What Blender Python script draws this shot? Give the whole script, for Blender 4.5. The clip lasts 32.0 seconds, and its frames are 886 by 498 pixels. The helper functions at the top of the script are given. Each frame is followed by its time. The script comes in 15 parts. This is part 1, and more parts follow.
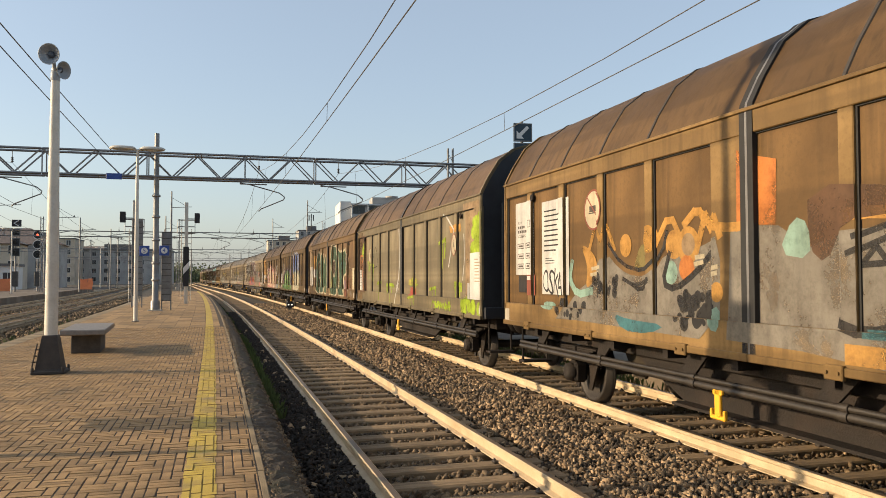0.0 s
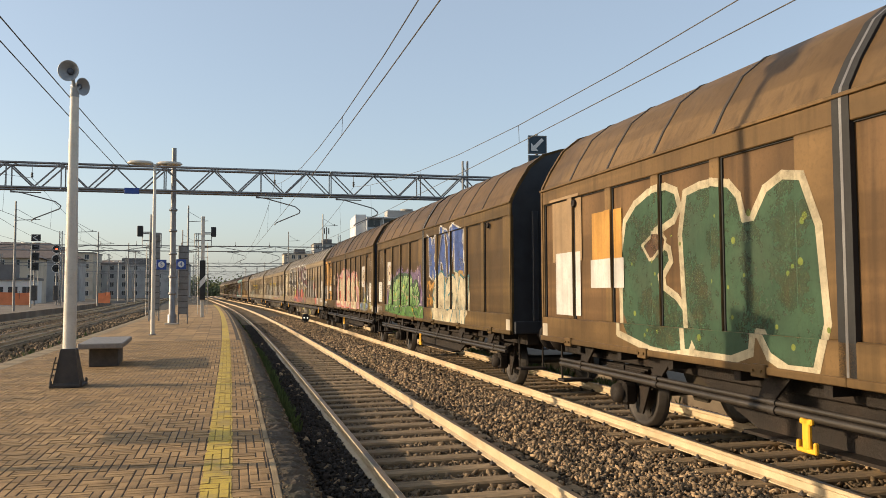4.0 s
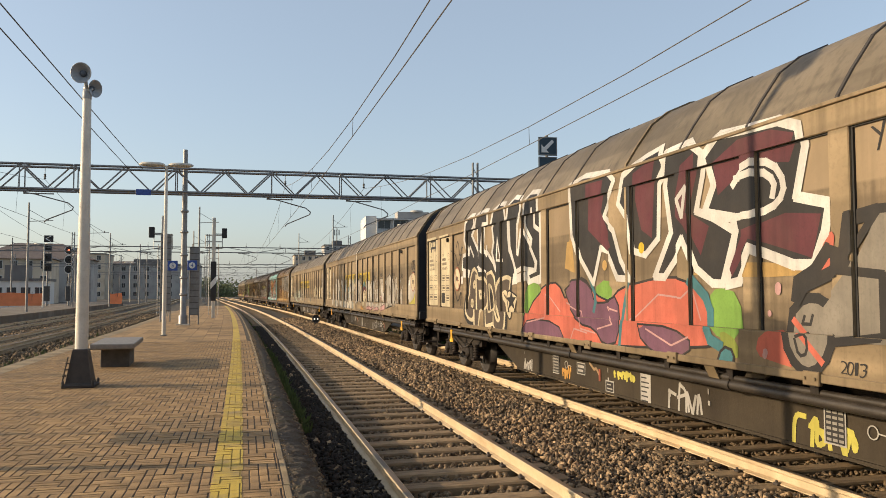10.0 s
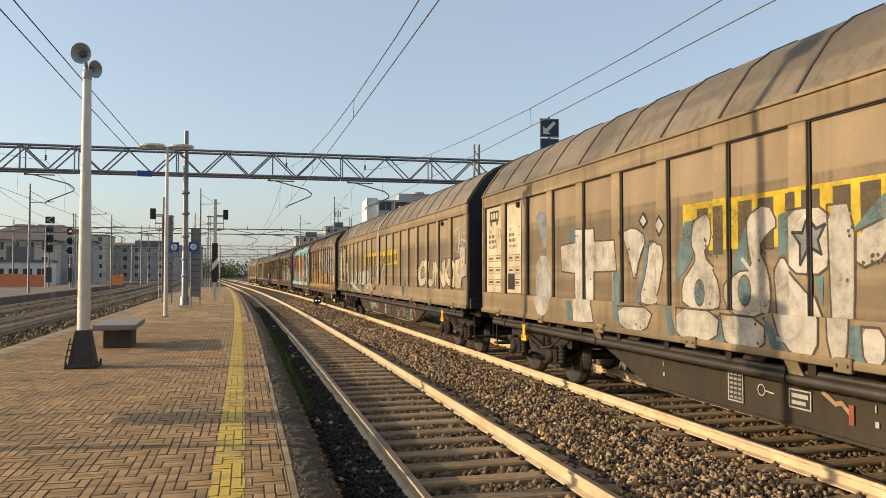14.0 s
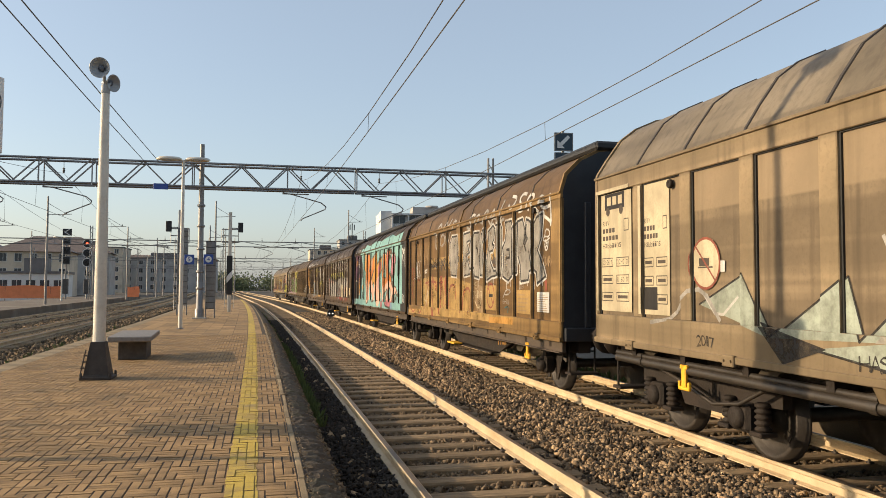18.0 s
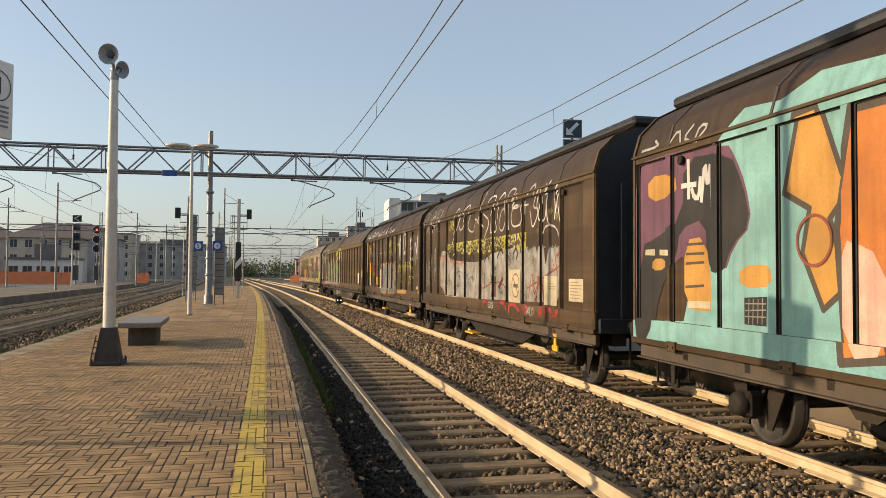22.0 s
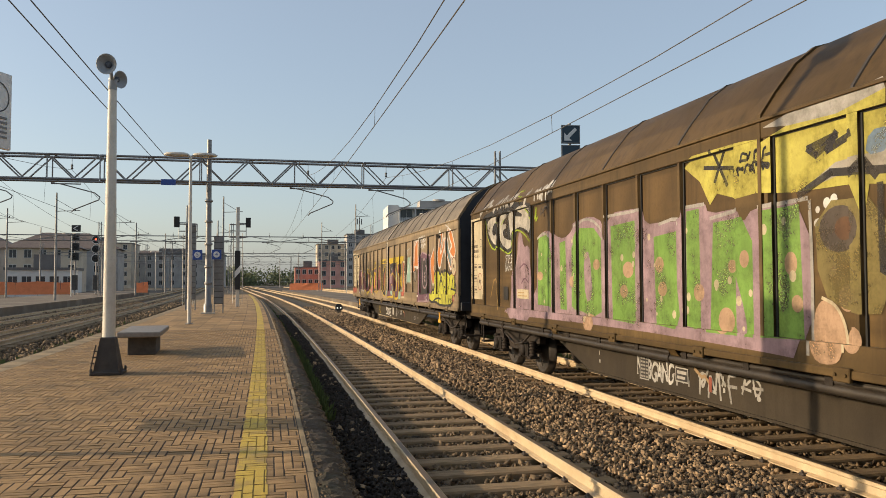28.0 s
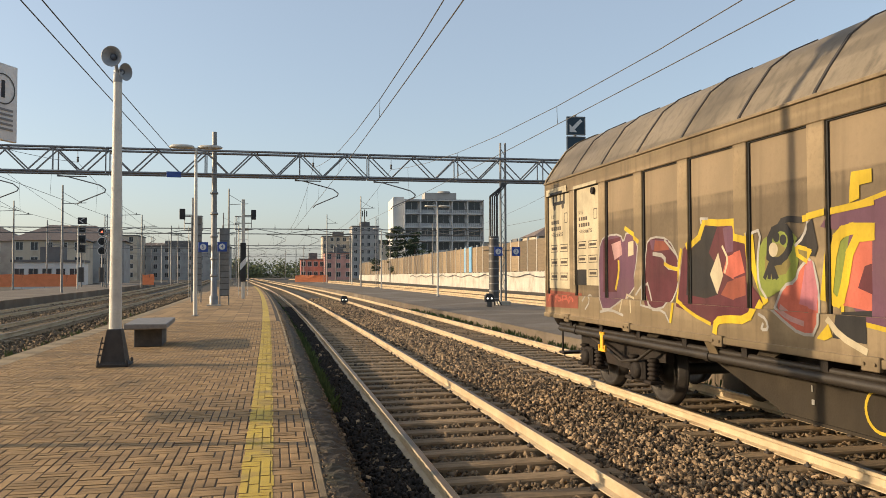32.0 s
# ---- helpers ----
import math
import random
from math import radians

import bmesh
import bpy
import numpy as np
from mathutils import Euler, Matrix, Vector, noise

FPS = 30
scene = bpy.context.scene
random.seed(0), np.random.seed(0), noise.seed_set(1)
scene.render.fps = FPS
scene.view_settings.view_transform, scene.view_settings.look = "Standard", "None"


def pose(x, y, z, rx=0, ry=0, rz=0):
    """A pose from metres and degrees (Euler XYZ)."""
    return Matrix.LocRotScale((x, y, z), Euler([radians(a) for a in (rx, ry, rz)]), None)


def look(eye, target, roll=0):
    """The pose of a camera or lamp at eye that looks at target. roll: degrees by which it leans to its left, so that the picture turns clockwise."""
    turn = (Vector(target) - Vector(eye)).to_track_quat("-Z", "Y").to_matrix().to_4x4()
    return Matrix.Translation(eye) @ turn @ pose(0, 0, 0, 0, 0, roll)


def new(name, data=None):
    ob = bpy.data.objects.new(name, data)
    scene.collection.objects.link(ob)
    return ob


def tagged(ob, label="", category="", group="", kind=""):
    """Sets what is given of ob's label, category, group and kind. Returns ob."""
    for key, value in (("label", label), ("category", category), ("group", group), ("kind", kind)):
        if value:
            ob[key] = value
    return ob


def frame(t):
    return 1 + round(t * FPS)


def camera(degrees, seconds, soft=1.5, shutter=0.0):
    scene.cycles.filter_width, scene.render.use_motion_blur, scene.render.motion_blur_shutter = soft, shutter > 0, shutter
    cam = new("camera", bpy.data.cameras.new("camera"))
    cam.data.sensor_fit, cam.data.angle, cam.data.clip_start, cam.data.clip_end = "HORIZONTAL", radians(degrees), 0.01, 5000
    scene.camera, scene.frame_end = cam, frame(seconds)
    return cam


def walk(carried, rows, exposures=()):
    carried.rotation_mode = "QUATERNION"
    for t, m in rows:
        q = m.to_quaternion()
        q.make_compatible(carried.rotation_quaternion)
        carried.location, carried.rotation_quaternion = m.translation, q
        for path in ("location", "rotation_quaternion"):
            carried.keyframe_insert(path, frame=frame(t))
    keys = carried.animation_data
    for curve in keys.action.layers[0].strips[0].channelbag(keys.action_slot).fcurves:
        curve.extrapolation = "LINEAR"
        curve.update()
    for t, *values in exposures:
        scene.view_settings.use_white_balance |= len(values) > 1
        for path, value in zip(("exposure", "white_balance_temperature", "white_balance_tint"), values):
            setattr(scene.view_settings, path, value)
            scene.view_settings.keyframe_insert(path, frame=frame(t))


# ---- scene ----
# Camera: hand-held, turning slowly on the spot.
EYE = Vector((0.0, 0.0, 1.5455))
TURNS = (
    (0.0, 15.42, 2.11, -0.09), (0.5, 15.36, 2.26, -0.06), (1.0, 15.31, 2.17, -0.04), (1.5, 15.22, 2.22, -0.04), (2.0, 15.07, 2.39, -0.02),
    (2.5, 14.88, 2.48, -0.04), (3.0, 14.68, 2.53, -0.08), (3.5, 14.47, 2.81, -0.17), (5.5, 14.05, 3.24, -0.33), (6.0, 13.93, 3.22, -0.25),
    (6.5, 13.82, 3.14, -0.27), (7.0, 13.74, 3.11, -0.25), (7.5, 13.69, 3.12, -0.27), (8.0, 13.68, 3.07, -0.24), (8.5, 13.64, 2.84, -0.26),
    (9.0, 13.61, 2.79, -0.21), (9.5, 13.57, 3.08, -0.18), (10.0, 13.58, 3.16, -0.15), (10.5, 13.59, 3.04, -0.18), (11.0, 13.58, 2.91, -0.14),
    (11.5, 13.56, 2.78, -0.12), (12.0, 13.53, 2.55, -0.12), (12.5, 13.51, 2.36, -0.1), (13.0, 13.54, 2.23, -0.12), (13.5, 13.52, 2.03, -0.07),
    (14.0, 13.49, 1.83, -0.05), (14.5, 13.49, 1.95, -0.02), (16.5, 13.05, 2.52, 0.1), (17.0, 12.86, 2.64, 0.14), (17.5, 12.7, 2.67, 0.14),
    (18.0, 12.48, 2.82, 0.23), (18.5, 12.21, 2.94, 0.31), (19.0, 12.08, 2.9, 0.32), (19.5, 12.01, 2.78, 0.34), (20.0, 11.97, 2.58, 0.41),
    (20.5, 11.94, 2.34, 0.37), (21.0, 11.9, 2.14, 0.4), (21.5, 11.89, 1.93, 0.41), (22.0, 11.89, 1.87, 0.38), (22.5, 11.95, 2.24, 0.17),
    (23.0, 11.95, 2.37, 0.1), (23.5, 11.94, 2.24, 0.1), (24.0, 11.91, 2.12, 0.07), (24.5, 11.91, 2.1, -0.03), (25.0, 12.05, 2.3, -0.2),
    (25.5, 12.17, 2.48, -0.26), (27.5, 11.98, 2.49, -0.19), (28.0, 11.94, 2.35, -0.15), (28.5, 11.92, 2.11, -0.14), (29.0, 11.88, 1.91, -0.14),
    (29.5, 11.86, 1.72, -0.12), (30.0, 11.75, 1.89, -0.23), (30.5, 11.68, 2.07, -0.29), (31.0, 11.62, 2.12, -0.25), (31.5, 11.58, 1.97, -0.26),
    (32.0, 11.56, 1.76, -0.19))


def aim(yaw, pitch):
    a, b = radians(yaw), radians(pitch)
    return EYE + Vector((math.sin(a) * math.cos(b), math.cos(a) * math.cos(b), math.sin(b)))


# the camera brightens and darkens a little as pale wagons pass
EXPOSURE = ((0.0, 0.34), (1.0, 0.16), (2.0, 0.32), (3.5, 0.34), (6.0, 0.33), (7.0, 0.26), (8.0, 0.31), (10.0, 0.28), (11.0, 0.14), (12.0, 0.10), (13.0, 0.34), (14.0, 0.32), (21.0, 0.34), (22.0, 0.22), (23.0, 0.42), (24.0, 0.34), (25.5, 0.34), (27.5, 0.2), (28.0, 0.16), (29.0, 0.3), (30.0, 0.14), (31.0, 0.24), (32.0, 0.28))
cam = camera(59.2, 32.0, soft=0.85)
walk(cam, [(t, look(EYE, aim(y, p), r)) for t, y, p, r in TURNS], exposures=EXPOSURE)

# Low, warm evening sun from beyond the far side of the platform.
SUN_TO = Vector((-0.984 * math.cos(radians(16.5)), 0.177 * math.cos(radians(16.5)), math.sin(radians(16.5))))
world = bpy.data.worlds.new("sky")
scene.world = world
world.use_nodes = True
wn = world.node_tree.nodes
wn.clear()
sky = wn.new("ShaderNodeTexSky")
sky.sky_type, sky.sun_disc = "NISHITA", False
sky.sun_elevation, sky.sun_rotation = radians(16.5), radians(-79.8)
sky.air_density, sky.dust_density, sky.ozone_density = 1.0, 2.0, 1.5
wbg = wn.new("ShaderNodeBackground")
wbg.inputs["Strength"].default_value = 0.15
wout = wn.new("ShaderNodeOutputWorld")
haze = wn.new("ShaderNodeMix")
haze.data_type = "RGBA"
haze.inputs[0].default_value = 0.30
haze.inputs[7].default_value = (4.3, 4.75, 5.25, 1.0)
world.node_tree.links.new(sky.outputs[0], haze.inputs[6])
world.node_tree.links.new(haze.outputs[2], wbg.inputs[0])
world.node_tree.links.new(wbg.outputs[0], wout.inputs[0])
sun = new("sun", bpy.data.lights.new("sun", "SUN"))
sun.data.energy, sun.data.angle, sun.data.color = 4.8, radians(0.6), (1.0, 0.78, 0.52)
sun.matrix_world = look(SUN_TO * 100, (0, 0, 0))


# ---------------------------------------------------------------- materials
def mat(name, a, b=None, scale=3.0, rough=0.7, metal=0.0, bump=0.0, fine=40.0, stain=None, stain_scale=0.6, stain_amount=0.45, vary=0.0, stretch=(1, 1, 1), emit=0.0, streak=0.0, spec=0.5, band=0.0, clean=0.0):
    """Two tones mixed by coarse and fine noise, with stains, run marks and relief."""
    m = bpy.data.materials.new(name)
    m.use_nodes = True
    nt = m.node_tree
    n, link = nt.nodes, nt.links.new
    bs = n["Principled BSDF"]
    bs.inputs["Roughness"].default_value, bs.inputs["Metallic"].default_value = rough, metal
    bs.inputs["Specular IOR Level"].default_value = spec
    b = b or tuple(c * 0.75 for c in a)
    co = n.new("ShaderNodeTexCoord")
    mp = n.new("ShaderNodeMapping")
    mp.inputs["Scale"].default_value = stretch
    link(co.outputs["Object"], mp.inputs[0])

    def noisy(sc, detail=4.0):
        t = n.new("ShaderNodeTexNoise")
        t.inputs["Scale"].default_value, t.inputs["Detail"].default_value, t.inputs["Roughness"].default_value = sc, detail, 0.6
        link(mp.outputs[0], t.inputs["Vector"])
        return t.outputs[0]

    def ramp(src, lo, hi):
        r = n.new("ShaderNodeMapRange")
        r.inputs[1].default_value, r.inputs[2].default_value = lo, hi
        link(src, r.inputs[0])
        return r.outputs[0]

    def mix(fac, c1, c2):
        x = n.new("ShaderNodeMix")
        x.data_type = "RGBA"
        link(fac, x.inputs[0])
        for i, c in ((6, c1), (7, c2)):
            if isinstance(c, tuple):
                x.inputs[i].default_value = (*c[:3], 1)
            else:
                link(c, x.inputs[i])
        return x.outputs[2]

    col = mix(ramp(noisy(scale), 0.35, 0.68), tuple(a), tuple(b))
    f = noisy(fine, 3.0)
    dark = tuple(0.72 * (x + y) / 2 for x, y in zip(a, b))
    col = mix(ramp(f, 0.5, 0.95), col, dark)
    if stain:
        s = n.new("ShaderNodeMath")
        s.operation = "MULTIPLY"
        s.inputs[1].default_value = stain_amount * 2
        link(ramp(noisy(stain_scale, 6.0), 0.5, 0.75), s.inputs[0])
        s.use_clamp = True
        col = mix(s.outputs[0], col, tuple(stain))
    if streak:
        t = n.new("ShaderNodeTexNoise")
        t.inputs["Scale"].default_value, t.inputs["Detail"].default_value = 1.0, 5.0
        m2 = n.new("ShaderNodeMapping")
        m2.inputs["Scale"].default_value = (9.0, 9.0, 0.5)
        link(co.outputs["Object"], m2.inputs[0])
        link(m2.outputs[0], t.inputs["Vector"])
        s = n.new("ShaderNodeMath")
        s.operation = "MULTIPLY"
        s.inputs[1].default_value = streak
        link(ramp(t.outputs[0], 0.5, 0.72), s.inputs[0])
        col = mix(s.outputs[0], col, tuple(x * 0.45 for x in b))
    # level dark bands: soot, with wire shadow and reflection put into the colour
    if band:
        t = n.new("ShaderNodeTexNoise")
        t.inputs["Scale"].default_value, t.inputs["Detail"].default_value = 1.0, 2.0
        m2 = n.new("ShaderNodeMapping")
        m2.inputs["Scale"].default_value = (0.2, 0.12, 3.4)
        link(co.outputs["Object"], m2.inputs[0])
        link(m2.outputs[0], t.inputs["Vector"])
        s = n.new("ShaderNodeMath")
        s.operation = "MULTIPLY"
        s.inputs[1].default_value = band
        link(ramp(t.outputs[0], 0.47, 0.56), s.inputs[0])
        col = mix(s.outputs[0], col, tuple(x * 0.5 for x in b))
    if clean:
        # grime that ends along a level line, with paler paint above it
        sp, gt = n.new("ShaderNodeSeparateXYZ"), n.new("ShaderNodeMapRange")
        link(co.outputs["Object"], sp.inputs[0])
        gt.inputs[1].default_value, gt.inputs[2].default_value, gt.inputs[4].default_value = clean - 0.012, clean + 0.012, 0.5
        link(sp.outputs[2], gt.inputs[0])
        col = mix(gt.outputs[0], col, tuple(min(x * 1.28, 1) for x in a))
    if vary:
        oi = n.new("ShaderNodeObjectInfo")
        hs = n.new("ShaderNodeHueSaturation")
        mr = n.new("ShaderNodeMapRange")
        mr.inputs[3].default_value, mr.inputs[4].default_value = 1 - vary, 1 + vary
        link(oi.outputs["Random"], mr.inputs[0])
        link(mr.outputs[0], hs.inputs["Value"])
        link(col, hs.inputs["Color"])
        col = hs.outputs[0]
    link(col, bs.inputs["Base Color"])
    if bump:
        bp = n.new("ShaderNodeBump")
        bp.inputs["Strength"].default_value, bp.inputs["Distance"].default_value = bump, 0.02
        link(f, bp.inputs["Height"])
        link(bp.outputs[0], bs.inputs["Normal"])
    rr = n.new("ShaderNodeMapRange")
    rr.inputs[3].default_value, rr.inputs[4].default_value = max(0.05, rough - 0.12), min(1.0, rough + 0.12)
    link(noisy(scale * 2.3), rr.inputs[0])
    link(rr.outputs[0], bs.inputs["Roughness"])
    if emit:
        bs.inputs["Emission Color"].default_value = (*a[:3], 1)
        bs.inputs["Emission Strength"].default_value = emit
    return m


def islands(m, amount):
    """Adds tone that differs from loose piece to loose piece."""
    n, link = m.node_tree.nodes, m.node_tree.links.new
    bs = n["Principled BSDF"]
    src = bs.inputs["Base Color"].links[0].from_socket
    g, hs, mr = n.new("ShaderNodeNewGeometry"), n.new("ShaderNodeHueSaturation"), n.new("ShaderNodeMapRange")
    mr.inputs[3].default_value, mr.inputs[4].default_value = 1 - amount, 1 + amount
    link(g.outputs["Random Per Island"], mr.inputs[0])
    link(mr.outputs[0], hs.inputs["Value"])
    link(src, hs.inputs["Color"])
    link(hs.outputs[0], bs.inputs["Base Color"])
    return m


# dirt toned down: the shade in the gaps between stones is in this colour
GROUND = mat("track_bed_dirt", (0.071, 0.053, 0.032), (0.045, 0.034, 0.021), 0.8, 0.95, bump=0.6, fine=18, stain=(0.075, 0.078, 0.031), stain_scale=0.15, stain_amount=0.3)
STONE = islands(mat("ballast_stone", (0.29, 0.198, 0.108), (0.14, 0.092, 0.05), 9, 0.9, bump=0.4, fine=60), 0.92)
# dark ditch stone; part of the platform's shade is put into its colour
STONE_DARK = islands(mat("shade_dark_ballast", (0.034, 0.023, 0.014), (0.018, 0.013, 0.008), 5, 0.97, bump=0.3, fine=60), 0.5)
SLEEPER = mat("weathered_concrete_sleeper", (0.278, 0.193, 0.104), (0.185, 0.127, 0.068), 4, 0.9, bump=0.4, fine=70, stain=(0.124, 0.084, 0.044), stain_scale=2, vary=0.22, stretch=(1, 4, 4))
RAIL = mat("rusty_rail_steel", (0.55, 0.43, 0.265), (0.42, 0.315, 0.185), 2.5, 0.6, bump=0.25, fine=50, stain=(0.30, 0.19, 0.10), stain_scale=1.3, stain_amount=0.35)
# head browner than the sides: weak grazing sun is put into the colour
RAIL_TOP = mat("dimmed_rail_head", (0.15, 0.105, 0.063), (0.10, 0.07, 0.042), 1.5, 0.5, stretch=(1, 0.1, 1), spec=0.35)
PAVER = mat("brown_concrete_paver", (0.362, 0.224, 0.095), (0.262, 0.159, 0.067), 1.6, 0.88, bump=0.35, fine=90, stain=(0.128, 0.089, 0.045), stain_scale=0.7, stain_amount=0.45, vary=0.22)
PAVER_FAR = islands(mat("brown_concrete_paving", (0.362, 0.224, 0.095), (0.262, 0.159, 0.067), 1.6, 0.88, bump=0.35, fine=90, stain=(0.128, 0.089, 0.045), stain_scale=0.7, stain_amount=0.45), 0.22)
JOINT = mat("dirty_joint", (0.068, 0.047, 0.028), (0.041, 0.03, 0.019), 6, 0.95, bump=0.4)
YELLOW = mat("worn_yellow_paint", (0.56, 0.385, 0.05), (0.44, 0.30, 0.05), 2.2, 0.75, bump=0.25, fine=80, stain=(0.24, 0.175, 0.095), stain_scale=3.0, stain_amount=0.5, vary=0.06)
KERB = mat("platform_kerb_concrete", (0.319, 0.234, 0.126), (0.216, 0.155, 0.085), 1.5, 0.9, bump=0.4, fine=60, stain=(0.165, 0.122, 0.067), stain_scale=1.2, vary=0.1)
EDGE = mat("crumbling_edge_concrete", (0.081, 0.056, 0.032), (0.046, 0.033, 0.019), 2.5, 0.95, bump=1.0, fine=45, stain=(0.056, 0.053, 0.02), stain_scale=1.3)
ASPHALT = mat("platform_asphalt", (0.16, 0.12, 0.08), (0.105, 0.08, 0.054), 0.5, 0.92, bump=0.3, fine=60, stain=(0.26, 0.22, 0.17), stain_scale=0.3)
CONCRETE = mat("weathered_concrete", (0.46, 0.41, 0.33), (0.34, 0.30, 0.24), 0.6, 0.9, bump=0.3, fine=30, stain=(0.22, 0.19, 0.15), stain_scale=0.8, streak=0.4)
POLE_GREY = mat("pale_grey_painted_steel", (0.62, 0.58, 0.50), (0.50, 0.47, 0.41), 1.5, 0.5, 0.0, bump=0.1, fine=30, stain=(0.33, 0.27, 0.2), stain_scale=2, stain_amount=0.25, streak=0.25)
GALV = mat("galvanised_steel", (0.26, 0.255, 0.25), (0.18, 0.178, 0.176), 3, 0.5, 0.55, bump=0.1, fine=40, stain=(0.16, 0.13, 0.10), stain_scale=2)
STEEL_DARK = mat("dark_grey_steel", (0.09, 0.085, 0.08), (0.055, 0.05, 0.048), 3, 0.6, 0.3, bump=0.15)
IRON_BASE = mat("dark_brown_cast_iron", (0.065, 0.052, 0.042), (0.04, 0.034, 0.03), 5, 0.7, 0.3, bump=0.3, fine=50)
HORN = mat("grey_horn_enamel", (0.33, 0.35, 0.37), (0.26, 0.28, 0.30), 4, 0.45)
HORN_IN = mat("horn_throat_blue_grey", (0.10, 0.12, 0.15), (0.07, 0.08, 0.10), 4, 0.5)
BENCH_STONE = mat("speckled_bench_granite", (0.234, 0.203, 0.172), (0.156, 0.14, 0.121), 14, 0.6, bump=0.1, fine=120)
BENCH_LEG = mat("dark_bench_block", (0.085, 0.075, 0.065), (0.055, 0.05, 0.045), 8, 0.8, bump=0.3)
BLACK = mat("matt_black_paint", (0.02, 0.02, 0.021), (0.013, 0.013, 0.014), 5, 0.6)
WHITE = mat("white_sign_enamel", (0.72, 0.71, 0.68), (0.62, 0.61, 0.58), 3, 0.5)
BLUE = mat("blue_sign_enamel", (0.025, 0.07, 0.30), (0.02, 0.055, 0.24), 3, 0.4)
TEAL_DARK = mat("dark_blue_signal_board", (0.02, 0.045, 0.065), (0.015, 0.033, 0.05), 3, 0.5)
ORANGE_NET = mat("orange_safety_netting", (0.85, 0.27, 0.11), (0.72, 0.21, 0.085), 1.5, 0.8)
WIRE = mat("old_copper_wire", (0.13, 0.12, 0.11), (0.09, 0.083, 0.075), 3, 0.6, 0.4)
GLASSY = mat("lamp_diffuser", (0.55, 0.55, 0.52), (0.45, 0.45, 0.43), 4, 0.25)
RED_LIGHT = mat("red_signal_light", (1.0, 0.10, 0.04), (0.9, 0.06, 0.03), 4, 0.3, emit=3.0)
WHITE_LIGHT = mat("white_signal_light", (1.0, 0.93, 0.8), (1.0, 0.9, 0.75), 4, 0.3, emit=1.1)
LENS = mat("dark_signal_lens", (0.02, 0.02, 0.022), (0.012, 0.012, 0.014), 4, 0.15)
PEBBLE = islands(mat("brown_edge_grit", (0.187, 0.129, 0.07), (0.102, 0.071, 0.041), 6, 0.95, bump=0.3), 0.6)
STONE_BROWN = islands(mat("dirty_brown_ballast", (0.165, 0.114, 0.062), (0.093, 0.064, 0.036), 5, 0.9, bump=0.3, fine=60), 0.65)
WEED = islands(mat("trackside_weed", (0.10, 0.13, 0.03), (0.06, 0.085, 0.02), 3, 0.8), 0.3)


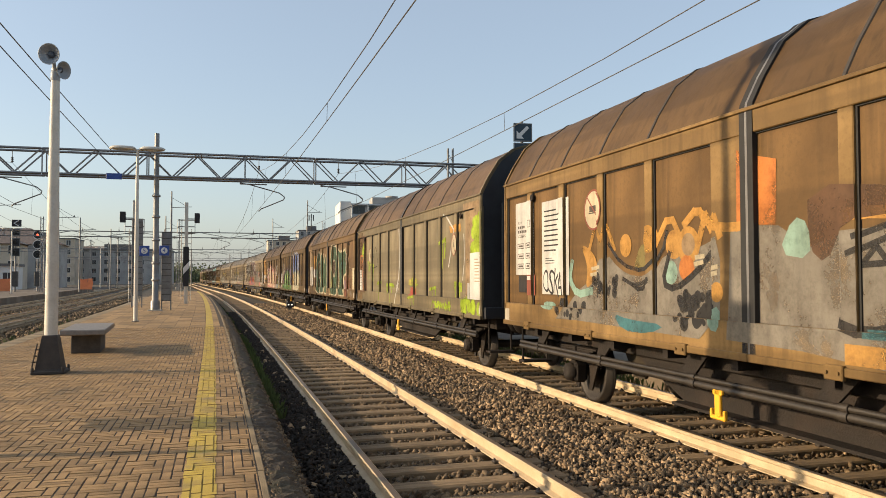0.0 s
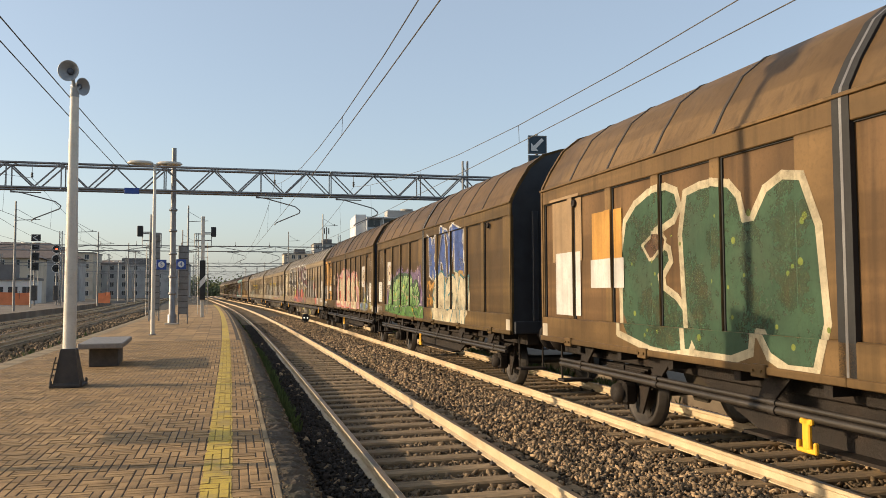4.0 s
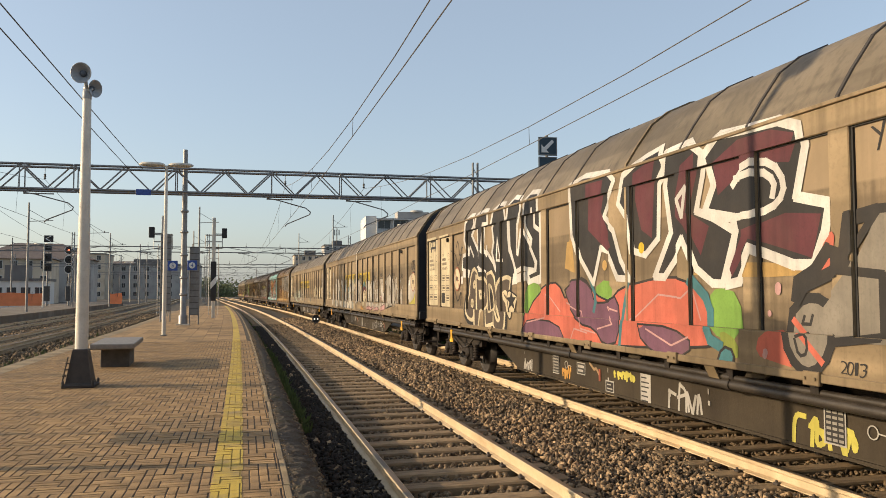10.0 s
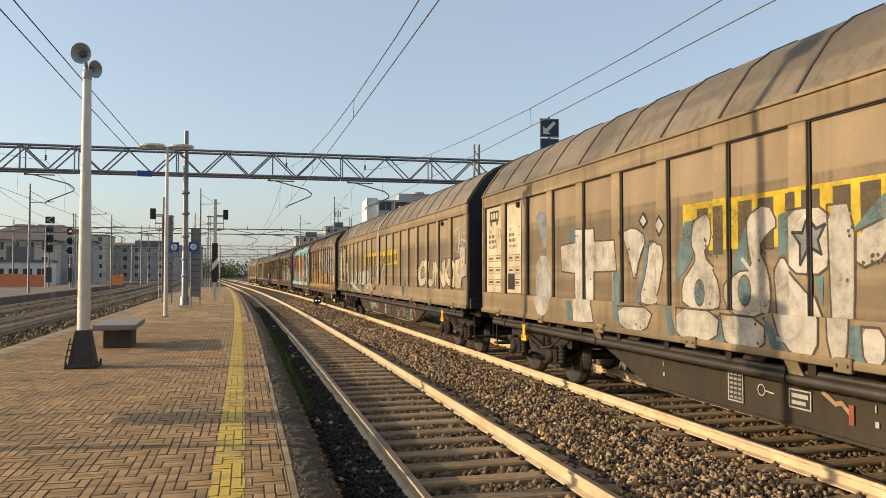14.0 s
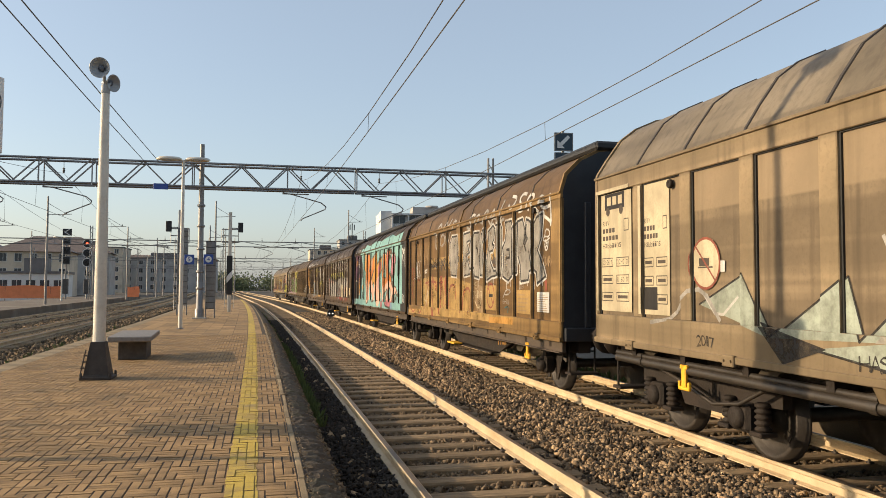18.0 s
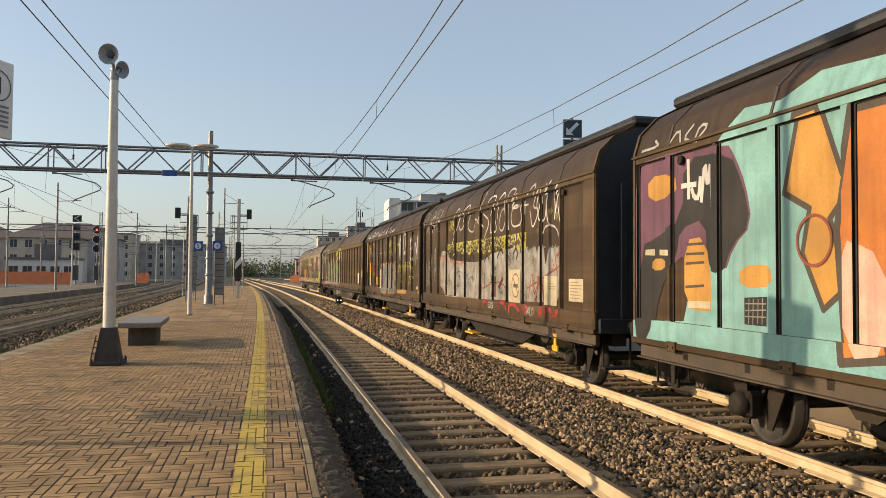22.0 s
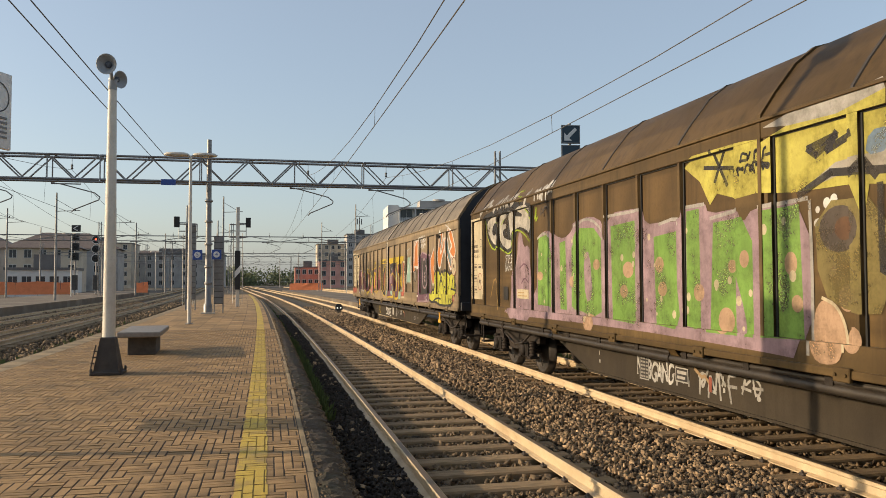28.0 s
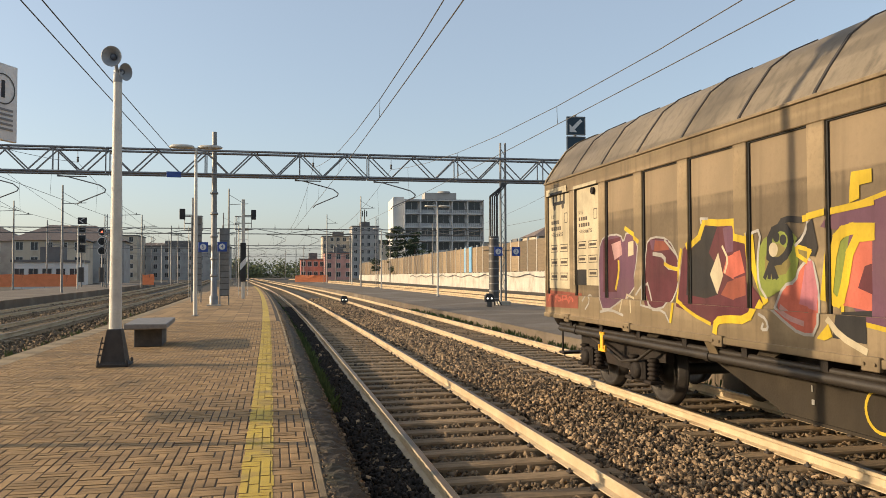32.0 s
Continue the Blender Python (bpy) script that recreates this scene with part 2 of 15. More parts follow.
# ---------------------------------------------------------------- shape helpers
class Shape:
    """Collects faces for one mesh."""

    def __init__(self):
        self.v, self.f, self.s = [], [], []

    def face(self, *pts, smooth=False):
        i = len(self.v)
        self.v += [tuple(p) for p in pts]
        self.f.append(tuple(range(i, i + len(pts))))
        self.s.append(smooth)

    def grid(self, rows, closed=False, smooth=True):
        """Skin over rows of points of equal length."""
        i, w = len(self.v), len(rows[0])
        for r in rows:
            self.v += [tuple(p) for p in r]
        for a in range(len(rows) - 1):
            for b in range(w if closed else w - 1):
                c = (b + 1) % w
                self.f.append((i + a * w + b, i + a * w + c, i + (a + 1) * w + c, i + (a + 1) * w + b))
                self.s.append(smooth)

    def box(self, x0, x1, y0, y1, z0, z1, bev=0.0):
        if bev <= 0:
            p = [(x, y, z) for x in (x0, x1) for y in (y0, y1) for z in (z0, z1)]
            i = len(self.v)
            self.v += p
            for q in ((0, 1, 3, 2), (4, 6, 7, 5), (0, 4, 5, 1), (2, 3, 7, 6), (0, 2, 6, 4), (1, 5, 7, 3)):
                self.f.append(tuple(i + k for k in q))
                self.s.append(False)
            return
        i = len(self.v)
        idx = {}
        lo, hi = (x0, y0, z0), (x1, y1, z1)
        for c in range(8):
            sgn = (c & 1, c >> 1 & 1, c >> 2 & 1)
            full = [hi[k] if sgn[k] else lo[k] for k in range(3)]
            inn = [full[k] - bev if sgn[k] else full[k] + bev for k in range(3)]
            for k in range(3):
                p = list(inn)
                p[k] = full[k]
                idx[sgn, k] = len(self.v)
                self.v.append(tuple(p))
        for k in range(3):
            a, b = (k + 1) % 3, (k + 2) % 3
            for e in (0, 1):
                q = []
                for u, w in ((0, 0), (1, 0), (1, 1), (0, 1)):
                    s = [0, 0, 0]
                    s[k], s[a], s[b] = e, u, w
                    q.append(idx[tuple(s), k])
                self.f.append(tuple(q if e else q[::-1]))
                self.s.append(False)
            for u in (0, 1):
                for w in (0, 1):
                    s0, s1 = [0, 0, 0], [0, 0, 0]
                    s0[a] = s1[a] = u
                    s0[b] = s1[b] = w
                    s0[k], s1[k] = 0, 1
                    q = [idx[tuple(s0), a], idx[tuple(s1), a], idx[tuple(s1), b], idx[tuple(s0), b]]
                    self.f.append(tuple(q if u == w else q[::-1]))
                    self.s.append(False)
        for c in range(8):
            sgn = (c & 1, c >> 1 & 1, c >> 2 & 1)
            q = [idx[sgn, 0], idx[sgn, 1], idx[sgn, 2]]
            self.f.append(tuple(q if sum(sgn) % 2 else q[::-1]))
            self.s.append(False)

    def tube(self, p, q, r, n=8, r2=None, caps=True):
        p, q = Vector(p), Vector(q)
        d = (q - p)
        if d.length < 1e-6:
            return
        d.normalize()
        u = d.orthogonal().normalized()
        w = d.cross(u)
        r2 = r if r2 is None else r2
        ring = [u * math.cos(math.tau * k / n) + w * math.sin(math.tau * k / n) for k in range(n)]
        a, b = [p + c * r for c in ring], [q + c * r2 for c in ring]
        self.grid([a, b], closed=True, smooth=n > 5)
        if caps:
            self.face(*a[::-1])
            self.face(*b)

    def path(self, pts, r, n=6):
        for a, b in zip(pts, pts[1:]):
            self.tube(a, b, r, n)

    def turned(self, prof, origin=(0, 0, 0), axis="z", n=16, caps=True):
        """A profile of (radius, height) spun round an axis."""
        o = Vector(origin)
        rows = []
        for r, h in prof:
            row = []
            for k in range(n):
                c, s = r * math.cos(math.tau * k / n), r * math.sin(math.tau * k / n)
                row.append(o + Vector({"z": (c, s, h), "x": (h, c, s), "y": (c, h, -s)}[axis]))
            rows.append(row)
        self.grid(rows, closed=True)
        if caps:
            self.face(*rows[0][::-1])
            self.face(*rows[-1])

    def prism(self, outline, y0, y1, axis="y"):
        """An outline of two coordinates pushed along an axis."""
        put = {"y": lambda a, b, h: (a, h, b), "x": lambda a, b, h: (h, a, b), "z": lambda a, b, h: (a, b, h)}[axis]
        a, b = [put(p[0], p[1], y0) for p in outline], [put(p[0], p[1], y1) for p in outline]
        self.grid([a, b], closed=True, smooth=False)
        self.face(*a[::-1])
        self.face(*b)

    def disc(self, c, r, axis="y", n=16, th=0.01):
        self.turned([(r, -th / 2), (r, th / 2)], c, axis, n)

    def moved(self, m):
        self.v = [tuple(m @ Vector(p)) for p in self.v]
        return self

    def mesh(self, name, *materials):
        me = bpy.data.meshes.new(name)
        me.from_pydata(self.v, [], self.f)
        me.polygons.foreach_set("use_smooth", self.s)
        bm = bmesh.new()
        bm.from_mesh(me)
        bmesh.ops.recalc_face_normals(bm, faces=bm.faces)
        bm.to_mesh(me)
        bm.free()
        for m in materials:
            me.materials.append(m)
        return me


def part(name, shape, material, parent=None, label="", at=None):
    """One mesh object under a thing or a part; shape may be a ready mesh."""
    me = shape if isinstance(shape, bpy.types.Mesh) else shape.mesh(name, material)
    ob = new(name, me)
    if parent:
        ob.parent = parent
    if at is not None:
        ob.matrix_basis = at
    return tagged(ob, label)


def thing(name, label, category, group="", kind="", at=None):
    ob = tagged(new(name), label, category, group, kind)
    ob.empty_display_size = 0.2
    if at is not None:
        ob.matrix_basis = at
    return ob


# ---------------------------------------------------------------- the plan
RAIL_Z = -0.28          # rail tops below the platform
T1, T2, T3, T4 = 2.294, 6.213, -8.65, -12.45    # track centre lines
K, Y0, Y1 = -0.000255, -18.77, 110.0


def cx(y):
    """The sideways shift of the gently curving tracks at y."""
    a = min(max(y - Y0, 0.0), Y1 - Y0)
    return K * a * a + 2 * K * (Y1 - Y0) * max(0.0, y - Y1)


def slope(y):
    return 2 * K * min(max(y - Y0, 0.0), Y1 - Y0)


def stations(y0, y1, near=2.0, grow=0.04):
    out, y = [], y0
    while y < y1:
        out.append(y)
        y += near + grow * max(0.0, y)
    return out + [y1]


def strip(shape, outline, ys, closed=True, smooth=False):
    """An outline of (x, z) swept along the tracks."""
    rows = [[(x + cx(y), y, z) for x, z in outline] for y in ys]
    shape.grid(rows, closed, smooth)
    if closed:
        shape.face(*rows[0])
        shape.face(*rows[-1][::-1])
# ---------------------------------------------------------------- ground and tracks
rnd = random.Random(7)
g = Shape()
xs = [-900, -300, -120, -60, -30, -18, -14, -10.5, -7, -5.2, -4.4, -2, 0.5, 0.9, 2.3, 4.2, 6.2, 7.4, 9, 12, 16, 22, 30, 60, 120, 300, 900]
gy = [-300, -80, -20, -5, 2, 5, 8, 12, 16, 22, 30, 40, 55, 75, 100, 140, 200, 280, 400, 700, 1500, 2400]
g.grid([[(x + (cx(y) if abs(x) < 100 else 0), y, -0.56) for x in xs] for y in gy], smooth=False)
ground = tagged(part("ground", g, GROUND), "brown dirt and fine gravel between the tracks", "ground", kind="structure")


def rail_shape(x, ys):
    s = Shape()
    z = RAIL_Z
    prof = [(-0.07, z - 0.146), (0.07, z - 0.146), (0.07, z - 0.134), (0.014, z - 0.118), (0.010, z - 0.05), (0.036, z - 0.036), (0.036, z - 0.006), (0.028, z - 0.001),
            (-0.028, z - 0.001), (-0.036, z - 0.006), (-0.036, z - 0.036), (-0.010, z - 0.05), (-0.014, z - 0.118), (-0.07, z - 0.134)]
    strip(s, [(x + a, b) for a, b in prof], ys)
    return s


def rail_top(x, ys):
    s = Shape()
    strip(s, [(x - 0.027, RAIL_Z), (x + 0.027, RAIL_Z), (x + 0.027, RAIL_Z - 0.004), (x - 0.027, RAIL_Z - 0.004)], ys)
    return s


sl = Shape()
sl.box(-1.2, 1.2, -0.125, 0.125, -0.2, -0.004, 0.02)
SLEEPER_MESH = sl.mesh("sleeper", SLEEPER)
cl = Shape()
for sx in (-1, 1):
    cl.box(sx * 0.09 - 0.03, sx * 0.09 + 0.03, -0.04, 0.04, 0, 0.028, 0.008)
    cl.turned([(0.016, 0.0), (0.016, 0.045), (0.008, 0.052)], (sx * 0.1, 0, 0), n=6)
CLIP_MESH = cl.mesh("rail_clip", IRON_BASE)


def track(name, x, y0, y1, singles, label, first=None):
    t = thing(name, label, "railway track", kind="structure")
    ys = stations(y0, y1, 1.0, 0.03)
    for sx in (-0.753, 0.753):
        r = part("rail", rail_shape(x + sx, ys), RAIL, t)
        part("running_surface", rail_top(x + sx, ys), RAIL_TOP, r, "brown rail head, dimmed as by grazing sun")
    rest = Shape()
    y, k = y0 + 0.3, 0
    while y < y1 - 1:
        if (first or 0) <= y < singles:
            m = pose(x + cx(y) + rnd.uniform(-0.02, 0.02), y + rnd.uniform(-0.015, 0.015), RAIL_Z - 0.150 + rnd.uniform(-0.01, 0.004), 0, 0, math.degrees(-slope(y)) + rnd.uniform(-0.8, 0.8))
            o = part("sleeper", SLEEPER_MESH, None, t, at=m)
            if y < 24:
                for sx in (-0.753, 0.753):
                    part("rail_clip", CLIP_MESH, None, o, at=pose(sx, 0, -0.004))
        else:
            z = RAIL_Z - 0.152
            c = x + cx(y)
            rest.box(c - 1.2, c + 1.2, y - 0.125, y + 0.125, z - 0.05, z)
        y += 0.584
        k += 1
        if y > 170:
            y += 0.584
    if rest.v:
        tagged(part("sleeper_row", rest, SLEEPER, t), kind="stuff")
    return t


track("track_near", T1, -11.614, 330, 62, "rusty rails on weathered concrete sleepers beside the platform", 2.0)
track("track_train", T2, -30, 330, 46, "rusty rails on weathered sleepers under the goods train", 2.0)
track("track_left_inner", T3, -5, 260, -99, "rails on sleepers across the island platform")
track("track_left_outer", T4, -5, 260, -99, "rails on sleepers beside the far platform")
for i, xx in enumerate((16.6, 20.4)):
    track("track_right_%s" % ("inner", "outer")[i], xx, 20, 260, -99, "rails beyond the low side platform")


def stones(name, label, x0, x1, y0, y1, count, material, z, amp, seed, size=(0.02, 0.042), bias=1.7, avoid=None, rise=0.03, tilt=0.0):
    """Loose broken stones, thicker on the ground close by."""
    r = np.random.default_rng(seed)
    y = y0 + (y1 - y0) * r.random(count) ** bias
    x = x0 + (x1 - x0) * r.random(count)
    if avoid is not None:
        k = np.abs(((y - avoid) / 0.584 + 0.5) % 1.0 - 0.5) * 0.584 > 0.14
        x, y = x[k], y[k]
    n = len(x)
    a = np.clip(y - Y0, 0, Y1 - Y0)
    c = np.stack([x + K * a * a, y, z + amp * np.sin(x * 2.1 + 0.7) * np.sin(y * 0.9) + r.random(n) * rise + tilt * (x - x0)], 1)
    s = r.uniform(size[0], size[1], n) * (1 + np.clip(y - 14, 0, 40) * 0.035)
    corner = np.array([(u, v, w) for u in (-1, 1) for v in (-1, 1) for w in (-1, 1)], float)
    p = corner[None] * r.uniform(0.45, 1.0, (n, 8, 3)) * s[:, None, None] * np.stack([r.uniform(0.8, 1.7, n), r.uniform(0.7, 1.1, n), r.uniform(0.3, 0.8, n)], 1)[:, None]
    q = r.normal(size=(n, 4))
    q /= np.linalg.norm(q, axis=1)[:, None]
    w_, x_, y_, z_ = q.T
    rot = np.stack([1 - 2 * (y_ ** 2 + z_ ** 2), 2 * (x_ * y_ - z_ * w_), 2 * (x_ * z_ + y_ * w_), 2 * (x_ * y_ + z_ * w_), 1 - 2 * (x_ ** 2 + z_ ** 2), 2 * (y_ * z_ - x_ * w_),
                    2 * (x_ * z_ - y_ * w_), 2 * (y_ * z_ + x_ * w_), 1 - 2 * (x_ ** 2 + y_ ** 2)], 1).reshape(n, 3, 3)
    p = np.einsum("nij,nkj->nki", rot, p) + c[:, None]
    quad = np.array([(0, 1, 3, 2), (4, 6, 7, 5), (0, 4, 5, 1), (2, 3, 7, 6), (0, 2, 6, 4), (1, 5, 7, 3)])
    f = (np.arange(n)[:, None, None] * 8 + quad[None]).reshape(-1, 4)
    me = bpy.data.meshes.new(name)
    me.vertices.add(n * 8)
    me.vertices.foreach_set("co", p.reshape(-1))
    me.loops.add(f.size)
    me.loops.foreach_set("vertex_index", f.reshape(-1).astype(np.int32))
    me.polygons.add(len(f))
    me.polygons.foreach_set("loop_start", np.arange(0, f.size, 4, dtype=np.int32))
    me.update(calc_edges=True)
    me.materials.append(material)
    return tagged(new(name, me), label, "ballast", kind="stuff")


NEAR0, TRAIN0 = -11.314, -29.7        # first sleeper of each track
stones("ballast", "sunlit grey-brown broken stone between the two tracks", T1 + 1.2, T2 - 1.2, 3.2, 60, 46000, STONE, -0.48, 0.03, 1, size=(0.012, 0.039), bias=1.9, rise=0.06)
stones("ballast", "broken stone round the sleeper ends of the near track", T1 + 0.84, T1 + 1.25, 3.2, 50, 8000, STONE, -0.478, 0.02, 11, size=(0.012, 0.036), bias=1.8, avoid=NEAR0)
stones("ballast", "broken stone round the sleeper ends under the train", T2 - 1.25, T2 - 0.84, 3.2, 50, 8000, STONE, -0.478, 0.02, 12, size=(0.012, 0.036), bias=1.8, avoid=TRAIN0)
stones("ballast", "broken stone between the sleepers of the near track", T1 - 0.68, T1 + 0.68, 3.4, 50, 17000, STONE_BROWN, -0.500, 0.0, 2, size=(0.014, 0.04), avoid=NEAR0)
stones("ballast", "dark stone between the platform and the rail, its colour holding the platform's shade", T1 - 1.5, T1 - 0.83, 3.2, 46, 15000, STONE_DARK, -0.445, 0.012, 3, size=(0.012, 0.03))
stones("litter", "pale dry leaves and litter in the shaded strip by the rail", T1 - 1.5, T1 - 0.85, 4.0, 30, 110, STONE, -0.45, 0.0, 8, size=(0.02, 0.055))
stones("ballast", "broken stone under the goods train", T2 - 0.68, T2 + 0.68, 4, 46, 13000, STONE_BROWN, -0.500, 0.0, 4, size=(0.016, 0.04), avoid=TRAIN0)
stones("ballast", "broken stone beside the low side platform", T2 + 0.83, T2 + 1.45, 5, 50, 7000, STONE, -0.49, 0.02, 5, size=(0.014, 0.034))
stones("ballast", "stone around the left tracks", -14.4, -6.2, 14, 80, 20000, STONE_BROWN, -0.52, 0.02, 6, size=(0.02, 0.045), bias=1.4)

# ---------------------------------------------------------------- platforms
PX0, PX1 = -4.78, 0.755      # island platform edges at the tracks' straight part


def slab(name, x0, x1, y0, y1, z1, material, label, z0=-0.7):
    s = Shape()
    strip(s, [(x0, z0), (x1, z0), (x1, z1), (x0, z1)], stations(y0, y1, 2.0, 0.05))
    return tagged(part(name, s, material), label, "platform", kind="structure")


platform = slab("platform", PX0, 0.42, -12, 96, -0.0035, JOINT, "island platform of brown basket-weave pavers with a yellow line")
slab("platform_side", T2 + 1.47, 13.6, 8, 150, -0.14, ASPHALT, "low asphalt side platform beyond the goods train")
slab("platform_far", -23.5, -15.2, 8, 140, -0.02, ASPHALT, "worn asphalt platform across the left tracks")

# kerb stones and crumbled outer edge
kb = Shape()
kb.box(-0.215, 0.215, -0.49, 0.49, -0.3, 0.004, 0.02)
KERB_L = kb.mesh("kerb_stone", KERB)
es = Shape()
es.box(-0.03, 0.03, -0.49, 0.49, -0.3, 0.0, 0.008)
EDGE_MESH = es.mesh("edging_stone", KERB)
y = -7.0
while y < 70:
    part("edging_stone", EDGE_MESH, None, platform, at=pose(0.432 + cx(y) + rnd.uniform(-0.004, 0.004), y, rnd.uniform(-0.004, 0.004), 0, rnd.uniform(-1.5, 1.5), math.degrees(-slope(y))))
    part("kerb_stone", KERB_L, None, platform, at=pose(PX0 + 0.215 + cx(y), y, 0, 0, 0, math.degrees(-slope(y))))
    y += 1.0

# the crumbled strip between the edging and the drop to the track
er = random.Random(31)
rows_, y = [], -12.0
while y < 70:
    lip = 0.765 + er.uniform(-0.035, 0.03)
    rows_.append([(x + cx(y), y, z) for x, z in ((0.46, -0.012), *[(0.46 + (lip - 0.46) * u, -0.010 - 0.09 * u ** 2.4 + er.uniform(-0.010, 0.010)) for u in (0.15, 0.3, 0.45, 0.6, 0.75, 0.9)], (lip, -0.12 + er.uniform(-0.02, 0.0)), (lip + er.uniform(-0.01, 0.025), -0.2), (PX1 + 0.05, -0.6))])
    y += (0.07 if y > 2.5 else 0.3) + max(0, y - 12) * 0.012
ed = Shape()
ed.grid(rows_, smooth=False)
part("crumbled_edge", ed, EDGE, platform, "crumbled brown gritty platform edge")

stones("grit", "brown grit and pebbles on the crumbled platform edge", 0.47, 0.78, 3.2, 34, 15000, PEBBLE, -0.03, 0.0, 8, size=(0.007, 0.02), bias=1.8, rise=0.022, tilt=-0.3)
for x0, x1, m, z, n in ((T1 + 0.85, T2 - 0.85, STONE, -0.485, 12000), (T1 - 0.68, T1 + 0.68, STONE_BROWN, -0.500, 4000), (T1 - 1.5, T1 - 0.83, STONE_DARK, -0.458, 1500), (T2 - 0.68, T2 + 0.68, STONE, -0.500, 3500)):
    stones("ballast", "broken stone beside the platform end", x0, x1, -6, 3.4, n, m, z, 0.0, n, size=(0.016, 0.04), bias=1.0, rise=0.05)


# Basket-weave pavers: squares of two bricks, turned by turns.
def paver_mesh(name, w, l, material):
    s = Shape()
    s.box(-w / 2, w / 2, -l / 2, l / 2, -0.05, 0.0, 0.003)
    return s.mesh(name, material)


CELL = 0.235
YELLOW_DIRT = mat("yellow_paint_in_dirty_joints", (0.36, 0.25, 0.045), (0.25, 0.175, 0.04), 5, 0.9, bump=0.3)
LONG, SLIM = (CELL - 0.011) / 2, (CELL / 3 - 0.011) / 2
PV = paver_mesh("paver", SLIM * 2, LONG * 2, PAVER)
PAVE_X0, PAVE_X1 = -4.40, 0.41
YEL = (-0.156, 0.083)
far_p, far_y = Shape(), Shape()
cols = int((PAVE_X1 - PAVE_X0) / CELL)
row, n_single = 0, 0
y = -5.0
while y < 95:
    big = y > 26
    step = CELL if not big else (CELL * 4 if y < 60 else CELL * 10)
    if not big:
        for c in range(cols + 2):
            x = PAVE_X0 + (c + 0.5 - row % 3 / 3) * CELL
            turned = (row + c) % 2
            a, b = (LONG, SLIM) if turned else (SLIM, LONG)
            for k in (-1, 0, 1):
                px, py = (x, y + k * CELL / 3) if turned else (x + k * CELL / 3, y)
                h = rnd.uniform(-0.002, 0.003)
                y0_, y1_ = max(px - a, YEL[0] + rnd.uniform(-0.008, 0.008)), min(px + a, YEL[1] + rnd.uniform(-0.008, 0.008))
                if y1_ - y0_ > 0.004:
                    sh, e = cx(py), h + 0.003
                    far_y.face((y0_ + sh, py - b, e), (y1_ + sh, py - b, e), (y1_ + sh, py + b, e), (y0_ + sh, py + b, e))
                if 3.0 < y < 8.2 and -1.0 < px and px + a < 0.41 and n_single < 300:
                    part("paver", PV, None, platform, at=pose(px + cx(py), py, h, rnd.uniform(-0.4, 0.4), rnd.uniform(-0.4, 0.4), 90 if turned else 0))
                    n_single += 1
                else:
                    x0_, x1_ = px - a, min(px + a, 0.398)
                    if x1_ - x0_ < 0.01:
                        continue
                    xa, xb, t = x0_ + cx(py), x1_ + cx(py), 0.002
                    lo = [(xa, py - b, h - 0.03), (xb, py - b, h - 0.03), (xb, py + b, h - 0.03), (xa, py + b, h - 0.03)]
                    hi = [(xa + t, py - b + t, h), (xb - t, py - b + t, h), (xb - t, py + b - t, h), (xa + t, py + b - t, h)]
                    far_p.face(*hi)
                    far_p.grid([lo, hi], closed=True, smooth=False)
    else:
        for c in range(0, cols, 2):
            x0, x1 = PAVE_X0 + c * CELL, PAVE_X0 + (c + 2) * CELL
            far_p.face((x0 + cx(y), y, 0), (x1 - 0.012 + cx(y), y, 0), (x1 - 0.012 + cx(y + step), y + step - 0.012, 0), (x0 + cx(y + step), y + step - 0.012, 0))
        far_y.face((YEL[0] + cx(y), y, 0.004), (YEL[1] + cx(y), y, 0.004), (YEL[1] + cx(y + step), y + step, 0.004), (YEL[0] + cx(y + step), y + step, 0.004))
    y += step
    row += 1
yj = Shape()
for a, b in zip(stations(-5, 26, 0.5, 0.02), stations(-5, 26, 0.5, 0.02)[1:]):
    yj.face((YEL[0] + cx(a), a, -0.002), (YEL[1] + cx(a), a, -0.002), (YEL[1] + cx(b), b, -0.002), (YEL[0] + cx(b), b, -0.002))
part("painted_joints", yj, YELLOW_DIRT, platform)
tagged(part("paving", far_p, PAVER_FAR, platform, "brown basket-weave pavers"), kind="stuff")
tagged(part("yellow_line", far_y, YELLOW, platform, "worn yellow safety line"), kind="stuff")


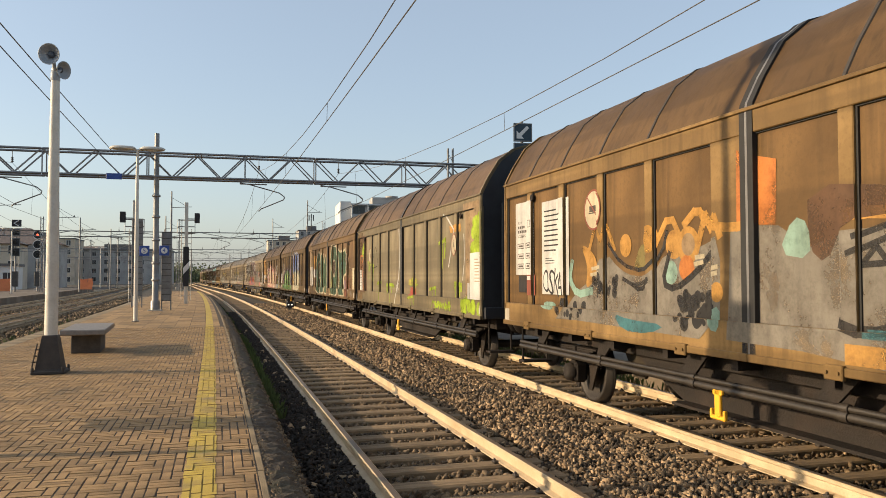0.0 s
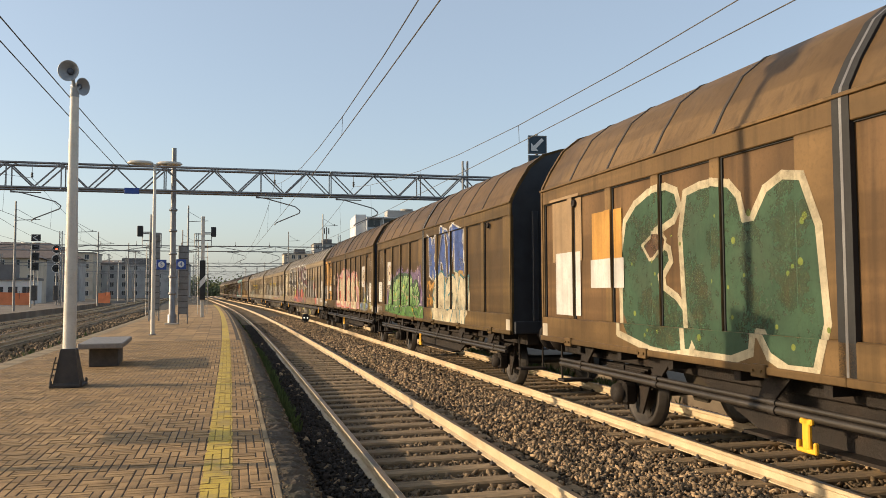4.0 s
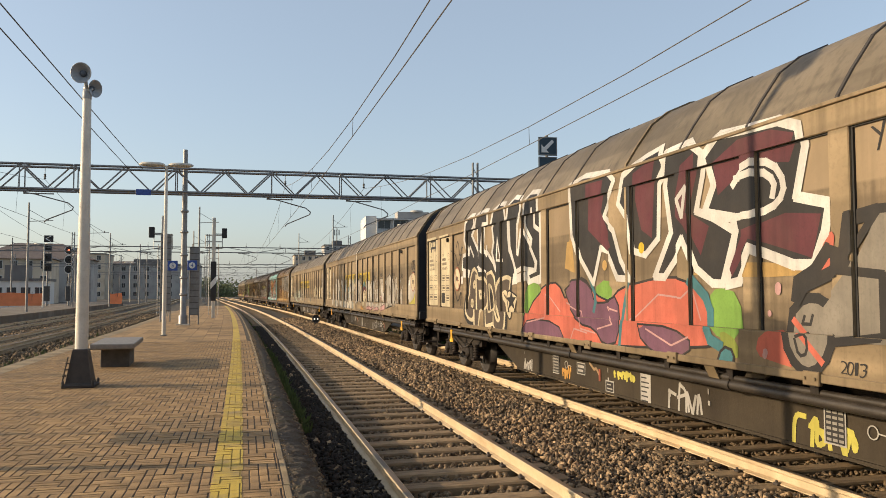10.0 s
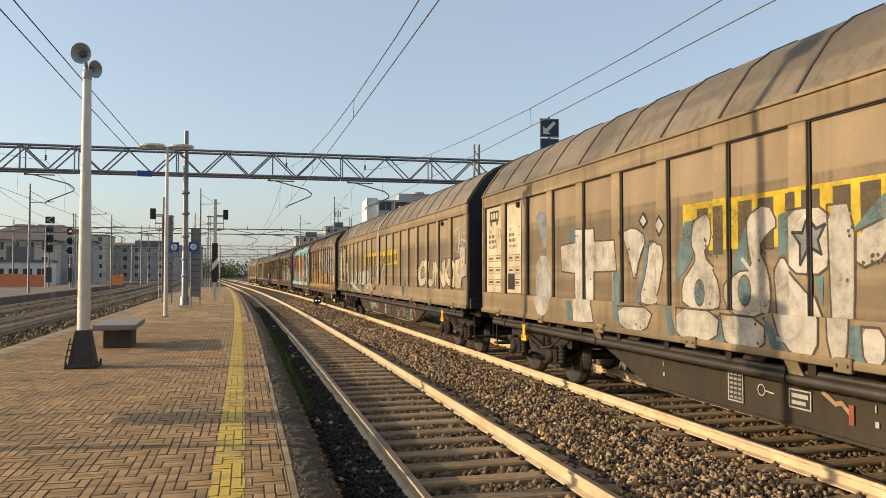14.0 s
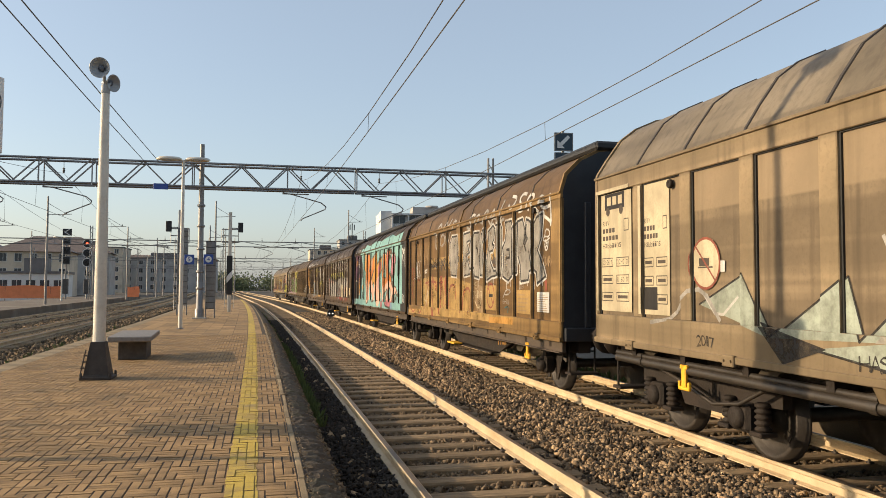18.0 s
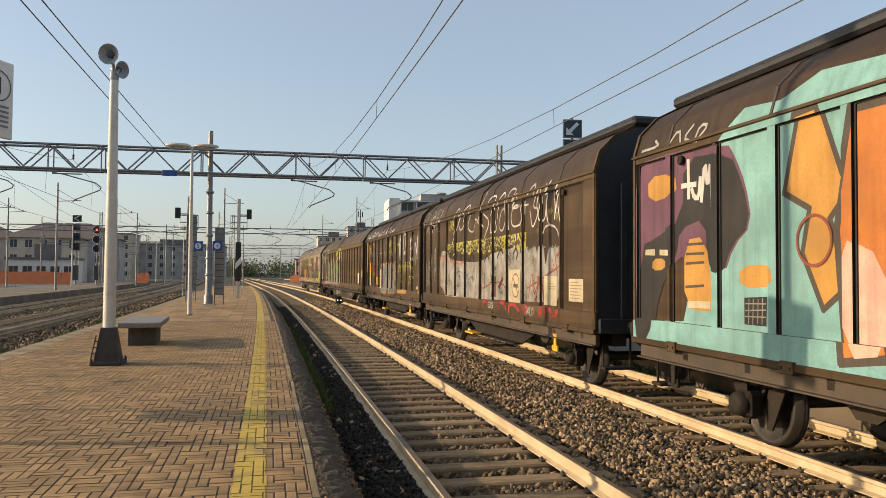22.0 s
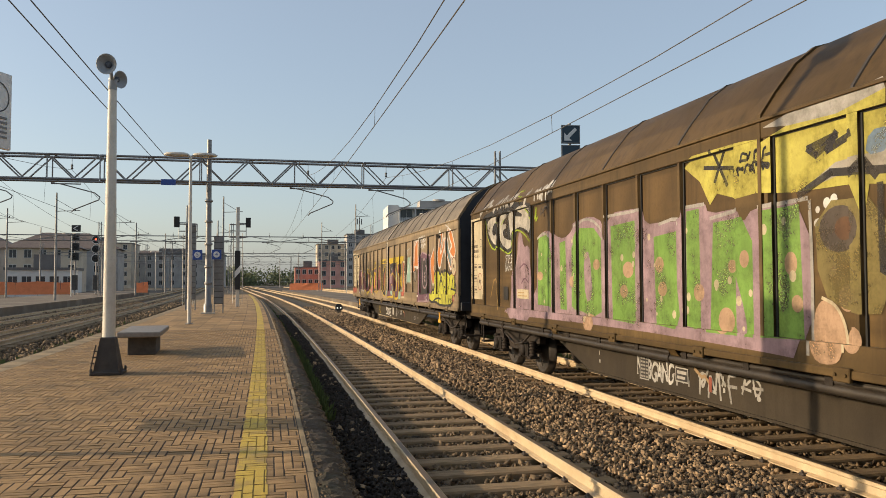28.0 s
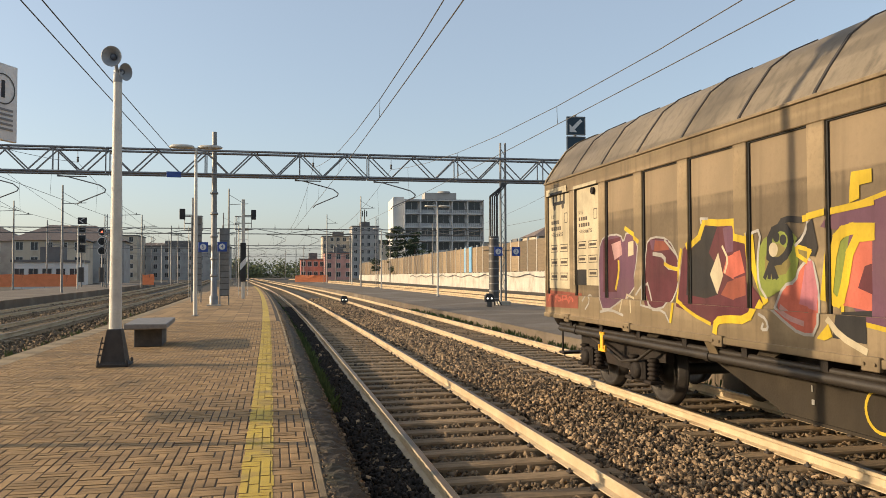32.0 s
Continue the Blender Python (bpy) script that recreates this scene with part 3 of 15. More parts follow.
# ---------------------------------------------------------------- platform furniture
def loudspeaker_post(x, y):
    t = thing("loudspeaker_post", "pale grey steel post with two horn loudspeakers on iron foot", "loudspeaker post", at=pose(x, y, 0))
    s = Shape()
    s.box(-0.25, 0.25, -0.25, 0.25, 0.0, 0.05, 0.01)
    rows = [[(sx * w, sy * w, z) for sx, sy in ((-1, -1), (1, -1), (1, 1), (-1, 1))] for w, z in ((0.215, 0.05), (0.195, 0.08), (0.115, 0.60), (0.105, 0.62))]
    s.grid(rows, closed=True, smooth=False)
    s.face(*rows[-1])
    foot = part("foot", s, IRON_BASE, t, "dark brown cast-iron foot")
    for sx in (-1, 1):
        for sy in (-1, 1):
            b = Shape()
            b.turned([(0.025, 0.0), (0.025, 0.05), (0.012, 0.07)], (sx * 0.225, sy * 0.225, 0.05), n=6)
            part("bolt", b, IRON_BASE, foot)
    h = Shape()
    h.path([(-0.235, -0.2, 0.12), (-0.16, -0.2, 0.5)], 0.012)
    for z, q in ((0.2, -0.228), (0.3, -0.205), (0.4, -0.185)):
        h.tube((q - 0.01, -0.2, z), (q + 0.05, -0.2, z), 0.012, 6)
    part("cable_clamp", h, IRON_BASE, foot)
    s = Shape()
    s.turned([(0.105, 0.55), (0.096, 2.2), (0.080, 3.8), (0.068, 4.88)], n=16)
    part("pole", s, POLE_GREY, t)
    s = Shape()
    s.turned([(0.070, 4.81), (0.075, 4.82), (0.075, 4.94), (0.06, 4.97)], n=14)
    s.tube((0, 0, 4.91), (-0.02, -0.1, 5.16), 0.03, 8)
    s.tube((0, 0, 4.91), (0.06, 0.05, 5.01), 0.03, 8)
    part("bracket", s, HORN, t)
    for ax, org, sc in (((-0.2, -0.95, -0.12), (-0.03, -0.22, 5.19), 0.92), ((0.75, -0.5, -0.1), (0.07, 0.05, 5.01), 0.80)):
        d = Vector(ax).normalized()
        m = Matrix.Translation(org) @ d.to_track_quat("Z", "Y").to_matrix().to_4x4() @ Matrix.Scale(sc, 4)
        s = Shape()
        s.turned([(0.06, -0.20), (0.07, -0.16), (0.07, -0.06), (0.10, -0.02), (0.165, 0.06), (0.185, 0.075), (0.188, 0.085), (0.178, 0.085), (0.15, 0.05), (0.10, 0.0), (0.06, -0.03)], n=20)
        horn = part("horn", s.moved(m), HORN, t, "grey horn loudspeaker")
        s = Shape()
        s.turned([(0.062, -0.02), (0.055, 0.01), (0.02, 0.02)], n=14)
        part("horn_throat", s.moved(m), HORN_IN, horn)
    return t


loudspeaker_post(-2.78, 14.05)


def stone_bench(x, y):
    t = thing("bench", "backless bench of speckled stone slab on a dark block", "bench", at=pose(x, y, 0, 0, 0, 3.5))
    s = Shape()
    s.box(-0.42, 0.42, -1.25, 1.25, 0.41, 0.52, 0.018)
    part("seat", s, BENCH_STONE, t, "speckled stone seat slab")
    s = Shape()
    s.box(-0.28, 0.28, -0.60, 0.60, 0, 0.41, 0.01)
    part("block", s, BENCH_LEG, t, "dark block foot")


stone_bench(-2.85, 18.12)


def lamp_post(x, y, z, h, heads=2, name="platform_lamp"):
    t = thing(name, "slim grey platform lamp post with flat oval heads", "lamp post", "platform lamps", at=pose(x, y, z))
    s = Shape()
    s.turned([(0.075, 0), (0.07, h * 0.5), (0.05, h - 0.05), (0.04, h)], n=10)
    part("pole", s, POLE_GREY, t)
    s = Shape()
    s.box(-0.12, 0.12, -0.12, 0.12, 0, 0.03, 0.006)
    part("base_plate", s, GALV, t)
    for k in range(heads):
        sx = (-1, 1)[k]
        s = Shape()
        s.turned([(0.05, 0.07), (0.28, 0.09), (0.34, 0.03), (0.30, -0.02), (0.1, -0.03)], n=14)
        s.moved(Matrix.Translation((sx * 0.50, 0, h + 0.02)) @ Matrix.Diagonal((1.35, 0.75, 1.0, 1)))
        hd = part("lamp_head", s, POLE_GREY, t)
        s = Shape()
        s.disc((sx * 0.50, 0, h - 0.015), 0.2, "z", 14, 0.012)
        part("diffuser", s, GLASSY, hd)
    s = Shape()
    s.tube((-0.2 if heads > 1 else 0, 0, h), (0.2, 0, h), 0.03, 8)
    part("arm", s, POLE_GREY, t)
    return t


lamp_post(-3.16, 29.77, 0, 6.15)
lamp_post(10.78, 54.6, -0.14, 6.4)
lamp_post(10.47, 84.8, -0.14, 6.5, 1)
lamp_post(10.1, 118.0, -0.14, 6.5, 1)
for lx, ly in ((-21.2, 88.0), (-22.6, 112.0), (-21.6, 60.0), (-20.4, 140.0)):
    lamp_post(lx, ly, -0.02, 6.6)


# Text made with the built-in font, as a mesh.
def letters(txt, size, depth=0.004, offset=0.0):
    cu = bpy.data.curves.new("letters", "FONT")
    cu.body, cu.size, cu.extrude, cu.offset, cu.align_x, cu.align_y, cu.resolution_u = txt, size, depth, offset, "CENTER", "CENTER", 3
    ob = bpy.data.objects.new("letters", cu)
    me = bpy.data.meshes.new_from_object(ob)
    bpy.data.objects.remove(ob)
    bpy.data.curves.remove(cu)
    return me


def text_part(txt, size, material, parent, m, name="lettering"):
    me = letters(txt, size)
    me.materials.append(material)
    return part(name, me, None, parent, at=m)


FACE_BACK = Matrix.Rotation(radians(90), 4, "X")      # faces the -y side


def number_sign(x, y, z, txt):
    t = thing("platform_number_sign", "square blue sign with the platform number %s in a white ring" % txt, "platform sign", "platform number signs", at=pose(x, y, z))
    s = Shape()
    s.box(-0.22, 0.22, -0.015, 0.015, -0.23, 0.23, 0.008)
    part("board", s, BLUE, t)
    s = Shape()
    s.disc((0, -0.02, 0), 0.145, "y", 24, 0.012)
    part("ring", s, WHITE, t)
    text_part(txt, 0.26, BLUE, t, Matrix.Translation((0, -0.03, 0)) @ FACE_BACK)
    s = Shape()
    s.box(-0.03, 0.03, 0.015, 1.25, 0.08, 0.12)
    s.box(-0.45, 0.45, 1.15, 1.25, 0.08, 0.12)
    part("bracket", s, GALV, t)


number_sign(-3.70, 38.1, 2.80, "5")
number_sign(-2.84, 38.1, 2.82, "4")
number_sign(10.62, 38.0, 2.62, "3")
number_sign(11.55, 38.0, 2.62, "2")


# ---------------------------------------------------------------- overhead line
def truss(shape, x0, x1, y, z0, z1, w=0.9, bay=1.15, r=0.06):
    for yy in (y - w / 2, y + w / 2):
        for z in (z0, z1):
            shape.tube((x0, yy, z), (x1, yy, z), r, 5)
        n = max(2, round((x1 - x0) / bay))
        for k in range(n):
            a, b = x0 + (x1 - x0) * k / n, x0 + (x1 - x0) * (k + 1) / n
            lo, hi = ((a, yy, z0), (b, yy, z1)) if k % 2 else ((a, yy, z1), (b, yy, z0))
            shape.tube(lo, hi, r * 0.66, 4)
            if k % 4 == 0:
                shape.tube((a, yy, z0), (a, yy, z1), r * 0.6, 4)
    k = x0
    while k < x1:
        for z in (z0, z1):
            shape.tube((k, y - w / 2, z), (k, y + w / 2, z), r * 0.5, 4)
        k += bay * 2


def gantry(y, spans, z0, z1, masts, label, base=-0.1, detail=True):
    t = thing("overhead_gantry", label, "overhead line gantry", "overhead line gantries")
    for a, b in spans:
        s = Shape()
        if y < 60:
            truss(s, a, b, y, z0, z1)
        else:
            truss(s, a, b, y, z0, z1, 0.5, 3.4, 0.045)
        part("beam", s, GALV, t)
    for x, top in masts:
        s = Shape()
        if detail and x == -3.31:
            s.turned([(0.21, base), (0.21, 0.45), (0.15, 0.5), (0.14, 3.0), (0.11, top)], (x, y, 0), n=10)
            for q in (1.4, 2.2, 3.3, 4.4, 5.4):
                s.turned([(0.16, q), (0.19, q + 0.02), (0.19, q + 0.1), (0.16, q + 0.12)], (x, y, 0), n=10)
        for sx in (-0.13, 0.13) if x != -3.31 else ():
            s.box(x + sx - 0.035, x + sx + 0.035, y - 0.09, y + 0.09, base, top, 0.008)
        zz = base + 0.5
        k = 0
        while zz < top - 0.5 and x != -3.31:
            s.tube((x - 0.13 if k % 2 else x + 0.13, y - 0.07, zz), (x + 0.13 if k % 2 else x - 0.13, y - 0.07, zz + 0.45), 0.02, 4)
            zz += 0.45
            k += 1
        m = part("mast", s, GALV, t)
        s = Shape()
        s.box(x - 0.32, x + 0.32, y - 0.32, y + 0.32, base - 0.4, base + 0.16, 0.03)
        part("footing", s, CONCRETE, m)
    return t


GZ0, GZ1 = 6.33, 7.46
gan = gantry(39.3, ((-24.0, -8.22), (-8.18, 4.13), (4.17, 19.0)), GZ0, GZ1, ((-3.31, 8.45), (11.25, 8.35), (-24.2, 8.3)), "wide lattice steel portal carrying the overhead line")
s = Shape()
s.box(-5.45, -4.78, 38.66, 38.70, 6.12, 6.40, 0.01)
part("blue_plate", s, BLUE, gan, "small blue plate under the beam")
for px_ in (-5.3, -4.9):
    s = Shape()
    s.tube((px_, 38.72, 6.2), (px_, 38.84, 6.33), 0.02, 5)
    part("plate_hanger", s, GALV, gan)
for gy_, z0_, z1_ in ((95.0, 6.25, 6.85), (150.0, 6.2, 6.8), (215.0, 6.2, 6.8)):
    gantry(gy_, ((-34 + cx(gy_), 26 + cx(gy_) * 0.6),), z0_, z1_, ((-34 + cx(gy_), 8.4), (-16.6 + cx(gy_), 8.4), (-2.0 + cx(gy_), 8.4), (14.5 + cx(gy_), 8.4)), "lattice steel portal further along the line", -0.3)


def mast(x, y, h, name="catenary_mast", z=-0.2, r=0.11):
    t = thing(name, "tapered grey steel overhead line mast", "catenary mast", "catenary masts", at=pose(x, y, z))
    s = Shape()
    s.turned([(r, 0), (r * 0.9, h * 0.5), (r * 0.65, h)], n=8)
    part("pole", s, GALV, t)
    s = Shape()
    s.tube((0, 0, h - 1.6), (1.9, 0, h - 1.5), 0.03, 6)
    s.tube((0, 0, h - 0.6), (1.5, 0, h - 1.5), 0.02, 6)
    part("cantilever", s, GALV, t)
    s = Shape()
    s.turned([(0.03, 0), (0.06, 0.03), (0.03, 0.06), (0.06, 0.09), (0.03, 0.12), (0.06, 0.15), (0.03, 0.18)], (1.5, 0, h - 1.5), n=8)
    part("insulator", s, STEEL_DARK, t)


for mx, my, mh in ((-27.5, 84, 9.6), (-29.6, 95, 10.0), (-18.6, 72, 9.4), (-16.9, 88, 9.6), (-18.2, 108, 9.5), (-17.5, 130, 9.4), (-19.0, 150, 9.2),
                   (9.9, 102, 11.8), (7.4, 137, 12.0), (12.5, 150, 9.5), (11.5, 175, 9.5), (5.0, 200, 9.0), (-5.4, 81, 10.3), (-7.6, 104, 9.6), (-9.5, 128, 9.4), (-12.5, 165, 9.2), (22.5, 118, 9.4), (20.2, 150, 9.2),
                   (-33, 120, 9.5), (-31, 150, 9.5), (-24, 175, 9.2), (-14.5, 190, 9.2), (-9.0, 210, 9.2), (0.5, 240, 9.0)):
    mast(mx, my, mh)

# Contact and carrying wires with droppers over each track.
SUPPORTS = (-16.0, 39.3, 95.0, 150.0, 215.0, 300.0)


def overhead_wire(x, side):
    t = thing("overhead_wire", "contact wire with carrying cable and droppers above the track", "overhead wire", "overhead wires")
    c, m = Shape(), Shape()
    zc, lift = RAIL_Z + 5.095, 2.0
    for a, b in zip(SUPPORTS, SUPPORTS[1:]):
        pc, pm = [], []
        n = 12
        for k in range(n + 1):
            u = k / n
            yy = a + (b - a) * u
            sag = 4 * u * (1 - u)
            st = side * (0.08 - 0.16 * u) if SUPPORTS.index(a) % 2 else side * (-0.08 + 0.16 * u)
            pc.append((x + cx(yy) + st * -1, yy, zc))
            pm.append((x + cx(yy), yy, zc + lift - 1.65 * sag))
            if k not in (0, n) and k % 2:
                d = Shape()
                d.path([pc[-1], pm[-1]], 0.006, 4)
                part("dropper", d, WIRE, t)
        c.path(pc, 0.009, 5)
        m.path(pm, 0.009, 5)
    part("contact_wire", c, WIRE, t)
    part("carrying_cable", m, WIRE, t)
    # cantilever under each portal
    for yy in SUPPORTS[1:5]:
        s = Shape()
        xx = x + cx(yy)
        s.path([(xx - 0.9, yy, 6.2), (xx - 0.4, yy, 6.12), (xx + 1.0, yy, 5.75), (xx + 1.25, yy, 5.55), (xx + 1.2, yy, 5.42), (xx + 0.1, yy, zc + 0.12), (xx, yy, zc)], 0.028, 6)
        s.tube((xx - 0.9, yy, 6.15), (xx + 0.4, yy, 6.15), 0.03, 6)
        part("registration_arm", s, GALV, t)
        s = Shape()
        s.turned([(0.03, 0), (0.065, 0.04), (0.03, 0.08), (0.065, 0.12), (0.03, 0.16), (0.065, 0.2), (0.03, 0.24)], (xx, yy, zc + lift + 0.02), n=8)
        s.tube((xx, yy, zc + lift), (xx, yy, 7.35), 0.015, 5)
        part("insulator", s, STEEL_DARK, t)


for tx, sd in ((T1, 1), (T2, -1), (T3, 1), (T4, -1), (16.6, 1)):
    overhead_wire(tx, sd)
fd = thing("feeder_cables", "two dark feeder cables strung above the platform", "cable")
for xx, dx_ in ((-5.11, -0.0201), (-4.84, -0.0103)):
    s = Shape()
    pts = []
    for k in range(13):
        u = k / 12
        pts.append((xx + dx_ * (-16 + 55.3 * u), -16 + 55.3 * u, 7.46 - 0.12 * 4 * u * (1 - u)))
    s.path(pts, 0.016, 5)
    part("cable", s, WIRE, fd)


# ---------------------------------------------------------------- signals
def signal_mast(x, y, h, side, stripes, z=0.0):
    t = thing("signal_post", "grey signal post with ladder rungs and a black signal head", "railway signal", "platform signals", at=pose(x, y, z))
    s = Shape()
    s.box(-0.10, 0.10, -0.08, 0.08, 0, h, 0.01)
    part("post", s, POLE_GREY, t)
    s = Shape()
    for k in (-0.28, 0.28):
        s.tube((k, 0.1, 0.2), (k, 0.1, h - 1.6), 0.02, 5)
    zz = 0.5
    while zz < h - 1.6:
        s.tube((-0.28, 0.1, zz), (0.28, 0.1, zz), 0.014, 5)
        zz += 0.35
    part("ladder", s, GALV, t)
    s = Shape()
    for zz in (h - 1.1, h - 1.5, h - 1.9):
        s.box(-0.5, 0.5, -0.05, 0.12, zz, zz + 0.05)
    s.tube((-0.5, 0, h - 1.9), (-0.5, 0, h - 1.05), 0.02, 5)
    s.tube((0.5, 0, h - 1.9), (0.5, 0, h - 1.05), 0.02, 5)
    part("platform_cage", s, GALV, t)
    s = Shape()
    s.box(side * 0.62 - 0.15, side * 0.62 + 0.15, -0.14, 0.10, h - 1.25, h - 0.65, 0.02)
    hd = part("signal_head", s, BLACK, t, "black signal head seen from behind")
    s = Shape()
    s.tube((0, 0, h - 1.0), (side * 0.6, 0, h - 1.0), 0.03, 6)
    part("arm", s, GALV, hd)
    if stripes:
        s = Shape()
        s.box(-0.17, 0.17, -0.16, -0.10, 1.05, 3.45, 0.005)
        bd = part("marker_board", s, BLACK, t, "black and white striped marker board")
        s = Shape()
        s.face((-0.17, -0.165, 1.75), (0.17, -0.165, 2.15), (0.17, -0.165, 2.55), (-0.17, -0.165, 2.15))
        part("stripe", s, WHITE, bd)
    return t


signal_mast(-2.45, 49.8, 6.15, 1, True)
signal_mast(-5.04, 46.5, 5.9, -1, False)


def colour_signal(x, y, z0, h, square, arrow):
    t = thing("colour_light_signal", "tall black colour-light signal with three %s lamp panels" % ("square" if square else "round"), "railway signal", "colour-light signals", at=pose(x, y, -0.02))
    s = Shape()
    s.turned([(0.11, 0), (0.09, h)], n=8)
    part("post", s, GALV, t)
    for k in range(3):
        z = h - 0.55 - k * 1.18
        s = Shape()
        if square:
            s.box(-0.52, 0.52, -0.2, -0.08, z - 0.5, z + 0.5, 0.03)
        else:
            s.turned([(0.55, -0.2), (0.55, -0.06)], (0, 0, z), "y", 22)
        p = part("lamp_panel", s, BLACK, t, "black lamp panel")
        s = Shape()
        if square:
            for a in ((-0.52, 0.52, z + 0.44, z + 0.5), (-0.52, 0.52, z - 0.5, z - 0.44), (-0.52, -0.46, z - 0.5, z + 0.5), (0.46, 0.52, z - 0.5, z + 0.5)):
                s.box(a[0], a[1], -0.215, -0.2, a[2], a[3])
        else:
            rows = [[(r * math.cos(math.tau * q / 22), -0.205, z + r * math.sin(math.tau * q / 22)) for q in range(22)] for r in (0.55, 0.47)]
            s.grid(rows, closed=True)
        part("rim", s, WHITE if not square else GALV, p)
        s = Shape()
        s.disc((0, -0.215, z), 0.14, "y", 14, 0.02)
        lit = k == 0 and not square
        part("lens", s, RED_LIGHT if lit else LENS, p, "lit red lens" if lit else "dark lens")
        s = Shape()
        s.turned([(0.16, -0.45), (0.19, -0.2)], (0, 0, z), "y", 12, caps=False)
        part("hood", s, BLACK, p)
    if arrow:
        s = Shape()
        s.box(-0.42, 0.62, -0.18, -0.08, h + 0.12, h + 0.95, 0.02)
        p = part("arrow_panel", s, BLACK, t)
        s = Shape()
        for a, b in (((0.35, 0.2), (-0.2, 0.53)), ((-0.2, 0.53), (0.35, 0.86))):
            s.tube((a[0], -0.19, h + a[1]), (b[0], -0.19, h + b[1]), 0.05, 5)
        part("arrow", s, WHITE, p)
    s = Shape()
    s.box(-0.3, 0.3, -0.25, 0.25, 0.6, 2.4, 0.03)
    part("relay_cabinet", s, STEEL_DARK, t)
    s = Shape()
    s.tube((0.3, 0.2, 0), (0.3, 0.2, h - 1), 0.02, 5)
    s.tube((0.0, 0.2, 0), (0.0, 0.2, h - 1), 0.02, 5)
    part("ladder", s, GALV, t)


colour_signal(-24.4, 103.0, 0, 7.6, True, True)
colour_signal(-22.3, 104.5, 0, 7.4, False, False)


def ground_signal(x, y, z):
    t = thing("dwarf_signal", "low black dwarf signal with two white lamps lit", "railway signal", at=pose(x, y, z))
    s = Shape()
    s.prism([(-0.22, 0.25), (0.22, 0.25), (0.22, 0.5), (0.12, 0.66), (-0.12, 0.66), (-0.22, 0.5)], -0.1, 0.14)
    part("housing", s, BLACK, t)
    s = Shape()
    s.box(-0.12, 0.12, -0.06, 0.1, 0, 0.26)
    part("stand", s, STEEL_DARK, t)
    for k in (-0.1, 0.1):
        s = Shape()
        s.disc((k, -0.115, 0.42), 0.042, "y", 12, 0.02)
        part("lamp", s, WHITE_LIGHT, t, "lit white lamp")


ground_signal(3.72, 49.0, -0.52)
ground_signal(10.0, 37.5, -0.14)


def arrow_board(x, y):
    t = thing("direction_board", "dark blue square board with a white arrow above a second board", "railway sign", at=pose(x, y, -0.14, 0, 0, -4))
    s = Shape()
    s.turned([(0.06, 0), (0.05, 6.6)], n=8)
    part("post", s, GALV, t)
    for z0, z1, nm in ((5.95, 6.53, "arrow_panel"), (5.02, 5.91, "lower_panel")):
        s = Shape()
        s.box(-0.30, 0.30, -0.12, -0.06, z0, z1, 0.01)
        p = part(nm, s, TEAL_DARK, t)
        s = Shape()
        for a in ((-0.30, 0.30, z1 - 0.03, z1), (-0.30, 0.30, z0, z0 + 0.03), (-0.30, -0.27, z0, z1), (0.27, 0.30, z0, z1)):
            s.box(a[0], a[1], -0.128, -0.12, a[2], a[3])
        part("border", s, GALV, p)
        if nm == "arrow_panel":
            s = Shape()
            s.face((-0.21, -0.13, 6.04), (0.03, -0.13, 6.04), (-0.21, -0.13, 6.29))
            s.face((-0.13, -0.131, 6.20), (-0.05, -0.131, 6.12), (0.2, -0.131, 6.38), (0.13, -0.131, 6.45))
            part("arrow", s, WHITE, p)


arrow_board(8.9, 22.9)


def cable_column(x, y):
    t = thing("cable_column", "bundle of cables wrapped in a banded grey column by the mast", "cable duct", at=pose(x, y, -0.14))
    s = Shape()
    s.turned([(0.26, 0.25), (0.26, 3.55)], n=14)
    part("column", s, STEEL_DARK, t)
    s = Shape()
    for k in range(9):
        s.turned([(0.27, 0.35 + k * 0.38), (0.275, 0.38 + k * 0.38), (0.27, 0.41 + k * 0.38)], n=14)
    part("bands", s, GALV, t)
    for k in range(6):
        a = k * 1.05
        s = Shape()
        s.path([(0.2 * math.cos(a), 0.2 * math.sin(a), 3.5), (0.2 * math.cos(a), 0.2 * math.sin(a), 5.6), (0.5 + 0.05 * k, 0.1, 6.3)], 0.035, 6)
        part("cable", s, STEEL_DARK, t)
    s = Shape()
    for k in range(5):
        a = k * 1.256
        s.tube((0.24 * math.cos(a), 0.24 * math.sin(a), 0.3), (0.42 * math.cos(a), 0.42 * math.sin(a), 0.0), 0.03, 6)
    part("feet", s, STEEL_DARK, t)


cable_column(10.55, 38.6)


def grating_panel(x, y, w, z0, z1):
    t = thing("grating_panel", "tall narrow dark steel grating panel beside the signal mast", "panel", "grating panels", at=pose(x, y, 0))
    s = Shape()
    for sx in (-1, 1):
        s.box(sx * w / 2 - 0.03, sx * w / 2 + 0.03, -0.03, 0.03, 0, z1, 0.006)
    part("frame", s, GALV, t)
    s = Shape()
    s.box(-w / 2, w / 2, -0.01, 0.01, z0, z1)
    part("sheet", s, GALV, t)
    k = z0
    bar = Shape()
    bar.box(-w / 2, w / 2, -0.035, -0.01, 0, 0.03)
    bm_ = bar.mesh("bar", STEEL_DARK)
    while k < z1:
        part("bar", bm_, None, t, at=pose(0, 0, k))
        k += 0.3


grating_panel(-2.86, 39.9, 0.42, 0.45, 3.75)
grating_panel(-4.62, 44.0, 0.5, 0.6, 4.7)


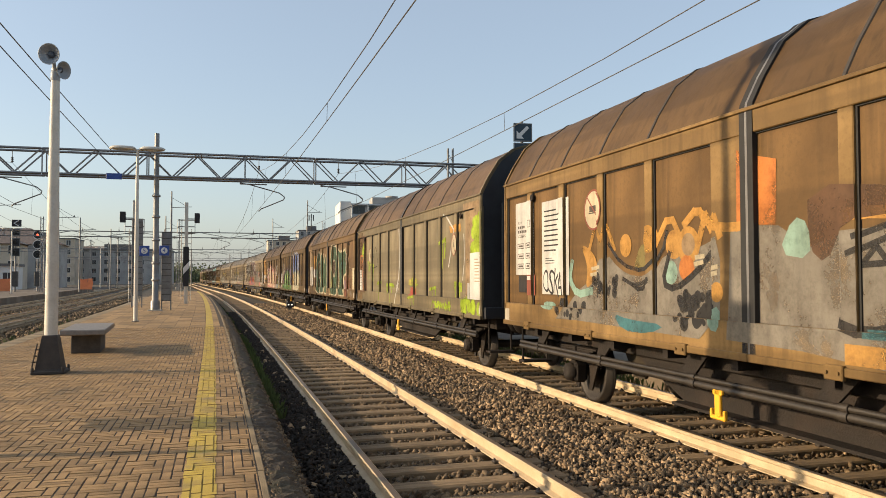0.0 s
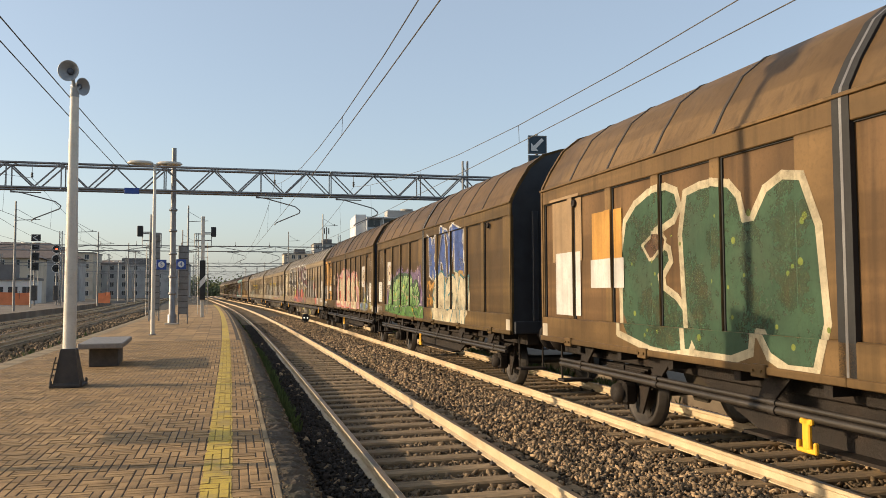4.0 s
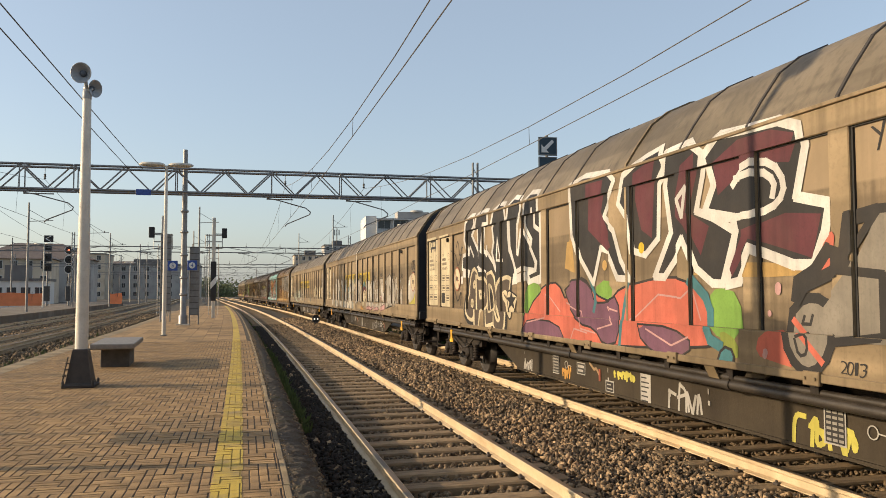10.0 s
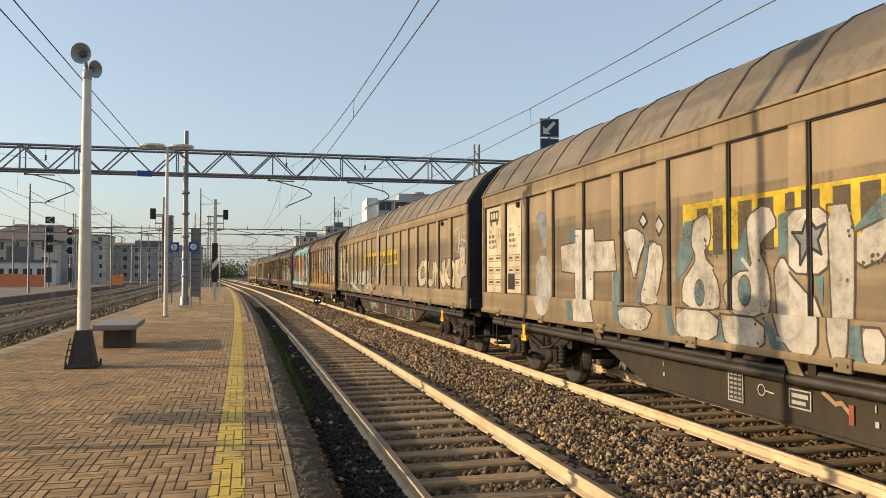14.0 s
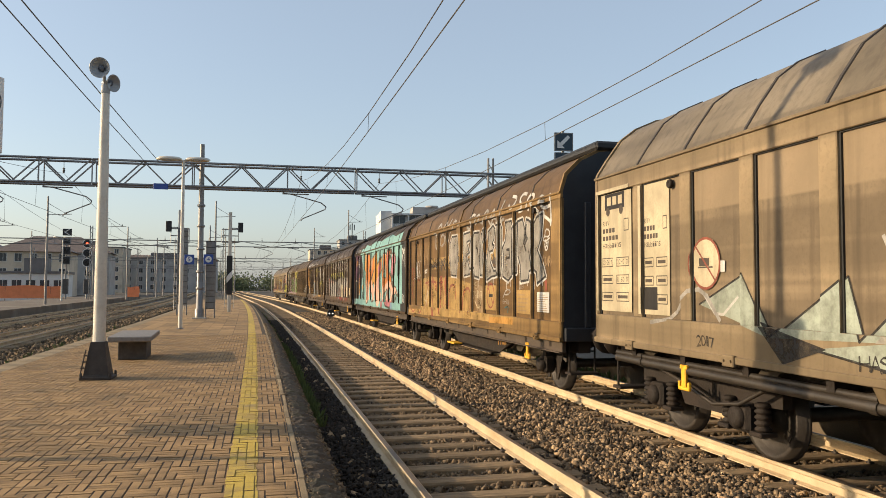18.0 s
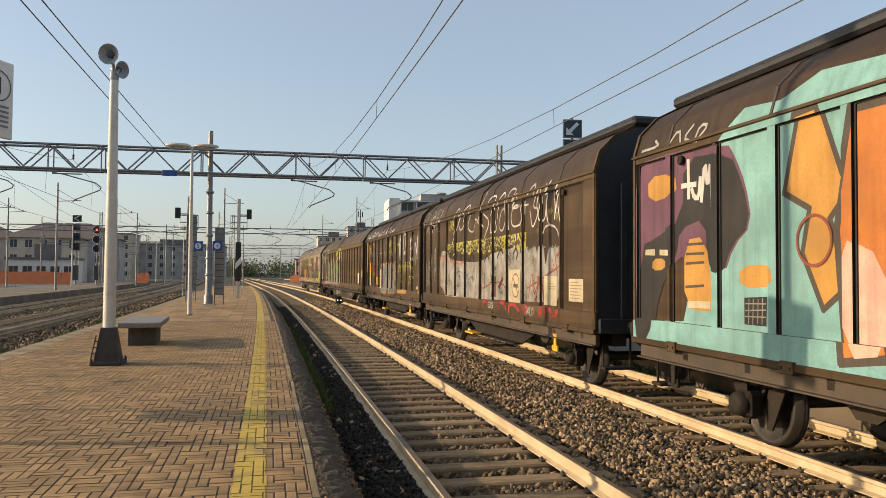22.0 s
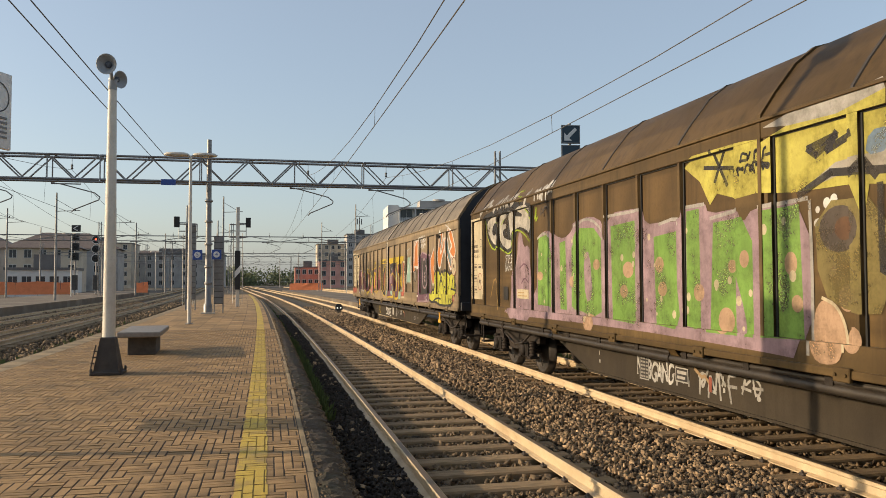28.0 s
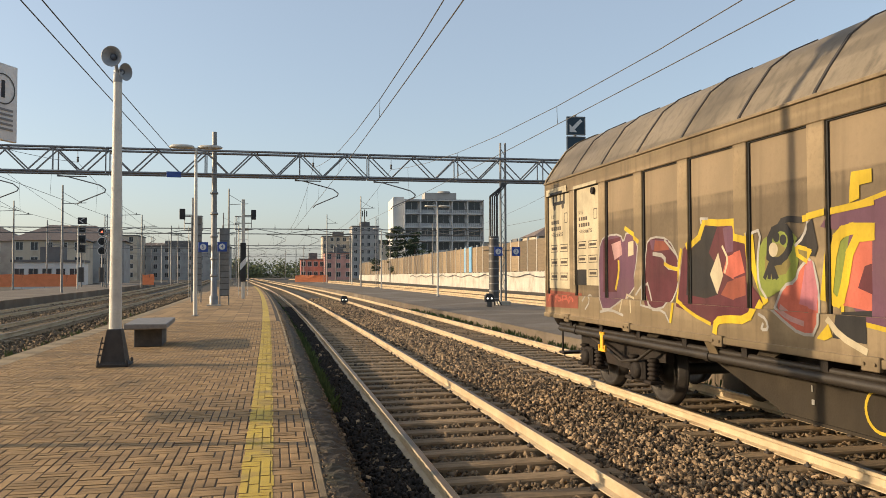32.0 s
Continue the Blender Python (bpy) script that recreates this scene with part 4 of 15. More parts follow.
def notice_board(x, y):
    t = thing("notice_board", "white warning notice with a ringed pictogram fixed to the lamp post", "sign", at=pose(x, y, 0.13, 0, 0, 65))
    s = Shape()
    s.box(-0.33, 0.33, -0.02, 0.02, 2.66, 3.38, 0.006)
    part("board", s, WHITE, t)
    s = Shape()
    rows = [[(0.15 + r * math.cos(math.tau * q / 24), -0.024, 3.14 + r * math.sin(math.tau * q / 24)) for q in range(24)] for r in (0.145, 0.133)]
    s.grid(rows, closed=True)
    part("ring", s, STEEL_DARK, t)
    s = Shape()
    s.box(0.13, 0.17, -0.026, -0.022, 3.06, 3.22)
    part("pictogram_bar", s, BLACK, t)
    s = Shape()
    for k in range(5):
        s.box(-0.1 - 0.02 * (k % 2), 0.27, -0.026, -0.022, 2.76 + k * 0.045, 2.78 + k * 0.045)
    part("printed_lines", s, GALV, t)
    s = Shape()
    for z in (2.8, 3.2):
        s.box(-0.33, 0.3, 0.02, 0.05, z, z + 0.05)
    part("bracket", s, GALV, t)


notice_board(-2.64, 7.74)
lamp_post(-2.80, 7.80, 0, 6.15)


def timetable_board(x, y):
    t = thing("timetable_board", "grey steel timetable board on two posts at the platform edge", "notice board", at=pose(x, y, 0))
    for k in (-0.33, 0.33):
        s = Shape()
        s.turned([(0.035, 0), (0.035, 1.65)], (0, k, 0), n=10)
        part("post", s, GALV, t)
    s = Shape()
    s.box(-0.04, 0.04, -0.36, 0.36, 0.95, 1.6, 0.01)
    part("board", s, POLE_GREY, t)


timetable_board(-4.58, 9.55)


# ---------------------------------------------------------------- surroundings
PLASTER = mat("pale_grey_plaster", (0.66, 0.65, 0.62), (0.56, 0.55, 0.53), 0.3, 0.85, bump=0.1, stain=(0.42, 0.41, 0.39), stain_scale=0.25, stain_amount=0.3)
PLASTER_W = mat("warm_cream_plaster", (0.55, 0.47, 0.36), (0.46, 0.39, 0.30), 0.3, 0.85, stain=(0.33, 0.27, 0.2), stain_scale=0.3)
# lightened plaster: distance haze is put into this wall colour
PLASTER_D = mat("weathered_grey_plaster", (0.42, 0.40, 0.37), (0.33, 0.315, 0.295), 0.3, 0.88, stain=(0.25, 0.235, 0.22), stain_scale=0.3)
PLASTER_R = mat("terracotta_red_plaster", (0.55, 0.25, 0.19), (0.46, 0.2, 0.155), 0.3, 0.85, stain=(0.24, 0.1, 0.08), stain_scale=0.3)
PLASTER_P = mat("salmon_pink_plaster", (0.68, 0.36, 0.29), (0.58, 0.3, 0.24), 0.3, 0.85, stain=(0.4, 0.2, 0.16), stain_scale=0.3)
ROOF_TILE = mat("dull_red_roof_tile", (0.21, 0.16, 0.13), (0.16, 0.12, 0.10), 2, 0.85, bump=0.4, fine=12)
ROOF_GREY = mat("grey_roofing", (0.16, 0.15, 0.145), (0.11, 0.105, 0.1), 1, 0.8)
PANE = mat("dark_window_glass", (0.035, 0.042, 0.05), (0.022, 0.027, 0.033), 0.5, 0.08)
FRAME_W = mat("pale_window_frame", (0.6, 0.59, 0.56), (0.5, 0.49, 0.47), 2, 0.6)
BARRIER = mat("dusty_beige_noise_panel", (0.23, 0.165, 0.095), (0.15, 0.108, 0.062), 0.8, 0.7, bump=0.3, fine=25, stain=(0.2, 0.145, 0.085), stain_scale=0.5, stretch=(1, 1, 6), vary=0.38)
WALL_PALE = mat("whitewashed_wall", (0.56, 0.51, 0.43), (0.46, 0.42, 0.35), 0.5, 0.9, bump=0.2, stain=(0.3, 0.27, 0.22), stain_scale=0.5, streak=0.5)
PANEL_BLUE = mat("pale_blue_panel", (0.20, 0.42, 0.62), (0.16, 0.35, 0.54), 1, 0.5)
LEAF_DARK = islands(mat("dark_conifer_needles", (0.05, 0.07, 0.03), (0.03, 0.045, 0.02), 2, 0.8), 0.4)
LEAF = islands(mat("tired_green_leaves", (0.11, 0.12, 0.045), (0.07, 0.085, 0.03), 2, 0.8), 0.4)
BARK = mat("grey_brown_bark", (0.12, 0.09, 0.065), (0.075, 0.058, 0.045), 4, 0.9, bump=0.5)


def building(name, label, x, y, w, d, z0, h, floors, bays, wall, roof="flat", turn=0.0, win=(1.2, 1.5), balconies=False, side_bays=0, roof_material=None):
    """A house whose long front looks back along the line: wall, roof, windows with frame, pane and sill."""
    t = thing(name, label, "building", "houses along the railway", at=pose(x, y, z0, 0, 0, turn))
    s = Shape()
    s.box(-w / 2, w / 2, 0, d, -1.0, h)
    part("wall", s, wall, t)
    s = Shape()
    rm = roof_material or (ROOF_GREY if roof == "flat" else ROOF_TILE)
    if roof == "flat":
        s.box(-w / 2 - 0.25, w / 2 + 0.25, -0.25, d + 0.25, h, h + 0.35)
        s.box(-w * 0.15, w * 0.2, d * 0.3, d * 0.7, h + 0.35, h + 2.3)
    else:
        e, r = 0.6, h + min(w, d) * 0.28
        a = [(-w / 2 - e, -e, h), (w / 2 + e, -e, h), (w / 2 + e, d + e, h), (-w / 2 - e, d + e, h)]
        c0, c1 = ((-w / 2 + d / 2, d / 2, r), (w / 2 - d / 2, d / 2, r)) if w > d else ((0, w / 2, r), (0, d - w / 2, r))
        if w > d:
            s.face(a[0], a[1], c1, c0), s.face(a[2], a[3], c0, c1), s.face(a[1], a[2], c1), s.face(a[3], a[0], c0)
        else:
            s.face(a[0], a[1], c0), s.face(a[2], a[3], c1), s.face(a[1], a[2], c1, c0), s.face(a[3], a[0], c0, c1)
        s.face(*[(p[0], p[1], p[2] - 0.02) for p in a[::-1]])
    part("roof", s, rm, t)
    fh = h / floors
    fr, pn = Shape(), Shape()
    ww, wh = win
    fr.box(-ww / 2 - 0.09, ww / 2 + 0.09, -0.06, 0.02, -0.09, 0.0)
    fr.box(-ww / 2 - 0.09, ww / 2 + 0.09, -0.06, 0.02, wh, wh + 0.09)
    fr.box(-ww / 2 - 0.09, -ww / 2, -0.06, 0.02, 0, wh)
    fr.box(ww / 2, ww / 2 + 0.09, -0.06, 0.02, 0, wh)
    fr.box(-0.03, 0.03, -0.04, 0.02, 0, wh)
    pn.box(-ww / 2, ww / 2, -0.02, 0.01, 0, wh)
    bl = Shape()
    bl.box(-ww / 2 - 0.5, ww / 2 + 0.5, -1.1, 0, -0.75, -0.6)
    bl.box(-ww / 2 - 0.5, ww / 2 + 0.5, -1.1, -1.02, -0.6, 0.35)
    mf, mp, mb = fr.mesh("frame", FRAME_W), pn.mesh("pane", PANE), bl.mesh("balcony", wall)
    spots = [(-w / 2 + (k + 0.5) * w / bays, 0.0, 0) for k in range(bays)] + [(-w / 2, (k + 0.5) * d / max(1, side_bays), -90) for k in range(side_bays)]
    for f in range(floors):
        for px, py, rz in spots:
            m = pose(px, py, f * fh + fh * 0.34, 0, 0, rz)
            wd = part("window", mp, None, t, at=m)
            part("frame", mf, None, wd)
            if balconies and rz == 0 and f:
                part("balcony", mb, None, t, at=m)
    return t


building("house", "cream three-storey house with a brown hipped roof behind the yard", -45, 165, 13, 12, -0.5, 8.7, 3, 5, PLASTER_W, "hip", 6)
building("house", "pale one-storey railway building with small dark windows", -33.5, 122, 9, 8, -0.4, 3.7, 1, 5, PLASTER, "flat", 6)
building("house", "grey apartment house in the haze behind the yard", -48, 190, 24, 14, -0.5, 9.6, 3, 8, PLASTER_D, "hip", 5)
building("house", "dark four-storey block beside the goods yard", -68, 175, 30, 14, -0.5, 9.0, 3, 9, PLASTER_D, "hip", 8)
building("house", "grey town block with a flat roof far along the line", -36, 285, 34, 16, -0.5, 11.5, 4, 9, PLASTER_D)
building("house", "cream town block with a flat roof far along the line", -58, 270, 22, 16, -0.5, 14.5, 5, 6, PLASTER_W)
ap = building("apartment_block", "white modern apartment block with dark recessed balconies", 38.5, 188, 19.5, 16, -0.5, 19.8, 6, 5, PLASTER, "flat", -3, (2.9, 1.9), False, 3)
s = Shape()
s.box(-9.75 - 2.6, -9.75, -0.4, 15, -1, 20.6)
part("stair_tower", s, PLASTER, ap, "blank pale stair tower")
for f in range(7):
    s = Shape()
    s.box(-9.75, 9.9, -1.5, 0.0, f * 3.3 - 0.12, f * 3.3 + 0.16)
    part("balcony_slab", s, PLASTER, ap, "thin pale balcony slab")
    if f < 6:
        s = Shape()
        s.box(-9.7, 9.85, -1.48, -1.44, f * 3.3 + 1.1, f * 3.3 + 1.16)
        for k in range(40):
            s.box(-9.7 + k * 0.5, -9.67 + k * 0.5, -1.48, -1.44, f * 3.3 + 0.16, f * 3.3 + 1.1)
        part("railing", s, STEEL_DARK, ap)
for k in range(6):
    s = Shape()
    s.box(-9.75 + k * 3.9, -9.53 + k * 3.9, -1.5, 0.0, 0.0, 19.9)
    part("fin", s, PLASTER, ap, "pale upright fin between the balconies")
s = Shape()
s.box(-4, 4, 4, 10, 20.1, 22.2)
s.disc((1, 5, 22.4), 1.6, "z", 16, 0.4)
part("roof_plant", s, PLASTER_D, ap, "roof plant room with a round vent")
building("house", "salmon pink house behind the noise barrier", 17.5, 255, 9, 10, -0.5, 8.6, 3, 3, PLASTER_P, "flat", 0)
building("house", "dark red brick house at the end of the yard", 9.5, 262, 8, 10, -0.5, 6.6, 2, 4, PLASTER_R, "flat", 0)
tw = building("tower_block", "tall grey tower block with a roof mast", 33.5, 325, 11, 14, -0.5, 21.5, 7, 4, PLASTER_D, "flat", 0)
s = Shape()
s.tube((0, 4, 21), (0, 4, 29), 0.2, 6)
for k in range(3):
    s.box(-1.1 + k * 0.9, -0.7 + k * 0.9, 3.8, 4.2, 26, 28.4)
part("aerial", s, STEEL_DARK, tw, "mobile phone aerials on a mast")
building("tower_block", "stepped brown and grey flats behind the yard", 22.5, 330, 13, 14, -0.5, 17.5, 6, 5, PLASTER_W, "flat", 0)
building("house", "low tiled house beyond the barrier", 64, 172, 14, 10, -0.5, 10.5, 3, 5, PLASTER_W, "hip", 0)
for bx, by, bw, bh, bm in ((-70, 400, 50, 13, PLASTER_D), (50, 420, 40, 18, PLASTER_W), (-120, 330, 60, 11, PLASTER_D), (-150, 230, 50, 9, PLASTER_D), (110, 330, 50, 15, PLASTER_W)):
    building("house", "hazy town house on the skyline", bx, by, bw, 16, -0.5, bh, max(3, int(bh / 3.2)), int(bw / 4), bm, "flat" if bh > 14 else "hip", rnd.uniform(-6, 6))

# noise barrier: pale plinth, posts and brown panels
nb = thing("noise_barrier", "long dusty beige noise barrier on a pale plinth along the yard", "wall", kind="structure")
A, B = Vector((27.2, 62.0, 0)), Vector((22.6, 236.0, 0))
NB = 58
pn = Shape()
L1 = (B - A).length / NB
pn.box(-0.05, 0.05, 0.06, L1 - 0.06, 1.55, 5.0)
for k in range(1, 5):
    pn.box(-0.08, 0.08, 0.06, L1 - 0.06, 1.55 + k * 0.69 - 0.02, 1.55 + k * 0.69 + 0.02)
PNM = pn.mesh("panel", BARRIER)
po = Shape()
po.box(-0.12, 0.12, -0.06, 0.06, 0, 5.3)
POM = po.mesh("post", POLE_GREY)
ang = math.degrees(math.atan2(-(B - A).x, (B - A).y))
for k in range(NB):
    p = A.lerp(B, k / NB)
    m = pose(p.x, p.y, 0.25 - 0.75 * k / NB, 0, 0, ang)
    part("panel", PNM, None, nb, at=m)
    part("post", POM, None, nb, at=m)
s = Shape()
rows = [[(A.lerp(B, u).x + o, A.lerp(B, u).y, z - 0.75 * u) for o, z in ((-0.22, -1.0), (-0.22, 1.75), (0.22, 1.75), (0.22, -1.0))] for u in (0, 1)]
s.grid(rows, closed=True, smooth=False)
part("plinth", s, WALL_PALE, nb, "whitewashed plinth")
s = Shape()
pt = A.lerp(B, 0.255)
for dy in (0.0, 3.4):
    s.box(pt.x - 0.2, pt.x - 0.1, pt.y + dy, pt.y + dy + 1.5 - 0.3 * dy / 3.4, 1.6, 5.2)
part("blue_panel", s, PANEL_BLUE, nb, "pale blue panel")
ph = thing("cable_run", "sagging cable hung along the plinth", "cable")
s = Shape()
pts = []
for k in range(60):
    u = 0.02 + 0.5 * k / 59
    q = A.lerp(B, u)
    pts.append((q.x - 0.32, q.y, 1.55 - 0.4 * abs(math.sin(k * 0.55)) - 0.75 * u))
s.path(pts, 0.05, 5)
part("cable", s, STEEL_DARK, ph)


def netting(name, pts, h, label, z=0.0):
    t = thing(name, label, "fence", "orange site fences")
    for a, b in zip(pts, pts[1:]):
        s = Shape()
        a, b = Vector(a), Vector(b)
        n = max(3, int((b - a).length / 1.2))
        rows = [[], [], []]
        for k in range(n + 1):
            p = a.lerp(b, k / n)
            o = rnd.uniform(-0.08, 0.08)
            rows[0].append((p.x + o, p.y, z))
            rows[1].append((p.x - o, p.y + 0.02, z + h * 0.5))
            rows[2].append((p.x, p.y + o, z + h + rnd.uniform(-0.16, 0.04)))
        s.grid(rows, smooth=False)
        part("net", s, ORANGE_NET, t)
        s = Shape()
        for k in range(0, n + 1, 2):
            p = a.lerp(b, k / n)
            s.tube((p.x, p.y + 0.05, z - 0.4), (p.x, p.y + 0.05, z + h + 0.12), 0.03, 5)
        part("stakes", s, STEEL_DARK, t)


netting("site_fence", [(-46, 103), (-34, 104), (-25.5, 106)], 1.6, "orange plastic netting fence round a building site", 0.0)
netting("site_fence", [(-20.0, 118), (-18.2, 118)], 1.5, "orange plastic netting by the far platform", 0.0)
netting("site_fence", [(2.4, 168), (9.2, 166)], 1.5, "orange plastic netting between the tracks", -0.3)


def clump(s, c, r, n, rr, leaf):
    for _ in range(n):
        d = Vector((rr.gauss(0, 1), rr.gauss(0, 1), rr.gauss(0, 1))).normalized() * r * rr.random() ** 0.4
        p = Vector(c) + Vector((d.x, d.y, d.z * 0.7))
        u = Vector((rr.gauss(0, 1), rr.gauss(0, 1), rr.gauss(0, 0.6))).normalized() * leaf
        w = u.orthogonal().normalized() * leaf * 0.6
        s.face(p - u, p + w, p + u, p - w)


def tree(x, y, h, material, seed, conifer=False, z=-0.4):
    rr = random.Random(seed)
    t = thing("tree", "dark conifer with layered drooping boughs" if conifer else "leafy broad-crowned tree with thinning foliage", "tree", "trees behind the yard", at=pose(x, y, z))
    s = Shape()
    s.turned([(0.04 * h, 0), (0.03 * h, 0.25 * h), (0.02 * h, 0.6 * h), (0.006 * h, 0.95 * h)], n=8)
    for k in range(7):
        a, zz = k * 2.4, h * (0.35 + 0.08 * k)
        s.tube((0, 0, zz), (math.cos(a) * h * 0.2, math.sin(a) * h * 0.2, zz + (0.02 if conifer else 0.14) * h), 0.012 * h, 5, 0.004 * h)
    part("trunk", s, BARK, t)
    s = Shape()
    for k in range(42 if conifer else 26):
        u = rr.random()
        a = rr.random() * math.tau
        if conifer:
            u = (k % 7 + rr.random() * 0.25) / 7
            rad = h * 0.5 * (1.05 - u) * rr.random() ** 0.5
            clump(s, (math.cos(a) * rad, math.sin(a) * rad, h * (0.22 + 0.76 * u)), h * 0.075, 70, rr, h * 0.022)
        else:
            rad = h * 0.33 * math.sin(math.pi * (0.15 + 0.8 * u)) * rr.random() ** 0.5
            clump(s, (math.cos(a) * rad, math.sin(a) * rad, h * (0.35 + 0.6 * u)), h * 0.11, 60, rr, h * 0.024)
    part("crown", s, material, t)


for tx, ty, th, tm, con in ((25.5, 178, 13.5, LEAF_DARK, True), (29.5, 176, 12, LEAF_DARK, True), (47, 176, 8, LEAF, False), 
                            (-42, 210, 11, LEAF_DARK, False), (-50, 200, 10, LEAF, False), (56, 168, 9, LEAF, False)):
    tree(tx, ty, th, tm, int(tx * 7 + ty), con)

# woods on the skyline
wd = Shape()
rr = random.Random(5)
for k in range(240):
    a = rr.uniform(-0.62, 0.75)
    dd = rr.uniform(480, 640)
    clump(wd, (math.sin(a) * dd, math.cos(a) * dd, rr.uniform(1, 8)), 9, 90, rr, 1.0)
for k in range(90):
    clump(wd, (rr.uniform(-75, 22), rr.uniform(390, 450), rr.uniform(0, 5)), 5.5, 90, rr, 0.7)
tagged(part("far_woods", wd, LEAF), "dark belt of far woods on the skyline", "woods", kind="stuff")

# weeds at the platform edges
wg = Shape()
for (x0, x1, y0, y1, n) in ((0.80, 1.02, 11, 26, 260), (T2 + 1.0, T2 + 1.5, 12, 40, 260), (-6.2, -4.9, 14, 40, 120), (0.8, 1.0, 26, 60, 60)):
    for _ in range(n):
        yy = rr.uniform(y0, y1)
        p = Vector((rr.uniform(x0, x1) + cx(yy), yy, -0.46))
        for _ in range(7):
            d = Vector((rr.gauss(0, 0.06), rr.gauss(0, 0.06), rr.uniform(0.07, 0.24)))
            wg.face(p, p + d * 0.6 + Vector((0.012, 0, 0)), p + d, p + d * 0.6 - Vector((0.012, 0, 0)))
tagged(part("weeds", wg, WEED), "tufts of green weed along the track edges", "weeds", kind="stuff")


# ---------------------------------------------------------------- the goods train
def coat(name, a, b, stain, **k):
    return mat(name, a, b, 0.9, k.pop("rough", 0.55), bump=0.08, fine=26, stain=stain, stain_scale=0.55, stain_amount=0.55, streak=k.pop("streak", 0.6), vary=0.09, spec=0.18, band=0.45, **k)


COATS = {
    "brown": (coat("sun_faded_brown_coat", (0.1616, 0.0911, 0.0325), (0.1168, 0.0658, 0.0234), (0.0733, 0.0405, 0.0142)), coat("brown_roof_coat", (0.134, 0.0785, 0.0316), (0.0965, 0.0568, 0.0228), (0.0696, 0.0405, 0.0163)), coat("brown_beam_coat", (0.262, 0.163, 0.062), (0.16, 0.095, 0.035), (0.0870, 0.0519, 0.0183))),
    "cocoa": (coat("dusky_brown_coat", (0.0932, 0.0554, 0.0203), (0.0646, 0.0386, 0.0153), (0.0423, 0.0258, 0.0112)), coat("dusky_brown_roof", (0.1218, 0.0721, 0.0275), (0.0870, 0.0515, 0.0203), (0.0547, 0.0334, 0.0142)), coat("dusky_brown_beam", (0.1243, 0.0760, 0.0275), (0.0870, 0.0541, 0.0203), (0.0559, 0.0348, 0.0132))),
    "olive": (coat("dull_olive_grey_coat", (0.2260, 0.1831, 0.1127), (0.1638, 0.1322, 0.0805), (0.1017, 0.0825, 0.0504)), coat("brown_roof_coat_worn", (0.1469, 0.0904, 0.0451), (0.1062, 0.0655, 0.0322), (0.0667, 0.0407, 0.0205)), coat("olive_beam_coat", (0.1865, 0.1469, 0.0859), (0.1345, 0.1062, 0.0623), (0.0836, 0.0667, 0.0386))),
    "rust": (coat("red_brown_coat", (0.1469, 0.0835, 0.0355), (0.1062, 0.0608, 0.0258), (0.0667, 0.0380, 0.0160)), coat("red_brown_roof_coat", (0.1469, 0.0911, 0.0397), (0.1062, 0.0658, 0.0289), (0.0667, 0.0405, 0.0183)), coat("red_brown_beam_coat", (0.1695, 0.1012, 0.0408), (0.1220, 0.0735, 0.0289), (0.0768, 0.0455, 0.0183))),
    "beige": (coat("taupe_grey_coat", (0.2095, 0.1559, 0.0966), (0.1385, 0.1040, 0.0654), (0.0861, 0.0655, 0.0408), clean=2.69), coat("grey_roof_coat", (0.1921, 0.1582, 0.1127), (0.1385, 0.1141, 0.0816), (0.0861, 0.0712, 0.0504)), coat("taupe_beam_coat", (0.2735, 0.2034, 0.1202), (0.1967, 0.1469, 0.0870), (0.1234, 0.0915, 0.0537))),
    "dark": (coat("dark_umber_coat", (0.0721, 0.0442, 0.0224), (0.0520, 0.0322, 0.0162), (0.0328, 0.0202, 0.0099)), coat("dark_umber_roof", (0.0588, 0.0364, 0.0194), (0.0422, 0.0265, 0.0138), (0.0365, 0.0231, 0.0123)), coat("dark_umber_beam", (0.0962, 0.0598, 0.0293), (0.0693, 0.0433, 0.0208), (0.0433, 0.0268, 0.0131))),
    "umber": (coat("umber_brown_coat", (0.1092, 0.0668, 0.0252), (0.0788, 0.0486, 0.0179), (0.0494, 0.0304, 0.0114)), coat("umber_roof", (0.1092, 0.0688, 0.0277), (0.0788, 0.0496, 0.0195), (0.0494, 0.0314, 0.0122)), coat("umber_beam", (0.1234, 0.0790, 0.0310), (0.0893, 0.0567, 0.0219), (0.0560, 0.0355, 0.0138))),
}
# near-black ends: their shade and blue skylight are put into the colour
END_BLACK = mat("shaded_blue_black_end", (0.027, 0.029, 0.034), (0.017, 0.018, 0.022), 3, 0.5, bump=0.1, stain=(0.035, 0.03, 0.026), stain_scale=1)
UNDER = mat("brake_dust_black", (0.025, 0.019, 0.015), (0.016, 0.013, 0.011), 4, 0.75, 0.1, bump=0.4, fine=40, stain=(0.043, 0.028, 0.019), stain_scale=2, spec=0.25)
FRAME_GREY = mat("olive_grey_frame", (0.044, 0.034, 0.022), (0.031, 0.024, 0.016), 1.5, 0.8, bump=0.15, fine=40, stain=(0.024, 0.018, 0.012), stain_scale=1.2, streak=0.3, spec=0.2)
SILL_BROWN = mat("oily_brown_sill", (0.07, 0.046, 0.026), (0.045, 0.03, 0.017), 2, 0.6, bump=0.2, fine=40, stain=(0.03, 0.022, 0.015), stain_scale=1.2)
PIPE = mat("dull_brown_tube", (0.05, 0.04, 0.031), (0.033, 0.027, 0.021), 3, 0.5, 0.3, bump=0.15)
WHEEL = mat("wheel_steel", (0.045, 0.036, 0.029), (0.03, 0.025, 0.02), 6, 0.6, 0.4, bump=0.2)
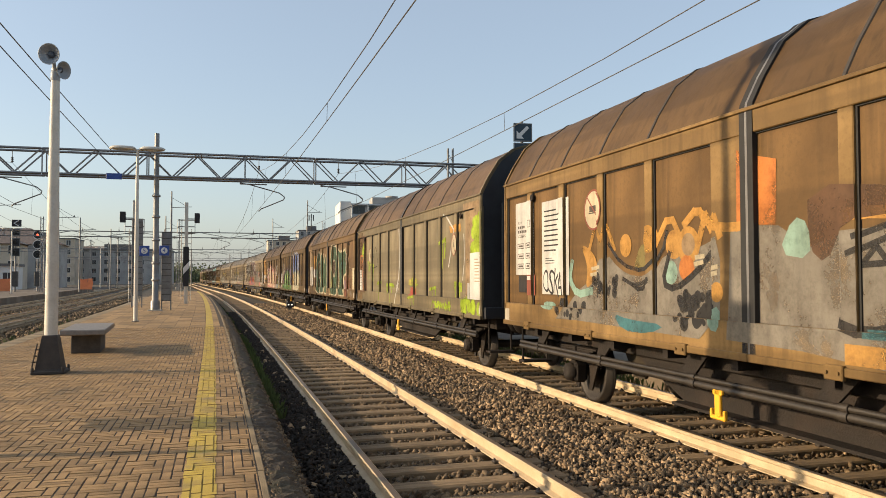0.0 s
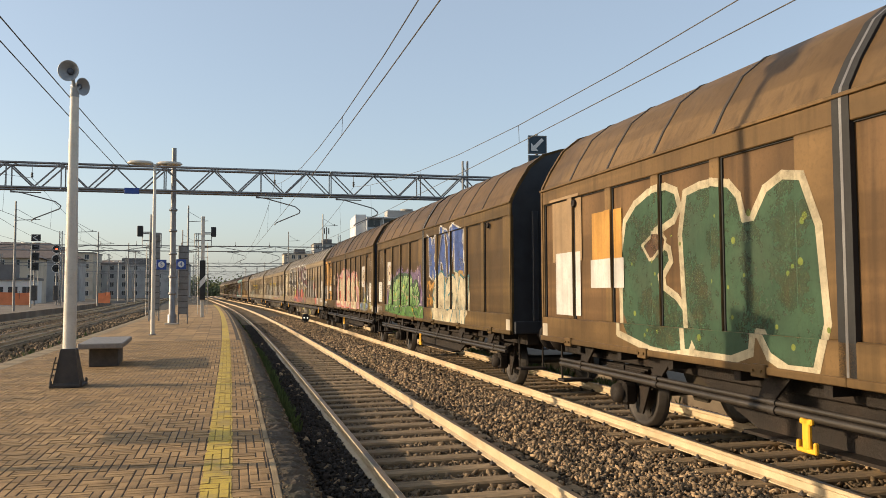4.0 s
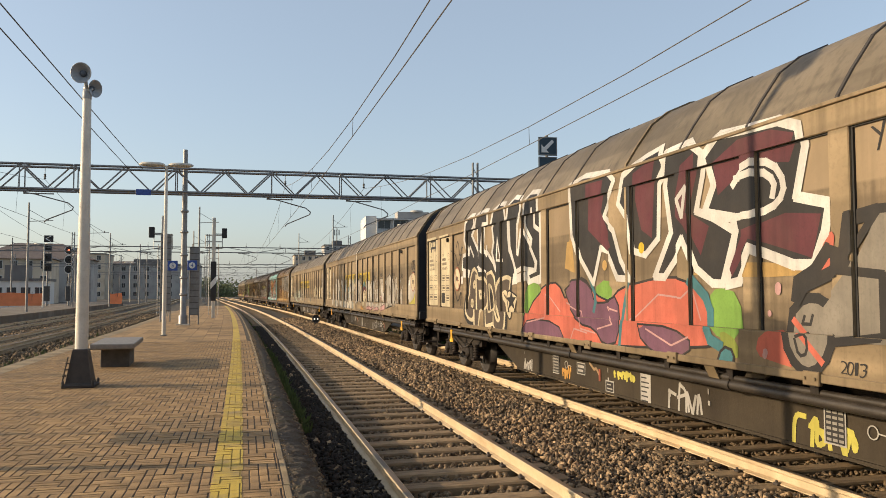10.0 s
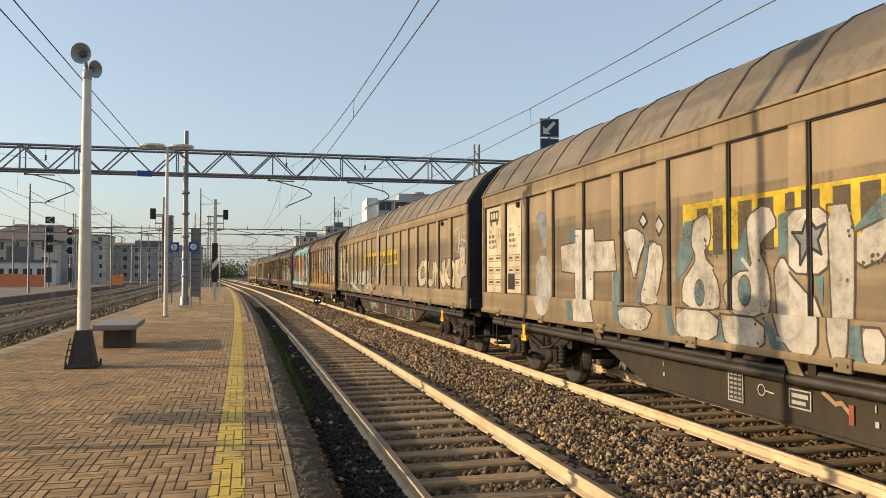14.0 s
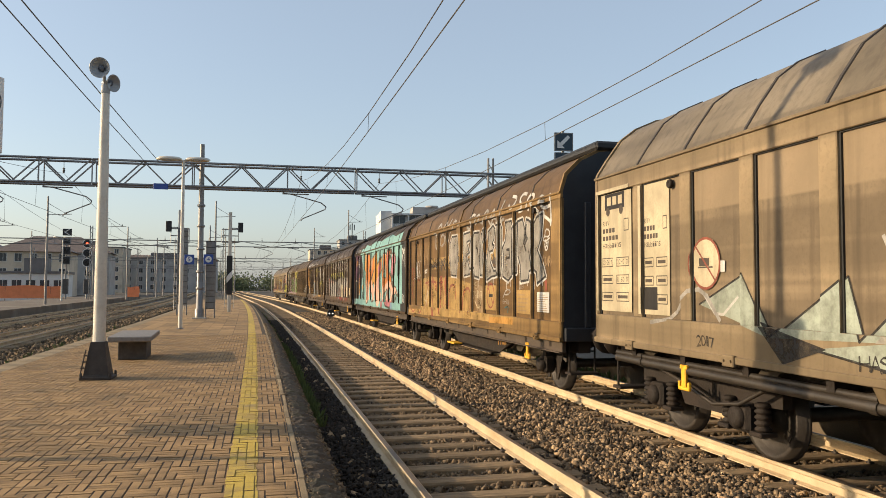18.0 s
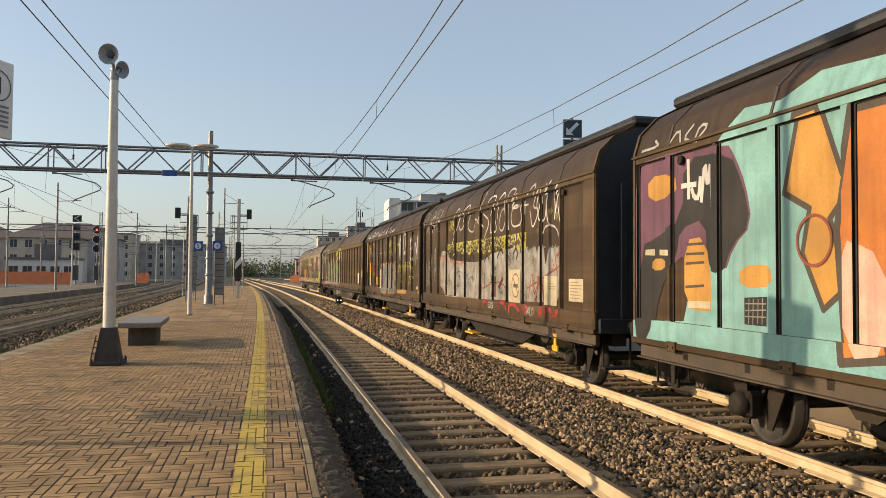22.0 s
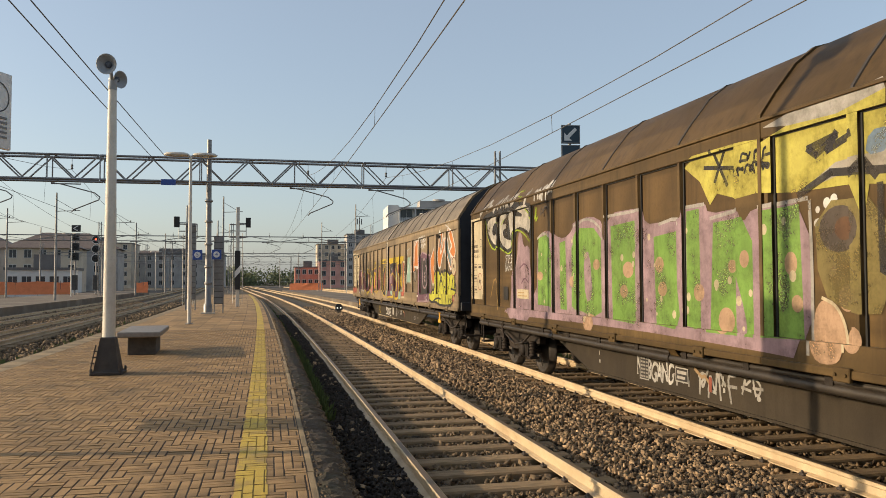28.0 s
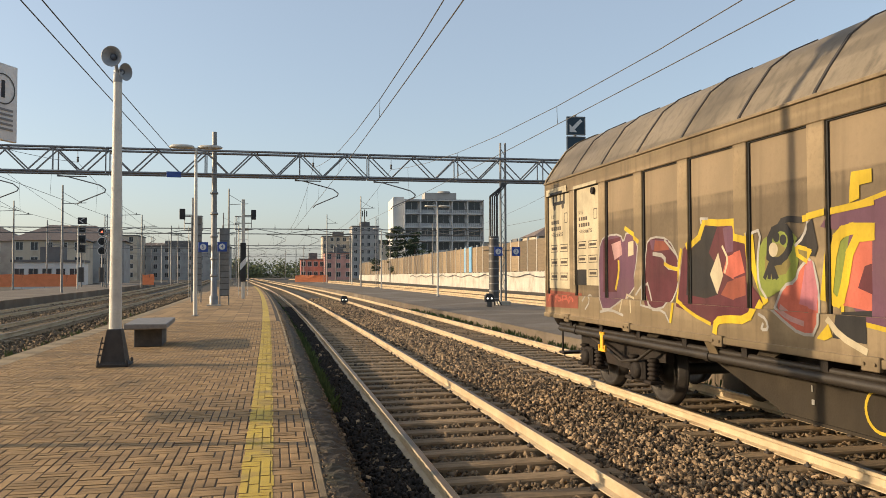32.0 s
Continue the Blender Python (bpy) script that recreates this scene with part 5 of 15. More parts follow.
LEVER = mat("yellow_lever_paint", (0.80, 0.42, 0.02), (0.70, 0.36, 0.02), 5, 0.5, stain=(0.35, 0.2, 0.05), stain_scale=6, stain_amount=0.2)
SEAM = mat("pale_cover_strip", (0.44, 0.38, 0.29), (0.33, 0.28, 0.21), 3, 0.6, streak=0.4)
# pale bead greyed: the shade of its recess is put into the colour
SEAM_GREY = mat("shaded_grey_bead", (0.17, 0.165, 0.16), (0.11, 0.10, 0.095), 3, 0.45, streak=0.4)
BLACK_GAP = mat("dark_gap_and_shade", (0.016, 0.015, 0.014), (0.012, 0.011, 0.01), 3, 0.8)

RIB_DARK = mat("dark_roof_rib", (0.04, 0.032, 0.025), (0.028, 0.023, 0.019), 3, 0.7, bump=0.1)

KINDS = {
    # length, body bottom, beam top, panel top, eaves, panels a half, rib width, roof outline from the eaves up, axles
    "bogie": dict(L=22.06, zb=1.09, zs=1.46, zc=3.15, ze=3.38, n=9, rib=0.23, halves=(0.11, 1.157, 10.53, 11.13, 1.18), roof=((1.45, 3.38), (1.43, 3.43), (1.28, 3.66), (1.06, 3.96), (0.82, 4.14), (0.5, 4.28), (0.0, 4.37)), axles=(1.22, 3.02, 19.04, 20.84)),
    "pair": dict(L=12.62, zb=1.08, zs=1.41, zc=3.15, ze=3.37, n=5, rib=0.16, halves=(-0.08, 1.166, 5.75, 6.30, 1.18), roof=((1.45, 3.37), (1.43, 3.42), (1.30, 3.67), (1.08, 4.01), (0.80, 4.23), (0.45, 4.34), (0.0, 4.39)), axles=(1.65, 10.70)),
    "slat": dict(L=12.62, zb=0.99, zs=1.28, zc=3.27, ze=3.36, n=6, rib=0.12, halves=(-0.08, 0.992, 5.93, 6.26, 0.985), roof=((1.45, 3.36), (1.44, 3.40), (1.36, 3.66), (1.12, 3.90), (0.80, 4.06), (0.45, 4.10), (0.0, 4.12)), axles=(1.65, 10.70)),
    "slatbogie": dict(L=22.06, zb=1.04, zs=1.29, zc=3.20, ze=3.38, n=10, rib=0.12, halves=(-0.06, 1.06, 10.6, 11.2, 1.07), roof=((1.45, 3.38), (1.43, 3.43), (1.27, 3.66), (1.03, 3.96), (0.80, 4.14), (0.45, 4.24), (0.0, 4.28)), axles=(1.22, 3.02, 19.04, 20.84)),
}
SIDE, PANEL_IN = 1.45, 0.045
MESHES = {}


def ribs_of(k):
    """(s0, s1) of the raised ribs, s running from the rear end to the front."""
    L, n, w = k["L"], k["n"], k["rib"]
    a, st, c0, c1, sf = k["halves"]
    out = [(0.0, 0.1)]
    out += [(a + st * i - w / 2, a + st * i + w / 2) for i in range(1, n)]
    out.append((c0, c1))
    out += [(c1 + sf * i - w / 2, c1 + sf * i + w / 2) for i in range(1, n)]
    out.append((min(c1 + sf * n, L - 0.12), L))
    return out


def once(key, make):
    if key not in MESHES:
        MESHES[key] = make()
    return MESHES[key]


def full_outline(k, shrink=0.0, drop=0.0):
    r = [(x - shrink if x > 0.05 else 0.0, z - shrink * 0.5) for x, z in k["roof"]]
    left = [(-x, z) for x, z in r[::-1]]
    right = [(x, z) for x, z in r]
    return [(SIDE - shrink, k["zb"] + drop), *right, *left[1:], (-SIDE + shrink, k["zb"] + drop)]


def wheelset_mesh():
    s = Shape()
    for sx in (-1, 1):
        s.turned([(0.10, sx * 0.60), (0.13, sx * 0.66), (0.20, sx * 0.69), (0.38, sx * 0.695), (0.40, sx * 0.68), (0.495, sx * 0.68), (0.49, sx * 0.705), (0.462, sx * 0.715), (0.458, sx * 0.815), (0.40, sx * 0.82),
                  (0.385, sx * 0.775), (0.2, sx * 0.765), (0.14, sx * 0.82), (0.10, sx * 0.84)], axis="x", n=28)
        for q in range(3):
            a = q * math.tau / 3
            s.box(sx * 0.775 - 0.006, sx * 0.775 + 0.006, 0.30 * math.cos(a) - 0.045, 0.30 * math.cos(a) + 0.045, 0.30 * math.sin(a) - 0.045, 0.30 * math.sin(a) + 0.045)
    s.tube((-0.95, 0, 0), (0.95, 0, 0), 0.08, 12)
    return s.mesh("wheelset", WHEEL)


def spring_shape(s, x, y, z0, z1, r=0.085, turns=5):
    st = (z1 - z0) / turns
    prof = []
    for i in range(turns):
        prof += [(r * 0.72, z0 + st * i), (r, z0 + st * (i + 0.3)), (r, z0 + st * (i + 0.6)), (r * 0.72, z0 + st * (i + 0.9))]
    s.turned(prof, (x, y, 0), n=12)


def bogie_parts(w, yc):
    for sx in (-1, 1):
        s = Shape()
        x0, x1 = sorted((sx * 0.94, sx * 1.06))
        s.prism([(yc - 1.45, 0.62), (yc - 1.45, 0.80), (yc - 0.55, 0.90), (yc + 0.55, 0.90), (yc + 1.45, 0.80), (yc + 1.45, 0.62), (yc + 0.5, 0.58), (yc + 0.4, 0.42), (yc - 0.4, 0.42), (yc - 0.5, 0.58)], x0, x1, "x")
        fr = part("bogie_frame", s, UNDER, w)
        for a in (-0.9, 0.9):
            s = Shape()
            s.box(min(sx * 0.98, sx * 1.2), max(sx * 0.98, sx * 1.2), yc + a - 0.17, yc + a + 0.17, 0.32, 0.62, 0.04)
            s.turned([(0.12, sx * 1.2), (0.11, sx * 1.25), (0.05, sx * 1.26)], (0, yc + a, 0.47), "x", 14)
            part("axle_box", s, UNDER, fr)
            for o in (-0.29, 0.29):
                s = Shape()
                spring_shape(s, sx * 1.1, yc + a + o, 0.36, 0.66)
                s.box(sx * 1.1 - 0.1, sx * 1.1 + 0.1, yc + a + o - 0.1, yc + a + o + 0.1, 0.31, 0.36, 0.01)
                part("coil_spring", s, UNDER, fr)
        s = Shape()
        s.path([(sx * 1.22, yc - 1.5, 0.86), (sx * 1.24, yc - 1.0, 0.62), (sx * 1.24, yc - 0.5, 0.55), (sx * 1.22, yc + 0.2, 0.72), (sx * 1.2, yc + 1.2, 0.9)], 0.022, 6)
        part("brake_hose", s, PIPE, fr)
    s = Shape()
    s.box(-0.95, 0.95, yc - 0.25, yc + 0.25, 0.5, 0.98, 0.03)
    part("bolster", s, UNDER, w)


def axle_parts(w, y):
    for sx in (-1, 1):
        s = Shape()
        for o in (-1, 1):
            s.prism([(y + o * 0.16, 0.2), (y + o * 0.24, 0.2), (y + o * 0.62, 0.95), (y + o * 0.30, 0.95), (y + o * 0.15, 0.5)], sx * 0.93 - 0.012, sx * 0.93 + 0.012, "x")
        g = part("axle_guard", s, UNDER, w)
        s = Shape()
        s.box(min(sx * 0.95, sx * 1.15), max(sx * 0.95, sx * 1.15), y - 0.15, y + 0.15, 0.31, 0.60, 0.04)
        s.turned([(0.135, sx * 1.15), (0.12, sx * 1.22), (0.06, sx * 1.235)], (0, y, 0.455), "x", 14)
        part("axle_box", s, UNDER, g)
        s = Shape()
        for k in range(6):
            ln = 0.66 - 0.09 * k
            s.box(sx * 1.03 - 0.06, sx * 1.03 + 0.06, y - ln, y + ln, 0.80 - 0.026 * k, 0.822 - 0.026 * k)
        s.box(sx * 1.03 - 0.08, sx * 1.03 + 0.08, y - 0.06, y + 0.06, 0.56, 0.83)
        for o in (-0.66, 0.66):
            s.tube((sx * 1.03, y + o, 0.8), (sx * 1.03, y + o * 1.16, 0.95), 0.025, 6)
        part("leaf_spring", s, UNDER, g)


def lever(w, y, z, bright):
    s = Shape()
    x = -1.40
    s.box(x - 0.02, x + 0.02, y - 0.045, y + 0.045, z - 0.26, z, 0.01)
    s.box(x - 0.02, x + 0.02, y - 0.075, y + 0.075, z - 0.05, z, 0.01)
    s.box(x - 0.02, x + 0.02, y - 0.12, y + 0.12, z - 0.29, z - 0.25, 0.01)
    s.box(x - 0.02, x + 0.02, y - 0.12, y - 0.085, z - 0.27, z - 0.19, 0.008)
    s.box(x - 0.02, x + 0.02, y + 0.085, y + 0.12, z - 0.27, z - 0.19, 0.008)
    part("brake_lever", s, LEVER if bright else UNDER, w, "yellow brake lever" if bright else "")


WHEELS = []


def wagon(kind, coat_name, label, beads="dark"):
    k = KINDS[kind]
    L, zb, zs, zc, ze = k["L"], k["zb"], k["zs"], k["zc"], k["ze"]
    hl = L / 2
    side_m, roof_m, beam_m = COATS[coat_name]
    w = thing("freight_wagon", label, "freight wagon", "wagons of the goods train")
    yy = lambda s_: hl - s_
    # inner body and end walls
    s = Shape()
    s.prism(full_outline(k, 0.05), -hl + 0.06, hl - 0.06)
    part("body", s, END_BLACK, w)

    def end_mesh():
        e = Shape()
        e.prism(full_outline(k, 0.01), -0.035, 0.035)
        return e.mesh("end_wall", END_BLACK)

    def stud_mesh():
        e = Shape()
        e.box(-0.05, 0.05, -0.09, 0.09, zb + 0.2, ze - 0.15, 0.01)
        return e.mesh("stud", END_BLACK)

    def bar_mesh():
        e = Shape()
        e.box(-1.4, 1.4, -0.1, 0.1, -0.11, 0.11, 0.015)
        return e.mesh("cross_bar", END_BLACK)

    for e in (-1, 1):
        ew = part("end_wall", once((kind, "end"), end_mesh), None, w, "blue-black end wall, shade put into its colour", pose(0, e * (hl - 0.05), 0))
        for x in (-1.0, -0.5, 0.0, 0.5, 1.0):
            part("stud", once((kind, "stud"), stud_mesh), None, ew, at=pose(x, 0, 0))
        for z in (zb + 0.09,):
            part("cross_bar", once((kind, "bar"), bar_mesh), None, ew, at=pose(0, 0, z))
        s = Shape()
        s.path([(-0.72, e * 0.1, 1.35), (-0.72, e * 0.22, 1.4), (-0.72, e * 0.22, 2.1), (-0.62, e * 0.1, 2.2)], 0.018, 6)
        part("grab_iron", s, PIPE, ew, "dull grey grab iron")
        if kind == "pair":
            # pale plate over the end of the beam
            s = Shape()
            s.box(-SIDE - 0.016, -SIDE + 0.02, -0.1, 0.1, zb + 0.03, zb + 0.24, 0.012)
            part("corner_plate", s, SEAM, ew, "pale corner plate", pose(0, -e * 0.09, 0))
        for sx in (-1, 1):
            s = Shape()
            s.turned([(0.11, 0.0), (0.10, 0.12), (0.085, 0.12), (0.085, 0.40), (0.16, 0.42), (0.25, 0.46), (0.25, 0.50), (0.2, 0.52)], (sx * 0.875, 0, 1.06), "y", 16)
            if e < 0:
                s.v = [(a, -b, c) for a, b, c in s.v]
            part("buffer", s, UNDER, w, "greasy round buffer", pose(0, e * hl, 0))
        s = Shape()
        s.box(-1.25, -0.75, e * 0.06 - 0.12, e * 0.06 + 0.12, 0.42, 0.46, 0.008)
        for xx in (-1.22, -0.78):
            s.tube((xx, e * 0.06, 0.44), (xx, e * 0.06, 1.0), 0.016, 6)
        part("step", s, UNDER, w, "", pose(0, e * (hl - 0.28), 0))
    # roof
    s = Shape()
    out = [(x, z) for x, z in k["roof"]]
    prof = [(-x, z) for x, z in out] + [(x, z) for x, z in out[::-1][1:]]
    s.grid([[(x, y, z) for x, z in prof] for y in (-hl, hl)], smooth=False)
    rf = part("roof", s, roof_m, w)
    for p in rf.data.polygons:
        p.use_smooth = True

    def roof_rib():
        r = Shape()
        half = [(-x, z) for x, z in out[:-1]]
        for (xa, za), (xb, zb_) in zip(half, half[1:]):
            n = Vector((-(zb_ - za), 0, (xb - xa))).normalized() * (-1 if (zb_ - za) < 0 else 1)
            n = Vector((za - zb_, 0, xb - xa)).normalized()
            q = 0.013
            rows = []
            for dy, h in ((-0.024, 0.0), (-0.018, q), (0.018, q), (0.024, 0.0)):
                rows.append([(xa + n.x * h, dy, za + n.z * h), (xb + n.x * h, dy, zb_ + n.z * h)])
            r.grid(rows, smooth=False)
        return r.mesh("roof_rib", RIB_DARK)

    if kind in ("bogie", "pair"):
        for a, b in ribs_of(k)[1:-1]:
            if b - a < 0.4:
                part("roof_rib", once((kind, coat_name, "rrib"), roof_rib), None, rf, at=pose(0, yy((a + b) / 2), 0))
    else:
        for a, b in ribs_of(k)[1:-1:2]:
            part("roof_seam", once((kind, coat_name, "rrib"), roof_rib), None, rf, at=pose(0, yy((a + b) / 2), 0))
        if kind == "slat":
            s = Shape()
            s.box(-0.86, 0.86, -hl - 0.05, hl + 0.05, 4.07, 4.22, 0.04)
            part("roof_cap", s, BLACK, rf, "black overhanging roof cap")
    s = Shape()
    s.box(-SIDE - 0.03, -SIDE + 0.02, -hl, hl, ze - 0.015, ze + 0.02, 0.005)
    part("eaves_rail", s, beam_m, rf)

    # sliding walls on the visible side, each with its ribs and panels
    rb = ribs_of(k)

    def rib_mesh(wd):
        r = Shape()
        if kind in ("slat", "slatbogie") and wd < 0.2:
            r.prism([(-SIDE + PANEL_IN + 0.01, -0.045), (-SIDE + PANEL_IN + 0.01, 0.045), (-SIDE, 0.026), (-SIDE, -0.026)], zs, zc, "z")
        else:
            r.box(-SIDE, -SIDE + PANEL_IN + 0.01, -wd / 2, wd / 2, zs, zc, 0.008)
        return r.mesh("rib", beam_m)

    def plate_mesh():
        p = Shape()
        p.box(-SIDE - 0.055, -SIDE - 0.01, -0.10, 0.10, zb - 0.06, zb + 0.06, 0.008)
        for o in (-0.06, 0.06):
            p.disc((-SIDE - 0.06, o, zb), 0.014, "x", 8, 0.02)
        return p.mesh("lock_plate", beam_m)

    for h in (0, 1):
        s0, s1 = (0.0, hl) if h == 0 else (hl, L)
        s = Shape()
        s.box(-SIDE - 0.012, -SIDE + 0.04, yy(s1), yy(s0), zb, zs, 0.012)
        wall = part("sliding_wall", s, beam_m, w)
        s = Shape()
        s.box(-SIDE - 0.004, -SIDE + 0.04, yy(s1), yy(s0), zc, ze, 0.008)
        part("cornice", s, beam_m, wall)
        s = Shape()
        s.box(-SIDE - 0.035, -SIDE, yy(s1), yy(s0), zb - 0.03, zb + 0.045, 0.008)
        part("sill", s, beam_m, wall)
        for a, b in rb:
            a, b = max(a, s0), min(b, s1)
            if b - a > 0.01:
                wd = round(b - a, 3)
                part("rib", once((kind, coat_name, "rib", wd), lambda: rib_mesh(wd)), None, wall, at=pose(0, yy((a + b) / 2), 0))
        gaps = [(b1, a2) for (a1, b1), (a2, b2) in zip(rb, rb[1:]) if s0 - 0.01 <= (b1 + a2) / 2 <= s1]

        def panel_mesh(gw):
            p = Shape()
            p.box(-SIDE + PANEL_IN, -SIDE + PANEL_IN + 0.02, -gw / 2 - 0.01, gw / 2 + 0.01, zs, zc)
            return p.mesh("panel", side_m)

        # dark seal line; the rib and cornice shadows are put into its shape
        def seal_shade_mesh(gw):
            p = Shape()
            p.box(-SIDE + PANEL_IN - 0.02, -SIDE + PANEL_IN + 0.004, gw / 2 - 0.022, gw / 2, zs, zc)
            p.box(-SIDE + PANEL_IN - 0.02, -SIDE + PANEL_IN + 0.004, -gw / 2, gw / 2 - 0.022, zc - 0.014, zc)
            return p.mesh("panel_seal", BLACK_GAP)

        for a, b in gaps:
            at = pose(0, yy((a + b) / 2), 0)
            gw = round(b - a, 3)
            part("panel", once((kind, coat_name, "panel", gw), lambda: panel_mesh(gw)), None, wall, at=at)
            part("panel_seal", once((kind, "seal_shade", gw), lambda: seal_shade_mesh(gw)), None, wall, at=at)
        n = 5 if L > 20 else 3
        for i in range(n):
            part("lock_plate", once((kind, coat_name, "lock"), plate_mesh), None, wall, at=pose(0, yy(s0 + (s1 - s0) * (i + 0.5) / n), 0))
        # lifting eye near the cornice
        s = Shape()
        e = yy(s0 + (s1 - s0) * (0.19 if h == 0 else 0.80))
        s.turned([(0.02, -SIDE - 0.005), (0.03, -SIDE - 0.014), (0.05, -SIDE - 0.016), (0.055, -SIDE - 0.004), (0.055, -SIDE + 0.02)], (0, e, zc - 0.09), "x", 14)
        part("lifting_eye", s, UNDER, wall)
    # middle seam and corner beads, from the beam over the eaves to the ridge
    def bead(y, wd, m, name, label_=""):
        b = Shape()
        pts = [(SIDE + 0.012, zb), (SIDE + 0.012, ze)] + [(x + 0.02, z + 0.015) for x, z in out[1:]]
        rows = [[(-x, y + o, z) for x, z in pts] for o in (-wd / 2, wd / 2)]
        back = [[(-x + 0.05, y + o, z - 0.03) for x, z in pts] for o in (wd / 2, -wd / 2)]
        b.grid([rows[0], rows[1], back[0], back[1], rows[0]], smooth=False)
        part(name, b, m, w, label_)

    if beads == "pale":
        bead(0.0, 0.2, SEAM, "seam_bead", "pale cover strip")
        bead(-0.14, 0.078, BLACK_GAP, "seam")
        bead(0.14, 0.078, BLACK_GAP, "seam")
    elif beads == "dark":
        bead(0.0, 0.03, SEAM_GREY, "seam_bead", "thin grey bead")
        bead(-0.055, 0.075, BLACK_GAP, "seam")
        bead(0.055, 0.075, BLACK_GAP, "seam")
    else:
        bead(0.0, 0.05, beam_m, "seam_bead")
    bead(-hl + 0.04, 0.06, beam_m, "corner_bead")
    bead(hl - 0.04, 0.06, beam_m, "corner_bead")
    # underframe
    big = L > 20
    s = Shape()
    for sx in (-1, 1):
        s.box(min(sx * 0.9, sx * 1.12), max(sx * 0.9, sx * 1.12), -hl + 0.1, hl - 0.1, zb - 0.22, zb - 0.01, 0.01)
    for i in range(int(L / 1.2)):
        y = -hl + 0.6 + i * 1.2
        s.box(-1.4, 1.4, y - 0.05, y + 0.05, zb - 0.14, zb - 0.01)
    uf = part("underframe", s, UNDER, w, "brake-dust black underframe")
    if big:
        a0, a1, b0, b1 = 4.5, 17.55, 6.2, 15.85
        low = 0.42
    else:
        a0, a1, b0, b1 = 3.3, 9.3, 4.6, 8.0
        low = 0.42
    for sx in (-1, 1):
        s = Shape()
        s.prism([(a0 - hl, zb - 0.15), (a1 - hl, zb - 0.15), (b1 - hl, low), (b0 - hl, low)], sx * (1.16 if big else 1.0) - 0.02, sx * (1.16 if big else 1.0) + 0.02, "x")
        s.box(min(sx * 1.0, sx * 1.2), max(sx * 1.0, sx * 1.2), b0 - hl, b1 - hl, low - 0.02, low + 0.01)
        part("fishbelly_girder", s, FRAME_GREY if big else UNDER, uf)
    if kind == "slat":
        s = Shape()
        s.box(-1.40, -1.33, -hl + 0.1, hl - 0.1, zb - 0.20, zb - 0.03, 0.008)
        s.box(-1.45, -1.33, -hl + 0.1, hl - 0.1, zb - 0.215, zb - 0.195, 0.004)
        part("side_sill", s, SILL_BROWN, uf, "oily brown channel sill")
        hole = Shape()
        hole.prism([(0.1 * math.cos(math.pi * q / 8), -0.1 * math.sin(math.pi * q / 8)) for q in range(9)], -1.045, -1.021, "x")
        hole = hole.mesh("lightening_hole", BLACK_GAP)
        for i in range(10):
            part("lightening_hole", hole, None, uf, at=pose(0, 4.2 + i * 0.44 - hl, zb - 0.215))
        s = Shape()
        s.box(-1.42, -1.2, 7.0 - hl, 7.7 - hl, 0.43, 0.47, 0.006)
        part("step_board", s, LEVER, uf, "yellow step board")
    else:
        pz = ((0.955, 0.033), (0.885, 0.05)) if big else ((0.79, 0.026), (0.725, 0.036))
        for z, r in pz:
            s = Shape()
            s.tube((-1.36, -hl + 0.5, z), (-1.36, hl - 0.5, z), r, 10)
            for i in range(6):
                y = -hl + 1.2 + i * (L - 2.4) / 5
                s.tube((-1.36, y - 0.05, z), (-1.36, y + 0.05, z), r + 0.012, 10)
            part("side_tube", s, PIPE, uf, "long dull brown tube")
        n = 9 if big else 6
        for i in range(n):
            s = Shape()
            y = -hl + 1.4 + i * (L - 2.8) / (n - 1)
            s.prism([(y - 0.2, zb - 0.02), (y + 0.16, zb - 0.02), (y + 0.36, pz[1][0] - 0.04), (y + 0.2, pz[1][0] - 0.04)], -1.33, -1.30, "x")
            part("tube_bracket", s, UNDER if not big else FRAME_GREY, uf)
        if big:
            for q in (0.24, 0.42, 0.58, 0.76):
                s = Shape()
                y = hl - q * L
                s.prism([(-SIDE - 0.02, zb - 0.02), (-SIDE, zb - 0.02), (-1.38, 0.93), (-1.40, 0.93)], y - 0.09, y + 0.09)
                part("hanger_plate", s, beam_m, uf, "bent pale hanger plate")
    if not big:
        for i in range(4):
            s = Shape()
            y = -hl + 3.4 + i * 1.9
            s.prism([(y - 0.5, zb - 0.2), (y + 0.35, zb - 0.2), (y + 0.1, 0.55), (y - 0.15, 0.55)], -0.98, -0.94, "x")
            part("cross_bearer", s, FRAME_GREY, uf)
        s = Shape()
        s.tube((-0.55, -0.8, 0.62), (-0.55, 0.7, 0.62), 0.2, 14)
        part("air_tank", s, UNDER, uf)
    # running gear
    if big:
        for c in (2.12 - hl, 19.94 - hl):
            bogie_parts(w, c)
        lever(w, 2.3 - hl, 0.95, coat_name == "beige")
        lever(w, L - 2.3 - hl, 0.95, coat_name == "beige")
    else:
        for a in k["axles"]:
            axle_parts(w, a - hl)
        if kind == "slat":
            lever(w, hl - 0.95, 0.80, False)
            lever(w, -hl + 1.72, 0.84, True)
        else:
            lever(w, 0.55, 0.72, True)
    wm = once("wheelset", wheelset_mesh)
    for a in k["axles"]:
        o = part("wheelset", wm, None, w, at=pose(0, a - hl, 0.46))
        WHEELS.append((o, a - hl))
    return w
SPEED = 7.0
# kind, coat, distance of the leading end from the camera's crossing line at the start
TRAIN = []


def add(kind, coat_name, front, label, beads):
    w = wagon(kind, coat_name, label, beads)
    TRAIN.append((w, KINDS[kind]["L"], front))
    return w


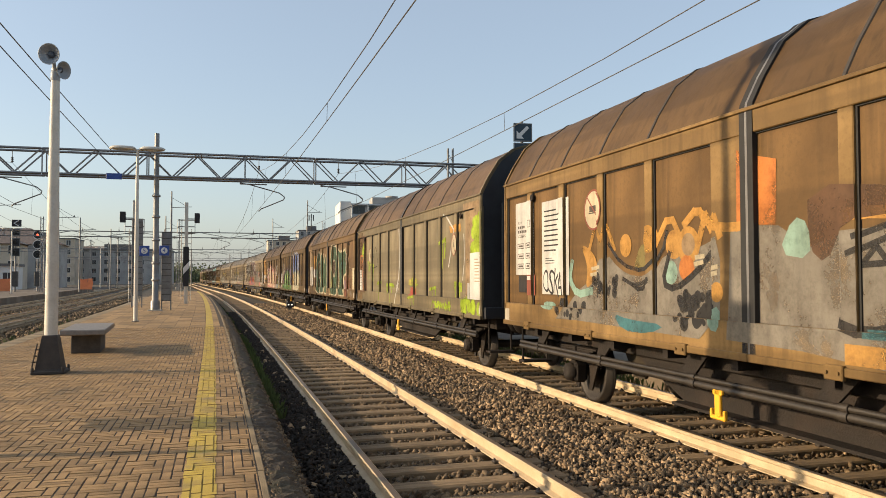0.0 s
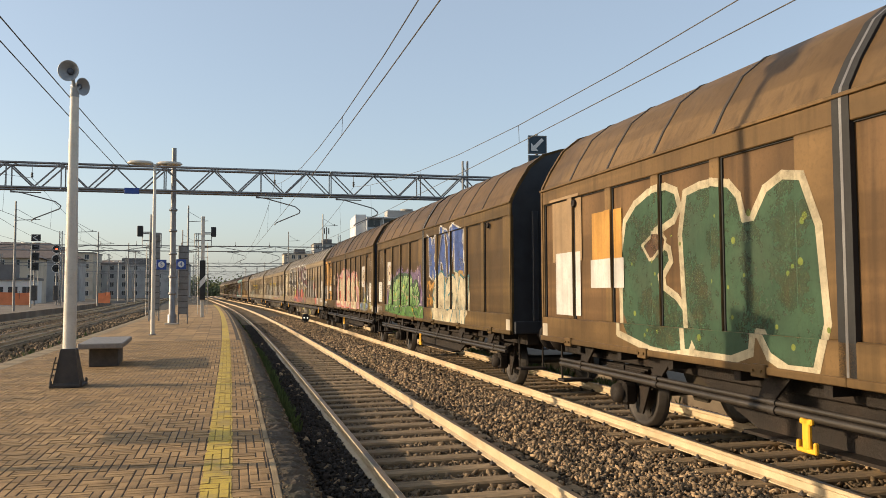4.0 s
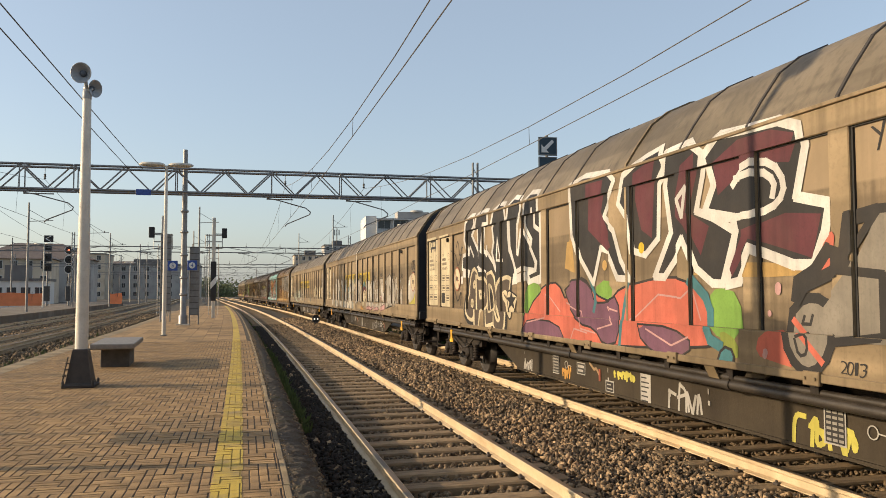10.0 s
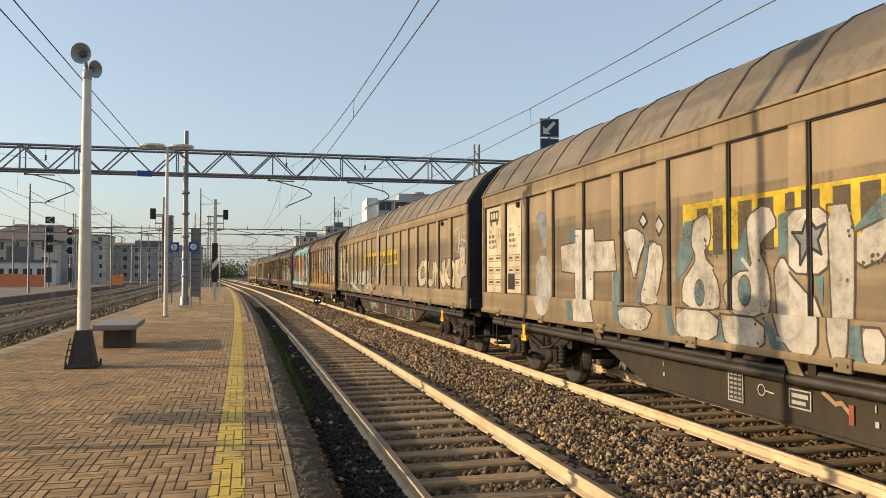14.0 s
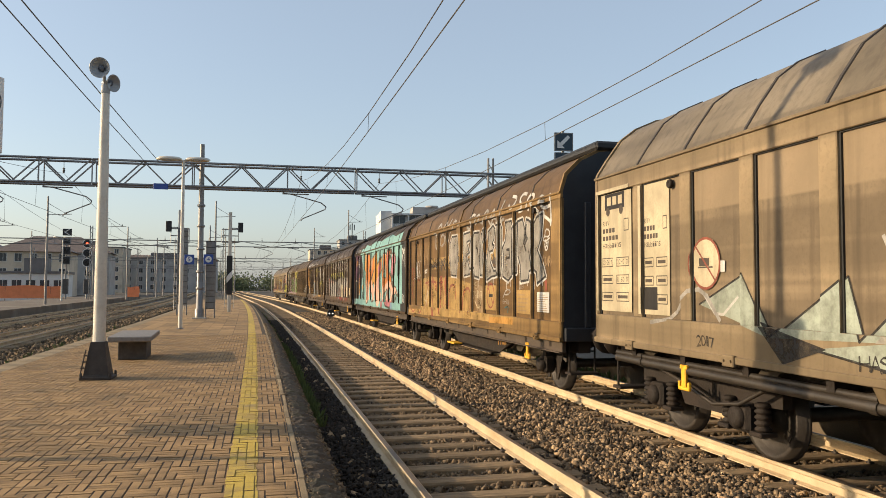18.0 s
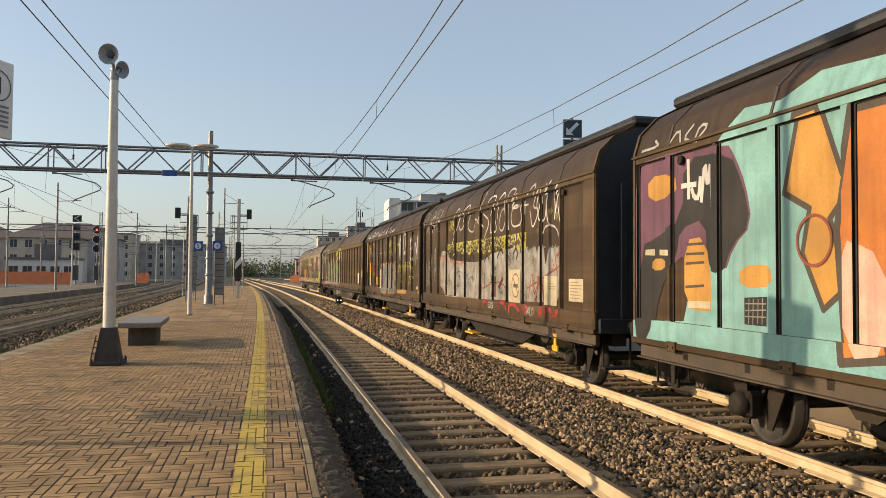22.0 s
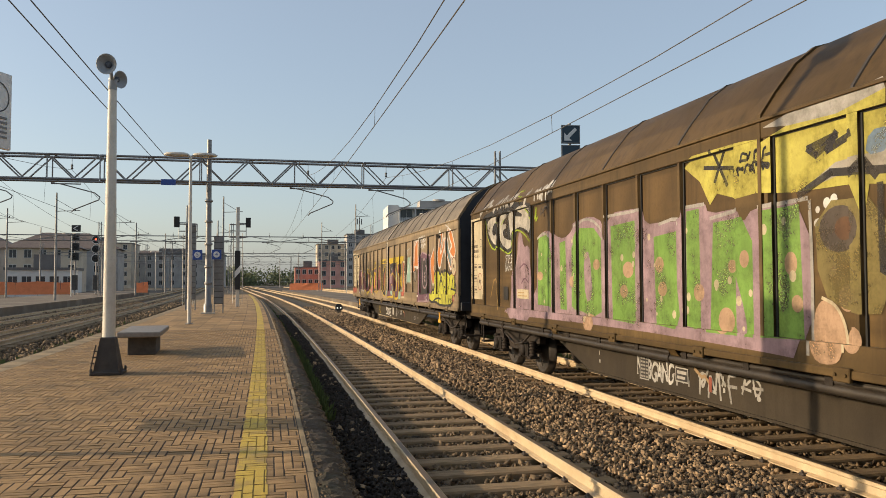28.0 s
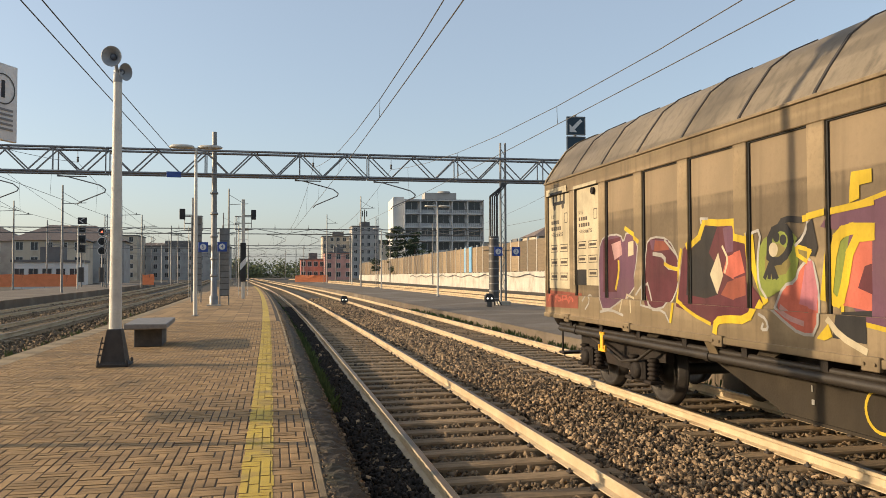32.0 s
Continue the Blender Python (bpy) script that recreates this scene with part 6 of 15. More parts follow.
A2 = add("pair", "brown", -0.14, "sun-faded brown sliding-wall wagon sprayed with orange and grey graffiti", "dark")
B1 = add("pair", "olive", 13.70, "dull olive sliding-wall wagon with lime green scribbles", "dark")
B2 = add("pair", "rust", 26.90, "red-brown sliding-wall wagon with dark green block graffiti", "dark")
C1 = add("pair", "cocoa", 40.93, "brown sliding-wall wagon with blue and cream bubble graffiti", "dark")
C2 = add("pair", "cocoa", 54.29, "brown sliding-wall wagon with pink bubble letters", "dark")
H1 = add("bogie", "beige", 68.01, "taupe bogie sliding-wall wagon with black and white block letters", "plain")
H2 = add("bogie", "beige", 91.23, "taupe bogie sliding-wall wagon with silver graffiti and a yellow band", "pale")
H3 = add("bogie", "beige", 114.43, "taupe bogie sliding-wall wagon with teal graffiti and a yellow band", "pale")
D1 = add("slat", "brown", 137.78, "umber ribbed wagon with ochre and silver graffiti", "plain")
D2 = add("slat", "dark", 150.92, "dark ribbed wagon painted turquoise with coral letters", "plain")
E1 = add("slat", "dark", 164.78, "dark ribbed wagon with white scrawls and a pale painted band", "plain")
E2 = add("slat", "dark", 178.00, "dark ribbed wagon with white capitals and yellow tags", "plain")
H4 = add("slatbogie", "umber", 191.76, "umber bogie wagon covered in green, pink and yellow graffiti", "plain")
H5 = add("bogie", "beige", 215.09, "taupe bogie sliding-wall wagon with dark and yellow graffiti", "pale")

from mathutils.geometry import tessellate_polygon


# ---------------------------------------------------------------- paint, plates and lettering on the wagons
PALETTE = dict(white=(0.82, 0.79, 0.73), chalk=(0.55, 0.52, 0.47), cream=(0.74, 0.63, 0.42), silver=(0.56, 0.51, 0.435), grey=(0.40, 0.37, 0.32), slate=(0.25, 0.27, 0.28), ash=(0.30, 0.265, 0.215), black=(0.018, 0.017, 0.018),
               char=(0.024, 0.022, 0.021), umber=(0.11, 0.085, 0.065), fog=(0.46, 0.425, 0.37), frost=(0.50, 0.56, 0.46), petrol=(0.15, 0.235, 0.25), rust=(0.30, 0.11, 0.055), coffee=(0.19, 0.118, 0.045), bone=(0.66, 0.61, 0.52), spring=(0.36, 0.55, 0.21), fern=(0.22, 0.40, 0.12), meadow=(0.11, 0.25, 0.05), salmon=(0.95, 0.55, 0.42), olivine=(0.62, 0.60, 0.06), peach=(0.62, 0.40, 0.25), maroon=(0.14, 0.035, 0.045), plum=(0.20, 0.09, 0.14), purple=(0.22, 0.15, 0.26), mauve=(0.45, 0.31, 0.35), pink=(0.62, 0.36, 0.34), rose=(0.62, 0.22, 0.26),
               coral=(0.68, 0.17, 0.11), red=(0.55, 0.06, 0.05), brick=(0.36, 0.10, 0.06), orange=(0.72, 0.24, 0.05), amber=(0.70, 0.36, 0.08), ochre=(0.55, 0.35, 0.12), tan=(0.45, 0.30, 0.16), yellow=(0.78, 0.55, 0.03), lemon=(0.70, 0.62, 0.12),
               lime=(0.46, 0.62, 0.03), leaf=(0.24, 0.44, 0.08), bottle=(0.055, 0.115, 0.06), moss=(0.28, 0.33, 0.06), teal=(0.07, 0.22, 0.25), mint=(0.36, 0.55, 0.45), aqua=(0.30, 0.57, 0.545), blue=(0.06, 0.12, 0.38), sky=(0.25, 0.38, 0.55), brown=(0.15, 0.075, 0.035), olive=(0.28, 0.22, 0.07))
PAINTS = {}


def paint(c, solid=False):
    key = c + "_enamel" if solid else c
    if key not in PAINTS:
        a = PALETTE[c] if c in ("black", "char") else tuple(x * 0.66 for x in PALETTE[c])
        PAINTS[key] = mat(("enamel_" if solid else "spray_paint_") + c, a, tuple(x * 0.66 for x in a), 1.9, 0.6, bump=0.06, fine=34, stain=tuple(x * 0.55 + d for x, d in zip(a, (0.03, 0.022, 0.014))), stain_scale=1.3, stain_amount=0.38, streak=0.34, spec=0.25)
        if solid:
            return PAINTS[key]
        n, link = PAINTS[key].node_tree.nodes, PAINTS[key].node_tree.links.new
        co, t, mr = n.new("ShaderNodeTexCoord"), n.new("ShaderNodeTexNoise"), n.new("ShaderNodeMapRange")
        t.inputs["Scale"].default_value, t.inputs["Detail"].default_value, t.inputs["Roughness"].default_value = 2.2, 9.0, 0.72
        for i, v in ((1, 0.34), (2, 0.56), (3, 0.42), (4, 1.0)):
            mr.inputs[i].default_value = v
        link(co.outputs["Object"], t.inputs["Vector"])
        link(t.outputs[0], mr.inputs[0])
        link(mr.outputs[0], n["Principled BSDF"].inputs["Alpha"])
    return PAINTS[key]


GLYPHS = {}


def glyph(ch, fat):
    key = ch, round(fat, 3)
    if key not in GLYPHS:
        me = letters(ch, 1.0, 0.0, fat)
        me.calc_loop_triangles()
        v = [(p.co.x, p.co.y) for p in me.vertices]
        GLYPHS[key] = [tuple(v[i] for i in t.vertices) for t in me.loop_triangles]
        bpy.data.meshes.remove(me)
    return GLYPHS[key]


def bounds(tris):
    xs_, ys_ = [p[0] for t in tris for p in t], [p[1] for t in tris for p in t]
    return min(xs_), max(xs_), min(ys_), max(ys_)


def clip_poly(poly, ax, lo, hi):
    for lim, keep in ((lo, 1), (hi, -1)):
        out = []
        for a, b in zip(poly, poly[1:] + poly[:1]):
            da, db = (a[ax] - lim) * keep, (b[ax] - lim) * keep
            if da >= 0:
                out.append(a)
            if (da > 0 > db) or (da < 0 < db):
                u = da / (da - db)
                out.append((a[0] + (b[0] - a[0]) * u, a[1] + (b[1] - a[1]) * u))
        poly = out
        if len(poly) < 3:
            return []
    return poly


class Art:
    """Flat paint or plates that follow the relief of a wagon's side. s runs from the rear end to the front, z from the rail up."""

    def __init__(self, wagon_ob, kind):
        self.w, self.k, self.layers, self.solid = wagon_ob, KINDS[kind], [], False
        k = self.k
        self.bands = [(zl, zh, m) for zl, zh, m in ((0.43, k["zb"] - 0.16, "belly"), (k["zb"] - 0.02, k["zs"], "beam"), (k["zs"], k["zc"], "panel"), (k["zc"], k["ze"], "cornice"))]
        self.ribs = ribs_of(k)
        self.cuts = [0.0] + [e for r in self.ribs for e in r][1:]
        r = k["roof"]
        for (x0, z0), (x1, z1) in zip(r, r[1:]):
            self.bands.append((z0, z1, (x0, z0, x1, z1)))

    def add(self, colour, tris, step=0):
        self.layers.append((colour, tris, step))
        return self

    def rect(self, s0, z0, s1, z1, c):
        return self.add(c, [((s0, z0), (s1, z0), (s1, z1)), ((s0, z0), (s1, z1), (s0, z1))])

    def poly(self, pts, c, smooth=0):
        for _ in range(smooth):
            pts = [q for a, b in zip(pts, pts[1:] + pts[:1]) for q in ((a[0] * 0.75 + b[0] * 0.25, a[1] * 0.75 + b[1] * 0.25), (a[0] * 0.25 + b[0] * 0.75, a[1] * 0.25 + b[1] * 0.75))]
        loop = [Vector((p[0], p[1], 0)) for p in pts]
        return self.add(c, [tuple(pts[i] for i in t) for t in tessellate_polygon([loop])])

    def disc(self, s, z, r, c, rz=None, n=18):
        rz = rz or r
        p = [(s + r * math.cos(math.tau * i / n), z + rz * math.sin(math.tau * i / n)) for i in range(n)]
        return self.add(c, [((s, z), p[i], p[(i + 1) % n]) for i in range(n)])

    def ring(self, s, z, r, w, c, n=22):
        t = []
        for i in range(n):
            a, b = math.tau * i / n, math.tau * (i + 1) / n
            q = [(s + q_ * math.cos(g_), z + q_ * math.sin(g_)) for q_, g_ in ((r, a), (r, b), (r - w, b), (r - w, a))]
            t += [(q[0], q[1], q[2]), (q[0], q[2], q[3])]
        return self.add(c, t)

    def stroke(self, pts, w, c, smooth=1, closed=False):
        if closed:
            pts = pts + pts[:1]
        for _ in range(smooth):
            n = [pts[0]]
            for a, b in zip(pts, pts[1:]):
                n += [(a[0] * 0.75 + b[0] * 0.25, a[1] * 0.75 + b[1] * 0.25), (a[0] * 0.25 + b[0] * 0.75, a[1] * 0.25 + b[1] * 0.75)]
            pts = n + [pts[-1]]
        t = []
        for a, b in zip(pts, pts[1:]):
            dx, dz = b[0] - a[0], b[1] - a[1]
            ln = math.hypot(dx, dz) or 1e-6
            ox, oz = -dz / ln * w / 2, dx / ln * w / 2
            ex, ez = dx / ln * w * 0.3, dz / ln * w * 0.3
            q = ((a[0] + ox - ex, a[1] + oz - ez), (a[0] - ox - ex, a[1] - oz - ez), (b[0] - ox + ex, b[1] - oz + ez), (b[0] + ox + ex, b[1] + oz + ez))
            t += [(q[0], q[1], q[2]), (q[0], q[2], q[3])]
        return self.add(c, t, 2)

    def word(self, txt, s0, z0, s1, z1, fill, line=None, halo=None, fat=0.03, edge=0.045, over=1.08, wob=5, slant=0.0, seed=1, jig=0.06, core=None):
        """Letters stretched into a box, each a little askew; outline and halo lie beneath the fill."""
        r = random.Random(seed + len(txt))
        n = len(txt)
        cell = (s1 - s0) / n
        fills = fill if isinstance(fill, tuple) else (fill,)
        place = []
        for i, ch in enumerate(txt):
            if ch == " ":
                r.random()
                continue
            base = glyph(ch, fat)
            if not base:
                continue
            x0, x1, y0, y1 = bounds(base)
            wd = cell * (0.45 if ch in "I!.1:" else 1.0) * over
            kx, kz = wd / max(x1 - x0, 0.05), (z1 - z0) * r.uniform(1 - jig, 1 + jig * 0.5) / max(y1 - y0, 0.4)
            a = radians(r.uniform(-wob, wob))
            cs, cz = s0 + cell * (i + 0.5), (z0 + z1) / 2 + r.uniform(-jig, jig) * (z1 - z0) * 0.6
            place.append((ch, (x0 + x1) / 2, (y0 + y1) / 2, kx, kz, a, cs, cz, fills[i % len(fills)]))

        tall = max(z1 - z0, 0.05) * 0.5
        hand = tall * 0.16

        def put(p, f):
            ch, mx, my, kx, kz, a, cs, cz, _ = p
            c_, s_ = math.cos(a), math.sin(a)
            out = []
            for t in glyph(ch, f):
                q = []
                for x, y_ in t:
                    u, v = (x - mx) * kx, (y_ - my) * kz
                    if wob:
                        u, v = u + hand * math.sin(v * 2.6 / tall + cs * 3), v + hand * math.sin(u * 2.2 / tall + cs * 5)
                    u += slant * v
                    q.append((cs + u * c_ - v * s_, cz + u * s_ + v * c_))
                out.append(tuple(q))
            return out

        if halo:
            for p in place:
                self.add(halo, put(p, fat + edge * 2.3))
        if line:
            for p in place:
                self.add(line, put(p, fat + edge))
                self.add(p[8], put(p, fat))
                if core:
                    self.add(core, put(p, max(fat - edge * 1.1, -0.03)))
        else:
            for p in place:
                self.add(p[8], put(p, fat))
        return self

    def lines(self, s0, z0, s1, z1, n, c, seed=1):
        r = random.Random(seed)
        h = (z1 - z0) / n
        for i in range(n):
            z = z1 - (i + 0.5) * h
            self.rect(s0, z - h * 0.15, s0 + (s1 - s0) * r.uniform(0.6, 1.0), z + h * 0.15, c)
        return self

    def drops(self, s0, z0, s1, z1, n, r0, r1, c, seed=1):
        r = random.Random(seed)
        t = []
        for i in range(n):
            s, z, q = r.uniform(s0, s1), r.uniform(z0, z1), r.uniform(r0, r1)
            p = [(s + q * math.cos(math.tau * k / 12), z + q * 1.1 * math.sin(math.tau * k / 12)) for k in range(12)]
            t += [((s, z), p[k], p[(k + 1) % 12]) for k in range(12)]
        return self.add(c, t, 12)

    def crackle(self, s0, z0, s1, z1, n, c, gap, seed=1):
        """A torn band of colour broken up by small uneven cells."""
        r = random.Random(seed)
        m = round((s1 - s0) / 0.14)
        low = [(s0 + (s1 - s0) * i / m, z0 + (z1 - z0) * r.uniform(-0.3, 0.3)) for i in range(m + 1)]
        self.poly(low + [(s1, z1), (s0, z1)], c)
        for _ in range(n):
            s, z, q = r.uniform(s0, s1 - 0.1), z0 + (z1 - z0) * (1.02 - r.random() ** 0.7), r.uniform(0.02, 0.06)
            self.poly([(s + q * r.uniform(0.7, 1.3) * math.cos(g), z + q * r.uniform(0.5, 1.0) * math.sin(g)) for g in (0.2, 1.4, 2.5, 3.7, 5.0)], gap, 1)
        return self

    def scrawl(self, s0, z0, s1, z1, n, w, c, seed=1):
        """A fast illegible line of letter-like loops."""
        r = random.Random(seed)
        m = max(2, round(n * 0.6))
        cw, h = (s1 - s0) / m, z1 - z0
        for i in range(m):
            a = s0 + cw * i
            pts = [(a + cw * r.uniform(-0.15, 0.3), z0 + h * r.uniform(0, 0.25)), (a + cw * r.uniform(-0.1, 0.35), z0 + h * r.uniform(0.75, 1.05))]
            for _ in range(r.randint(1, 4)):
                pts.append((a + cw * r.uniform(0.1, 1.15), z0 + h * r.uniform(0.0, 1.0)))
            self.stroke(pts, w, c, 2)
            if r.random() < 0.4:
                z = z0 + h * r.uniform(0.3, 0.7)
                self.stroke([(a, z), (a + cw * 0.8, z + h * r.uniform(-0.1, 0.2))], w, c, 0)
        return self

    def belly_marks(self, spots=(0.36, 0.64)):
        """Stencilled load table, boxes and marks on the girder."""
        L = self.k["L"]
        for q in spots:
            s = L * q
            self.rect(s, 0.5, s + 0.26, 0.84, "chalk").rect(s + 0.015, 0.515, s + 0.245, 0.825, "char")
            for i in range(6):
                for j in range(3):
                    self.rect(s + 0.03 + j * 0.072, 0.53 + i * 0.048, s + 0.085 + j * 0.072, 0.555 + i * 0.048, "grey")
            self.rect(s + 0.95, 0.58, s + 1.25, 0.76, "chalk").rect(s + 0.965, 0.595, s + 1.235, 0.745, "char")
            self.rect(s + 0.99, 0.68, s + 1.21, 0.72, "chalk").rect(s + 0.99, 0.62, s + 1.18, 0.655, "chalk")
            self.ring(s + 0.55, 0.68, 0.06, 0.012, "chalk").stroke([(s + 0.61, 0.68), (s + 0.74, 0.67)], 0.012, "chalk", 0)
            self.stroke([(s + 1.4, 0.78), (s + 1.55, 0.7), (s + 1.62, 0.72), (s + 1.72, 0.64)], 0.04, "tan", 0).rect(s + 1.7, 0.55, s + 1.76, 0.72, "brick")
        for q in (0.3, 0.45, 0.56, 0.71):
            self.rect(L * q, 0.7, L * q + 0.015, 0.76, "chalk").rect(L * q, 0.58, L * q + 0.04, 0.63, "chalk")
        return self

    def no_entry(self, s, z, r, plate=None):
        if plate:
            self.rect(s - r * 1.25, z - r * 1.45, s + r * 1.25, z + r * 1.45, plate)
        self.disc(s, z, r, "cream").ring(s, z, r, r * 0.1, "brick")
        self.rect(s - r * 0.42, z - r * 0.1, s + r * 0.28, z + r * 0.2, "umber")
        self.rect(s - r * 0.5, z - r * 0.18, s + r * 0.5, z - r * 0.12, "umber")
        return self.stroke([(s - r * 0.62, z + r * 0.62), (s + r * 0.62, z - r * 0.62)], r * 0.08, "brick", 0)

    def done(self, name, label="", lift=0.003, gap=0.0002, fresh=False):
        """Lays each coat over those that it covers, and gives each separate patch its own mesh."""
        lift = lift if name == "graffiti" else 0.012
        box = []
        for c, tris, step in self.layers:
            xs_, zs_ = [p[0] for t in tris for p in t], [p[1] for t in tris for p in t]
            box.append((min(xs_), max(xs_), min(zs_), max(zs_)) if xs_ else (0, 0, 0, 0))
        level, patch = [], list(range(len(box)))
        for i, b in enumerate(box):
            lv = 0
            for j in range(i):
                d = box[j]
                if b[0] < d[1] and d[0] < b[1] and b[2] < d[3] and d[2] < b[3]:
                    lv = max(lv, level[j] + 1)
                    a_, b_ = patch[i], patch[j]
                    if a_ != b_:
                        patch = [b_ if q == a_ else q for q in patch]
            level.append(lv)
        layers, self.layers, self.solid = self.layers, [], fresh or name != "graffiti"
        for g_ in sorted(set(patch)):
            self.piece(name, label, [(c, t, st, lift + gap * level[i]) for i, (c, t, st) in enumerate(layers) if patch[i] == g_])

    def piece(self, name, label, layers):
        v, f, mi, cols_ = [], [], [], []
        for c, tris, step, base in layers:
            if c not in cols_:
                cols_.append(c)
            ci = cols_.index(c)
            for ti, t in enumerate(tris):
                e = base + (0.00002 * (ti // step % 7) if step else 0.0)
                zl, zh = min(p[1] for p in t), max(p[1] for p in t)
                for b0, b1, m in self.bands:
                    if zh <= b0 or zl >= b1:
                        continue
                    q = clip_poly(list(t), 1, b0, b1) if (zl < b0 or zh > b1) else list(t)
                    if not q:
                        continue
                    if m == "panel":
                        sl_, sh_ = min(p[0] for p in q), max(p[0] for p in q)
                        for j in range(len(self.cuts) - 1):
                            c0, c1 = self.cuts[j], self.cuts[j + 1]
                            if sh_ <= c0 or sl_ >= c1:
                                continue
                            q2 = clip_poly(q, 0, c0, c1) if (sl_ < c0 or sh_ > c1) else q
                            if q2:
                                x = SIDE + e - (PANEL_IN - 0.003 if j % 2 else 0.0)
                                self.emit(v, f, mi, q2, ci, lambda z, x=x: (-x, z))
                    elif isinstance(m, tuple):
                        x0, z0, x1, z1 = m
                        ln = math.hypot(x1 - x0, z1 - z0)
                        nx, nz = (z1 - z0) / ln, (x0 - x1) / ln
                        self.emit(v, f, mi, q, ci, lambda z: (-(x0 + (x1 - x0) * (z - z0) / (z1 - z0)) - nx * (e + 0.002), z + nz * (e + 0.002)))
                    else:
                        x = {"belly": 1.182, "beam": SIDE + 0.0135, "cornice": SIDE + 0.0055}[m] + e
                        self.emit(v, f, mi, q, ci, lambda z, x=x: (-x, z))
        if not f:
            return None
        me = bpy.data.meshes.new(name)
        me.from_pydata(v, [], f)
        me.polygons.foreach_set("material_index", mi)
        for c in cols_:
            me.materials.append(paint(c, self.solid))
        return part(name, me, None, self.w, label)

    def emit(self, v, f, mi, q, ci, place):
        L = self.k["L"]
        i = len(v)
        area = 0.0
        for a, b in zip(q, q[1:] + q[:1]):
            area += a[0] * b[1] - b[0] * a[1]
        if abs(area) < 1e-7 or min(p[0] for p in q) < 0 or max(p[0] for p in q) > L:
            return
        if area < 0:
            q = q[::-1]
        for s, z in q:
            x, zz = place(z)
            v.append((x, L / 2 - s, zz))
        f.append(tuple(range(i, i + len(q))))
        mi.append(ci)

    def data_panel(self, s0, z0, s1, z1, base="cream", logo=True, seed=1, texts=()):
        self.rect(s0, z0, s1, z1, base)
        w, h = s1 - s0, z1 - z0
        if logo:
            self.rect(s0 + w * 0.2, z1 - h * 0.17, s0 + w * 0.8, z1 - h * 0.04, "char")
            for j in range(3):
                self.rect(s0 + w * (0.27 + 0.17 * j), z1 - h * 0.135, s0 + w * (0.39 + 0.17 * j), z1 - h * 0.065, base)
            for j in (0.3, 0.7):
                self.disc(s0 + w * j, z1 - h * 0.185, w * 0.06, "umber")
        u0, u1, st = s0 + w * 0.13, s0 + w * 0.8, h * 0.062
        for i, txt in enumerate(("RIV", "", "", "Habbiins" if self.k["L"] > 20 else "Laaiis")):
            z = z1 - h * 0.26 - i * st
            if txt:
                self.word(txt, u0, z - st * 0.62, u0 + w * 0.072 * len(txt), z, "umber", fat=0.0, wob=0, jig=0, over=0.85)
            else:
                for q in range(3 + i):
                    self.rect(u0 + q * w * 0.1, z - st * 0.6, u0 + q * w * 0.1 + w * 0.075, z, "umber")
        self.rect(u1 - w * 0.02, z1 - h * 0.36, u1 + w * 0.12, z1 - h * 0.26, "umber").rect(u1 - w * 0.005, z1 - h * 0.352, u1 + w * 0.105, z1 - h * 0.268, base)
        for j, zz in enumerate((0.36, 0.22, 0.08)):
            for i, (a, b) in enumerate(((0.1, 0.45), (0.55, 0.92))):
                u0, u1, q0, q1 = s0 + w * a, s0 + w * b, z0 + h * zz, z0 + h * (zz + 0.075)
                self.rect(u0, q0, u1, q1, "umber").rect(u0 + 0.012, q0 + 0.012, u1 - 0.012, q1 - 0.012, base)
                n = j * 2 + i
                if n < len(texts) and texts[n]:
                    self.word(texts[n], u0 + 0.025, q0 + 0.03, u1 - 0.025, q1 - 0.03, "umber", fat=0.0, wob=0, jig=0, over=0.85)
                else:
                    self.rect(u0 + 0.04, q0 + h * 0.025, u1 - 0.04, q1 - h * 0.025, "umber")
        return self

a = Art(A2, "pair")
a.poly([(2.08, 1.23), (2.68, 1.64), (3.11, 1.8), (3.51, 2.14), (3.86, 1.92), (4.22, 1.83), (4.62, 1.87), (4.86, 2.09), (5.2, 2.08), (5.55, 2.14), (5.9, 2.26), (5.87, 1.2), (4.6, 1.22), (2.08, 1.26)], "ash", 1)
a.poly([(5.99, 1.23), (6.06, 2.32), (6.67, 2.28), (7.02, 2.07), (7.41, 2.19), (8.0, 2.21), (7.97, 1.13), (7.0, 1.21)], "ash", 0)
a.poly([(6.15, 2.32), (6.16, 3.02), (6.37, 2.94), (6.65, 2.87), (6.63, 2.29)], "orange", 0)
a.stroke([(5.23, 2.38), (5.47, 2.54), (5.64, 2.35), (6.1, 2.29), (6.36, 2.33)], 0.09, "amber", 1)
a.stroke([(7.35, 2.26), (7.53, 2.33), (8.0, 2.29)], 0.1, "amber", 1)
a.poly([(7.02, 2.07), (7.02, 2.6), (8.0, 2.49), (8.0, 2.3), (7.41, 2.27), (7.22, 1.92)], "brown", 1)
a.poly([(6.66, 2.03), (6.85, 2.35), (7.03, 2.28), (7.05, 1.97)], "mint", 1)
a.stroke([(7.53, 2.14), (7.81, 2.21), (7.89, 2.14), (7.47, 2.01)], 0.05, "char", 0)
a.stroke([(7.58, 1.92), (7.72, 2.06), (7.83, 1.93), (7.58, 1.92)], 0.05, "char", 0)
a.stroke([(7.83, 2.1), (7.99, 2.07)], 0.05, "char", 0)
a.stroke([(7.36, 1.46), (7.62, 1.39), (7.98, 1.48)], 0.09, "char", 1)
a.rect(7.45, 1.15, 7.97, 1.31, "amber")
a.rect(7.62, 1.36, 7.94, 1.43, "teal")
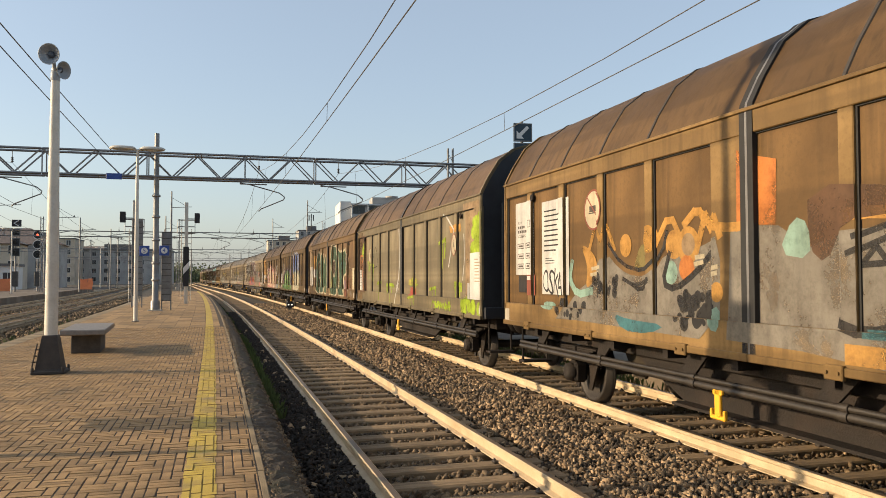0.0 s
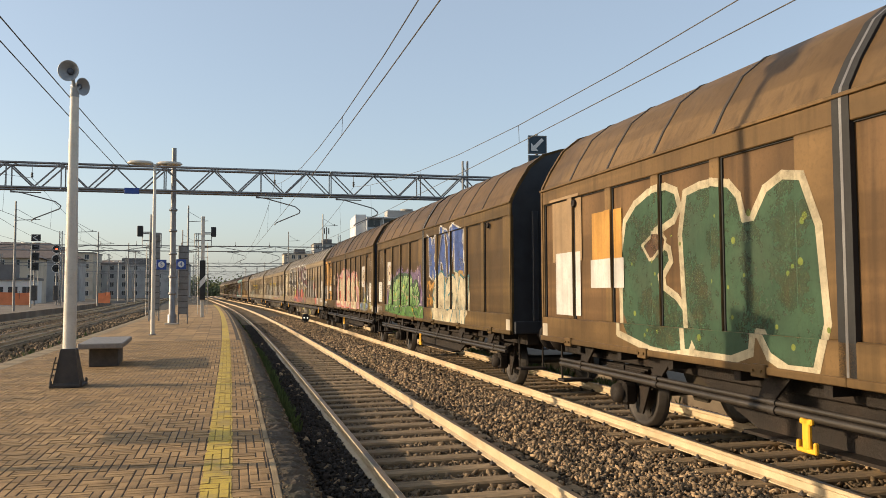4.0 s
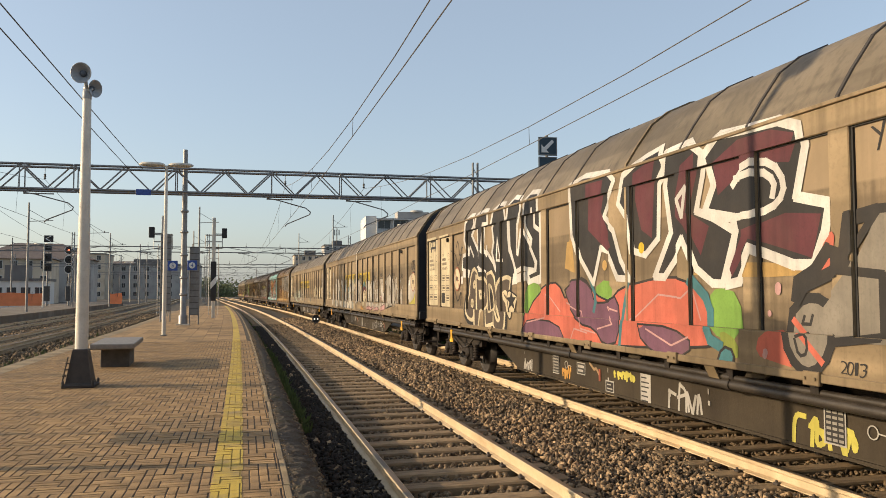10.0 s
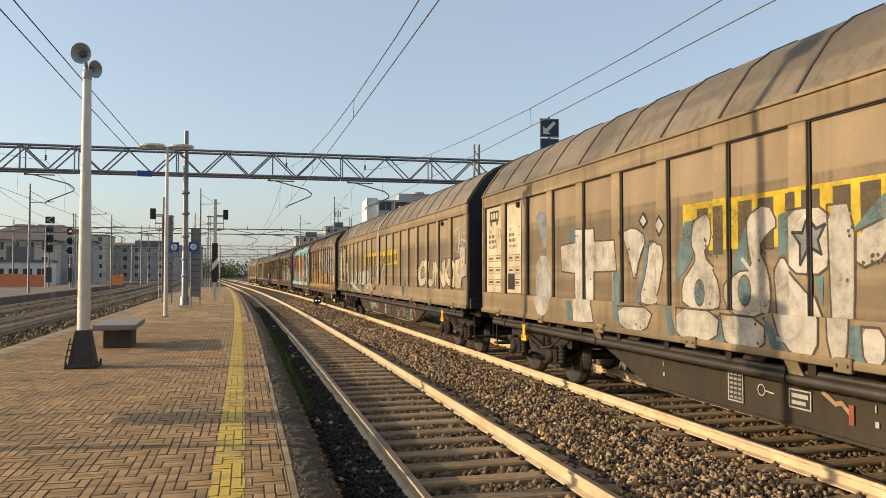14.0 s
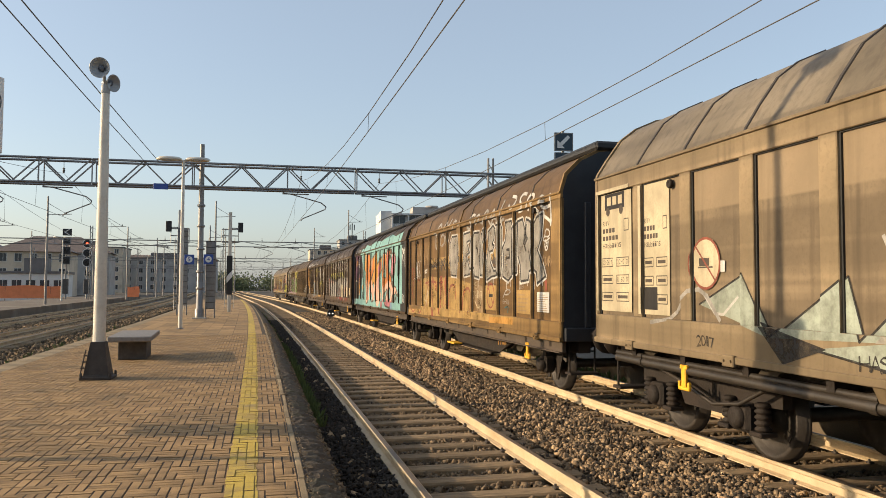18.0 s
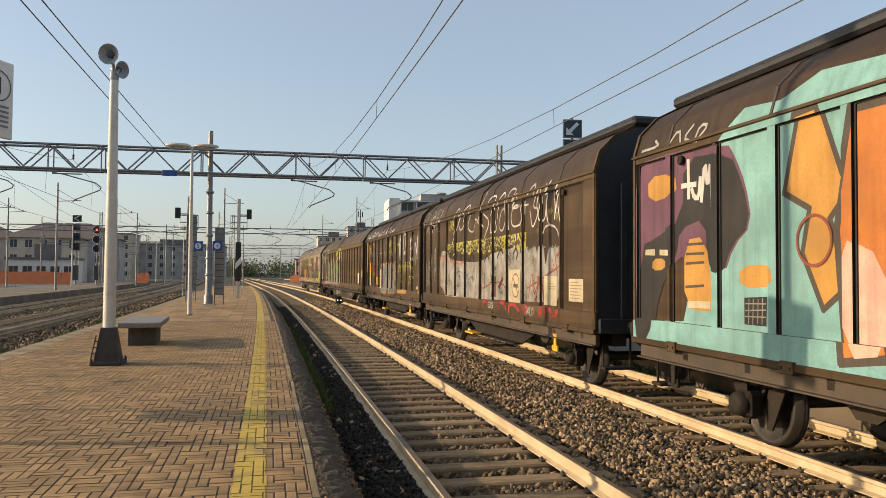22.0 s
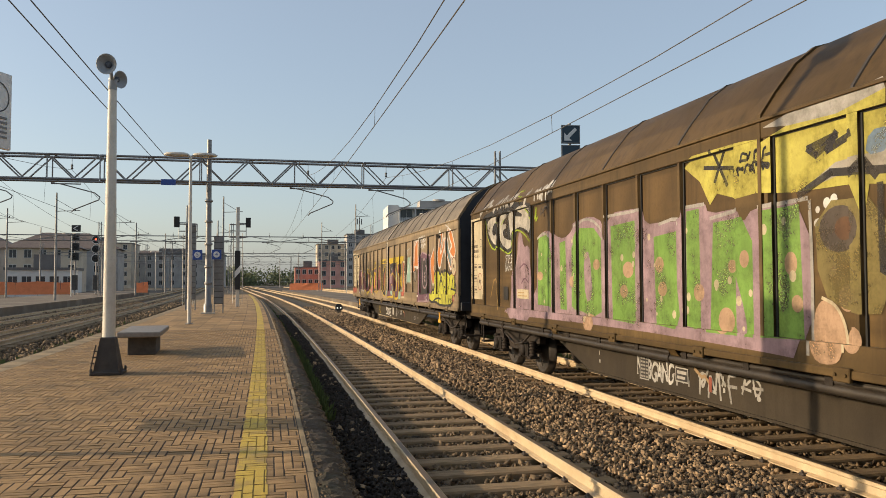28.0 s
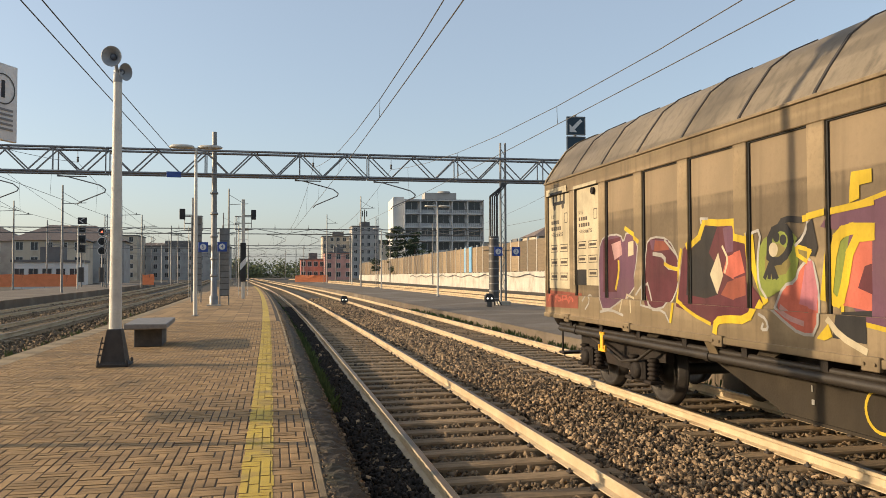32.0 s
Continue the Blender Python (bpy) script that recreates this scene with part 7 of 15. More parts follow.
a.stroke([(3.03, 2.16), (3.23, 2.52), (3.43, 2.3), (3.53, 2.48), (3.73, 2.17)], 0.07, "amber", 0)
a.stroke([(4.66, 2.18), (4.96, 2.53), (5.2, 2.19)], 0.08, "amber", 1)
a.stroke([(5.45, 2.11), (5.6, 2.46), (5.7, 2.3), (5.8, 2.42), (5.89, 2.23)], 0.09, "amber", 0)
a.poly([(2.79, 2.27), (3.03, 2.22), (3.28, 2.05), (3.22, 1.8), (2.92, 1.65), (3.02, 1.96)], "amber", 2)
a.disc(4.0, 2.21, 0.14, "amber")
a.disc(4.57, 2.26, 0.16, "amber")
a.disc(5.04, 2.18, 0.16, "amber")
a.disc(5.3, 2.16, 0.2, "amber")
a.disc(5.27, 1.92, 0.14, "orange")
a.disc(4.97, 1.88, 0.13, "mint")
a.disc(5.3, 2.17, 0.12, "tan")
a.disc(5.83, 1.68, 0.1, "amber")
a.poly([(4.16, 1.93), (4.4, 2.28), (4.56, 2.02), (4.36, 1.91)], "olive", 2)
a.stroke([(3.57, 2.25), (3.9, 1.98), (4.43, 1.89), (4.81, 2.09), (4.9, 2.33)], 0.05, "char", 1)
a.stroke([(3.93, 1.81), (4.22, 1.72), (4.55, 1.81)], 0.05, "char", 1)
a.stroke([(4.15, 1.74), (4.32, 1.67), (4.54, 1.78)], 0.05, "char", 1)
a.stroke([(4.95, 2.09), (4.8, 1.76), (5.05, 1.69), (5.45, 1.88), (5.69, 2.06)], 0.07, "char", 1)
a.stroke([(5.43, 2.03), (5.57, 2.04)], 0.045, "cream", 0)
a.stroke([(5.41, 1.96), (5.55, 1.98)], 0.045, "cream", 0)
a.stroke([(5.71, 1.91), (5.84, 1.93)], 0.045, "cream", 0)
a.stroke([(5.7, 1.85), (5.83, 1.87)], 0.045, "cream", 0)
a.stroke([(3.12, 1.94), (3.39, 1.96)], 0.045, "cream", 0)
a.stroke([(3.09, 1.86), (3.36, 1.89)], 0.045, "cream", 0)
a.drops(3.11, 1.57, 3.78, 1.83, 26, 0.02, 0.07, "char", 2)
a.drops(5.11, 1.34, 5.71, 1.65, 30, 0.02, 0.09, "char", 3)
a.drops(2.09, 1.28, 2.91, 1.49, 16, 0.03, 0.07, "char", 5)
a.poly([(5.67, 1.48), (5.88, 1.56), (5.87, 1.29), (5.71, 1.31)], "mint", 1)
a.poly([(1.55, 1.47), (1.97, 1.47), (1.99, 1.35), (1.55, 1.37)], "mint", 1)
a.poly([(3.77, 1.39), (4.14, 1.33), (4.96, 1.31), (4.6, 1.19), (3.99, 1.19)], "teal", 1)
a.stroke([(2.53, 2.05), (2.44, 1.8), (2.68, 1.59), (3.11, 1.65)], 0.1, "mint", 1)
a.done("graffiti", "faded orange and grey character graffiti")

a = Art(A2, "pair")
a.data_panel(0.44, 1.87, 1.19, 3.03, "white", False, 3, ())
a.rect(1.51, 1.58, 2.44, 2.96, "white")
a.lines(1.59, 2.19, 2.24, 2.85, 9, "char")
a.lines(1.63, 2.02, 1.98, 2.13, 3, "char")
a.rect(0.56, 1.59, 0.89, 1.86, "char")
a.rect(0.9, 1.55, 1.23, 1.87, "brick")
a.rect(0.97, 1.79, 1.14, 1.85, "white")
a.word("OSKA", 1.56, 1.58, 2.32, 1.94, 'char', fat=-0.005, wob=8, seed=4)
a.done("data_panel", "white data panels with a black tag")

a = Art(A2, "pair")
a.no_entry(3.19, 2.71, 0.27, None)
a.done("warning_sign", "pale round warning sign")

a = Art(B1, "pair")
a.rect(0.03, 1.12, 0.92, 3.3, "coffee")
a.rect(11.57, 1.41, 12.58, 3.28, "tan")
a.drops(11.88, 2.32, 12.6, 3.02, 16, 0.1, 0.17, "lime", 4)
a.drops(11.37, 1.18, 12.42, 1.52, 7, 0.07, 0.12, "lime", 6)
a.drops(11.43, 1.19, 12.51, 1.39, 9, 0.09, 0.15, "lime", 8)
a.stroke([(10.92, 1.61), (10.99, 1.71), (11.29, 1.68), (11.28, 1.57)], 0.09, "lime", 0)
a.stroke([(11.02, 1.64), (11.02, 1.44)], 0.05, "lime", 0)
a.stroke([(11.18, 1.65), (11.18, 1.46)], 0.05, "lime", 0)
a.stroke([(9.83, 2.57), (10.2, 2.66), (10.11, 2.26)], 0.08, "lime", 0)
a.stroke([(9.95, 2.53), (9.97, 2.04)], 0.05, "lime", 0)
a.stroke([(8.94, 1.56), (9.43, 1.61), (9.39, 1.44)], 0.07, "lime", 0)
a.stroke([(9.13, 1.57), (9.15, 1.41)], 0.04, "lime", 0)
a.scrawl(9.32, 1.14, 10.77, 1.31, 12, 0.05, "lime", 3)
a.scrawl(7.12, 1.6, 7.86, 1.78, 7, 0.04, "lime", 5)
a.poly([(7.11, 1.52), (7.67, 1.6), (7.71, 1.4), (7.16, 1.38)], "red", 1)
a.poly([(10.48, 2.91), (11.26, 2.92), (11.28, 2.76), (10.54, 2.76)], "amber", 0)
a.stroke([(10.2, 3.17), (10.8, 2.82), (10.42, 2.06)], 0.05, "white", 0)
a.stroke([(11.46, 2.69), (11.51, 2.23), (11.38, 1.78)], 0.04, "white", 0)
a.stroke([(0.41, 2.6), (0.73, 2.63), (0.67, 1.81), (1.07, 1.59)], 0.07, "red", 0)
a.stroke([(1.54, 2.32), (1.83, 2.31), (1.79, 2.06)], 0.07, "lime", 0)
a.stroke([(1.71, 2.32), (1.72, 1.8)], 0.05, "lime", 0)
a.stroke([(2.22, 2.23), (2.48, 2.22), (2.44, 1.99)], 0.07, "lime", 0)
a.stroke([(2.37, 2.23), (2.38, 1.74)], 0.05, "lime", 0)
a.stroke([(3.0, 1.65), (3.6, 1.7)], 0.08, "lime", 0)
a.stroke([(3.16, 1.67), (3.2, 1.41)], 0.06, "lime", 0)
a.stroke([(3.49, 1.69), (3.49, 1.18)], 0.06, "lime", 0)
a.stroke([(4.33, 1.48), (4.36, 1.62), (5.05, 1.64), (5.28, 1.58)], 0.09, "lime", 0)
a.stroke([(5.0, 1.62), (5.0, 1.16)], 0.06, "lime", 0)
a.stroke([(4.62, 1.61), (4.63, 1.39)], 0.05, "lime", 0)
a.drops(0.74, 2.42, 1.26, 2.99, 8, 0.07, 0.11, "lime", 9)
a.stroke([(6.03, 3.1), (6.17, 2.71), (6.06, 1.92), (5.83, 1.6), (5.54, 1.11)], 0.07, "white", 1)
a.stroke([(5.85, 1.59), (5.65, 1.64)], 0.03, "white", 0)
a.stroke([(5.85, 1.59), (5.74, 1.47)], 0.03, "white", 0)
a.stroke([(5.85, 1.59), (5.99, 1.68)], 0.03, "white", 0)
a.stroke([(5.85, 1.59), (6.0, 1.52)], 0.03, "white", 0)
a.stroke([(5.85, 1.59), (5.85, 1.46)], 0.03, "white", 0)
a.stroke([(2.44, 2.44), (2.77, 2.88), (3.17, 2.18), (2.44, 2.13)], 0.03, "char", 1)
a.scrawl(6.96, 1.64, 7.75, 1.83, 13, 0.05, "lemon", 7)
a.stroke([(7.0, 1.31), (7.6, 1.37), (7.62, 1.18)], 0.06, "lime", 0)
a.stroke([(7.3, 1.34), (7.31, 1.14)], 0.05, "lime", 0)
a.word("OVER", 7.1, 1.39, 7.58, 1.6, 'coral', fat=0, wob=6, seed=2)
a.stroke([(7.67, 1.59), (7.67, 1.46)], 0.05, "lemon", 0)
a.poly([(0.05, 3.14), (1.32, 3.2), (1.36, 1.35), (0.03, 1.35)], "brown", 0)
a.poly([(0.53, 2.64), (0.64, 2.82), (0.89, 2.95), (1.15, 2.95), (1.1, 2.44), (0.75, 2.49)], "lime", 1)
a.stroke([(0.33, 1.37), (0.34, 2.56), (0.89, 2.53), (0.52, 2.29), (0.79, 1.42)], 0.06, "orange", 0)
a.poly([(0.19, 2.08), (0.59, 2.09), (0.63, 1.42), (0.23, 1.41)], "white", 0)
a.stroke([(0.24, 2.02), (0.57, 2.02)], 0.02, "umber", 0)
a.stroke([(0.24, 1.93), (0.57, 1.93)], 0.02, "umber", 0)
a.stroke([(0.23, 1.84), (0.56, 1.85)], 0.02, "umber", 0)
a.stroke([(0.23, 1.75), (0.56, 1.76)], 0.02, "umber", 0)
a.stroke([(0.23, 1.66), (0.56, 1.68)], 0.02, "umber", 0)
a.stroke([(0.23, 1.57), (0.56, 1.59)], 0.02, "umber", 0)
a.done("graffiti", "lime green scribbles and drips")

a = Art(B1, "pair")
a.no_entry(10.88, 2.51, 0.25, None)
a.no_entry(1.99, 2.52, 0.24, None)
a.rect(11.86, 1.41, 12.6, 2.3, "white")
a.lines(12.26, 1.73, 12.57, 2.2, 8, "tan")
a.rect(11.7, 1.41, 11.84, 1.72, "chalk")
a.rect(12.54, 1.16, 12.6, 1.26, "white")
a.rect(7.48, 2.01, 7.49, 2.02, "white")
a.done("plate", "white plate and round warning signs")

a = Art(B2, "pair")
a.poly([(2.52, 1.28), (2.51, 2.59), (3.02, 2.96), (3.78, 3.01), (3.92, 2.64), (3.28, 2.45), (3.78, 2.22), (3.43, 1.9), (3.92, 1.69), (4.31, 1.18), (3.57, 1.08)], "bottle", 1)
a.stroke([(2.52, 1.28), (2.51, 2.59), (3.02, 2.96), (3.78, 3.01), (3.92, 2.64), (3.28, 2.45), (3.78, 2.22), (3.43, 1.9), (3.92, 1.69), (4.31, 1.18), (3.57, 1.08)], 0.085, "cream", 1, True)
a.poly([(3.98, 1.15), (3.85, 2.85), (4.41, 2.94), (4.88, 2.85), (5.03, 2.39), (5.4, 2.87), (5.99, 2.77), (6.14, 1.13), (5.45, 1.12), (5.17, 1.51), (5.11, 1.14)], "bottle", 1)
a.stroke([(3.98, 1.15), (3.85, 2.85), (4.41, 2.94), (4.88, 2.85), (5.03, 2.39), (5.4, 2.87), (5.99, 2.77), (6.14, 1.13), (5.45, 1.12), (5.17, 1.51), (5.11, 1.14)], 0.085, "cream", 1, True)
a.poly([(6.85, 1.16), (6.8, 2.92), (7.29, 3.15), (8.36, 3.11), (8.76, 2.76), (8.89, 2.24), (8.74, 1.19), (8.43, 1.09)], "bottle", 1)
a.stroke([(6.85, 1.16), (6.8, 2.92), (7.29, 3.15), (8.36, 3.11), (8.76, 2.76), (8.89, 2.24), (8.74, 1.19), (8.43, 1.09)], 0.085, "cream", 1, True)
a.poly([(8.67, 2.99), (9.33, 2.82), (10.16, 2.85), (10.55, 2.94), (10.62, 1.99), (10.41, 1.93), (10.01, 1.87), (10.4, 1.38), (10.42, 1.13), (10.0, 1.14), (9.0, 1.13), (9.1, 1.88), (8.86, 2.46)], "bottle", 1)
a.stroke([(8.67, 2.99), (9.33, 2.82), (10.16, 2.85), (10.55, 2.94), (10.62, 1.99), (10.41, 1.93), (10.01, 1.87), (10.4, 1.38), (10.42, 1.13), (10.0, 1.14), (9.0, 1.13), (9.1, 1.88), (8.86, 2.46)], 0.085, "cream", 1, True)
a.poly([(7.42, 2.21), (7.59, 2.55), (8.09, 2.52), (8.16, 2.11), (7.78, 1.79)], "brown", 1)
a.stroke([(7.42, 2.21), (7.59, 2.55), (8.09, 2.52), (8.16, 2.11), (7.78, 1.79)], 0.06, "cream", 1, True)
a.poly([(7.63, 2.22), (7.75, 2.44), (8.02, 2.43), (8.01, 2.13), (7.8, 1.92)], "umber", 1)
a.poly([(3.06, 2.35), (3.43, 2.53), (3.64, 2.35), (3.28, 2.12)], "brown", 1)
a.stroke([(3.06, 2.35), (3.43, 2.53), (3.64, 2.35), (3.28, 2.12)], 0.04, "cream", 1, True)
a.poly([(10.16, 1.71), (10.38, 1.75), (10.54, 1.51), (10.42, 1.38), (10.2, 1.43)], "mauve", 1)
a.poly([(8.36, 3.1), (8.57, 3.11), (8.56, 2.89), (8.39, 2.93)], "mauve", 1)
a.poly([(8.72, 1.7), (8.93, 1.74), (8.87, 1.22), (8.71, 1.13)], "cream", 1)
a.poly([(9.85, 1.84), (10.04, 1.89), (10.42, 1.25), (10.32, 1.12)], "cream", 1)
a.drops(9.17, 2.01, 10.58, 2.69, 26, 0.02, 0.05, "teal", 2)
a.drops(6.94, 1.26, 8.78, 2.99, 22, 0.01, 0.03, "mint", 3)
a.drops(2.64, 1.19, 6.12, 2.71, 26, 0.015, 0.035, "moss", 4)
a.word("420", 6.99, 1.45, 7.46, 1.80, "lemon", fat=0.0, seed=2)
a.poly([(10.6, 1.83), (10.82, 1.97), (11.24, 1.84), (11.32, 1.59), (11.27, 1.16), (10.47, 1.13), (10.54, 1.52)], "rust", 1)
a.stroke([(10.62, 2.0), (10.72, 2.12), (10.94, 2.03), (11.18, 1.88)], 0.075, "umber", 1)
a.stroke([(11.28, 2.13), (11.34, 2.21), (11.55, 2.23), (11.77, 2.11), (11.77, 1.95), (11.63, 1.75), (11.57, 1.51), (11.38, 1.42)], 0.075, "umber", 1)
a.stroke([(11.3, 1.74), (11.42, 1.83)], 0.075, "umber", 1)
a.stroke([(10.62, 2.0), (10.72, 2.12), (10.94, 2.03), (11.18, 1.88)], 0.04, "tan", 1)
a.stroke([(11.28, 2.13), (11.34, 2.21), (11.55, 2.23), (11.77, 2.11), (11.77, 1.95), (11.63, 1.75), (11.57, 1.51), (11.38, 1.42)], 0.04, "tan", 1)
a.stroke([(11.3, 1.74), (11.42, 1.83)], 0.04, "tan", 1)
a.stroke([(11.23, 1.15), (11.26, 1.37), (11.38, 1.44)], 0.04, "cream", 1)
a.poly([(10.15, 1.65), (10.28, 1.7), (10.42, 1.56), (10.37, 1.41), (10.22, 1.44)], "mauve", 1)
a.poly([(10.35, 1.63), (10.46, 1.81), (10.54, 1.56), (10.47, 1.38)], "mauve", 1)
a.stroke([(11.7, 1.22), (11.78, 1.33), (11.83, 1.22)], 0.03, "grey", 1)
a.stroke([(11.85, 1.22), (11.9, 1.37), (12.01, 1.31), (11.91, 1.18)], 0.03, "grey", 1)
a.stroke([(12.02, 1.23), (12.1, 1.31), (12.15, 1.22), (12.07, 1.19)], 0.03, "grey", 1)
a.done("graffiti", "dark green block letters edged in cream")

a = Art(B2, "pair")
a.no_entry(10.93, 2.51, 0.26, None)
a.rect(12.01, 1.42, 12.6, 2.17, "cream")
a.lines(12.14, 1.5, 12.41, 2.02, 9, "tan")
a.stroke([(12.47, 2.09), (12.58, 2.11), (12.54, 1.83), (12.59, 1.63)], 0.025, "char", 1)
a.rect(12.54, 1.15, 12.6, 1.27, "white")
a.rect(12.6, 1.11, 12.6, 1.29, "white")
a.rect(0.38, 2.24, 1.4, 3.19, "tan")
a.rect(0.49, 1.46, 1.35, 2.37, "white")
a.rect(1.73, 2.21, 2.57, 2.86, "amber")
a.rect(1.68, 1.85, 2.61, 2.23, "white")
a.done("plate", "paper plates and a warning sign")

a = Art(C1, "pair")
a.poly([(1.39, 1.2), (1.4, 1.86), (1.73, 2.1), (2.02, 2.28), (2.34, 2.35), (2.5, 2.21), (2.76, 2.3), (2.91, 2.46), (3.17, 2.48), (3.38, 2.41), (3.47, 2.52), (3.64, 2.49), (3.68, 2.37), (4.0, 2.33), (4.23, 2.42), (4.44, 2.44), (4.59, 2.44), (4.68, 2.31), (4.81, 2.36), (4.93, 2.32), (5.14, 2.32), (5.26, 2.28), (5.43, 2.4), (5.59, 2.43), (5.79, 2.4), (5.98, 2.32), (6.04, 2.18), (6.02, 1.99), (6.16, 1.86), (6.21, 1.66), (6.21, 1.28), (4.19, 1.15)], "purple", 2)
a.disc(3.24, 2.40, 0.11, "mauve", 0.08)
a.disc(2.97, 2.35, 0.09, "mauve", 0.06)
a.disc(3.52, 2.49, 0.05, "mauve", 0.06)
a.disc(3.65, 2.43, 0.06, "purple", 0.05)
a.disc(4.51, 2.40, 0.06, "mauve", 0.07)
a.disc(4.31, 2.39, 0.06, "mauve", 0.04)
a.disc(4.74, 2.36, 0.03, "mauve", 0.04)
a.disc(4.85, 2.38, 0.04, "purple", 0.03)
a.disc(5.25, 2.34, 0.04, "mauve", 0.04)
a.disc(5.52, 2.37, 0.09, "mauve", 0.11)
a.disc(5.96, 2.42, 0.07, "purple", 0.08)
a.disc(5.84, 2.44, 0.03, "purple", 0.03)
a.disc(6.14, 1.62, 0.06, "mauve", 0.07)
a.disc(6.00, 2.02, 0.04, "mauve", 0.04)
a.disc(2.26, 2.27, 0.09, "mauve", 0.06)
a.poly([(1.56, 1.32), (1.75, 1.86), (2.34, 2.19), (2.91, 2.29), (3.42, 2.36), (3.76, 2.3), (4.0, 2.34), (4.22, 2.31), (4.4, 2.27), (4.64, 2.31), (4.83, 2.23), (4.92, 1.97), (5.14, 2.12), (5.42, 2.14), (5.58, 1.96), (5.77, 1.96), (5.94, 1.82), (5.98, 1.66), (5.9, 1.46), (4.2, 1.36)], "bottle", 1)
a.poly([(1.4, 1.38), (2.54, 1.4), (3.74, 1.4), (4.87, 1.4), (6.21, 1.43), (6.32, 1.4), (6.31, 1.13), (4.87, 1.11), (3.39, 1.13), (1.39, 1.2)], "meadow", 0)
a.poly([(1.65, 1.21), (1.87, 1.65), (2.44, 1.86), (3.41, 1.95), (4.76, 1.94), (5.13, 1.82), (5.67, 1.68), (5.86, 1.59), (5.85, 1.42), (4.2, 1.32)], "meadow", 1)
a.poly([(1.56, 1.21), (1.66, 1.56), (1.82, 1.81), (1.94, 1.9), (2.19, 1.93), (2.27, 1.85), (2.14, 1.6), (1.91, 1.23)], "fern", 1)
a.stroke([(1.56, 1.21), (1.66, 1.56), (1.82, 1.81), (1.94, 1.9), (2.19, 1.93), (2.27, 1.85), (2.14, 1.6), (1.91, 1.23)], 0.035, "bottle", 1, True)
a.poly([(1.73, 1.56), (1.88, 1.8), (1.98, 1.88), (2.18, 1.9), (2.21, 1.83), (2.07, 1.64)], "spring", 1)
a.stroke([(1.89, 1.73), (1.92, 1.85), (2.03, 1.89)], 0.022, "cream", 1)
a.poly([(2.09, 1.44), (2.22, 1.78), (2.41, 2.01), (2.52, 2.1), (2.76, 2.13), (2.84, 2.04), (2.69, 1.81), (2.43, 1.46)], "fern", 1)
a.stroke([(2.09, 1.44), (2.22, 1.78), (2.41, 2.01), (2.52, 2.1), (2.76, 2.13), (2.84, 2.04), (2.69, 1.81), (2.43, 1.46)], 0.035, "bottle", 1, True)
a.poly([(2.29, 1.78), (2.47, 2.0), (2.57, 2.08), (2.75, 2.09), (2.78, 2.02), (2.62, 1.84)], "spring", 1)
a.stroke([(2.48, 1.93), (2.51, 2.05), (2.61, 2.08)], 0.022, "cream", 1)
a.poly([(2.36, 1.51), (2.51, 1.85), (2.71, 2.08), (2.82, 2.18), (3.06, 2.2), (3.15, 2.11), (2.98, 1.88), (2.7, 1.52)], "fern", 1)
a.stroke([(2.36, 1.51), (2.51, 1.85), (2.71, 2.08), (2.82, 2.18), (3.06, 2.2), (3.15, 2.11), (2.98, 1.88), (2.7, 1.52)], 0.035, "bottle", 1, True)
a.poly([(2.58, 1.85), (2.77, 2.07), (2.87, 2.15), (3.05, 2.16), (3.08, 2.09), (2.91, 1.91)], "spring", 1)
a.stroke([(2.78, 2.0), (2.81, 2.12), (2.91, 2.16)], 0.022, "cream", 1)
a.poly([(1.85, 1.25), (2.03, 1.53), (2.25, 1.73), (2.34, 1.81), (2.55, 1.84), (2.62, 1.77), (2.44, 1.57), (2.15, 1.27)], "fern", 1)
a.stroke([(1.85, 1.25), (2.03, 1.53), (2.25, 1.73), (2.34, 1.81), (2.55, 1.84), (2.62, 1.77), (2.44, 1.57), (2.15, 1.27)], 0.035, "bottle", 1, True)
a.poly([(2.09, 1.54), (2.3, 1.72), (2.38, 1.79), (2.54, 1.81), (2.57, 1.75), (2.38, 1.6)], "spring", 1)
a.stroke([(2.3, 1.67), (2.33, 1.77), (2.42, 1.8)], 0.022, "cream", 1)
a.poly([(2.95, 1.67), (3.07, 1.97), (3.25, 2.15), (3.37, 2.25), (3.62, 2.27), (3.71, 2.18), (3.55, 1.99), (3.3, 1.67)], "fern", 1)
a.stroke([(2.95, 1.67), (3.07, 1.97), (3.25, 2.15), (3.37, 2.25), (3.62, 2.27), (3.71, 2.18), (3.55, 1.99), (3.3, 1.67)], 0.035, "bottle", 1, True)
a.poly([(3.15, 1.97), (3.32, 2.13), (3.42, 2.22), (3.61, 2.23), (3.64, 2.16), (3.49, 2.02)], "spring", 1)
a.stroke([(3.32, 2.06), (3.36, 2.19), (3.46, 2.23)], 0.022, "cream", 1)
a.poly([(3.21, 1.67), (3.31, 1.88), (3.44, 2.01), (3.52, 2.08), (3.7, 2.11), (3.76, 2.04), (3.64, 1.9), (3.45, 1.68)], "fern", 1)
a.stroke([(3.21, 1.67), (3.31, 1.88), (3.44, 2.01), (3.52, 2.08), (3.7, 2.11), (3.76, 2.04), (3.64, 1.9), (3.45, 1.68)], 0.035, "bottle", 1, True)
a.poly([(3.36, 1.88), (3.49, 2.0), (3.56, 2.07), (3.69, 2.08), (3.71, 2.02), (3.59, 1.92)], "spring", 1)
a.stroke([(3.49, 1.95), (3.51, 2.04), (3.59, 2.07)], 0.022, "cream", 1)
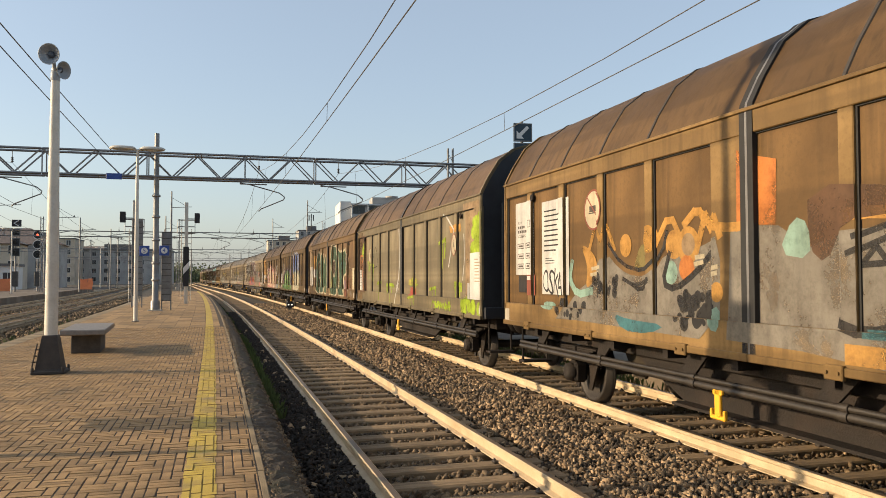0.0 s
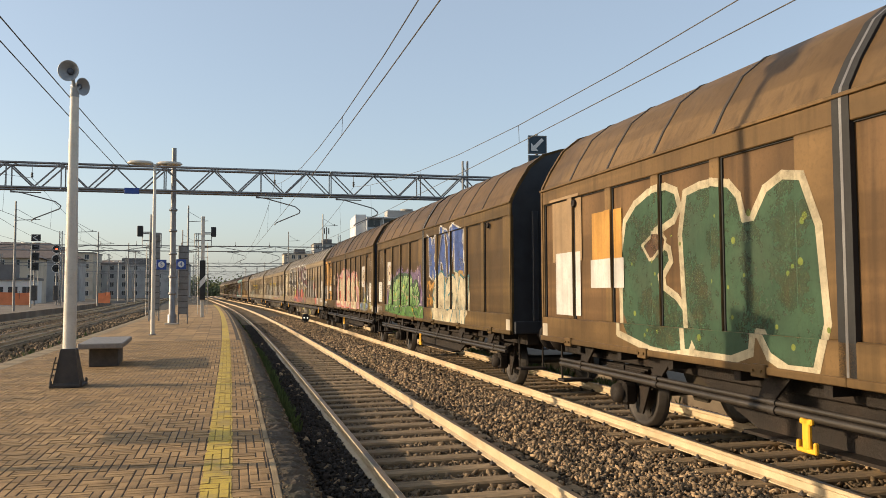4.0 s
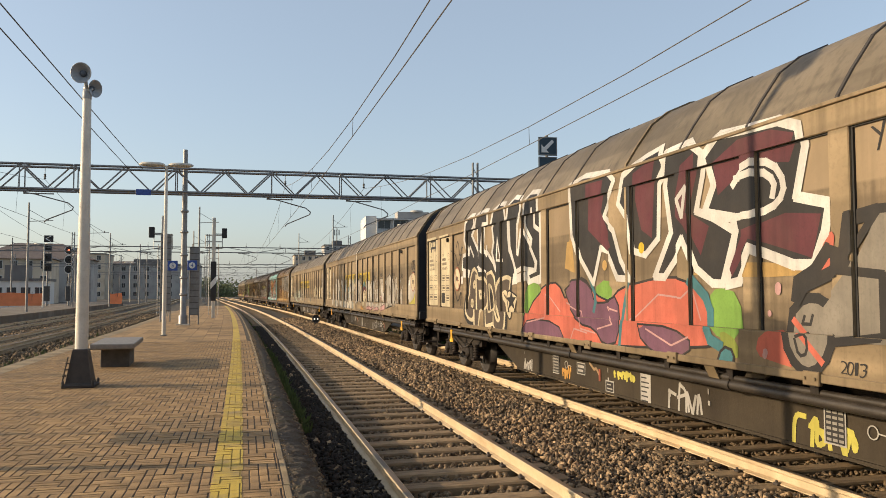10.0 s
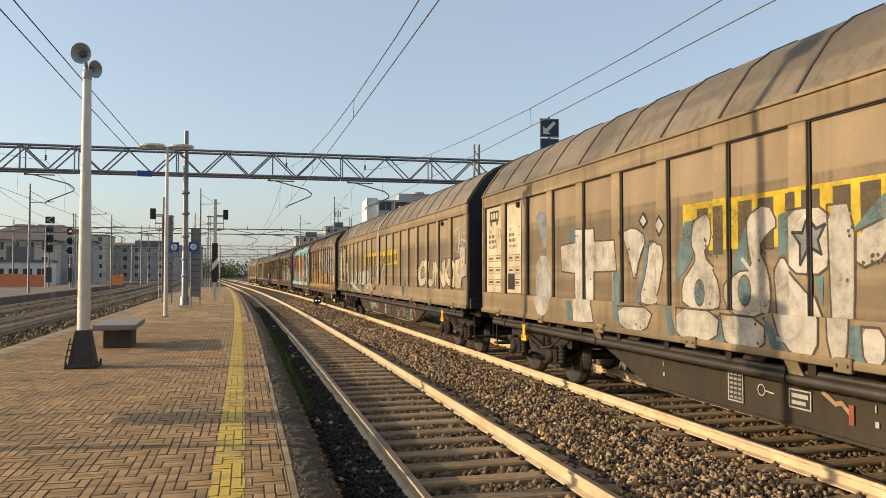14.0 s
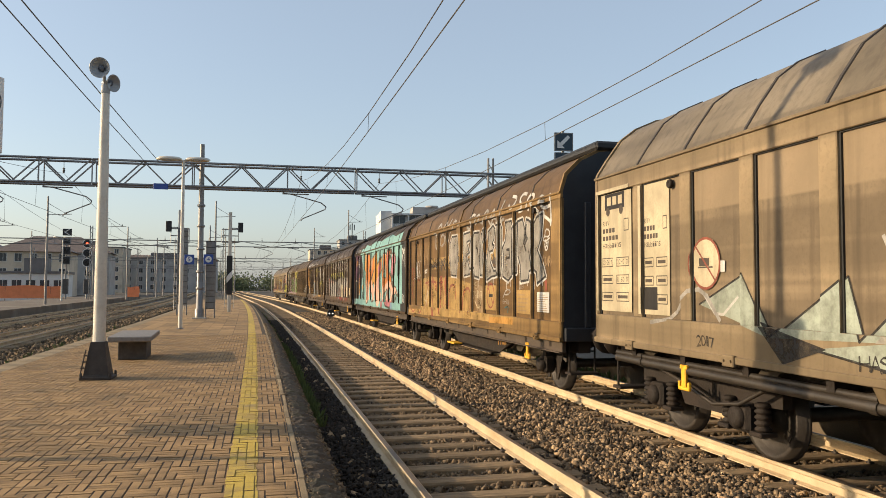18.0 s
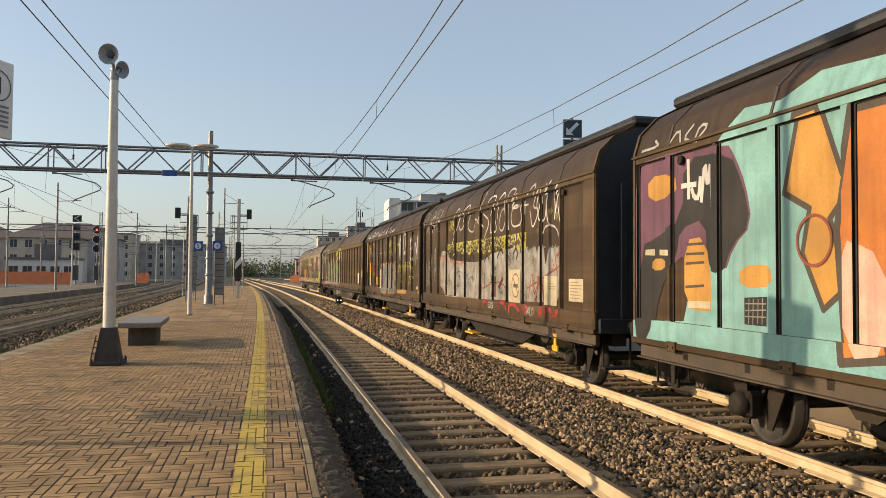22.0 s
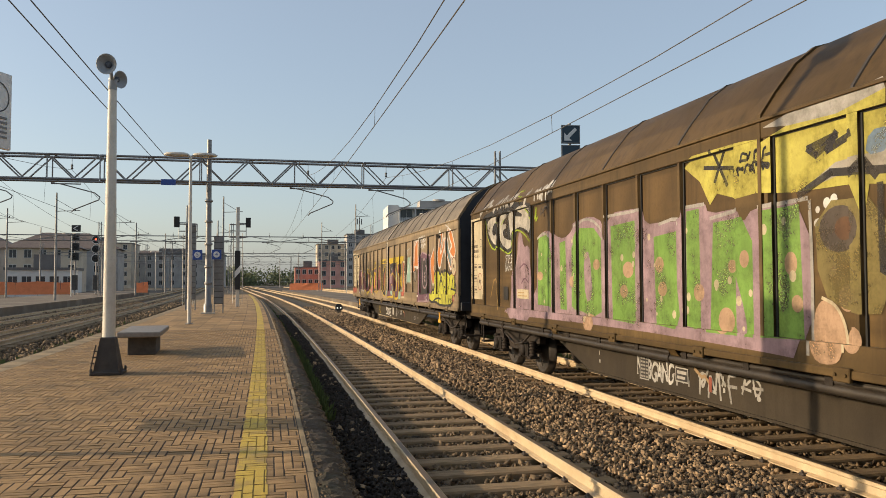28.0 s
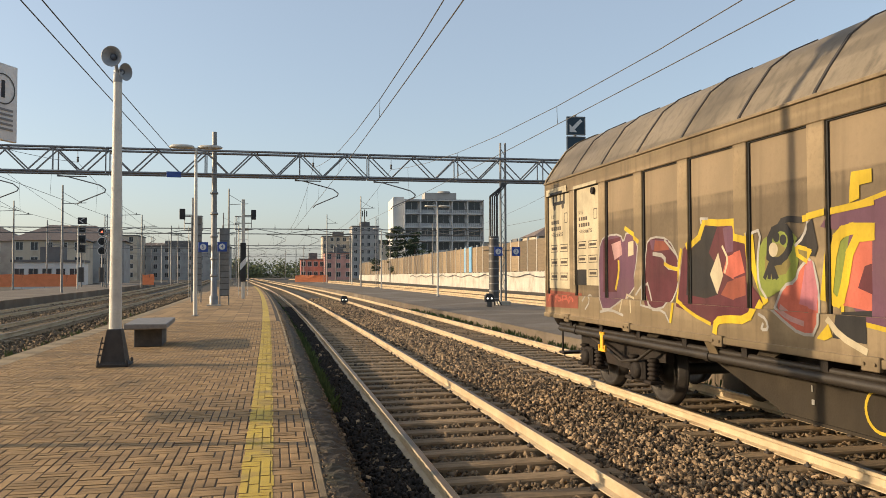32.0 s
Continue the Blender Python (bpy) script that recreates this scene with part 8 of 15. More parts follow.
a.poly([(3.59, 1.68), (3.66, 1.97), (3.77, 2.16), (3.87, 2.25), (4.09, 2.27), (4.16, 2.18), (4.05, 1.99), (3.88, 1.69)], "fern", 1)
a.stroke([(3.59, 1.68), (3.66, 1.97), (3.77, 2.16), (3.87, 2.25), (4.09, 2.27), (4.16, 2.18), (4.05, 1.99), (3.88, 1.69)], 0.035, "bottle", 1, True)
a.poly([(3.72, 1.97), (3.83, 2.14), (3.91, 2.23), (4.08, 2.24), (4.1, 2.17), (4.0, 2.02)], "spring", 1)
a.stroke([(3.83, 2.08), (3.86, 2.2), (3.95, 2.23)], 0.022, "cream", 1)
a.poly([(3.78, 1.68), (3.87, 1.97), (4.0, 2.16), (4.1, 2.25), (4.29, 2.27), (4.35, 2.19), (4.24, 1.99), (4.05, 1.69)], "fern", 1)
a.stroke([(3.78, 1.68), (3.87, 1.97), (4.0, 2.16), (4.1, 2.25), (4.29, 2.27), (4.35, 2.19), (4.24, 1.99), (4.05, 1.69)], 0.035, "bottle", 1, True)
a.poly([(3.93, 1.97), (4.05, 2.15), (4.13, 2.23), (4.28, 2.23), (4.3, 2.17), (4.19, 2.02)], "spring", 1)
a.stroke([(4.06, 2.09), (4.09, 2.2), (4.17, 2.23)], 0.022, "cream", 1)
a.poly([(4.2, 1.77), (4.3, 2.0), (4.44, 2.11), (4.54, 2.21), (4.75, 2.24), (4.82, 2.14), (4.7, 2.01), (4.49, 1.78)], "fern", 1)
a.stroke([(4.2, 1.77), (4.3, 2.0), (4.44, 2.11), (4.54, 2.21), (4.75, 2.24), (4.82, 2.14), (4.7, 2.01), (4.49, 1.78)], 0.035, "bottle", 1, True)
a.poly([(4.36, 2.0), (4.5, 2.1), (4.58, 2.19), (4.74, 2.2), (4.77, 2.12), (4.64, 2.04)], "spring", 1)
a.stroke([(4.5, 2.03), (4.53, 2.15), (4.62, 2.19)], 0.022, "cream", 1)
a.poly([(4.41, 1.69), (4.51, 1.94), (4.63, 2.1), (4.71, 2.17), (4.87, 2.19), (4.92, 2.12), (4.81, 1.96), (4.63, 1.7)], "fern", 1)
a.stroke([(4.41, 1.69), (4.51, 1.94), (4.63, 2.1), (4.71, 2.17), (4.87, 2.19), (4.92, 2.12), (4.81, 1.96), (4.63, 1.7)], 0.035, "bottle", 1, True)
a.poly([(4.55, 1.94), (4.68, 2.09), (4.74, 2.15), (4.86, 2.16), (4.88, 2.11), (4.77, 1.98)], "spring", 1)
a.stroke([(4.68, 2.03), (4.7, 2.13), (4.77, 2.16)], 0.022, "cream", 1)
a.poly([(2.56, 1.31), (2.62, 1.58), (2.73, 1.73), (2.85, 1.84), (3.1, 1.87), (3.19, 1.78), (3.08, 1.61), (2.9, 1.33)], "fern", 1)
a.stroke([(2.56, 1.31), (2.62, 1.58), (2.73, 1.73), (2.85, 1.84), (3.1, 1.87), (3.19, 1.78), (3.08, 1.61), (2.9, 1.33)], 0.035, "bottle", 1, True)
a.poly([(2.69, 1.58), (2.8, 1.72), (2.9, 1.81), (3.09, 1.83), (3.12, 1.76), (3.01, 1.64)], "spring", 1)
a.stroke([(2.8, 1.65), (2.84, 1.78), (2.94, 1.82)], 0.022, "cream", 1)
a.poly([(3.11, 1.34), (3.13, 1.62), (3.21, 1.81), (3.31, 1.91), (3.53, 1.93), (3.6, 1.85), (3.53, 1.66), (3.4, 1.36)], "fern", 1)
a.stroke([(3.11, 1.34), (3.13, 1.62), (3.21, 1.81), (3.31, 1.91), (3.53, 1.93), (3.6, 1.85), (3.53, 1.66), (3.4, 1.36)], 0.035, "bottle", 1, True)
a.poly([(3.2, 1.63), (3.26, 1.8), (3.35, 1.88), (3.52, 1.9), (3.54, 1.83), (3.47, 1.69)], "spring", 1)
a.stroke([(3.27, 1.74), (3.3, 1.85), (3.39, 1.89)], 0.022, "cream", 1)
a.poly([(3.37, 1.36), (3.44, 1.65), (3.55, 1.85), (3.65, 1.95), (3.86, 1.98), (3.94, 1.89), (3.83, 1.69), (3.67, 1.37)], "fern", 1)
a.stroke([(3.37, 1.36), (3.44, 1.65), (3.55, 1.85), (3.65, 1.95), (3.86, 1.98), (3.94, 1.89), (3.83, 1.69), (3.67, 1.37)], 0.035, "bottle", 1, True)
a.poly([(3.5, 1.66), (3.61, 1.84), (3.69, 1.93), (3.85, 1.94), (3.88, 1.87), (3.78, 1.72)], "spring", 1)
a.stroke([(3.61, 1.78), (3.64, 1.9), (3.73, 1.93)], 0.022, "cream", 1)
a.poly([(3.84, 1.38), (3.91, 1.64), (4.03, 1.81), (4.13, 1.9), (4.32, 1.93), (4.38, 1.85), (4.27, 1.68), (4.1, 1.39)], "fern", 1)
a.stroke([(3.84, 1.38), (3.91, 1.64), (4.03, 1.81), (4.13, 1.9), (4.32, 1.93), (4.38, 1.85), (4.27, 1.68), (4.1, 1.39)], 0.035, "bottle", 1, True)
a.poly([(3.97, 1.64), (4.08, 1.8), (4.16, 1.88), (4.31, 1.89), (4.33, 1.83), (4.22, 1.7)], "spring", 1)
a.stroke([(4.09, 1.74), (4.12, 1.85), (4.19, 1.88)], 0.022, "cream", 1)
a.poly([(4.11, 1.39), (4.18, 1.69), (4.3, 1.89), (4.38, 1.98), (4.56, 2.01), (4.62, 1.93), (4.52, 1.72), (4.36, 1.41)], "fern", 1)
a.stroke([(4.11, 1.39), (4.18, 1.69), (4.3, 1.89), (4.38, 1.98), (4.56, 2.01), (4.62, 1.93), (4.52, 1.72), (4.36, 1.41)], 0.035, "bottle", 1, True)
a.poly([(4.23, 1.69), (4.34, 1.88), (4.41, 1.96), (4.55, 1.97), (4.57, 1.91), (4.47, 1.75)], "spring", 1)
a.stroke([(4.34, 1.83), (4.37, 1.93), (4.45, 1.97)], 0.022, "cream", 1)
a.poly([(4.42, 1.41), (4.44, 1.58), (4.49, 1.68), (4.57, 1.76), (4.73, 1.79), (4.78, 1.72), (4.73, 1.61), (4.64, 1.42)], "fern", 1)
a.stroke([(4.42, 1.41), (4.44, 1.58), (4.49, 1.68), (4.57, 1.76), (4.73, 1.79), (4.78, 1.72), (4.73, 1.61), (4.64, 1.42)], 0.035, "bottle", 1, True)
a.poly([(4.48, 1.59), (4.53, 1.67), (4.6, 1.74), (4.72, 1.75), (4.74, 1.7), (4.69, 1.63)], "spring", 1)
a.stroke([(4.53, 1.61), (4.56, 1.71), (4.63, 1.74)], 0.022, "cream", 1)
a.poly([(4.61, 1.42), (4.6, 1.69), (4.63, 1.87), (4.72, 1.96), (4.89, 1.98), (4.95, 1.9), (4.91, 1.72), (4.84, 1.43)], "fern", 1)
a.stroke([(4.61, 1.42), (4.6, 1.69), (4.63, 1.87), (4.72, 1.96), (4.89, 1.98), (4.95, 1.9), (4.91, 1.72), (4.84, 1.43)], 0.035, "bottle", 1, True)
a.poly([(4.65, 1.69), (4.68, 1.86), (4.75, 1.94), (4.88, 1.95), (4.9, 1.89), (4.86, 1.75)], "spring", 1)
a.stroke([(4.68, 1.8), (4.71, 1.91), (4.78, 1.94)], 0.022, "cream", 1)
a.poly([(4.97, 1.48), (4.94, 1.7), (4.93, 1.86), (5.01, 1.93), (5.15, 1.96), (5.2, 1.89), (5.19, 1.73), (5.16, 1.49)], "fern", 1)
a.stroke([(4.97, 1.48), (4.94, 1.7), (4.93, 1.86), (5.01, 1.93), (5.15, 1.96), (5.2, 1.89), (5.19, 1.73), (5.16, 1.49)], 0.035, "bottle", 1, True)
a.poly([(4.98, 1.71), (4.97, 1.85), (5.03, 1.92), (5.14, 1.93), (5.16, 1.87), (5.15, 1.75)], "spring", 1)
a.stroke([(4.97, 1.8), (5.0, 1.89), (5.06, 1.92)], 0.022, "cream", 1)
a.poly([(4.99, 1.76), (5.1, 1.9), (5.24, 1.94), (5.32, 2.04), (5.5, 2.07), (5.56, 1.98), (5.44, 1.91), (5.25, 1.76)], "fern", 1)
a.stroke([(4.99, 1.76), (5.1, 1.9), (5.24, 1.94), (5.32, 2.04), (5.5, 2.07), (5.56, 1.98), (5.44, 1.91), (5.25, 1.76)], 0.035, "bottle", 1, True)
a.poly([(5.15, 1.9), (5.28, 1.93), (5.36, 2.02), (5.49, 2.03), (5.51, 1.96), (5.39, 1.93)], "spring", 1)
a.stroke([(5.28, 1.87), (5.31, 1.98), (5.39, 2.02)], 0.022, "cream", 1)
a.poly([(5.16, 1.6), (5.26, 1.77), (5.39, 1.85), (5.46, 1.93), (5.61, 1.95), (5.66, 1.88), (5.54, 1.78), (5.36, 1.6)], "fern", 1)
a.stroke([(5.16, 1.6), (5.26, 1.77), (5.39, 1.85), (5.46, 1.93), (5.61, 1.95), (5.66, 1.88), (5.54, 1.78), (5.36, 1.6)], 0.035, "bottle", 1, True)
a.poly([(5.3, 1.77), (5.43, 1.84), (5.49, 1.91), (5.6, 1.92), (5.62, 1.87), (5.51, 1.8)], "spring", 1)
a.stroke([(5.43, 1.79), (5.46, 1.88), (5.52, 1.91)], 0.022, "cream", 1)
a.poly([(5.36, 1.66), (5.44, 1.75), (5.55, 1.76), (5.62, 1.84), (5.76, 1.86), (5.8, 1.8), (5.71, 1.76), (5.55, 1.66)], "fern", 1)
a.stroke([(5.36, 1.66), (5.44, 1.75), (5.55, 1.76), (5.62, 1.84), (5.76, 1.86), (5.8, 1.8), (5.71, 1.76), (5.55, 1.66)], 0.035, "bottle", 1, True)
a.poly([(5.48, 1.75), (5.59, 1.75), (5.64, 1.82), (5.75, 1.83), (5.77, 1.78), (5.67, 1.77)], "spring", 1)
a.stroke([(5.59, 1.7), (5.61, 1.8), (5.67, 1.83)], 0.022, "cream", 1)
a.poly([(5.51, 1.54), (5.59, 1.66), (5.69, 1.71), (5.75, 1.79), (5.88, 1.81), (5.92, 1.75), (5.83, 1.68), (5.68, 1.55)], "fern", 1)
a.stroke([(5.51, 1.54), (5.59, 1.66), (5.69, 1.71), (5.75, 1.79), (5.88, 1.81), (5.92, 1.75), (5.83, 1.68), (5.68, 1.55)], 0.035, "bottle", 1, True)
a.poly([(5.62, 1.66), (5.72, 1.71), (5.77, 1.77), (5.87, 1.78), (5.89, 1.73), (5.8, 1.69)], "spring", 1)
a.stroke([(5.72, 1.66), (5.74, 1.75), (5.8, 1.78)], 0.022, "cream", 1)
a.poly([(5.35, 1.39), (5.38, 1.52), (5.44, 1.58), (5.5, 1.66), (5.64, 1.69), (5.68, 1.63), (5.63, 1.55), (5.54, 1.4)], "fern", 1)
a.stroke([(5.35, 1.39), (5.38, 1.52), (5.44, 1.58), (5.5, 1.66), (5.64, 1.69), (5.68, 1.63), (5.63, 1.55), (5.54, 1.4)], 0.035, "bottle", 1, True)
a.poly([(5.42, 1.53), (5.47, 1.58), (5.53, 1.65), (5.63, 1.66), (5.65, 1.61), (5.59, 1.56)], "spring", 1)
a.stroke([(5.47, 1.53), (5.49, 1.62), (5.55, 1.65)], 0.022, "cream", 1)
a.poly([(5.14, 1.41), (5.17, 1.56), (5.23, 1.64), (5.29, 1.71), (5.42, 1.74), (5.46, 1.68), (5.41, 1.58), (5.31, 1.42)], "fern", 1)
a.stroke([(5.14, 1.41), (5.17, 1.56), (5.23, 1.64), (5.29, 1.71), (5.42, 1.74), (5.46, 1.68), (5.41, 1.58), (5.31, 1.42)], 0.035, "bottle", 1, True)
a.poly([(5.21, 1.56), (5.26, 1.63), (5.32, 1.7), (5.41, 1.71), (5.43, 1.66), (5.37, 1.6)], "spring", 1)
a.stroke([(5.27, 1.59), (5.29, 1.67), (5.34, 1.7)], 0.022, "cream", 1)
a.poly([(5.61, 1.4), (5.64, 1.49), (5.69, 1.52), (5.74, 1.58), (5.85, 1.61), (5.88, 1.55), (5.83, 1.51), (5.75, 1.41)], "fern", 1)
a.stroke([(5.61, 1.4), (5.64, 1.49), (5.69, 1.52), (5.74, 1.58), (5.85, 1.61), (5.88, 1.55), (5.83, 1.51), (5.75, 1.41)], 0.035, "bottle", 1, True)
a.poly([(5.67, 1.49), (5.71, 1.51), (5.76, 1.57), (5.84, 1.58), (5.85, 1.54), (5.8, 1.52)], "spring", 1)
a.stroke([(5.72, 1.47), (5.73, 1.55), (5.78, 1.57)], 0.022, "cream", 1)
a.stroke([(1.62, 1.26), (1.75, 1.43), (2.01, 1.47)], 0.024, "chalk", 1)
a.stroke([(2.74, 1.2), (2.94, 1.38), (3.22, 1.35)], 0.024, "chalk", 1)
a.stroke([(3.65, 1.28), (3.78, 1.4), (3.97, 1.34)], 0.024, "chalk", 1)
a.stroke([(4.2, 1.25), (4.38, 1.49), (4.55, 1.52), (4.48, 1.37)], 0.024, "chalk", 1)
a.stroke([(5.12, 1.37), (5.23, 1.25), (5.44, 1.16)], 0.024, "chalk", 1)
a.stroke([(5.94, 1.14), (6.01, 1.3), (6.15, 1.36)], 0.024, "chalk", 1)
a.stroke([(5.81, 1.42), (5.95, 1.49), (6.13, 1.47)], 0.024, "chalk", 1)
a.stroke([(3.22, 1.49), (3.4, 1.59), (3.57, 1.55)], 0.024, "chalk", 1)
a.stroke([(2.15, 1.03), (2.1, 1.24), (2.43, 1.26), (2.53, 1.14)], 0.035, "bottle", 1)
a.stroke([(3.21, 1.07), (3.4, 1.24), (3.65, 1.19)], 0.035, "bottle", 1)
a.stroke([(4.61, 1.11), (4.75, 1.27), (4.99, 1.22)], 0.035, "bottle", 1)
a.stroke([(5.44, 1.11), (5.34, 1.24), (5.55, 1.3), (5.75, 1.18)], 0.035, "bottle", 1)
a.stroke([(4.34, 1.33), (4.34, 1.2)], 0.035, "bottle", 1)
a.stroke([(1.87, 1.73), (2.33, 1.53), (2.84, 1.52), (3.23, 1.67)], 0.022, "pink", 1)
a.stroke([(3.41, 1.86), (3.83, 1.79), (4.13, 1.69), (4.2, 1.48), (4.41, 1.37)], 0.022, "pink", 1)
a.stroke([(4.88, 1.76), (5.12, 1.65), (5.46, 1.66)], 0.022, "pink", 1)
a.stroke([(5.45, 1.43), (5.43, 1.57), (5.56, 1.63), (5.66, 1.58)], 0.022, "pink", 1)
a.stroke([(5.5, 1.4), (5.8, 1.38), (5.83, 1.32)], 0.022, "pink", 1)
a.stroke([(4.52, 1.62), (4.66, 1.68), (4.75, 1.62)], 0.022, "pink", 1)
a.disc(4.27, 1.64, 0.07, "yellow", 0.06)
a.disc(3.88, 1.95, 0.05, "yellow", 0.07)
a.disc(2.68, 1.72, 0.06, "yellow", 0.04)
a.disc(3.37, 2.11, 0.04, "yellow", 0.04)
a.disc(3.55, 1.39, 0.05, "yellow", 0.04)
a.poly([(5.07, 1.38), (5.17, 1.38), (5.26, 1.3), (5.17, 1.25)], "yellow", 1)
a.poly([(5.11, 1.35), (5.39, 1.21), (5.67, 1.1), (5.67, 1.01), (5.44, 1.11)], "olive", 1)
a.stroke([(5.82, 1.94), (5.98, 1.84), (6.03, 1.69)], 0.04, "plum", 1)
a.stroke([(5.9, 1.97), (6.03, 1.92)], 0.04, "plum", 1)
a.stroke([(5.3, 2.15), (5.37, 2.2)], 0.04, "plum", 1)
a.stroke([(2.91, 2.39), (3.1, 2.43)], 0.04, "plum", 1)
a.stroke([(4.3, 2.33), (4.47, 2.37)], 0.04, "plum", 1)
a.stroke([(5.59, 2.09), (5.65, 2.11), (5.67, 2.07), (5.58, 2.03), (5.67, 2.03)], 0.022, "white", 1)
a.stroke([(5.69, 2.13), (5.66, 2.03), (5.72, 2.06), (5.72, 2.13), (5.69, 2.14)], 0.022, "white", 1)
a.stroke([(5.74, 2.11), (5.75, 2.03)], 0.022, "white", 1)
a.stroke([(5.77, 2.18), (5.82, 2.2), (5.79, 2.08), (5.76, 2.03)], 0.022, "white", 1)
a.stroke([(1.48, 2.03), (1.88, 1.86)], 0.025, "cream", 0)
a.stroke([(1.7, 2.09), (1.65, 1.75)], 0.025, "cream", 0)
a.stroke([(1.44, 1.89), (1.9, 1.97)], 0.025, "cream", 0)
a.stroke([(1.53, 1.81), (1.82, 2.05)], 0.025, "cream", 0)
a.stroke([(1.76, 2.0), (1.85, 1.78)], 0.025, "cream", 0)
a.stroke([(0.81, 2.18), (0.98, 2.21), (1.09, 2.16)], 0.02, "chalk", 1)
a.stroke([(0.83, 2.08), (1.0, 2.1), (1.11, 2.06)], 0.02, "chalk", 1)
a.stroke([(0.8, 1.99), (0.97, 2.0), (1.09, 1.98)], 0.02, "chalk", 1)
a.stroke([(0.86, 1.89), (1.06, 1.9)], 0.02, "chalk", 1)
a.stroke([(0.83, 1.8), (0.97, 1.83), (1.06, 1.79)], 0.02, "chalk", 1)
a.stroke([(0.8, 1.63), (1.11, 1.63)], 0.02, "chalk", 1)
a.word("KAYE", 6.8, 2.19, 9.75, 3.21, 'blue', line='white', fat=0.1, edge=0.035, wob=5, seed=5, over=1.12, jig=0.12)
a.stroke([(6.54, 1.94), (6.78, 2.1), (6.71, 1.81), (7.14, 1.99), (7.26, 2.05)], 0.05, "amber", 1)
a.scrawl(6.54, 1.43, 7.24, 1.74, 8, 0.04, "amber", 4)
a.scrawl(6.59, 1.81, 7.25, 2.07, 8, 0.04, "amber", 8)
a.stroke([(9.62, 3.04), (9.55, 2.87)], 0.035, "white", 0)
a.stroke([(9.76, 2.96), (9.59, 2.83)], 0.035, "white", 0)
a.scrawl(9.7, 2.37, 9.86, 2.75, 6, 0.03, "white", 4)
a.poly([(7.11, 1.12), (7.25, 1.87), (7.8, 2.15), (8.52, 1.96), (9.07, 2.12), (9.49, 2.22), (10.09, 1.97), (10.05, 1.13), (8.57, 1.07)], "cream", 1)
a.stroke([(7.11, 1.18), (7.31, 1.93), (7.8, 2.2), (8.53, 1.99), (9.08, 2.14), (9.49, 2.23), (9.95, 2.02)], 0.12, "ochre", 1)
a.word("SOW", 7.24, 1.06, 9.99, 2.15, 'cream', line='teal', fat=0.09, edge=0.04, wob=4, seed=2, over=1.1)
a.done("graffiti", "blue, cream and green bubble graffiti on a purple cloud")

a = Art(C1, "pair")
a.no_entry(1.86, 2.36, 0.24, 'white')
a.rect(0.12, 1.47, 0.61, 2.11, "white")
a.lines(0.19, 1.55, 0.56, 2.05, 9, "grey")
a.rect(0.93, 1.52, 1.09, 1.66, "amber")
a.word("20/4", 0.34, 2.68, 0.76, 2.96, 'ash', fat=-0.02, wob=3)
a.word("BE FUME MOB!", 0.14, 1.21, 0.92, 1.35, 'chalk', fat=-0.01, wob=4)
a.rect(0.21, 1.47, 0.68, 2.09, "white")
a.lines(0.28, 1.51, 0.62, 2.03, 7, "grey")
a.done("plate", "white paper plates and a warning sign")

a = Art(C2, "pair")
a.poly([(3.46, 1.35), (3.87, 2.32), (5.09, 2.67), (6.14, 2.84), (7.03, 2.54), (7.82, 2.51), (8.34, 2.67), (9.14, 2.5), (9.22, 2.08), (9.54, 1.88), (9.64, 1.55), (9.83, 1.3), (9.76, 1.12), (7.02, 1.03), (4.5, 0.98)], "pink", 1)
a.poly([(4.0, 1.24), (3.93, 1.79), (4.19, 2.21), (4.65, 2.42), (5.12, 2.34), (5.14, 1.26)], "cream", 1)
a.stroke([(4.0, 1.24), (3.93, 1.79), (4.19, 2.21), (4.65, 2.42), (5.12, 2.34), (5.14, 1.26)], 0.06, "coral", 1, True)
a.poly([(5.17, 1.19), (5.23, 2.28), (5.5, 2.65), (5.89, 2.76), (6.32, 2.66), (6.46, 2.33), (6.45, 1.16)], "cream", 1)
a.stroke([(5.17, 1.19), (5.23, 2.28), (5.5, 2.65), (5.89, 2.76), (6.32, 2.66), (6.46, 2.33), (6.45, 1.16)], 0.06, "coral", 1, True)
a.poly([(6.59, 1.15), (6.55, 2.24), (6.82, 2.4), (7.34, 2.43), (7.74, 2.28), (7.85, 1.96), (7.65, 1.15)], "cream", 1)
a.stroke([(6.59, 1.15), (6.55, 2.24), (6.82, 2.4), (7.34, 2.43), (7.74, 2.28), (7.85, 1.96), (7.65, 1.15)], 0.06, "coral", 1, True)
a.poly([(7.91, 1.13), (7.83, 2.12), (7.92, 2.43), (8.27, 2.59), (8.53, 2.4), (8.59, 2.11), (8.82, 2.38), (9.06, 2.45), (9.11, 2.09), (8.84, 1.81), (9.12, 1.53), (9.26, 1.25), (9.03, 1.06), (8.56, 1.12)], "cream", 1)
a.stroke([(7.91, 1.13), (7.83, 2.12), (7.92, 2.43), (8.27, 2.59), (8.53, 2.4), (8.59, 2.11), (8.82, 2.38), (9.06, 2.45), (9.11, 2.09), (8.84, 1.81), (9.12, 1.53), (9.26, 1.25), (9.03, 1.06), (8.56, 1.12)], 0.06, "coral", 1, True)
a.poly([(4.56, 1.79), (4.86, 1.87), (4.92, 1.51), (4.59, 1.49)], "coral", 1)
a.poly([(5.58, 1.94), (6.0, 1.43), (5.93, 1.14), (5.73, 1.42)], "coral", 1)
a.poly([(6.86, 1.8), (7.27, 1.92), (7.51, 1.72), (7.39, 1.39), (7.06, 1.3), (7.23, 1.59)], "coral", 1)
a.poly([(8.16, 1.61), (8.49, 1.51), (8.64, 1.22), (8.32, 1.39)], "coral", 1)
